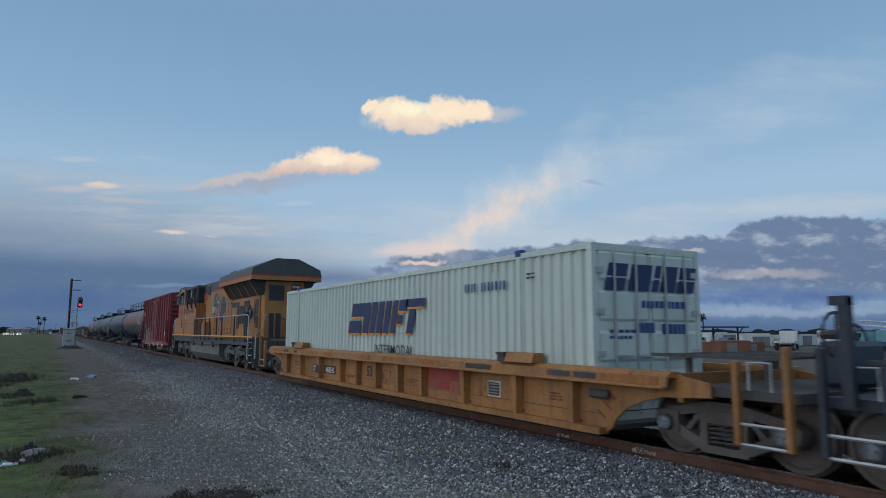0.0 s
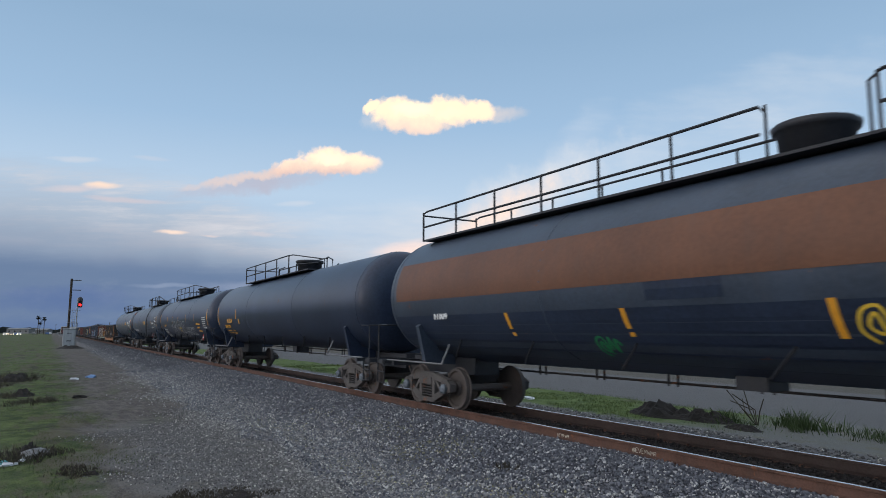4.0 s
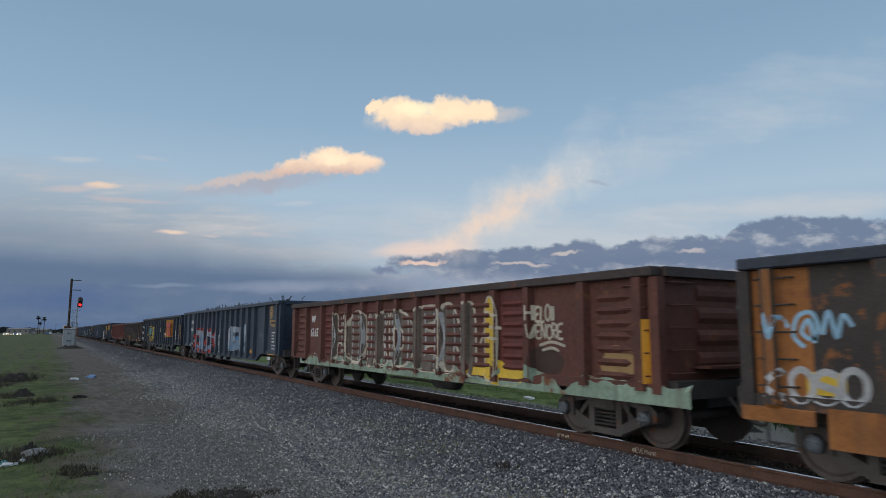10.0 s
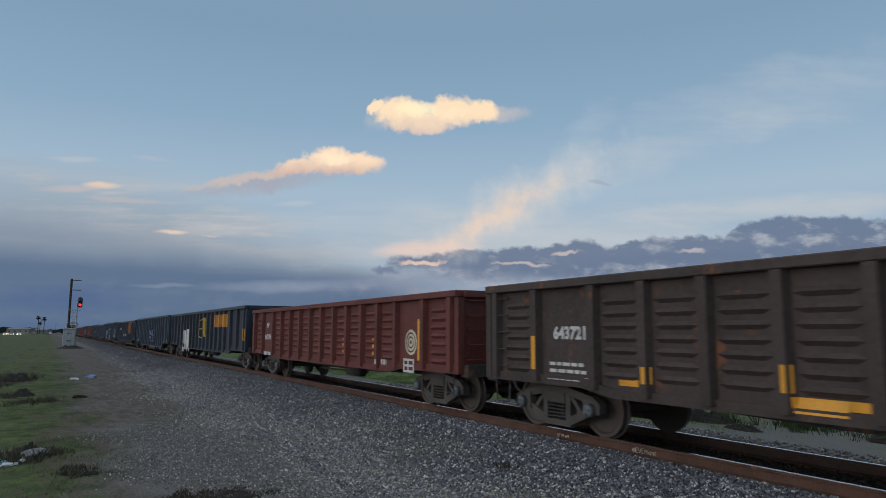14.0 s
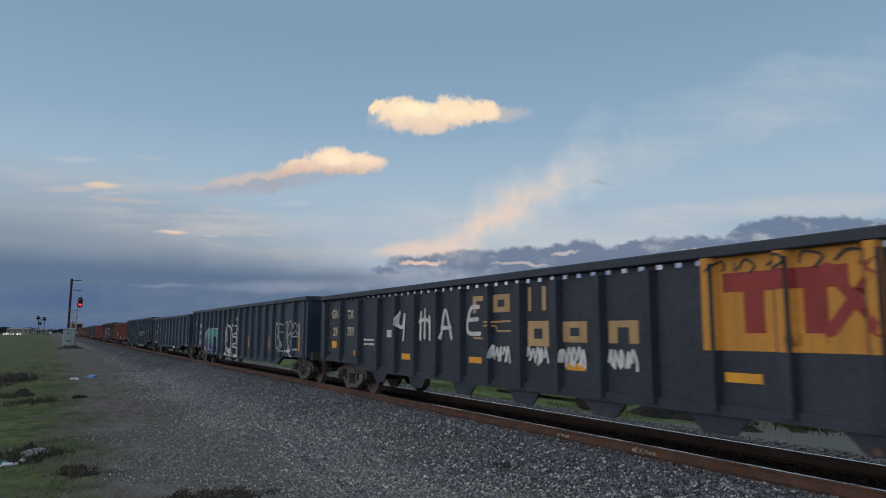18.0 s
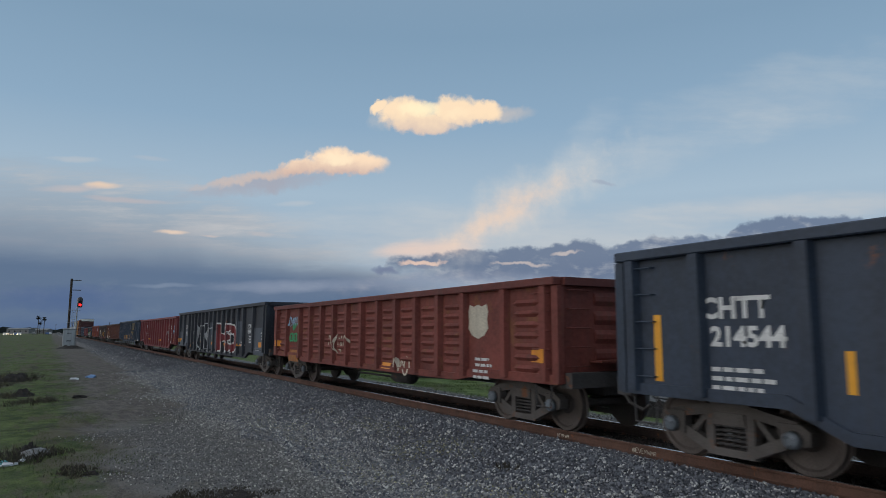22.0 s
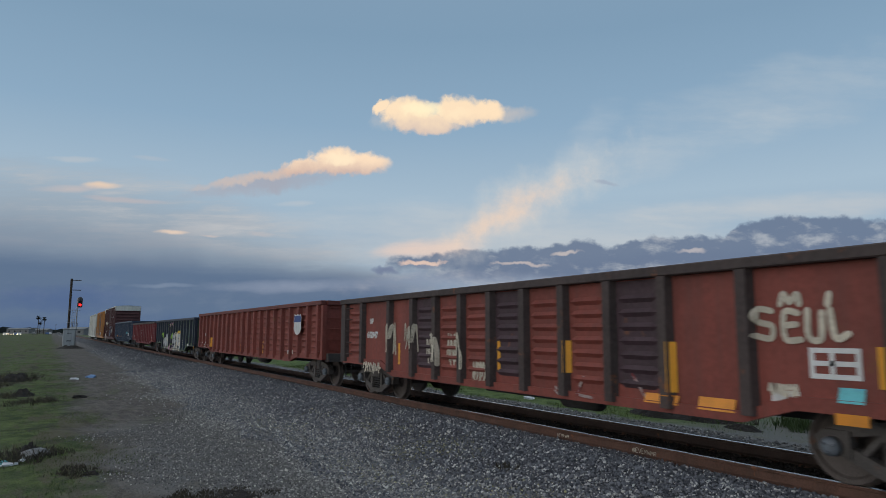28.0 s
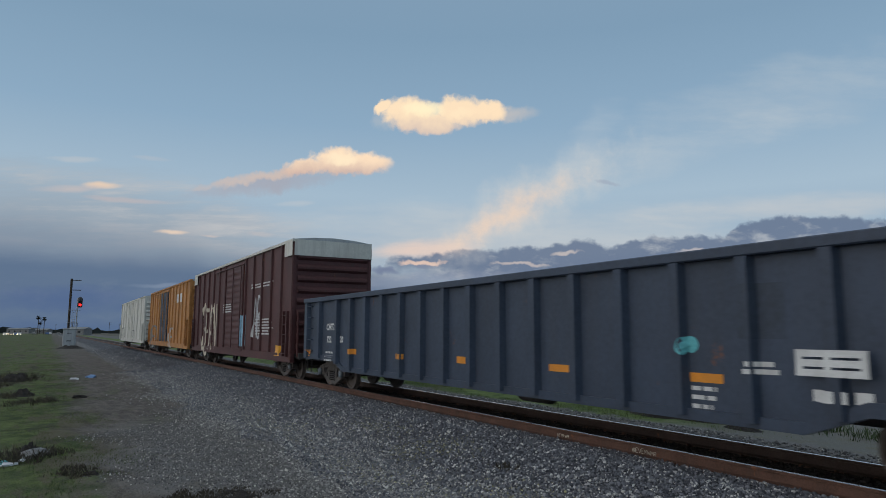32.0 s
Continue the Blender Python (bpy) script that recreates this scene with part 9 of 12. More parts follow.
strokes(sm, smd, 8.90, 2.0, 0.5, 0.1, [[(0.0, 0.5), (0.22, 0.5)], [(0.32, 0.5), (0.60, 0.5)], [(0.70, 0.5), (0.95, 0.5)]], 0.075, BROWN_P, "emblem_bar", 0.011)
spray(sm, "~@~", 7.32, 1.35, 0.36, 0.03, GREYM, smd, 0.009, 167, 1.0)
patch_shape(sm, smd, -7.68, 1.60, 0.20, 0.16, [(0, 0.5), (0.5, 1), (1, 0.5), (0.5, 0)], GREEN_P, lift=0.012)
prints(sm, smd, 8.98, 1.71, 0.42, 4, WHITE, 0.055, 0.115)
prints(sm, smd, 8.99, 1.22, 0.54, 2, WHITE, 0.055, 0.115)
cover(sm, smd, "reflector_plate", 5.78, 6.25, 0.82, 0.97, YELLOW, 0.006)
cover(sm, smd, "reflector_plate", 8.63, 9.57, 0.84, 1.00, YELLOW, 0.006)
prints(sm, smd, 8.59, 0.77, 0.52, 1, WHITE, 0.13, 0.115)
letters(sm, smd, "SMIX", -7.65, 2.18, 0.20, WHITE)
letters(sm, smd, "660576", -7.63, 1.75, 0.20, WHITE)
prints(sm, smd, -8.01, 1.06, 0.81, 2, WHITE, 0.055, 0.115)

# next car
blocks(rA, rAd, -1.86, -0.96, 1.66, 2.00, SLAT, WHITE2)
blocks(rA, rAd, -0.57, 0.34, 1.66, 2.00, RING, WHITE2)
blocks(rA, rAd, 0.72, 1.63, 1.66, 2.00, POST, WHITE2)
blocks(rA, rAd, 2.02, 2.92, 1.66, 2.00, POST, WHITE2)
blocks(rA, rAd, 0.34, 1.24, 1.24, 1.58, RING, WHITE2)
blocks(rA, rAd, 1.63, 2.53, 1.24, 1.58, RING, WHITE2)
blocks(rA, rAd, 2.92, 3.82, 1.24, 1.58, ARCH, WHITE2)
letters(rA, rAd, "GN", -9.10, 2.13, 0.20, WHITE2)
letters(rA, rAd, "TX", -8.13, 2.10, 0.19, WHITE2)
letters(rA, rAd, "295", -9.13, 1.68, 0.21, WHITE2)
letters(rA, rAd, "403", -8.06, 1.69, 0.19, WHITE2)
cover(rA, rAd, "painted_panel", 3.98, 6.80, 1.33, 2.53, COL["PANEL"], 0.003)
blocks(rA, rAd, 4.26, 4.93, 1.43, 2.29, TSHAPE, RED_P, 0.14)
blocks(rA, rAd, 5.08, 5.75, 1.43, 2.29, TSHAPE, RED_P, 0.14)
blocks(rA, rAd, 5.95, 6.67, 1.43, 2.29, ((0, 1, 0, 0.38), (0, 1, 0.62, 1)), RED_P, 0.14)
cover(rA, rAd, "reflector", 9.90, 10.03, 1.26, 2.17, YELLOW, 0.007)
sign(rA, rAd, 7.52, 7.98, 1.41, 1.73)
prints(rA, rAd, 8.50, 1.48, 0.57, 3, WHITE, 0.055, 0.115)
mural(rA, rAd, "CREUR", -5.90, -2.20, 0.86, 2.12, TEALY, YSPRAY, BLACK, 0.06, 0.10, 12, 0.16, 0.0, "teal letters fading to yellow, outlined in yellow and black")
strokes(rA, rAd, -5.75, 1.0, 3.4, 1.0, [[(0.02, 0.75), (0.07, 0.60), (0.05, 0.45)], [(0.20, 0.60), (0.28, 0.45), (0.34, 0.62)], [(0.22, 0.40), (0.33, 0.33), (0.36, 0.45)], [(0.26, 0.25), (0.34, 0.12), (0.38, 0.22)], [(0.52, 0.40), (0.60, 0.34), (0.68, 0.40)],
                                               [(0.67, 0.72), (0.72, 0.52), (0.70, 0.40)], [(0.86, 0.75), (0.92, 0.60)], [(0.83, 0.1), (0.88, 0.3), (0.98, 0.36)]], 0.075, BLACK, "graffiti_shadow")
for q, z0, w0 in ((-4.86, 1.95, 0.35), (-3.72, 1.92, 0.30), (-2.92, 2.0, 0.42), (-5.88, 1.42, 0.25), (-4.95, 1.30, 0.25), (-3.05, 1.12, 0.22)):
    patch_shape(rA, rAd, q, z0, w0, 0.22, [(0, 0.2), (0.2, 0.9), (0.6, 0.7), (1, 1), (0.9, 0.1)], YSPRAY, lift=0.019)
strokes(rA, rAd, -7.2, 1.70, 0.95, 0.40, [[(0.22, 0.55), (0.05, 0.6), (0.1, 0.95), (0.24, 0.8), (0.04, 0.72)], [(0.30, 0.45), (0.33, 0.8), (0.42, 0.5), (0.45, 0.8)], [(0.50, 0.75), (0.55, 0.5), (0.66, 0.75), (0.58, 0.1)], [(0.70, 0.3), (0.72, 0.8), (0.75, 0.5), (0.82, 0.4)], [(0.92, 0.3), (0.84, 0.25), (0.86, 0.45), (0.95, 0.42)]], 0.035, CREAM)
strokes(rA, rAd, -7.12, 1.30, 0.88, 0.25, [[(0.0, 0.9), (0.2, 0.9), (0.02, 0.2), (0.2, 0.15)], [(0.28, 0.1), (0.30, 0.9), (0.42, 0.5), (0.30, 0.5)], [(0.62, 0.9), (0.48, 0.8), (0.62, 0.4), (0.48, 0.1)], [(0.70, 0.1), (0.72, 0.9), (0.86, 0.5), (0.72, 0.15)]], 0.07, SILVER)
patch_shape(rA, rAd, -6.22, 1.32, 0.28, 0.35, [(0, 0.2), (0.1, 0.9), (0.5, 0.7), (0.9, 1), (1, 0.3), (0.5, 0)], YSPRAY)
patch_shape(rA, rAd, -6.84, 1.52, 0.14, 0.30, [(0, 0), (0, 1), (1, 1), (1, 0)], ORANGE, lift=0.012)
for q in (0.95, 1.45, 1.95):
    scribble(rA, rAd, -9.95, q, 0.30, 0.26, 1, SILVER, 0.03, int(q * 20))
cover(rA, rAd, "reflector", -10.26, -10.16, 1.30, 2.04, YELLOW, 0.007)

# next car
letters(br, brd, "643721", -5.79, 1.62, 0.20, WHITE)
cover(br, brd, "reflector_plate", -4.72, -4.22, 0.94, 1.04, YELLOW, 0.006)
cover(br, brd, "reflector_plate", -4.18, -4.05, 1.00, 1.24, YELLOW, 0.006)
cover(br, brd, "reflector_plate", -1.64, -1.13, 0.89, 1.00, YELLOW, 0.006)
cover(br, brd, "reflector_plate", -2.08, -1.97, 1.04, 1.36, YELLOW, 0.006)
cover(br, brd, "reflector_plate", -6.70, -6.56, 1.09, 1.66, YELLOW, 0.006)
prints(br, brd, -6.31, 1.23, 1.04, 3, WHITE, 0.055, 0.115)
cover(br, brd, "reflector_plate", -1.99, -1.38, 0.82, 1.00, YELLOW, 0.006)
cover(br, brd, "reflector_plate", 1.02, 1.60, 0.81, 0.96, YELLOW, 0.006)
cover(br, brd, "reflector_plate", 4.27, 4.80, 0.83, 1.01, YELLOW, 0.006)
cover(br, brd, "reflector_plate", 6.68, 7.24, 0.82, 1.04, YELLOW, 0.006)
sign(br, brd, 5.37, 5.95, 1.03, 1.38)
spray(br, "~", 5.37, 1.26, 0.29, 0.04, RED_P, brd, 0.009, 196, 1)

# next car
roundel(mp, mpd, 5.91, 1.48, 0.30, CREAM)
sign(mp, mpd, 5.63, 6.17, 0.78, 1.10)
cover(mp, mpd, "reflector", -4.52, -4.42, 1.08, 1.55, YELLOW, 0.007)
cover(mp, mpd, "reflector", -2.47, -2.37, 1.06, 1.53, YELLOW, 0.007)
cover(mp, mpd, "reflector", -0.40, -0.30, 1.06, 1.53, YELLOW, 0.007)
cover(mp, mpd, "reflector", 1.65, 1.75, 1.10, 1.54, YELLOW, 0.007)
cover(mp, mpd, "reflector", 3.72, 3.82, 1.08, 1.55, YELLOW, 0.007)
cover(mp, mpd, "reflector", 6.23, 6.37, 1.07, 2.02, YELLOW, 0.007)
letters(mp, mpd, "MP", -6.10, 1.89, 0.18, WHITE)
letters(mp, mpd, "642174", -6.08, 1.43, 0.19, WHITE)
prints(mp, mpd, 4.15, 1.03, 0.49, 1, WHITE, 0.13, 0.115)
prints(mp, mpd, -6.37, 0.96, 0.94, 1, WHITE, 0.13, 0.115)

# next car
cover(rB, rBd, "painted_panel", 3.77, 6.39, 1.94, 2.56, COL["PANEL"], 0.003)
burner(rB, "GHNK", -5.51, 0.62, 1.22, SILVER, WHITE, rBd, 210, 0.6)
spray(rB, "EIII", 0.05, 1.40, 1.01, 0.05, YSPRAY, rBd, 0.009, 211, 1.0)
cover(rB, rBd, "reflector", 9.86, 9.96, 1.32, 1.86, YELLOW, 0.007)

# next car
letters(cp, cpd, "CHTT", -8.09, 1.94, 0.23, WHITE)
letters(cp, cpd, "214308", -7.96, 1.61, 0.23, WHITE)
prints(cp, cpd, -8.44, 1.32, 0.94, 4, WHITE, 0.055, 0.115)
cover(cp, cpd, "reflector", -6.65, -6.55, 1.06, 1.48, YELLOW, 0.007)
cover(cp, cpd, "reflector", -3.60, -3.50, 1.06, 1.51, YELLOW, 0.007)
cover(cp, cpd, "reflector", -0.50, -0.40, 1.08, 1.54, YELLOW, 0.007)
cover(cp, cpd, "reflector", 2.60, 2.70, 1.06, 1.55, YELLOW, 0.007)
cover(cp, cpd, "reflector", 5.64, 5.74, 1.08, 1.55, YELLOW, 0.007)
cover(cp, cpd, "reflector", 9.19, 9.31, 1.07, 1.98, YELLOW, 0.007)
cover(cp, cpd, "reflector", -9.41, -9.29, 1.09, 2.01, YELLOW, 0.007)
mural(cp, cpd, "MRSENS", -0.12, 2.72, 0.88, 1.84, None, PURPLE, None, 0.058, 0.10, 6, 0.16, 0.05, "large lilac outlined letters")
strokes(cp, cpd, 0.0, 0.92, 2.6, 0.85, [[(0.05, 0.7), (0.10, 0.4), (0.14, 0.6), (0.18, 0.3)], [(0.24, 0.75), (0.30, 0.62), (0.36, 0.8)], [(0.44, 0.5), (0.50, 0.42), (0.55, 0.55)], [(0.62, 0.35), (0.66, 0.5), (0.72, 0.3)], [(0.80, 0.8), (0.84, 0.55), (0.90, 0.75)]], 0.035, PURPLE)
cover(cp, cpd, "paint_patch", 8.03, 8.33, 1.00, 1.11, WHITE, 0.006)
prints(cp, cpd, 8.89, 1.13, 0.25, 2, WHITE, 0.055, 0.115)
prints(cp, cpd, 7.48, 0.99, 0.25, 1, WHITE, 0.13, 0.115)
letters(cp, cpd, "C", -8.05, 2.01, 0.18, WHITE)

# next car
letters(r2, r2d, "GN", -9.18, 2.13, 0.26, WHITE2)
letters(r2, r2d, "TX", -8.01, 2.11, 0.24, WHITE2)
letters(r2, r2d, "29", -9.15, 1.61, 0.25, WHITE2)
letters(r2, r2d, "759", -7.98, 1.62, 0.24, WHITE2)
strokes(r2, r2d, -4.95, 1.52, 3.75, 0.72, [[(0.02, 0.95), (0.0, 0.55), (0.06, 0.45), (0.09, 0.9), (0.07, 0.02)], [(0.31, 0.9), (0.30, 0.05)], [(0.36, 0.98), (0.355, 0.1)], [(0.29, 0.6), (0.36, 0.68), (0.42, 0.6)], [(0.415, 0.75), (0.42, 0.05)], [(0.55, 0.1), (0.60, 0.95), (0.67, 0.1)], [(0.56, 0.4), (0.66, 0.42)],
                                               [(0.95, 0.98), (0.87, 0.92), (0.84, 0.3), (0.96, 0.24)], [(0.84, 0.62), (0.94, 0.64)]], 0.085, WHITE)
for x0, x1, z0, z1, kind in ((-1.62, -1.15, 2.10, 2.44, SLAT), (-0.92, -0.36, 2.10, 2.44, RING), (0.14, 0.34, 2.10, 2.52, POST), (0.50, 0.78, 2.10, 2.52, POST), (0.18, 0.76, 1.48, 1.92, RING), (1.12, 1.70, 1.56, 1.90, RING), (2.18, 2.78, 1.56, 1.90, ARCH)):
    blocks(r2, r2d, x0, x1, z0, z1, kind, COL["WORDMARK"])
strokes(r2, r2d, -1.62, 1.50, 1.3, 0.55, [[(0.3, 0.75), (0.98, 0.78)], [(0.3, 0.62), (0.62, 0.62), (0.66, 0.45), (0.98, 0.45)], [(0.02, 0.2), (0.38, 0.2), (0.40, 0.5)]], 0.035, COL["WORDMARK"], "wordmark_line", 0.008)
for x0, x1, z0, z1, bar in ((4.22, 5.02, 1.72, 2.47, (0.36, 0.70)), (4.98, 5.78, 1.72, 2.47, (0.36, 0.70))):
    cover(r2, r2d, "wordmark", x0, x1, z1 - 0.24, z1, COL["LOGORED"], 0.010)
    cover(r2, r2d, "wordmark", x0 + (x1 - x0) * bar[0], x0 + (x1 - x0) * bar[1], z0, z1 - 0.24, COL["LOGORED"], 0.010)
strokes(r2, r2d, 5.55, 1.74, 0.55, 0.70, [[(0.0, 1), (1.0, 0.0)], [(1.0, 1), (0.0, 0.0)]], 0.13, COL["LOGORED"], "wordmark", 0.012)
scribble(r2, r2d, 4.05, 2.45, 2.0, 0.2, 1, BLACK, 0.03, 14)
for q, n in ((-0.92, 1), (0.18, 2), (1.12, 3), (2.18, 4)):
    scribble(r2, r2d, q, 1.16, 0.58, 0.32, 1, WHITE, 0.05, n)
cover(r2, r2d, "painted_panel", 3.93, 6.16, 1.50, 2.68, COL["PANEL"], 0.003)
cover(r2, r2d, "reflector_plate", -4.78, -4.34, 1.07, 1.21, YELLOW, 0.006)
cover(r2, r2d, "reflector_plate", -1.78, -1.31, 1.11, 1.23, YELLOW, 0.006)
cover(r2, r2d, "reflector_plate", 1.20, 1.65, 1.11, 1.23, YELLOW, 0.006)
cover(r2, r2d, "reflector_plate", 4.19, 4.70, 1.11, 1.23, YELLOW, 0.006)
cover(r2, r2d, "reflector_plate", -9.41, -9.04, 1.25, 1.45, YELLOW, 0.006)
cover(r2, r2d, "reflector_plate", -7.75, -7.44, 1.07, 1.22, YELLOW, 0.006)
prints(r2, r2d, -7.04, 1.54, 0.73, 2, WHITE, 0.055, 0.115)
cover(r2, r2d, "paint_patch", -5.61, -5.32, 1.59, 1.77, WHITE, 0.006)

# next car
letters(kg, kgd, "CHTT", -8.03, 1.93, 0.20, WHITE)
letters(kg, kgd, "214588", -8.00, 1.55, 0.20, WHITE)
prints(kg, kgd, -8.36, 1.31, 0.96, 3, WHITE, 0.055, 0.115)
mural(kg, kgd, "PUT", -6.15, -3.25, 0.64, 1.92, TRIC, WHITE, None, 0.035, 0.02, 7, 0.08, 0.0, "letters in teal, white and blue")
patch_shape(kg, kgd, -6.40, 0.66, 0.42, 1.05, [(0, 0), (0.1, 1), (0.5, 0.95), (0.9, 0.1)], RED_P, lift=0.004)
patch_shape(kg, kgd, -4.95, 1.20, 0.3, 0.65, [(0, 0.2), (0.2, 1), (0.9, 0.8), (1, 0)], RED_P, lift=0.004)
patch_shape(kg, kgd, -3.62, 1.05, 0.40, 0.40, [(0, 0.2), (0.2, 1), (0.9, 0.8), (1, 0)], RED_P, lift=0.004)
strokes(kg, kgd, -6.98, 0.62, 0.7, 0.22, [[(0, 0.2), (0.9, 0.3)], [(0.1, 0.7), (0.8, 0.8)]], 0.10, FADED, lift=0.005)
mural(kg, kgd, "KACES", -1.88, 0.95, 0.62, 2.02, None, WHITE, None, 0.075, 0.06, 8, 0.10, -0.05, "large white outlined letters")
strokes(kg, kgd, -1.80, 0.62, 2.75, 0.10, [[(0, 0.4), (0.25, 0.1), (0.5, 0.2), (0.75, 0.0), (1, 0.3)]], 0.09, WHITE)
cover(kg, kgd, "reflector", -6.68, -6.58, 1.06, 1.50, YELLOW, 0.007)
strokes(kg, kgd, 6.36, 0.86, 2.32, 1.26, [[(0.02, 0.55), (0.06, 0.95), (0.16, 0.8), (0.22, 0.35), (0.10, 0.18), (0.02, 0.55)], [(0.20, 0.85), (0.27, 0.98), (0.36, 0.7), (0.42, 0.28), (0.34, 0.08), (0.24, 0.25)], [(0.34, 0.75), (0.37, 0.92), (0.44, 0.88)], [(0.56, 0.92), (0.64, 0.95), (0.62, 0.6), (0.70, 0.25), (0.60, 0.12), (0.52, 0.15)],
                                                [(0.66, 0.6), (0.70, 0.9), (0.78, 0.98), (0.88, 0.85), (0.85, 0.66), (0.74, 0.62), (0.68, 0.55)], [(0.78, 0.60), (0.92, 0.64), (1.0, 0.42), (0.97, 0.08), (0.88, 0.0), (0.78, 0.12), (0.72, 0.3)], [(0.12, 0.62), (0.16, 0.48), (0.22, 0.62)], [(0.40, 0.68), (0.46, 0.66)], [(0.62, 0.5), (0.70, 0.5)], [(0.80, 0.42), (0.96, 0.36)], [(0.42, 0.14), (0.50, 0.10)]], 0.055, SILVER)
scribble(kg, kgd, 8.72, 1.50, 0.55, 0.55, 2, SILVER, 0.018, 5)
strokes(kg, kgd, 8.70, 1.52, 0.5, 0.1, [[(0, 0.5), (1, 0.2)]], 0.04, SILVER)
scribble(kg, kgd, -9.45, 2.02, 0.42, 0.30, 1, SILVER, 0.05, 9)
spray(kg, "~*", 0.15, 2.15, 0.25, 0.03, WHITE, kgd, 0.009, 265, 0.8)
cover(kg, kgd, "reflector", 2.42, 2.52, 1.07, 1.54, YELLOW, 0.007)
cover(kg, kgd, "reflector", 5.51, 5.61, 1.06, 1.53, YELLOW, 0.007)
cover(kg, kgd, "reflector", 9.09, 9.21, 1.06, 1.98, YELLOW, 0.007)
cover(kg, kgd, "paint_patch", 7.94, 8.24, 0.99, 1.10, WHITE, 0.006)
cover(kg, kgd, "paint_patch", 8.80, 9.01, 1.06, 1.15, SILVER, 0.006)
cover(kg, kgd, "reflector", -9.26, -9.13, 1.07, 1.97, YELLOW, 0.007)

# next car
letters(c3, c3d, "CHTT", -6.01, 2.02, 0.21, WHITE)
letters(c3, c3d, "72332", -6.02, 1.55, 0.22, WHITE)
sign(c3, c3d, -4.95, -4.62, 1.78, 2.00)
cover(c3, c3d, "reflector", -7.45, -7.35, 1.11, 1.86, YELLOW, 0.007)
cover(c3, c3d, "reflector", -4.04, -3.94, 1.08, 1.52, YELLOW, 0.007)
cover(c3, c3d, "reflector", -1.68, -1.58, 1.07, 1.54, YELLOW, 0.007)
cover(c3, c3d, "reflector", 1.48, 1.58, 1.08, 1.55, YELLOW, 0.007)
cover(c3, c3d, "reflector", 3.82, 3.92, 1.10, 1.54, YELLOW, 0.007)
cover(c3, c3d, "reflector", 7.19, 7.33, 1.12, 2.03, YELLOW, 0.007)
prints(c3, c3d, 5.89, 1.75, 0.54, 4, WHITE, 0.055, 0.115)
prints(c3, c3d, -6.52, 1.09, 0.94, 3, WHITE, 0.055, 0.115)
cover(c3, c3d, "paint_patch", 4.51, 4.84, 0.89, 0.99, WHITE, 0.006)
prints(c3, c3d, 7.12, 0.95, 0.99, 1, WHITE, 0.13, 0.115)
prints(c3, c3d, 6.86, 1.20, 0.33, 2, WHITE, 0.055, 0.115)
prints(c3, c3d, 2.18, 0.73, 0.88, 1, WHITE, 0.13, 0.115)

# next car
letters(c4, c4d, "CHTT", -8.21, 1.91, 0.27, WHITE)
letters(c4, c4d, "214544", -8.05, 1.56, 0.25, WHITE)
prints(c4, c4d, -8.57, 1.29, 0.92, 3, WHITE, 0.055, 0.115)
cover(c4, c4d, "reflector", -9.50, -9.37, 1.05, 1.97, YELLOW, 0.007)
cover(c4, c4d, "reflector", -6.88, -6.78, 1.07, 1.53, YELLOW, 0.007)
cover(c4, c4d, "reflector", -3.82, -3.72, 1.06, 1.51, YELLOW, 0.007)
cover(c4, c4d, "reflector", -0.73, -0.63, 1.07, 1.51, YELLOW, 0.007)
cover(c4, c4d, "reflector", 2.37, 2.47, 1.05, 1.52, YELLOW, 0.007)
cover(c4, c4d, "reflector", 5.41, 5.51, 1.07, 1.53, YELLOW, 0.007)
cover(c4, c4d, "reflector", 9.02, 9.15, 1.07, 1.98, YELLOW, 0.007)
for q, z0, w0, h0, n, m in ((-5.05, 1.23, 0.35, 0.43, 1, FAINT), (-2.92, 1.20, 0.40, 0.75, 3, SILVER), (-1.87, 1.25, 0.38, 0.42, 1, SILVER), (0.12, 1.05, 0.42, 0.75, 3, SILVER), (1.15, 1.40, 0.30, 0.25, 1, FAINT), (2.10, 1.25, 0.36, 0.5, 2, FAINT), (3.12, 1.20, 0.40, 0.50, 2, SILVER), (4.15, 1.35, 0.48, 0.42, 1, FAINT), (5.20, 1.42, 0.26, 0.30, 1, FAINT), (6.85, 1.10, 0.75, 0.80, 2, FAINT), (8.20, 1.30, 0.30, 0.42, 2, WHITE)):
    scribble(c4, c4d, q, z0, w0, h0, n, m, 0.032, int(q * 7) + 40)
cover(c4, c4d, "paint_patch", 7.82, 8.15, 1.00, 1.11, WHITE, 0.006)
prints(c4, c4d, 8.61, 1.12, 0.30, 3, WHITE, 0.055, 0.115)
prints(c4, c4d, 7.26, 0.98, 0.25, 1, WHITE, 0.13, 0.115)

# next car
shield(ru, rud, 5.66, 1.93, 0.71, 0.68, CREAM)
cover(ru, rud, "reflector_plate", 7.36, 7.84, 1.20, 1.44, ORANGE, 0.006)
prints(ru, rud, 5.55, 1.22, 0.60, 4, WHITE, 0.055, 0.115)
mural(ru, rud, "UP", -6.14, -5.70, 1.76, 2.04, GREEN_P, None, None, 0.02, 0.02, 5, 0.06)
for q in range(5):
    strokes(ru, rud, -6.42 + q * 0.215, 1.38, 0.19, 0.30, [[(0.1, 0.9), (0.9, 0.85), (0.3, 0.5), (0.9, 0.3), (0.2, 0.05)] if q % 2 else [(0.9, 0.9), (0.2, 0.7), (0.2, 0.2), (0.8, 0.1), (0.7, 0.5), (0.3, 0.5)]], 0.075, GREEN_P)
cover(ru, rud, "reflector_plate", -7.91, -7.44, 1.19, 1.40, ORANGE, 0.006)
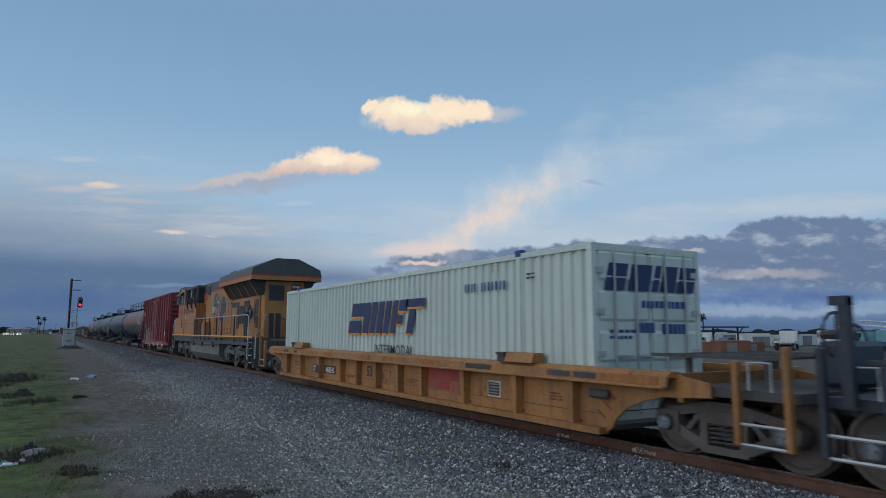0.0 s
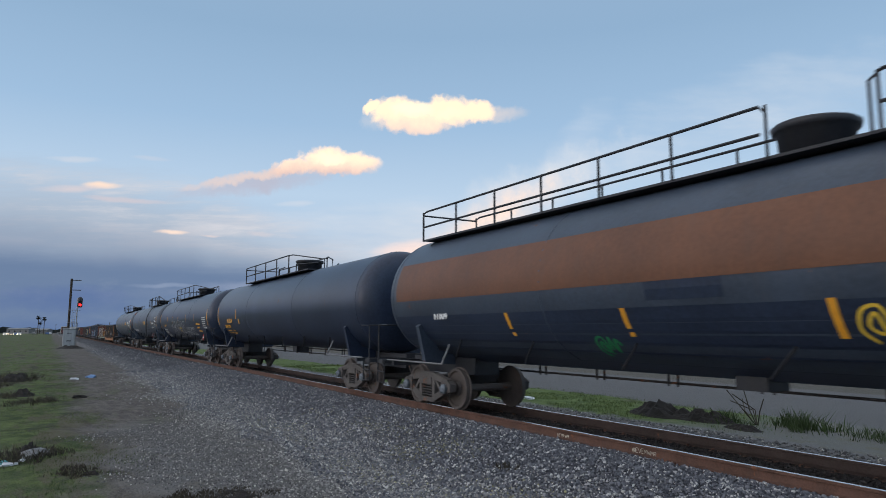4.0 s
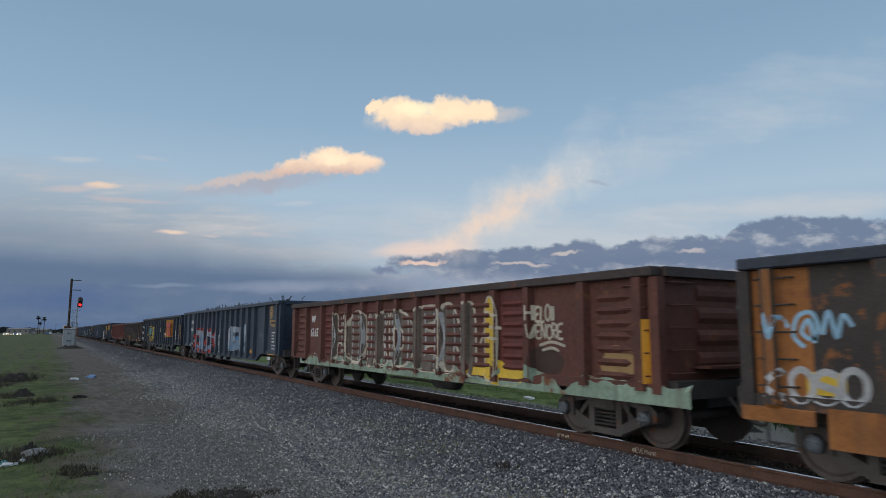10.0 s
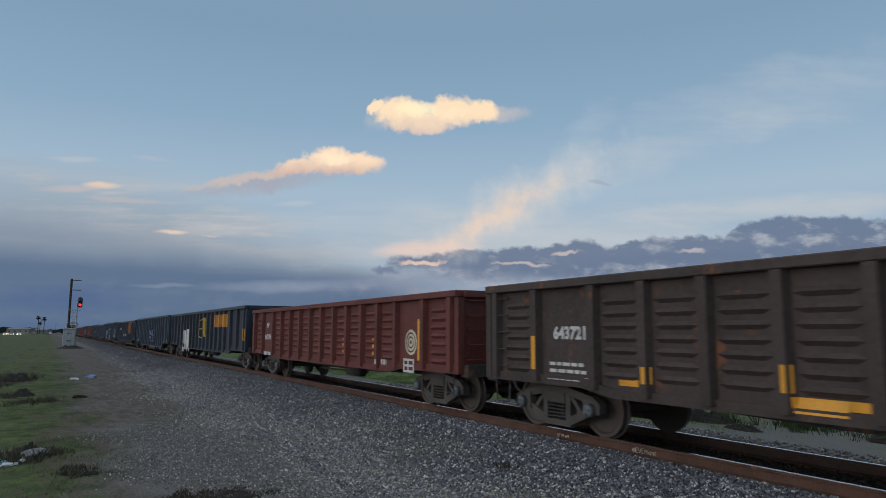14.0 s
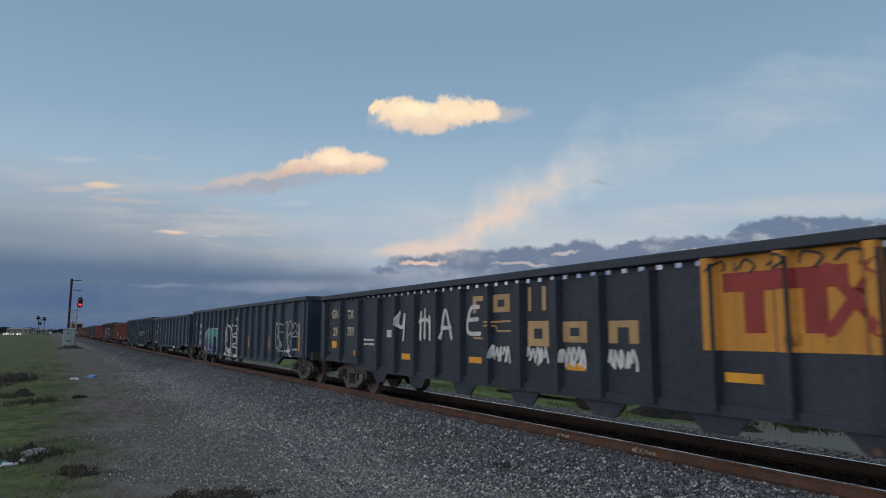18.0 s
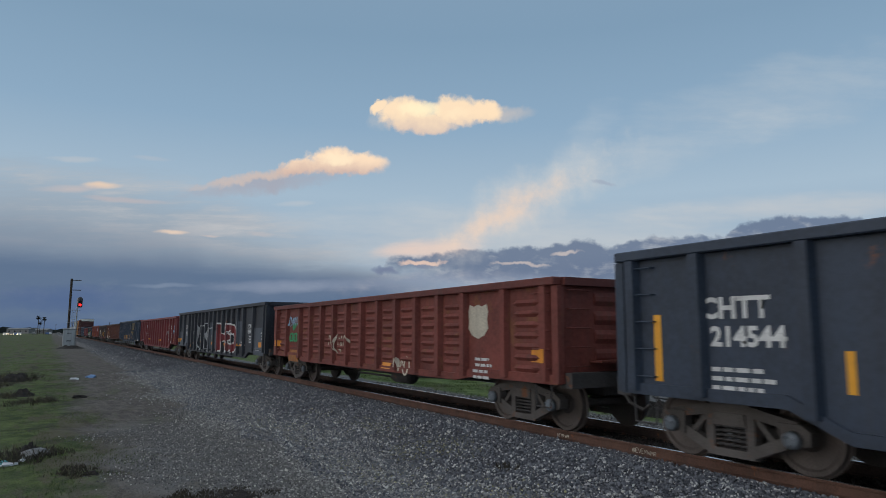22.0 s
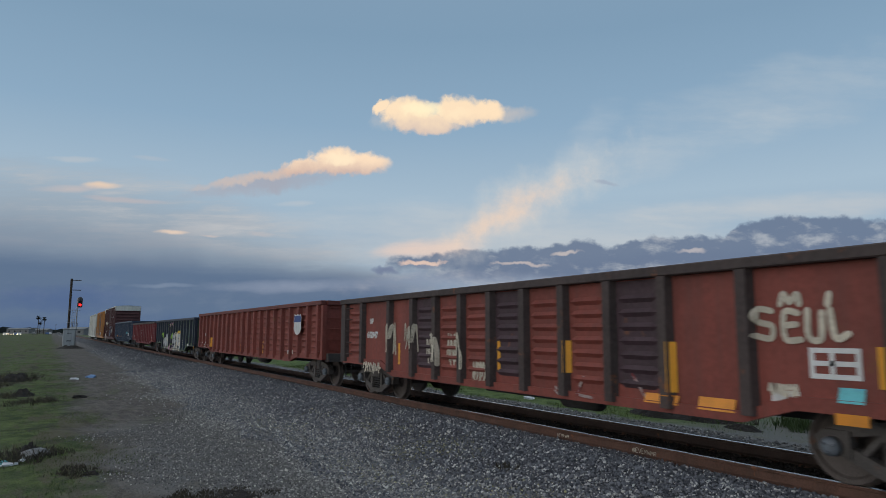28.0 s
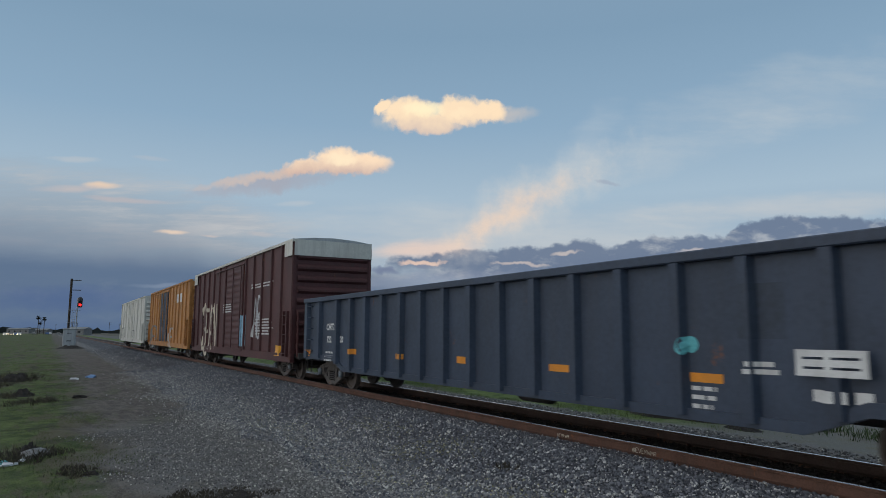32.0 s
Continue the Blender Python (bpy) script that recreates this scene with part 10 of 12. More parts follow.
cover(ru, rud, "painted_panel", -6.38, -5.28, 0.71, 1.10, COL["orange"], 0.003)
scribble(ru, rud, -6.50, 1.90, 1.15, 0.34, 1, LBLUE, 0.035, 7)
prints(ru, rud, -6.36, 1.36, 0.75, 2, FADED_RED, 0.05, 0.115)
spray(ru, "~@~", -2.64, 1.08, 0.68, 0.04, CREAM, rud, 0.009, 321, 1)
spray(ru, "~O", 2.08, 0.73, 0.41, 0.05, CREAM, rud, 0.009, 322, 1)
cover(ru, rud, "reflector_plate", 1.26, 1.75, 0.81, 0.96, ORANGE, 0.006)

# next car
mural(gy, gyd, "IHED", 1.20, 5.20, 0.74, 2.12, REDPIECE, WHITE, None, 0.075, 0.03, 4, 0.10, 0.0, "large red letters outlined in white")
for q, z0 in ((-3.15, 1.07), (-0.28, 1.05), (2.72, 1.05)):
    cover(gy, gyd, "reflector_plate", q, q + 0.52, z0, z0 + 0.12, ORANGE, 0.022)
for x0, x1, z0, z1 in ((-0.62, 0.36, 0.80, 2.20), (0.62, 1.40, 0.85, 1.80), (-4.42, -3.66, 0.82, 2.0), (-8.1, -7.4, 0.82, 1.9)):
    cover(gy, gyd, "repainted_panel", x0, x1, z0, z1, COL["slate2"], 0.003)
patch_shape(gy, gyd, 3.30, 1.15, 0.22, 0.75, [(0, 0), (0.2, 1), (1, 0.9), (0.8, 0.05)], BLACK, lift=0.017)
mural(gy, gyd, "IETKED", -4.28, 0.22, 0.68, 2.12, None, SILVER, None, 0.050, 0.10, 11, 0.14, 0.05, "silver outlined letters")
scribble(gy, gyd, 7.20, 1.62, 0.55, 0.42, 2, WHITE, 0.028, 6)
spray(gy, "IM", -5.36, 1.58, 0.20, 0.05, SILVER, gyd, 0.009, 3, 0.9)
spray(gy, "SO", -5.02, 1.50, 0.22, 0.055, SILVER, gyd, 0.009, 4, 0.9)
spray(gy, "TIRED", -5.30, 1.20, 0.24, 0.05, SILVER, gyd, 0.009, 5, 0.62)
cover(gy, gyd, "painted_panel", 8.36, 9.90, 0.77, 1.88, COL["slate2"], 0.003)
cover(gy, gyd, "painted_panel", 5.49, 6.26, 1.11, 2.18, COL["slate2"], 0.003)
sign(gy, gyd, 7.38, 7.89, 1.25, 1.54)
cover(gy, gyd, "reflector_plate", 5.64, 6.19, 1.07, 1.18, ORANGE, 0.006)
cover(gy, gyd, "reflector_plate", 8.91, 9.47, 1.08, 1.29, ORANGE, 0.006)
prints(gy, gyd, 9.51, 1.69, 0.38, 3, WHITE, 0.055, 0.115)
cover(gy, gyd, "paint_patch", 8.66, 9.23, 0.96, 1.03, WHITE, 0.006)
prints(gy, gyd, 6.51, 1.28, 0.32, 2, WHITE, 0.055, 0.115)
letters(gy, gyd, "CHTT", -7.61, 1.90, 0.20, WHITE)
letters(gy, gyd, "7220", -7.54, 1.49, 0.23, WHITE)
letters(gy, gyd, "01", -6.72, 1.51, 0.21, WHITE)
cover(gy, gyd, "reflector_plate", -9.91, -9.39, 1.07, 1.29, ORANGE, 0.006)
cover(gy, gyd, "reflector_plate", -6.06, -5.54, 0.81, 0.95, ORANGE, 0.006)
prints(gy, gyd, -5.99, 1.14, 0.37, 2, WHITE, 0.055, 0.115)
prints(gy, gyd, -5.04, 1.14, 0.42, 1, YELLOW, 0.13, 0.115)
cover(gy, gyd, "paint_patch", -5.01, -4.60, 0.93, 1.01, WHITE, 0.006)
cover(gy, gyd, "painted_panel", -9.91, -8.31, 0.82, 1.71, COL["slate2"], 0.003)
cover(gy, gyd, "painted_panel", -7.89, -7.05, 0.81, 1.47, COL["slate2"], 0.003)

# next car
letters(up, upd, "UP", -7.89, 1.91, 0.34, WHITE)
letters(up, upd, "96", -7.84, 1.34, 0.35, WHITE)
letters(up, upd, "26", -6.81, 1.34, 0.33, WHITE)
letters(up, upd, "1", -6.02, 1.33, 0.31, WHITE)
spray(up, "GESK", -8.36, 0.96, 0.28, 0.05, WHITE, upd, 0.009, 355, 0.8)
sign(up, upd, -4.97, -4.70, 2.00, 2.24)
prints(up, upd, -5.03, 1.55, 0.47, 2, WHITE, 0.055, 0.115)
prints(up, upd, -4.04, 1.54, 0.47, 2, WHITE, 0.055, 0.115)
cover(up, upd, "reflector_plate", -3.96, -3.48, 1.05, 1.16, ORANGE, 0.006)
cover(up, upd, "reflector_plate", -9.43, -8.94, 1.06, 1.29, ORANGE, 0.006)
cover(up, upd, "reflector_plate", -7.05, -6.55, 1.06, 1.18, ORANGE, 0.006)
spray(up, "~OUT", -7.15, 1.81, 0.25, 0.03, CREAM, upd, 0.009, 362, 0.8)
letters(up, upd, "BUILDING", 7.71, 2.02, 0.10, WHITE)
letters(up, upd, "AMERICA", 7.71, 1.87, 0.11, WHITE)
shield(up, upd, 6.65, 1.97, 0.54, 0.51, CREAM)
spray(up, "@~", 5.31, 0.82, 0.94, 0.07, SILVER, upd, 0.009, 366, 1.0)
spray(up, "@E", 8.72, 1.52, 0.60, 0.06, LBLUE, upd, 0.009, 367, 0.8)
sign(up, upd, 7.66, 8.13, 1.28, 1.61)
cover(up, upd, "reflector_plate", 2.28, 2.82, 0.99, 1.14, ORANGE, 0.006)
cover(up, upd, "reflector_plate", 8.79, 9.25, 1.07, 1.30, ORANGE, 0.006)
prints(up, upd, 7.56, 1.08, 0.78, 1, WHITE, 0.13, 0.115)

# next car
cover(rC, rCd, "painted_panel", 3.53, 6.12, 1.86, 2.53, COL["YPANEL"], 0.003)
blocks(rC, rCd, 3.77, 4.39, 1.93, 2.39, TSHAPE, BLACK, 0.14)
blocks(rC, rCd, 4.54, 5.16, 1.93, 2.39, TSHAPE, BLACK, 0.14)
blocks(rC, rCd, 5.36, 6.03, 1.93, 2.39, ((0, 1, 0, 0.38), (0, 1, 0.62, 1)), BLACK, 0.14)
blocks(rC, rCd, -2.33, -1.67, 1.84, 2.18, SLAT, YSPRAY)
blocks(rC, rCd, -1.38, -0.72, 1.84, 2.18, RING, YSPRAY)
blocks(rC, rCd, -0.43, 0.23, 1.84, 2.18, POST, YSPRAY)
blocks(rC, rCd, 0.52, 1.18, 1.84, 2.18, POST, YSPRAY)
blocks(rC, rCd, -0.72, -0.05, 1.42, 1.76, RING, YSPRAY)
blocks(rC, rCd, 0.23, 0.90, 1.42, 1.76, RING, YSPRAY)
blocks(rC, rCd, 1.19, 1.85, 1.42, 1.76, ARCH, YSPRAY)
cover(rC, rCd, "reflector", -3.94, -3.84, 0.81, 1.29, YELLOW, 0.007)
cover(rC, rCd, "reflector", -1.98, -1.88, 0.80, 1.30, YELLOW, 0.007)
cover(rC, rCd, "reflector", -0.01, 0.09, 0.79, 1.30, YELLOW, 0.007)
cover(rC, rCd, "reflector", 2.00, 2.10, 0.82, 1.30, YELLOW, 0.007)
cover(rC, rCd, "reflector", 3.89, 3.99, 0.81, 1.29, YELLOW, 0.007)
cover(rC, rCd, "reflector", 6.64, 6.74, 0.82, 1.31, YELLOW, 0.007)
cover(rC, rCd, "reflector", 9.32, 9.45, 0.84, 1.77, YELLOW, 0.007)
sign(rC, rCd, 7.22, 7.71, 0.84, 1.14)
prints(rC, rCd, 8.79, 1.75, 0.32, 4, WHITE, 0.055, 0.115)
prints(rC, rCd, 8.94, 1.34, 0.40, 5, WHITE, 0.055, 0.115)
spray(rC, "EAELEAS", 0.82, 0.69, 0.27, 0.03, SILVER, rCd, 0.009, 385, 1.0)
prints(rC, rCd, 3.64, 1.68, 2.35, 1, YSPRAY, 0.13, 0.115)
prints(rC, rCd, 4.48, 1.51, 0.72, 1, YSPRAY, 0.13, 0.115)
cover(rC, rCd, "paint_patch", 4.81, 5.06, 0.84, 1.01, WHITE, 0.006)
letters(rC, rCd, "GN", -7.88, 1.97, 0.21, YSPRAY)

# next car
cover(m6, m6d, "painted_panel", -8.38, -7.15, 1.58, 1.96, COL["slate2"], 0.003)
letters(m6, m6d, "651239", -7.82, 1.64, 0.22, WHITE)
letters(m6, m6d, "MP", -7.98, 2.06, 0.19, WHITE)
spray(m6, "EHWE", -8.35, 0.83, 0.75, 0.16, CREAM, m6d, 0.009, 393, 0.8)
spray(m6, "SEHD", -6.94, 0.74, 1.37, 0.14, CREAM, m6d, 0.009, 394, 0.5)
spray(m6, "JEBIO~", -8.29, 0.75, 0.22, 0.06, CREAM, m6d, 0.009, 395, 1.0)
cover(m6, m6d, "reflector", -10.23, -10.11, 0.99, 2.01, YELLOW, 0.007)
cover(m6, m6d, "reflector", -7.16, -7.06, 1.25, 1.70, YELLOW, 0.007)
cover(m6, m6d, "reflector", -5.13, -5.03, 1.01, 1.56, YELLOW, 0.007)
spray(m6, "~E~", -4.82, 0.75, 0.34, 0.12, CREAM, m6d, 0.009, 399, 1.0)

# next car
strokes(rf, rfd, 5.05, 1.60, 1.15, 0.58, [[(0.20, 0.65), (0.05, 0.7), (0.04, 0.45), (0.20, 0.35), (0.18, 0.1), (0.02, 0.15)], [(0.48, 0.60), (0.34, 0.62), (0.34, 0.1), (0.50, 0.08)], [(0.34, 0.36), (0.46, 0.38)], [(0.58, 0.65), (0.58, 0.15), (0.70, 0.1), (0.72, 0.6)], [(0.80, 0.65), (0.84, 0.12), (0.96, 0.2)], [(0.30, 0.78), (0.34, 1.0), (0.40, 0.82), (0.48, 0.98), (0.50, 0.78)], [(0.78, 0.75), (0.80, 0.95)]], 0.075, CREAM)
for q, z0, w0, h0, n in ((-5.2, 1.15, 0.55, 0.85, 1), (-4.2, 1.15, 0.7, 0.8, 2), (-3.1, 1.0, 0.6, 0.7, 3), (-2.2, 0.95, 0.7, 0.8, 4), (-6.5, 0.66, 1.0, 0.28, 5), (-1.2, 0.75, 0.6, 0.4, 6)):
    scribble(rf, rfd, q, z0, w0, h0, 1, CREAM, 0.045, n)
strokes(rf, rfd, 1.1, 0.72, 2.3, 0.5, [[(0.1, 0.2), (0.15, 0.0)], [(0.4, 0.6), (0.35, 0.1), (0.5, 0.0)], [(0.85, 0.8), (0.95, 0.2)]], 0.045, WORN)
scribble(rf, rfd, 5.2, 1.0, 0.35, 0.14, 1, CREAM, 0.04, 12)
sign(rf, rfd, 5.70, 6.26, 1.22, 1.56)
cover(rf, rfd, "paint_patch", 6.01, 6.28, 0.98, 1.14, TEAL, 0.006)
cover(rf, rfd, "reflector", -4.55, -4.45, 0.94, 1.45, YELLOW, 0.007)
cover(rf, rfd, "reflector", -0.36, -0.26, 1.01, 1.56, YELLOW, 0.007)
cover(rf, rfd, "reflector", 1.64, 1.74, 1.07, 1.59, YELLOW, 0.007)
cover(rf, rfd, "reflector", 3.76, 3.86, 0.92, 1.60, YELLOW, 0.007)
letters(rf, rfd, "642947", -6.08, 1.57, 0.16, WHITE)
letters(rf, rfd, "RF", -6.13, 1.94, 0.13, WHITE)
cover(rf, rfd, "reflector_plate", 3.29, 3.88, 0.75, 0.88, ORANGE, 0.006)
cover(rf, rfd, "reflector_plate", 4.20, 4.74, 0.74, 0.90, ORANGE, 0.006)
cover(rf, rfd, "reflector_plate", 5.97, 6.32, 0.75, 0.87, ORANGE, 0.006)
cover(rf, rfd, "reflector", 6.42, 6.52, 1.15, 1.58, YELLOW, 0.007)
prints(rf, rfd, 5.22, 1.06, 0.38, 1, WHITE, 0.13, 0.115)

# next car
letters(m7, m7d, "MP", -7.94, 1.85, 0.20, WHITE)
letters(m7, m7d, "650835", -8.06, 1.46, 0.20, WHITE)
prints(m7, m7d, -8.62, 1.16, 1.18, 3, WHITE, 0.055, 0.115)
cover(m7, m7d, "reflector", -3.29, -3.19, 0.89, 1.36, YELLOW, 0.007)
cover(m7, m7d, "reflector", -0.12, -0.02, 0.84, 1.37, YELLOW, 0.007)
cover(m7, m7d, "reflector", 3.03, 3.13, 0.87, 1.33, YELLOW, 0.007)
cover(m7, m7d, "reflector", 6.24, 6.34, 0.90, 1.36, YELLOW, 0.007)
prints(m7, m7d, 6.50, 1.08, 0.51, 1, WHITE, 0.13, 0.115)
shield(m7, m7d, 7.69, 1.96, 0.78, 0.72, WHITE, BLUE_P)
cover(m7, m7d, "reflector", -6.63, -6.53, 0.94, 1.41, YELLOW, 0.007)

# next car
letters(gr, grd, "CNW", -6.16, 1.98, 0.24, BLACK)
for x0, w0 in ((-6.60, 0.86), (-5.50, 0.80)):
    cover(gr, grd, "paint_patch", x0, x0 + w0, 1.42, 1.74, BLACK, 0.004)
letters(gr, grd, "741", -6.16, 1.46, 0.22, WHITE2)
letters(gr, grd, "097", -5.10, 1.46, 0.22, WHITE2)
scribble(gr, grd, -4.52, 1.15, 0.70, 0.50, 1, LIME, 0.06, 4)
mural(gr, grd, "CA", -3.65, -2.30, 0.52, 1.35, SILVER, CREAM, None, 0.05, 0.15, 3, 0.15, 0.0, "silver blob letters")
strokes(gr, grd, -3.2, 1.52, 0.36, 0.36, [[(0.5, 0.5), (0.65, 0.6), (0.5, 0.8), (0.25, 0.6), (0.4, 0.25), (0.8, 0.3), (0.95, 0.7), (0.6, 1.0), (0.1, 0.8), (0.1, 0.3), (0.5, 0.0)]], 0.03, CREAM)
patch_shape(gr, grd, -2.55, 0.52, 0.98, 1.12, [(0, 0), (0.02, 0.8), (0.15, 0.98), (0.3, 0.85), (0.5, 1), (0.7, 0.85), (0.95, 0.75), (1, 0)], SILVER, "graffiti", 0.007)
strokes(gr, grd, -2.45, 0.6, 0.8, 0.9, [[(0.1, 0.65), (0.4, 0.65)], [(0.55, 0.65), (0.7, 0.75), (0.85, 0.6), (0.6, 0.55)], [(0.1, 0.3), (0.9, 0.28)], [(0.15, 0.18), (0.85, 0.16)]], 0.07, COL["green"], lift=0.014)
mural(gr, grd, "NA", -1.62, 0.10, 0.50, 2.22, BLACK, LIME, PINK, 0.05, 0.10, 6, 0.06, 0.0, "dark letters outlined in lime and pink")
mural(gr, grd, "BCOE", 0.15, 3.10, 0.50, 1.55, SILVER, GREYM, CREAM, 0.05, 0.10, 9, 0.14, 0.0, "silver blob letters")
scribble(gr, grd, 2.48, 1.56, 0.4, 0.22, 1, YSPRAY, 0.05, 7)
spray(gr, "~", 5.14, 1.23, 0.31, 0.06, TEAL, grd, 0.009, 443, 1.0)
prints(gr, grd, -4.40, 1.06, 0.60, 3, FAINT, 0.055, 0.115)
sign(gr, grd, 3.63, 4.13, 0.85, 1.17)
cover(gr, grd, "reflector", 3.16, 3.26, 0.82, 1.28, YELLOW, 0.007)
cover(gr, grd, "reflector", 5.17, 5.27, 0.98, 1.43, YELLOW, 0.007)
cover(gr, grd, "reflector_plate", 7.43, 7.81, 0.91, 1.05, ORANGE, 0.006)
cover(gr, grd, "reflector_plate", 7.79, 7.92, 0.75, 0.85, ORANGE, 0.006)
cover(gr, grd, "painted_panel", 5.90, 6.17, 1.33, 1.64, TEAL, 0.003)
prints(gr, grd, 5.73, 0.96, 0.50, 1, WHITE, 0.13, 0.115)

# next car
letters(cn, cnd, "CNW", -6.17, 1.88, 0.22, WHITE)
letters(cn, cnd, "340136", -6.11, 1.49, 0.21, WHITE)
strokes(cn, cnd, -3.0, 1.15, 0.55, 0.82, [[(0.1, 0.98), (0.12, 0.0), (0.75, 0.1), (0.85, 0.42), (0.4, 0.52), (0.9, 0.9), (0.15, 0.98)]], 0.06, WHITE)
strokes(cn, cnd, -1.84, 1.20, 0.45, 0.75, [[(0.1, 1.0), (0.2, 0.55), (0.1, 0.05)], [(0.15, 0.95), (0.75, 0.8), (0.6, 0.5), (0.3, 0.45), (0.85, 0.25), (0.9, 0.05), (0.3, 0.08)]], 0.045, SILVER)
strokes(cn, cnd, -0.74, 1.22, 0.42, 0.70, [[(0.9, 0.95), (0.3, 0.98), (0.15, 0.6), (0.75, 0.45), (0.85, 0.1), (0.3, 0.0), (0.05, 0.15)]], 0.05, WHITE)
strokes(cn, cnd, -0.22, 1.22, 0.18, 0.72, [[(0.1, 0.95), (0.9, 0.85), (0.3, 0.75)], [(0.1, 0.55), (0.9, 0.6)], [(0.3, 0.45), (0.9, 0.4)], [(0.2, 0.2), (0.3, 0.0), (0.9, 0.1)]], 0.05, WHITE)
for q in evenly(1.16, 5, False):
    for e in (-1, 1):
        part("rib_step", boxes((q * e - 0.02, q * e + 0.24, -1.56, -1.44, 0.93, 0.96)), COL["red"], cn)
shield(cn, cnd, 5.48, 1.82, 0.74, 0.74, WHITE)
sign(cn, cnd, 5.70, 6.25, 1.11, 1.43)
cover(cn, cnd, "reflector", -4.51, -4.41, 0.99, 1.62, YELLOW, 0.007)
cover(cn, cnd, "reflector", -1.01, -0.91, 1.07, 1.58, YELLOW, 0.007)
cover(cn, cnd, "reflector", 2.50, 2.60, 1.00, 1.48, YELLOW, 0.007)
cover(cn, cnd, "reflector", 6.29, 6.43, 0.97, 2.09, YELLOW, 0.007)
prints(cn, cnd, 1.73, 1.20, 0.58, 1, WHITE, 0.13, 0.115)
prints(cn, cnd, 4.15, 1.17, 0.38, 1, WHITE, 0.13, 0.115)
prints(cn, cnd, -6.45, 1.34, 1.04, 2, WHITE, 0.055, 0.115)
prints(cn, cnd, 6.79, 1.25, 0.27, 2, WHITE, 0.055, 0.115)

# next car
letters(c7, c7d, "CHTT", -7.89, 1.78, 0.19, WHITE)
letters(c7, c7d, "722", -8.01, 1.41, 0.18, WHITE)
letters(c7, c7d, "20", -7.00, 1.42, 0.18, WHITE)
prints(c7, c7d, -8.28, 1.13, 0.75, 3, WHITE, 0.055, 0.115)
cover(c7, c7d, "reflector_plate", -10.12, -9.62, 0.94, 1.14, ORANGE, 0.006)
cover(c7, c7d, "reflector_plate", -6.31, -5.91, 1.10, 1.25, ORANGE, 0.006)
cover(c7, c7d, "reflector_plate", -3.45, -2.99, 1.07, 1.20, ORANGE, 0.006)
cover(c7, c7d, "reflector_plate", -0.59, -0.07, 1.08, 1.22, ORANGE, 0.006)
cover(c7, c7d, "reflector_plate", 2.40, 2.90, 1.07, 1.19, ORANGE, 0.006)
cover(c7, c7d, "reflector_plate", 5.31, 5.81, 1.08, 1.20, ORANGE, 0.006)
prints(c7, c7d, 5.33, 1.03, 0.39, 3, WHITE, 0.055, 0.115)
sign(c7, c7d, 6.85, 7.63, 1.25, 1.54)
cover(c7, c7d, "paint_patch", 6.20, 6.51, 1.32, 1.38, WHITE, 0.006)
cover(c7, c7d, "paint_patch", 6.17, 6.57, 1.23, 1.29, WHITE, 0.006)
spray(c7, "@", 5.22, 1.47, 0.17, 0.10, TEAL, c7d, 0.009, 477, 1.6)
prints(c7, c7d, 6.96, 1.10, 0.65, 1, WHITE, 0.13, 0.115)
cover(c7, c7d, "painted_panel", 6.14, 6.69, 1.65, 2.32, COL["char"], 0.003)

# next car
prints(bn, bnd, 3.52, 3.70, 3.52, 2, WHITE, 0.055, 0.115)
spray(bn, "GEAN", -6.63, 0.69, 2.36, 0.20, CREAM, bnd, 0.009, 481, 0.5)
spray(bn, "IH", 1.99, 1.03, 1.38, 0.22, LBLUE, bnd, 0.009, 482, 0.6)
spray(bn, "AB", 4.02, 1.54, 1.54, 0.12, SILVER, bnd, 0.009, 483, 0.5)
prints(bn, bnd, 4.36, 2.24, 2.61, 6, WHITE, 0.055, 0.115)
cover(bn, bnd, "reflector_plate", 7.33, 8.04, 0.84, 1.21, YELLOW, 0.006)
prints(bn, bnd, -1.77, 3.03, 2.37, 4, WHITE, 0.055, 0.115)

# next car
sign(ye, yed, 3.83, 6.57, 3.66, 4.23)
spray(ye, "OBEA", -8.74, 0.53, 1.52, 0.14, GREYM, yed, 0.009, 488, 0.9)
spray(ye, "OE", 1.45, 0.72, 1.28, 0.14, SILVER, yed, 0.009, 489, 0.9)

# next car
spray(wh, "NEOA", -11.69, 0.52, 1.64, 0.12, GREYM, whd, 0.009, 490, 1.3)
spray(wh, "EO", 1.45, 0.70, 1.12, 0.12, GREYM, whd, 0.009, 491, 1.3)

# ---- beside the track, far and near ----
def bearing(u, d):
    """A place on the ground d metres ahead and u * d to the right of straight ahead."""
    q = (FLAT + RIGHT * u) * d
    return q.x, q.y


CABINET = mat("cabinet_grey_paint", (0.40, 0.42, 0.43), 0.5, 0.1, 0.12, 4, 0.3, 0.05)
LAMP_RED = glow("red_signal_lens", (1.0, 0.02, 0.02), 3.0)
LAMP_TAIL = glow("red_lamp", (1.0, 0.08, 0.05), 5.0)
LAMP_WARM = glow("warm_headlamp", (1.0, 0.80, 0.50), 6.0)


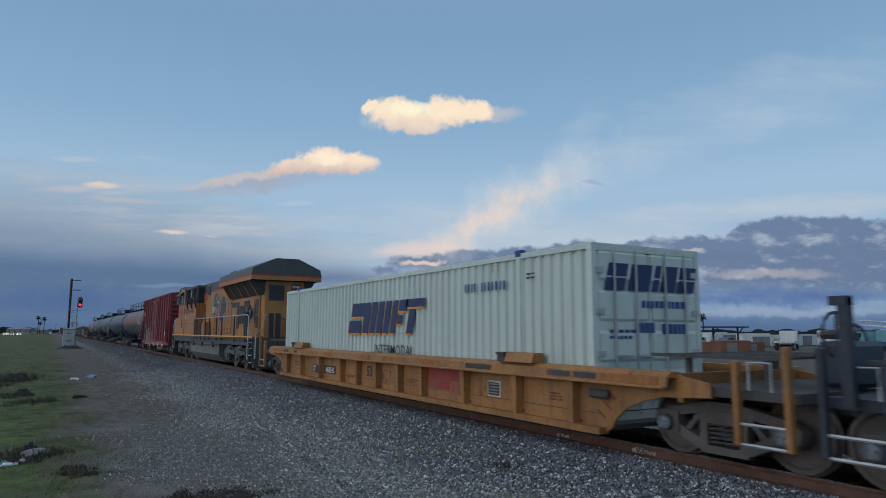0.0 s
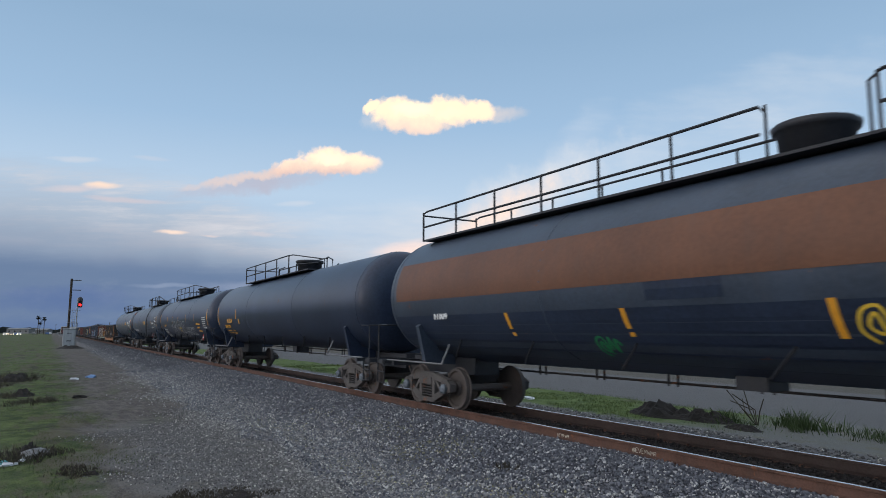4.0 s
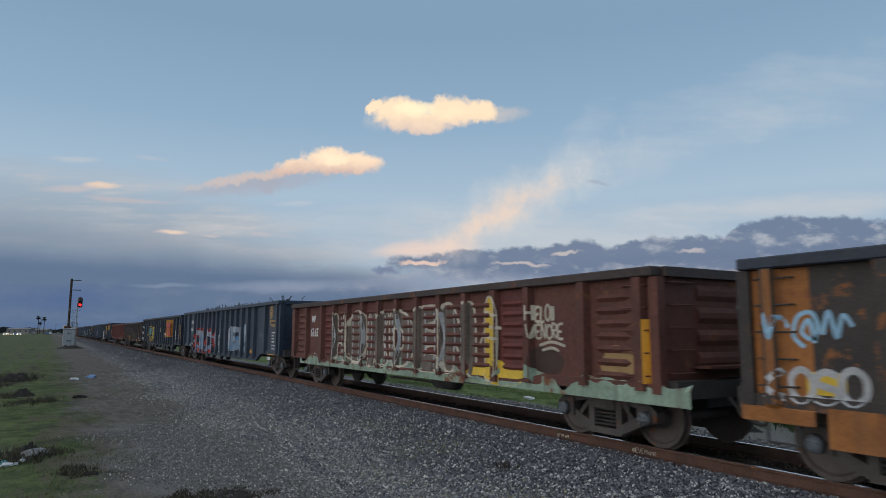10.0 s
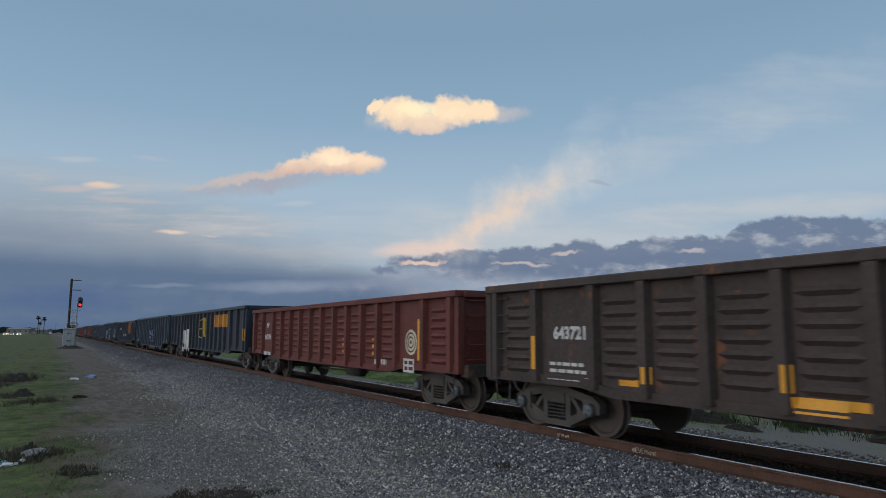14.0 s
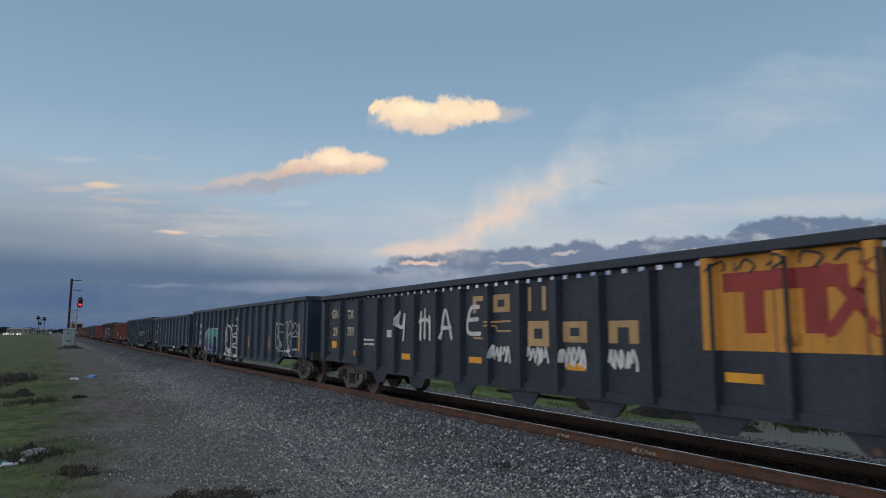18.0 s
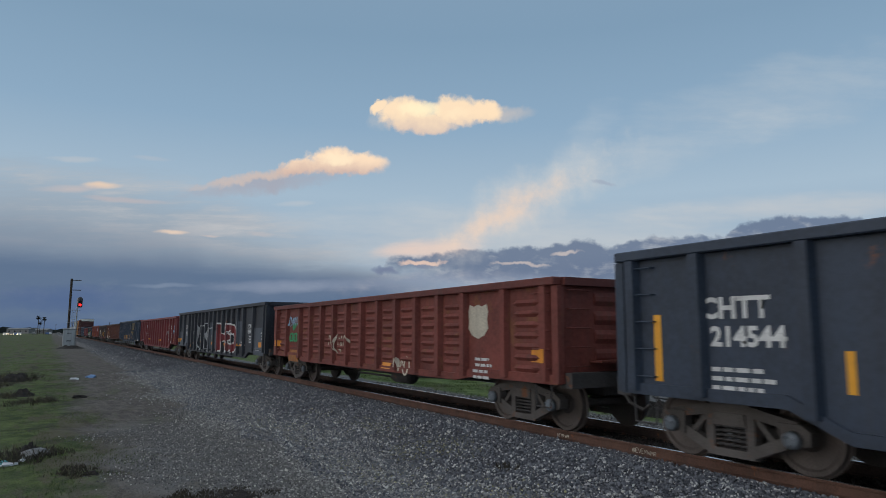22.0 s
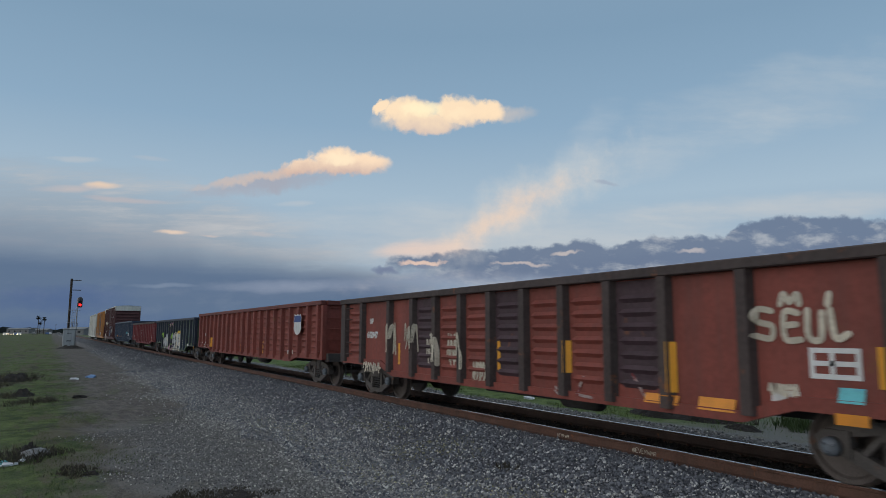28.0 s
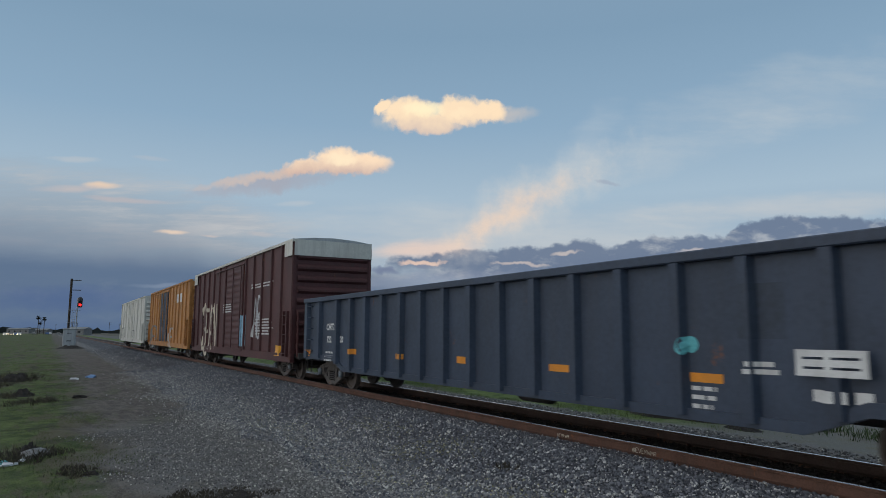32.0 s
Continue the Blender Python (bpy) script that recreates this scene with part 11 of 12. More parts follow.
def signal_post():
    s = tagged(empty("railway_signal"), "railway signal on a ladder mast, showing a red light", "signal")
    x, y, g = -104.0, 3.05, GROUND
    part("mast", tubes(0.075, [(x, y, g), (x, y, 6.2)], seg=10), GALV, s)
    lad = [[(x + 0.12, y - 0.22, g), (x + 0.12, y - 0.22, 4.8)], [(x + 0.12, y - 0.58, g), (x + 0.12, y - 0.58, 4.8)]]
    part("mast_ladder", tubes(0.025, *lad, *[[(x + 0.12, y - 0.58, z), (x + 0.12, y - 0.22, z)] for z in np.arange(0.1, 4.8, 0.32)]), GALV, s)
    part("service_platform", boxes((x - 0.4, x + 0.5, y - 1.0, y + 0.35, 4.55, 4.60), (x - 0.4, x + 0.5, y - 0.9, y + 0.3, 3.75, 3.79), (x - 0.4, x + 0.5, y - 1.2, y + 0.2, 2.9, 2.94)), GALV, s)
    h = part("signal_head", lathe(bmesh.new(), [(4.95, 0.16), (5.0, 0.30), (6.15, 0.33), (6.35, 0.20), (6.4, 0.05)], "z", 18, (x + 0.05, y + 0.28, 0)), BLACK, s, smooth=True)
    part("lens", lathe(bmesh.new(), [(x + 0.33, 0.0), (x + 0.40, 0.17), (x + 0.42, 0.13), (x + 0.43, 0.02)], "x", 18, (0, y + 0.28, 5.30)), LAMP_RED, h, "lit red lens")
    part("hood", lathe(bmesh.new(), [(x + 0.35, 0.22), (x + 0.55, 0.22), (x + 0.55, 0.20), (x + 0.36, 0.20)], "x", 18, (0, y + 0.28, 5.68)), BLACK, h)


def relay_cabinet():
    c = tagged(empty("relay_cabinet"), "pale grey steel relay cabinet with louvred doors on a gravel mound", "cabinet")
    x, y0, y1, g = -103.6, 1.55, 3.0, GROUND
    part("body", boxes((x - 0.8, x + 0.5, y0, y1, g, 1.95), bevel=0.03), CABINET, c)
    part("roof", boxes((x - 0.9, x + 0.6, y0 - 0.08, y1 + 0.08, 1.951, 2.10), bevel=0.03), CABINET, c)
    part("door", boxes((x + 0.501, x + 0.54, y0 + 0.08, y1 - 0.08, g + 0.15, 1.85), bevel=0.01), CABINET, c)
    part("louvre", boxes(*[(x + 0.541, x + 0.56, y0 + 0.45, y1 - 0.45, z, z + 0.05) for z in (0.35, 0.45, 1.35, 1.45)]), BLACK, c)


def utility_pole(x, y, top, lean=0.0, cross=True, label="bare weathered wooden utility pole with short cross arms"):
    u = tagged(empty("utility_pole"), label, "pole", "poles along the line")
    part("pole", tubes(0.15, [(x, y, GROUND - 0.3), (x, y + lean, top)], seg=8), WOOD, u)
    if cross:
        for z in (top - 0.25, top - 1.6):
            part("cross_arm", boxes((x - 0.06, x + 0.06, y + lean * 0.9 - 0.1, y + lean * 0.9 + 1.2, z, z + 0.10)), WOOD, u)


def palm(x, y, h, seed):
    rnd = random.Random(seed)
    t = tagged(empty("palm_tree"), "tall slim fan palm, dark against the dusk sky", "tree", "far palms")
    part("trunk", tubes(0.22, [(x, y, GROUND), (x + 0.2, y + 0.1, h * 0.5), (x, y, h)], seg=7), WOOD, t)
    bm = bmesh.new()
    for k in range(46):
        a, e = rnd.uniform(0, math.tau), rnd.uniform(-0.9, 1.2)
        L = rnd.uniform(1.3, 2.2)
        d = Vector((math.cos(a) * math.cos(e), math.sin(a) * math.cos(e), math.sin(e)))
        n = d.cross(Vector((0, 0, 1))).normalized() * 0.28
        p = Vector((x, y, h))
        tip = p + d * L + Vector((0, 0, -0.5))
        bm.faces.new([bm.verts.new(q) for q in (p, p + d * L * 0.6 + n, tip, p + d * L * 0.6 - n)])
    part("crown", bm, FAR_TREE, t)


def far_car(x, y, rz, paint, lamp):
    c = tagged(empty("car"), "far car on the road with its lights on" if lamp else "parked car seen far off", "car", "far cars")
    bm = bmesh.new()
    prism(bm, [(-2.2, 0.35), (2.2, 0.35), (2.2, 0.8), (1.3, 0.92), (0.6, 1.45), (-1.3, 1.45), (-1.9, 0.95), (-2.2, 0.9)], -0.88, 0.88)
    part("body", bm, paint, c)
    part("side_window", boxes((-1.2, 0.6, -0.89, 0.89, 0.98, 1.36)), GLASS, c)
    for wx in (-1.35, 1.35):
        for s in (-1, 1):
            part("wheel", lathe(bmesh.new(), [(s * 0.72, 0.1), (s * 0.72, 0.33), (s * 0.90, 0.33), (s * 0.905, 0.15)], "y", 12, (wx, 0, 0.33)), BLACK, c)
    if lamp:
        for s in (-1, 1):
            part("headlight", boxes((2.201, 2.24, s * 0.62 - 0.16, s * 0.62 + 0.16, 0.58, 0.80)), lamp, c)
    c.matrix_basis = pose(x, y, GROUND, 0, 0, rz)


def low_building(x, y, w, d, h, rz, material, label):
    b = tagged(empty("low_building"), label, "building", "far buildings")
    part("wall", boxes((-w / 2, w / 2, -d / 2, d / 2, 0, h)), material, b)
    bm = bmesh.new()
    prism(bm, [(-d / 2 - 0.4, h), (d / 2 + 0.4, h), (0, h + d * 0.12)], -w / 2 - 0.4, w / 2 + 0.4, "x")
    part("roof", bm, GREYM, b)
    me = shared("far_window", lambda: boxes((-0.7, 0.7, -0.03, 0.03, 0, 1.0)), GLASS)
    for i in range(int(w // 5)):
        put("window", me, b, (-w / 2 + 2.5 + i * 5, -d / 2 - 0.02, h * 0.4))
    b.matrix_basis = pose(x, y, GROUND, 0, 0, rz)


PALE = mat("pale_vehicle_paint", (0.55, 0.56, 0.56), 0.45, 0, 0.15, 3, 0.35, 0.04)
TEAL_V = mat("teal_machine_paint", (0.16, 0.34, 0.40), 0.5, 0, 0.25, 3, 0.35, 0.08)
BLUE_V = mat("blue_trailer_paint", (0.045, 0.11, 0.26), 0.5, 0, 0.25, 3, 0.3, 0.05)
BROWN_V = mat("rusty_machine_paint", (0.17, 0.075, 0.04), 0.7, 0, 0.3, 3, 0.3, 0.3)


def wheels(parent, xs, r=0.5, half=1.15):
    me = shared(("road_wheel", r, half), lambda: lathe(bmesh.new(), [(-half, 0.2), (-half, r), (-half + 0.3, r), (-half + 0.31, 0.15), (half - 0.31, 0.15), (half - 0.3, r), (half, r), (half, 0.2)], "y", 16), BLACK)
    hub = shared(("road_hub", r, half), lambda: lathe(bmesh.new(), [(-half - 0.03, 0.05), (-half - 0.005, r * 0.55), (-half + 0.02, r * 0.55)], "y", 14), GALV)
    for x in xs:
        w = put("wheel_pair", me, parent, (x, 0, r))
        put("hub", hub, w)


def crane_truck(x, y, rz):
    c = tagged(empty("crane_truck"), "teal truck-mounted crane with a red hook block, parked", "crane")
    part("chassis", boxes((-5.5, 4.5, -1.2, 1.2, 0.75, 1.15)), BLUE_V, c)
    part("carrier_cab", boxes((2.6, 4.5, -1.25, 1.25, 1.15, 2.5), bevel=0.08), TEAL_V, c)
    part("cab_window", boxes((3.2, 4.52, -1.26, 1.26, 1.75, 2.3)), GLASS, c)
    part("machine_house", boxes((-4.2, 0.2, -1.3, 1.3, 1.2, 2.7), bevel=0.06), TEAL_V, c)
    part("operator_cab", boxes((0.3, 1.7, -1.3, -0.2, 1.2, 2.75), bevel=0.06), PALE, c)
    part("operator_window", boxes((0.5, 1.72, -1.31, -0.3, 1.8, 2.55)), GLASS, c)
    boom = part("boom", tubes(0.09, [(-3.5, -0.4, 2.85), (4.5, -0.4, 3.35), (9.5, -0.4, 3.2)], [(-3.5, 0.4, 2.85), (4.5, 0.4, 3.35), (9.5, 0.4, 3.2)], [(-3.5, 0, 3.5), (4.5, 0, 3.95), (9.5, 0, 3.55)]), PALE, c)
    lac = [[(a, -0.4, 2.85 + (a + 3.5) * 0.06), (a + 0.5, 0, 3.5 + (a + 3.5) * 0.05), (a + 1.0, -0.4, 2.9 + (a + 3.5) * 0.06)] for a in np.arange(-3.5, 4.0, 1.0)]
    part("boom_lacing", tubes(0.035, *lac), PALE, boom)
    part("hook_block", lathe(bmesh.new(), [(-0.35, 0.2), (-0.3, 0.55), (0.3, 0.55), (0.35, 0.2)], "y", 16, (9.6, 0, 3.35)), RED_P, c, smooth=True)
    part("second_block", lathe(bmesh.new(), [(-0.35, 0.15), (-0.3, 0.42), (0.3, 0.42), (0.35, 0.15)], "y", 16, (9.4, 0, 2.7)), RED_P, c, smooth=True)
    wheels(c, (-4.5, -3.3, 2.0, 3.6))
    c.matrix_basis = pose(x, y, GROUND, 0, 0, rz)


def flatbed(x, y, rz, paint, cab=True, load=None):
    c = tagged(empty("flatbed_truck"), "parked flatbed truck in the equipment yard", "truck", "parked yard vehicles")
    part("bed", boxes((-5.0, 2.2, -1.2, 1.2, 0.95, 1.2)), paint, c)
    if cab:
        part("cab", boxes((2.5, 4.6, -1.15, 1.15, 0.7, 2.6), bevel=0.1), PALE, c)
        part("windscreen", boxes((3.6, 4.63, -1.0, 1.0, 1.7, 2.4), (2.9, 4.2, -1.17, 1.17, 1.75, 2.35)), GLASS, c)
    if load:
        part("load_box", boxes((-3.8, -1.2, -1.0, 1.0, 1.201, 2.4), bevel=0.04), load, c)
    wheels(c, (-4.2, -3.0) + ((3.5,) if cab else ()))
    c.matrix_basis = pose(x, y, GROUND, 0, 0, rz)


def yard_box(x, y, w, d, h, rz, material, label):
    b = tagged(empty("storage_unit"), label, "storage", "yard storage")
    part("body", boxes((-w / 2, w / 2, -d / 2, d / 2, 0.12, h), bevel=0.03), material, b)
    part("skid", boxes((-w / 2, w / 2, -d / 2 + 0.1, -d / 2 + 0.3, 0, 0.119), (-w / 2, w / 2, d / 2 - 0.3, d / 2 - 0.1, 0, 0.119)), STEEL, b)
    part("door", boxes((-w * 0.3, w * 0.05, -d / 2 - 0.03, -d / 2 - 0.002, 0.2, h * 0.85)), GREYM, b)
    b.matrix_basis = pose(x, y, GROUND, 0, 0, rz)


def canopy(x, y, rz):
    b = tagged(empty("loading_canopy"), "dark steel canopy frame on slanted struts", "canopy")
    for px in (-3.5, 0, 3.5):
        part("post", boxes((px - 0.1, px + 0.1, -0.1, 0.1, 0, 3.0)), BLACK, b)
        part("strut", tubes(0.07, [(px, 0, 2.0), (px, -1.6, 2.95)]), BLACK, b)
    part("roof", boxes((-4.2, 4.2, -2.0, 1.4, 3.0, 3.18)), BLACK, b)
    b.matrix_basis = pose(x, y, GROUND, 0, 0, rz)


signal_post()
relay_cabinet()
utility_pole(-104.5, 2.15, 8.9, 0.0)
for u, d, h in ((-0.607, 430, 10.5), (-0.598, 440, 9.8), (-0.604, 520, 8.0)):
    palm(*bearing(u, d), h, int(d))
for i, (u, d) in enumerate(((-0.58, 600), (-0.555, 420), (-0.548, 520), (-0.50, 480), (-0.485, 560), (-0.46, 500))):
    utility_pole(*bearing(u, d), 8.0, 0.0, True, "far utility pole along the road")
for i, (u, d, lamp) in enumerate(((-0.655, 330, LAMP_WARM), (-0.648, 345, LAMP_WARM), (-0.640, 340, LAMP_WARM), (-0.634, 335, LAMP_WARM), (-0.612, 420, LAMP_TAIL), (-0.592, 430, LAMP_TAIL), (-0.588, 440, LAMP_TAIL), (-0.575, 420, LAMP_TAIL))):
    far_car(*bearing(u, d), 0 if lamp is LAMP_WARM else 175, (PALE, GREYM, BLUE_V)[i % 3], lamp)
for u, d, w, h in ((-0.632, 620, 20, 4.0), (-0.60, 640, 14, 3.5), (-0.545, 380, 10, 3.4)):
    low_building(*bearing(u, d), w, 10, h, 62, GREYM, "low building far off beside the road")
# equipment yard across the road
crane_truck(*bearing(0.665, 84), 150)
flatbed(*bearing(0.585, 80), 128, BLUE_V, True, PALE)
flatbed(*bearing(0.515, 92), 118, PALE, True)
canopy(*bearing(0.405, 95), 60)
for i, (u, d, w, h, m) in enumerate(((0.43, 70, 3.2, 1.5, BROWN_V), (0.455, 72, 2.4, 1.3, BROWN_V), (0.40, 74, 3.5, 1.3, BROWN_V), (0.48, 110, 8, 2.0, PALE), (0.44, 130, 14, 2.2, PALE), (0.54, 120, 9, 2.1, PALE), (0.38, 140, 12, 2.4, PALE), (0.62, 108, 5, 2.2, TEAL_V),
                                 (0.33, 150, 16, 2.5, PALE), (0.28, 170, 12, 2.4, GREYM), (0.70, 95, 6, 2.0, TEAL_V), (0.24, 190, 18, 2.8, PALE))):
    yard_box(*bearing(u, d), w, 2.4, h, 60 + 17 * (i % 3), m, "low storage unit or trailer in the equipment yard")
for i in range(9):
    far_car(*bearing(0.30 + i * 0.042, 100 + (i * 37) % 45), 60 + 40 * (i % 2), (PALE, GREYM, TEAL_V, BLUE_V)[i % 4], None)
for u, d, h in ((0.335, 260, 7.0), (0.30, 300, 9.0), (0.39, 240, 7.5)):
    palm(*bearing(u, d), h, int(d))

# ---- litter, stones and weeds near the path ----
LITTER = mat("white_plastic_litter", (0.60, 0.63, 0.66), 0.5, 0, 0.15, 9, 0.2)
LITTER_B = mat("blue_plastic_litter", (0.10, 0.22, 0.42), 0.5, 0, 0.2, 9, 0.2)
DARK_EARTH = mat("dark_burnt_earth", (0.024, 0.021, 0.019), 0.95, 0, 0.5, 6, 0, 0, 0.8)
WEED = mat("dry_dark_weed", (0.058, 0.050, 0.036), 0.9, 0, 0.5, 9, 0, 0, 0)
WEED_G = mat("green_weed", (0.045, 0.075, 0.022), 0.85, 0, 0.5, 9, 0, 0, 0)


def crumpled(name, x, y, size, material, label, seed):
    rnd = random.Random(seed)
    bm = bmesh.new()
    bmesh.ops.create_icosphere(bm, subdivisions=2, radius=1.0)
    for v in bm.verts:
        k = rnd.uniform(0.55, 1.1)
        v.co = Vector((v.co.x * size * k, v.co.y * size * 0.7 * k, max(-0.02, v.co.z * size * 0.35 * k)))
    ob = part(name, bm, material, None)
    ob.matrix_basis = pose(x, y, bed_height(x, y) + 0.01, 0, 0, rnd.uniform(0, 180))
    tagged(ob, label, name.replace("_", " "))


def heap(x, y, w, h, material, label, seed, name="earth_mound"):
    rnd = random.Random(seed)
    bm = bmesh.new()
    bmesh.ops.create_grid(bm, x_segments=26, y_segments=16, size=1.0)
    for v in bm.verts:
        q = max(0.0, 1 - v.co.x ** 2 - v.co.y ** 2)
        n = noise.fractal(Vector((v.co.x * 2.6 + seed, v.co.y * 2.6, seed)), 0.7, 2.2, 4)
        v.co = Vector((v.co.x * w, v.co.y * w * 0.55, h * q * (0.8 + 0.7 * n) - 0.04))
    ob = part(name, bm, material, None)
    ob.matrix_basis = pose(x, y, bed_height(x, y), 0, 0, rnd.uniform(-15, 15))
    tagged(ob, label, "heap")


def weed_clump(x, y, w, h, material, label, seed, n=260):
    rnd = random.Random(seed)
    bm = bmesh.new()
    made = 0
    while made < n:
        px, py = rnd.uniform(-1.3, 1.3) * w, rnd.uniform(-1.0, 1.0) * w
        q = 1 - (px / w) ** 2 - (py / w / 0.7) ** 2 + 1.6 * noise.noise(Vector((px * 2.2 / w + seed, py * 2.2 / w, seed * 1.7)))
        if q < 0.15:
            q = 0.16 if rnd.random() < 0.02 else q
            if q < 0.15:
                made += 0.02
                continue
        made += 1
        hh = h * rnd.uniform(0.3, 1.0) * min(1.0, 0.35 + q * 0.6)
        lx, ly = rnd.uniform(-0.9, 0.9) * hh, rnd.uniform(-0.9, 0.9) * hh
        t = rnd.uniform(0.004, 0.010)
        b = rnd.uniform(0, 3.14)
        ex, ey = math.cos(b) * t, math.sin(b) * t
        A = [bm.verts.new(v) for v in ((px - ex, py - ey, -0.02), (px + ex, py + ey, -0.02), (px + lx * 0.5 + ex, py + ly * 0.5 + ey, hh * 0.6), (px + lx * 0.5 - ex, py + ly * 0.5 - ey, hh * 0.6))]
        tip = bm.verts.new((px + lx, py + ly, hh))
        bm.faces.new(A)
        bm.faces.new((A[3], A[2], tip))
    ob = part("weed_clump", bm, material, None)
    ob.matrix_basis = pose(x, y, bed_height(x, y), 0, 0, 0)
    tagged(ob, label, "weeds", "weed clumps", kind="stuff")


crumpled("plastic_bag", -37.8, 1.9, 0.42, LITTER_B, "crumpled pale blue plastic bag lying on the path", 1)
crumpled("plastic_bag", -36.4, 1.15, 0.26, LITTER, "crumpled white plastic bag lying on the path", 2)
crumpled("plastic_bag", -13.9, -0.46, 0.16, LITTER, "crumpled white plastic bag in the grass", 3)
crumpled("plastic_bag", -14.1, -0.62, 0.17, TEAL, "crumpled teal plastic scrap in the grass", 4)
crumpled("stone", -26.4, 1.02, 0.30, DARK_EARTH, "dark lump of broken asphalt on the path", 5)
crumpled("stone", -14.6, -0.12, 0.36, GREYM, "grey broken concrete lump in the grass", 6)
crumpled("stone", -14.2, -0.28, 0.12, LITTER, "small pale stone in the grass", 7)
crumpled("stone", -9.65, 2.2, 0.05, LITTER, "small white stone beside dark weeds", 8)
crumpled("plastic_bag", -18.6, 14.4, 0.30, LITTER, "white litter in the grass beyond the track", 9)
heap(-13.1, 14.75, 1.25, 0.42, DARK_EARTH, "heap of dark burnt earth in the grass strip", 3)
heap(-11.7, 14.75, 0.95, 0.30, DARK_EARTH, "low heap of dark earth with weeds", 5)
heap(-10.2, 14.2, 0.60, 0.16, DARK_EARTH, "low dark clod of earth", 7)
heap(-101.0, 2.5, 3.2, 0.45, DARK_EARTH, "dark gravel mound under the cabinet", 9)
weed_clump(-37.2, -1.2, 1.6, 0.5, WEED, "dry dark weeds in the grass", 1, 700)
weed_clump(-33.0, -2.2, 1.4, 0.4, WEED, "dry dark weeds in the grass", 11, 500)
weed_clump(-25.2, -0.3, 1.0, 0.28, WEED, "dry dark weeds in the grass", 2, 500)
weed_clump(-28.0, -1.0, 0.9, 0.25, WEED, "dry dark weeds in the grass", 12, 400)
heap(-14.9, -0.15, 0.45, 0.22, DARK_EARTH, "small dark heap round broken concrete in the grass", 21)
heap(-12.3, 0.72, 0.35, 0.07, DARK_EARTH, "small dark clod in the grass", 23)
heap(-36.8, -1.3, 1.2, 0.40, DARK_EARTH, "low dark mound in the grass", 25)
heap(-28.2, -0.7, 0.8, 0.26, DARK_EARTH, "low dark mound in the grass", 27)
weed_clump(-14.5, -0.2, 0.8, 0.22, WEED, "dry brown weeds round broken concrete", 3, 600)
weed_clump(-12.6, 0.5, 0.5, 0.10, WEED, "dry brown weeds in the grass", 4, 400)
heap(-9.75, 2.42, 0.62, 0.09, DARK_EARTH, "low ragged heap of dark earth beside the gravel", 15)
weed_clump(-9.75, 2.45, 0.62, 0.06, WEED, "dark dry weed patch beside the gravel", 5, 700)
weed_clump(-9.9, 1.8, 0.5, 0.10, WEED, "dark dry weed patch beside the gravel", 6, 600)
weed_clump(-8.7, 6.3, 0.22, 0.10, WEED, "small dry weed in the ballast", 7, 160)
weed_clump(-9.6, 15.7, 0.9, 0.5, WEED_G, "grey-green weeds beyond the track", 8, 600)
weed_clump(-11.4, 15.1, 0.8, 0.4, WEED_G, "green weeds on an earth heap", 9, 400)
weed_clump(-7.5, 15.6, 1.2, 0.35, WEED_G, "grey-green weeds beyond the track", 10, 500)
stick = tagged(empty("dead_shrub"), "dead leafless shrub with crooked thin branches", "shrub")
rnd_s = random.Random(8)
for k in range(6):
    a = rnd_s.uniform(-0.9, 0.9)
    part("branch", tubes(0.014, [(-10.5, 15.2, GROUND - 0.05), (-10.5 + a * 0.35, 15.2 + rnd_s.uniform(-0.2, 0.2), GROUND + 0.35), (-10.5 + a * 0.9, 15.2 + rnd_s.uniform(-0.4, 0.4), GROUND + rnd_s.uniform(0.5, 0.85))], seg=5), WEED, stick)
# chalk scrawl on the near rail, too faint to read
for x0, word, h in ((-7.75, "@EVEMWMR", 0.06), (-9.55, "NE MR WM", 0.045)):
    spray(track, word, x0, -0.135, h, 0.009, CREAM, lambda x, z: TRACK_Y - 0.7525 - 0.0125, 0.004, 3, 1.25, 0.1, 0.15, "chalk_marks")

# ---- loose stones and grass, joined by kind ----
GRID_X, GRID_Y = np.arange(-100.0, 6.0, 0.4), np.arange(-12.0, 20.0, 0.25)
GRID_Z = np.array([[bed_height(float(x), float(y)) for y in GRID_Y] for x in GRID_X])


def lie(xy):
    """The ground's height under many places at once."""
    fx = np.clip((xy[:, 0] - GRID_X[0]) / 0.4, 0, len(GRID_X) - 1.001)
    fy = np.clip((xy[:, 1] - GRID_Y[0]) / 0.25, 0, len(GRID_Y) - 1.001)
    i, j = fx.astype(int), fy.astype(int)
    u, v = fx - i, fy - j
    return GRID_Z[i, j] * (1 - u) * (1 - v) + GRID_Z[i + 1, j] * u * (1 - v) + GRID_Z[i, j + 1] * (1 - u) * v + GRID_Z[i + 1, j + 1] * u * v


def wander(x, size, scale, at):
    """A wavering edge along the line."""
    q = np.arange(-110.0, 8.0, 0.1)
    return np.interp(x, q, [size * noise.noise(Vector((float(k) * scale, at, 3.0))) for k in q])


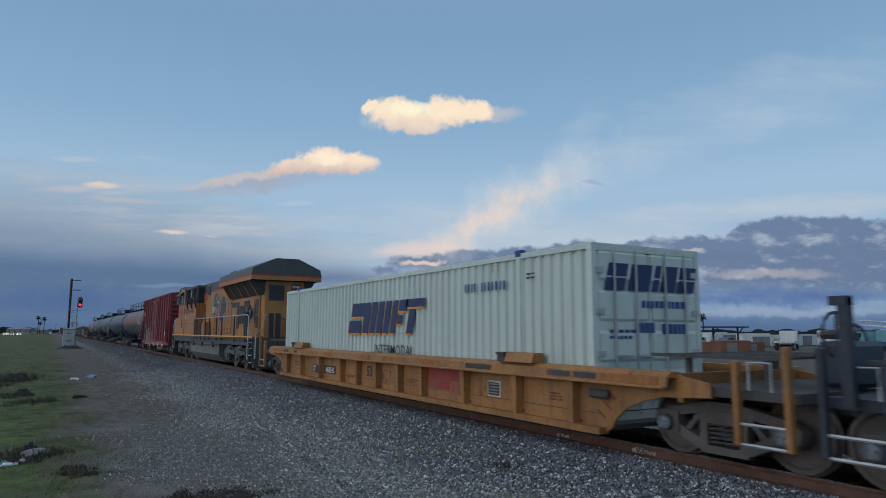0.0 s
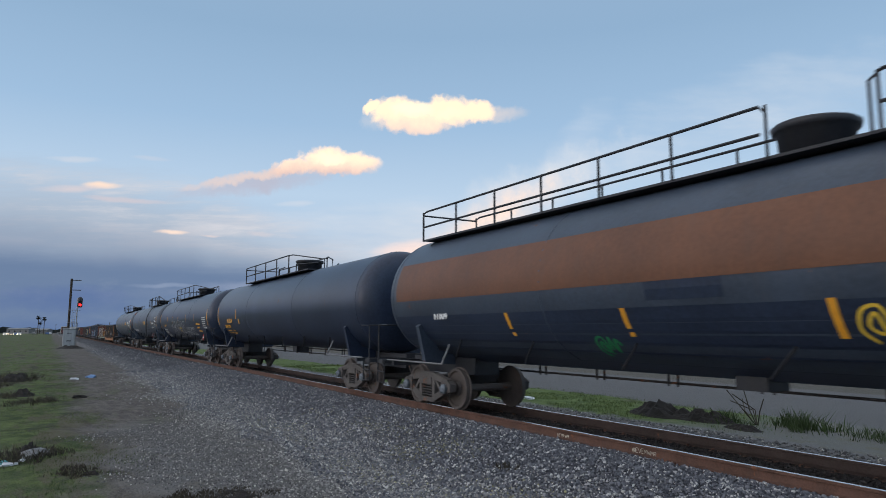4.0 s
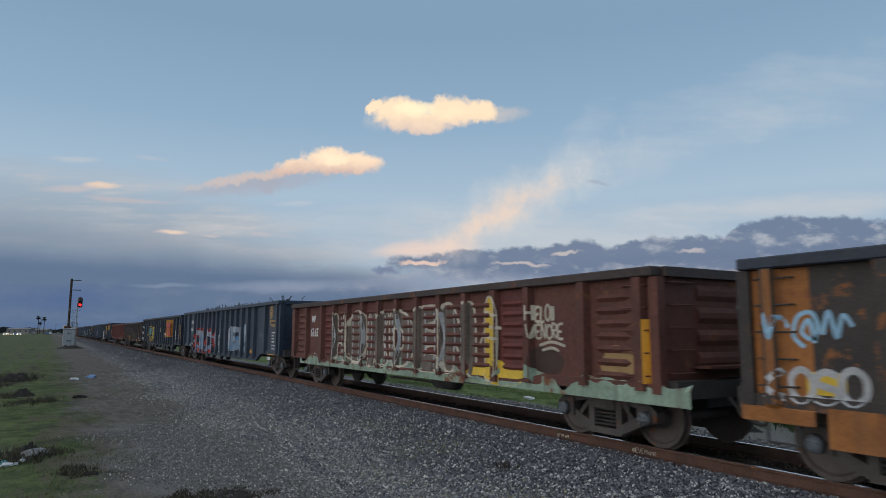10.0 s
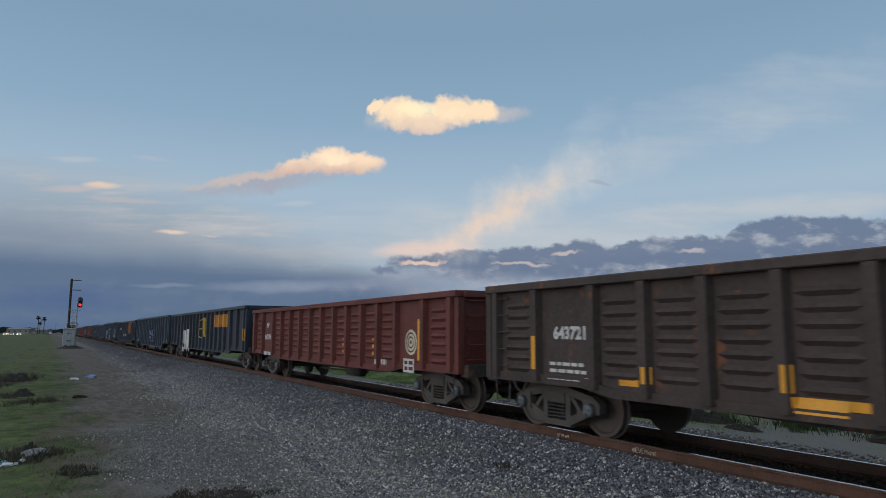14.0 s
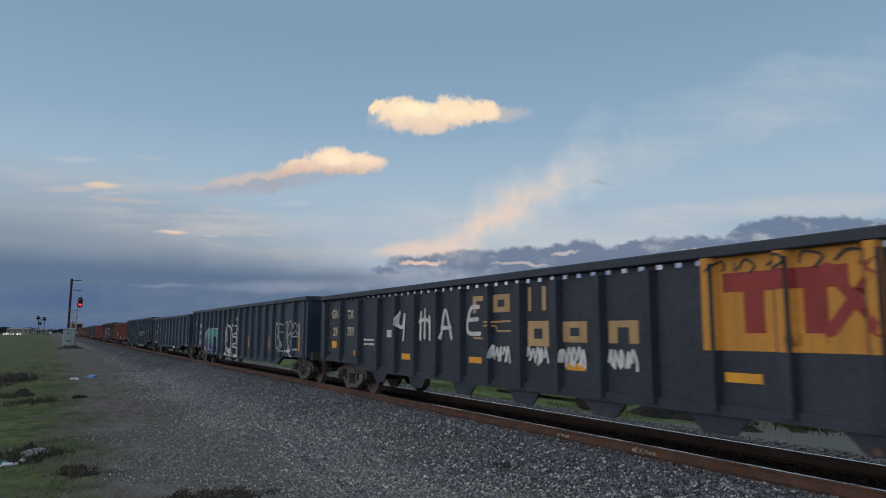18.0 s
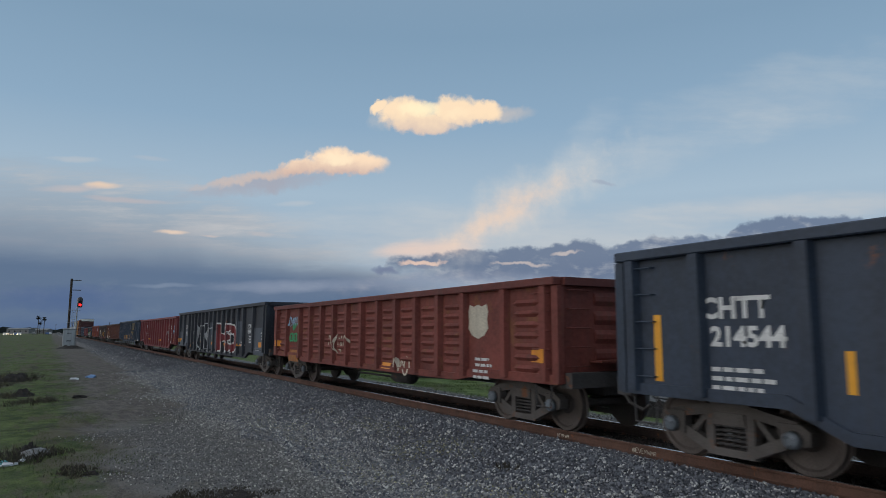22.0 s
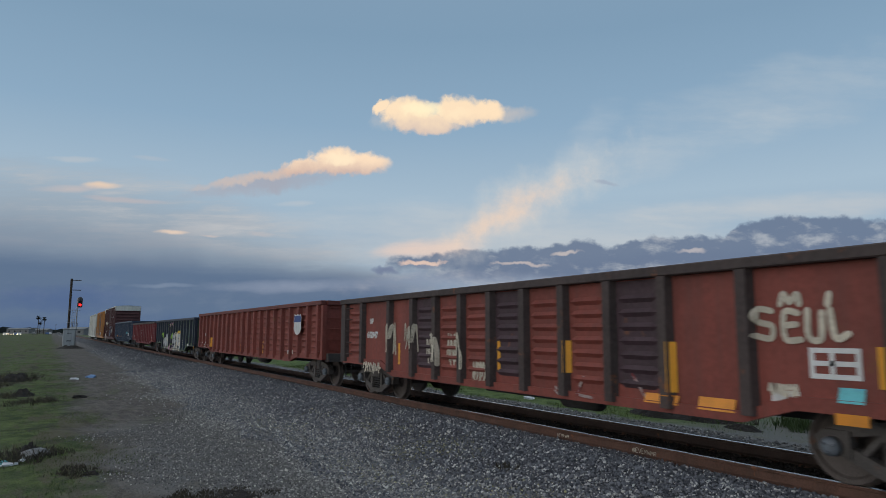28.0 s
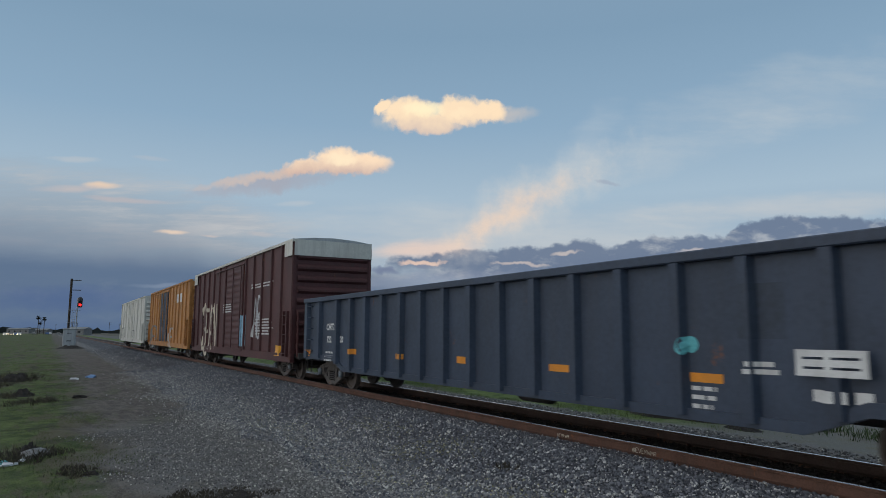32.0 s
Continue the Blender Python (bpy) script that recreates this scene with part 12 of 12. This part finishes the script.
def island_mat(name, a, b, c, rough=0.85):
    """Every stone or blade in its own shade."""
    m = bpy.data.materials.new(name)
    m.use_nodes = True
    w = Tree(m.node_tree)
    out = w.n.new("ShaderNodeOutputMaterial")
    p = w.n.new("ShaderNodeBsdfPrincipled")
    w.link(p.outputs[0], out.inputs[0])
    r = w.n.new("ShaderNodeNewGeometry").outputs["Random Per Island"]
    col = w.stops(r, [(0.0, a), (0.42, tuple(k * 0.7 for k in b)), (0.80, b), (0.90, tuple((k + q) / 2 for k, q in zip(b, c))), (1.0, c)])
    fine = w.noise(w.n.new("ShaderNodeTexCoord").outputs["Object"], 60, 3)
    w.link(w.mix(w.math("MULTIPLY", fine, 0.5), col, tuple(k * 0.5 for k in b)), p.inputs["Base Color"])
    p.inputs["Roughness"].default_value = rough
    p.inputs["Specular IOR Level"].default_value = 0.3
    return m


def scatter_stones(name, count, place, size, material, label, seed):
    rng = np.random.default_rng(seed)
    xy = place(rng, count)
    n = len(xy)
    base = np.array([(1, 0, 0), (-1, 0, 0), (0, 1, 0), (0, -1, 0), (0, 0, 1), (0, 0, -1), (0.62, 0.62, 0.45), (-0.62, -0.62, 0.45)], float)
    faces = np.array([(0, 6, 4), (6, 2, 4), (2, 1, 4), (1, 7, 4), (7, 3, 4), (3, 0, 4), (0, 2, 6), (1, 3, 7), (2, 0, 5), (1, 2, 5), (3, 1, 5), (0, 3, 5)])
    s = rng.uniform(size[0], size[1], n) * (1 + (rng.random(n) > 0.93) * 0.5)
    sc = rng.uniform(0.6, 1.15, (n, 3)) * s[:, None]
    ang = rng.uniform(0, math.tau, n)
    tilt = rng.uniform(-0.6, 0.6, n)
    v = base[None] * (1 + rng.uniform(-0.22, 0.22, (n, 8, 1))) * sc[:, None, :]
    y2 = v[..., 1] * np.cos(tilt)[:, None] - v[..., 2] * np.sin(tilt)[:, None]
    z2 = v[..., 1] * np.sin(tilt)[:, None] + v[..., 2] * np.cos(tilt)[:, None]
    x3 = v[..., 0] * np.cos(ang)[:, None] - y2 * np.sin(ang)[:, None]
    y3 = v[..., 0] * np.sin(ang)[:, None] + y2 * np.cos(ang)[:, None]
    zz = lie(xy)
    pts = np.stack([x3 + xy[:, 0:1], y3 + xy[:, 1:2], z2 + (zz + s * 0.25)[:, None]], -1).reshape(-1, 3)
    f = (faces[None] + (np.arange(n) * 8)[:, None, None]).reshape(-1, 3)
    me = bpy.data.meshes.new(name)
    me.from_pydata(pts.tolist(), [], f.tolist())
    me.materials.append(material)
    tagged(new(name, me), label, "stones", kind="stuff")


def near_bank(rng, n):
    # thickest close by, thinning along the line
    x = np.where(rng.random(n) < 0.84, -2.6 - 40.0 * rng.random(n) ** 1.8, -8.0 - 85.0 * rng.random(n) ** 1.5)
    x = np.where(rng.random(n) < 0.93, x, rng.uniform(-3.0, 16.0, n))
    edge = 3.9 + wander(x, 1.2, 0.5, 2.0)
    y = 7.95 - (7.95 - edge) * rng.random(n) ** 1.25
    return np.stack([x, y], 1)


def pale_band(rng, n):
    # newer, paler stone spilled at the foot of the bank
    x = -2.8 - 38.0 * rng.random(n) ** 1.7
    y = 4.75 + rng.normal(0, 0.75, n) + 0.35 * np.sin(x * 0.8)
    return np.stack([x, y], 1)


def lichen_patches(rng, n):
    k = rng.integers(0, 26, n)
    cx, cy = -4.0 - 15.0 * rng.random(26) ** 1.3, 4.4 + 2.2 * rng.random(26)
    return np.stack([cx[k] + rng.normal(0, 0.55, n), np.minimum(7.9, cy[k] + rng.normal(0, 0.22, n))], 1)


def far_bank(rng, n):
    return np.stack([-2.0 - 26.0 * rng.random(n) ** 1.5, rng.uniform(9.7, 13.3, n)], 1)


def path_gravel(rng, n):
    x = np.where(rng.random(n) < 0.9, -4.5 - 17.0 * rng.random(n) ** 1.3, rng.uniform(-4.5, 14.0, n))
    edge = 1.5 + wander(x, 1.7, 0.45, 7.0) + rng.normal(0, 0.3, n) + np.maximum(0, -x - 16) * 0.35
    y = 5.0 - (5.0 - edge) * rng.random(n)
    return np.stack([x, y], 1)


BALLAST = island_mat("ballast_stone", (0.030, 0.034, 0.045), (0.190, 0.200, 0.226), (0.74, 0.74, 0.70))
PALE_B = island_mat("pale_stone", (0.090, 0.090, 0.094), (0.370, 0.366, 0.356), (0.80, 0.78, 0.69))
LICHEN = island_mat("lichen_stone", (0.10, 0.10, 0.06), (0.30, 0.29, 0.17), (0.52, 0.50, 0.30))
# stones between the rails, coloured darker for the shade under the train
SHADED_STONE = island_mat("shaded_stone", (0.012, 0.011, 0.011), (0.040, 0.034, 0.032), (0.10, 0.09, 0.085))
FINE_G = island_mat("fine_gravel", (0.060, 0.059, 0.060), (0.215, 0.210, 0.206), (0.64, 0.62, 0.56))
scatter_stones("ballast_stones", 100000, near_bank, (0.014, 0.029), BALLAST, "loose angular grey ballast stones on the track bank", 1)
scatter_stones("oily_ballast_stones", 9000, lambda rng, n: np.stack([-2.0 - 34.0 * rng.random(n) ** 1.6, rng.uniform(8.17, 9.43, n)], 1), (0.014, 0.030), SHADED_STONE, "dark oily ballast stones between the rails", 12)
scatter_stones("lichen_stones", 4500, lichen_patches, (0.010, 0.021), LICHEN, "yellow-green lichened stones in patches on the bank", 13)
scatter_stones("pale_ballast_stones", 38000, pale_band, (0.012, 0.026), PALE_B, "pale grey ballast stones strewn along the bank's foot", 11)
scatter_stones("far_ballast_stones", 9000, far_bank, (0.02, 0.04), FINE_G, "loose pale grey gravel beyond the track", 2)
scatter_stones("path_gravel", 50000, path_gravel, (0.009, 0.019), FINE_G, "fine loose gravel on the trackside path", 3)


def scatter_grass(name, count, place, height, material, label, seed):
    rng = np.random.default_rng(seed)
    xy = place(rng, count)
    keep = np.array([noise.noise(Vector((float(x) * 0.55, float(y) * 0.8, 2.0))) + 0.5 * noise.noise(Vector((float(x) * 1.7, float(y) * 1.7, 5.0))) > -0.12 for x, y in xy])
    xy = xy[keep]
    n = len(xy)
    z = lie(xy)
    h = rng.uniform(height[0], height[1], n)
    a = rng.uniform(0, math.tau, n)
    t = rng.uniform(0.003, 0.007, n) * (1 + h * 4)
    lx, ly = rng.uniform(-0.6, 0.6, n) * h, rng.uniform(-0.6, 0.6, n) * h
    ex, ey = np.cos(a) * t, np.sin(a) * t
    p = np.stack([np.stack([xy[:, 0] - ex, xy[:, 1] - ey, z - 0.01], 1), np.stack([xy[:, 0] + ex, xy[:, 1] + ey, z - 0.01], 1),
                  np.stack([xy[:, 0] + lx, xy[:, 1] + ly, z + h], 1)], 1).reshape(-1, 3)
    f = np.arange(n * 3).reshape(-1, 3)
    me = bpy.data.meshes.new(name)
    me.from_pydata(p.tolist(), [], f.tolist())
    me.materials.append(material)
    tagged(new(name, me), label, "grass", kind="stuff")


def near_grass(rng, n):
    x = -7.0 - 50.0 * rng.random(n) ** 1.8
    edge = 0.9 + wander(x, 2.2, 0.33, 4.0) + wander(x, 0.9, 1.6, 9.0)
    return np.stack([x, edge + rng.normal(0, 0.25, n) - 9.0 * rng.random(n) ** 1.5], 1)


def strip_grass(rng, n):
    return np.stack([-11.0 + rng.normal(0, 1.2, n) - 34.0 * rng.random(n), 13.4 + rng.normal(0, 0.25, n) + 3.9 * rng.random(n)], 1)


GRASS = island_mat("grass_blade", (0.040, 0.062, 0.020), (0.085, 0.130, 0.038), (0.24, 0.21, 0.12))
scatter_grass("grass", 90000, near_grass, (0.010, 0.045), GRASS, "short patchy green grass with dry stalks", 4)
LUSH = island_mat("lush_grass_blade", (0.052, 0.084, 0.024), (0.110, 0.160, 0.044), (0.24, 0.24, 0.12))
scatter_grass("grass_strip", 42000, strip_grass, (0.02, 0.09), LUSH, "green grass strip between the track and the road", 5)


# ---- what moves ----
def run_at(t):
    """Metres the train has run at a time."""
    for (a, p), (b, q) in zip(RUN, RUN[1:]):
        if t <= b:
            return p + (q - p) * (t - a) / (b - a)
    return RUN[-1][1]


def motions():
    for car, middle in TRAIN:
        walk(car, [(t, pose(middle + run, TRACK_Y, 0)) for t, run in RUN])

    # each wheelset rolls along the rails while it goes by
    start = {car.name: middle for car, middle in TRAIN}
    for wheel, car, along, at, r in WHEELSETS:
        x0 = start[car.name] + along
        times = [k / 30 for k in range(961) if -26.0 < x0 + run_at(k / 30) < 7.0]
        if len(times) < 2:
            continue
        rows = [(t, Matrix.Translation((at, 0, r)) @ Matrix.Rotation(run_at(t) / r, 4, "Y")) for t in times]
        if times[0] > 0:
            rows.insert(0, (0.0, rows[0][1]))
        if times[-1] < 32:
            rows.append((32.0, rows[-1][1]))
        walk(wheel, rows)

    walk(high_clouds, [(0.0, sheet_pose(CLOUD_FAR, -31.0)), (19.0, sheet_pose(CLOUD_FAR, 0.0)), (32.0, sheet_pose(CLOUD_FAR, 21.0))])


motions()
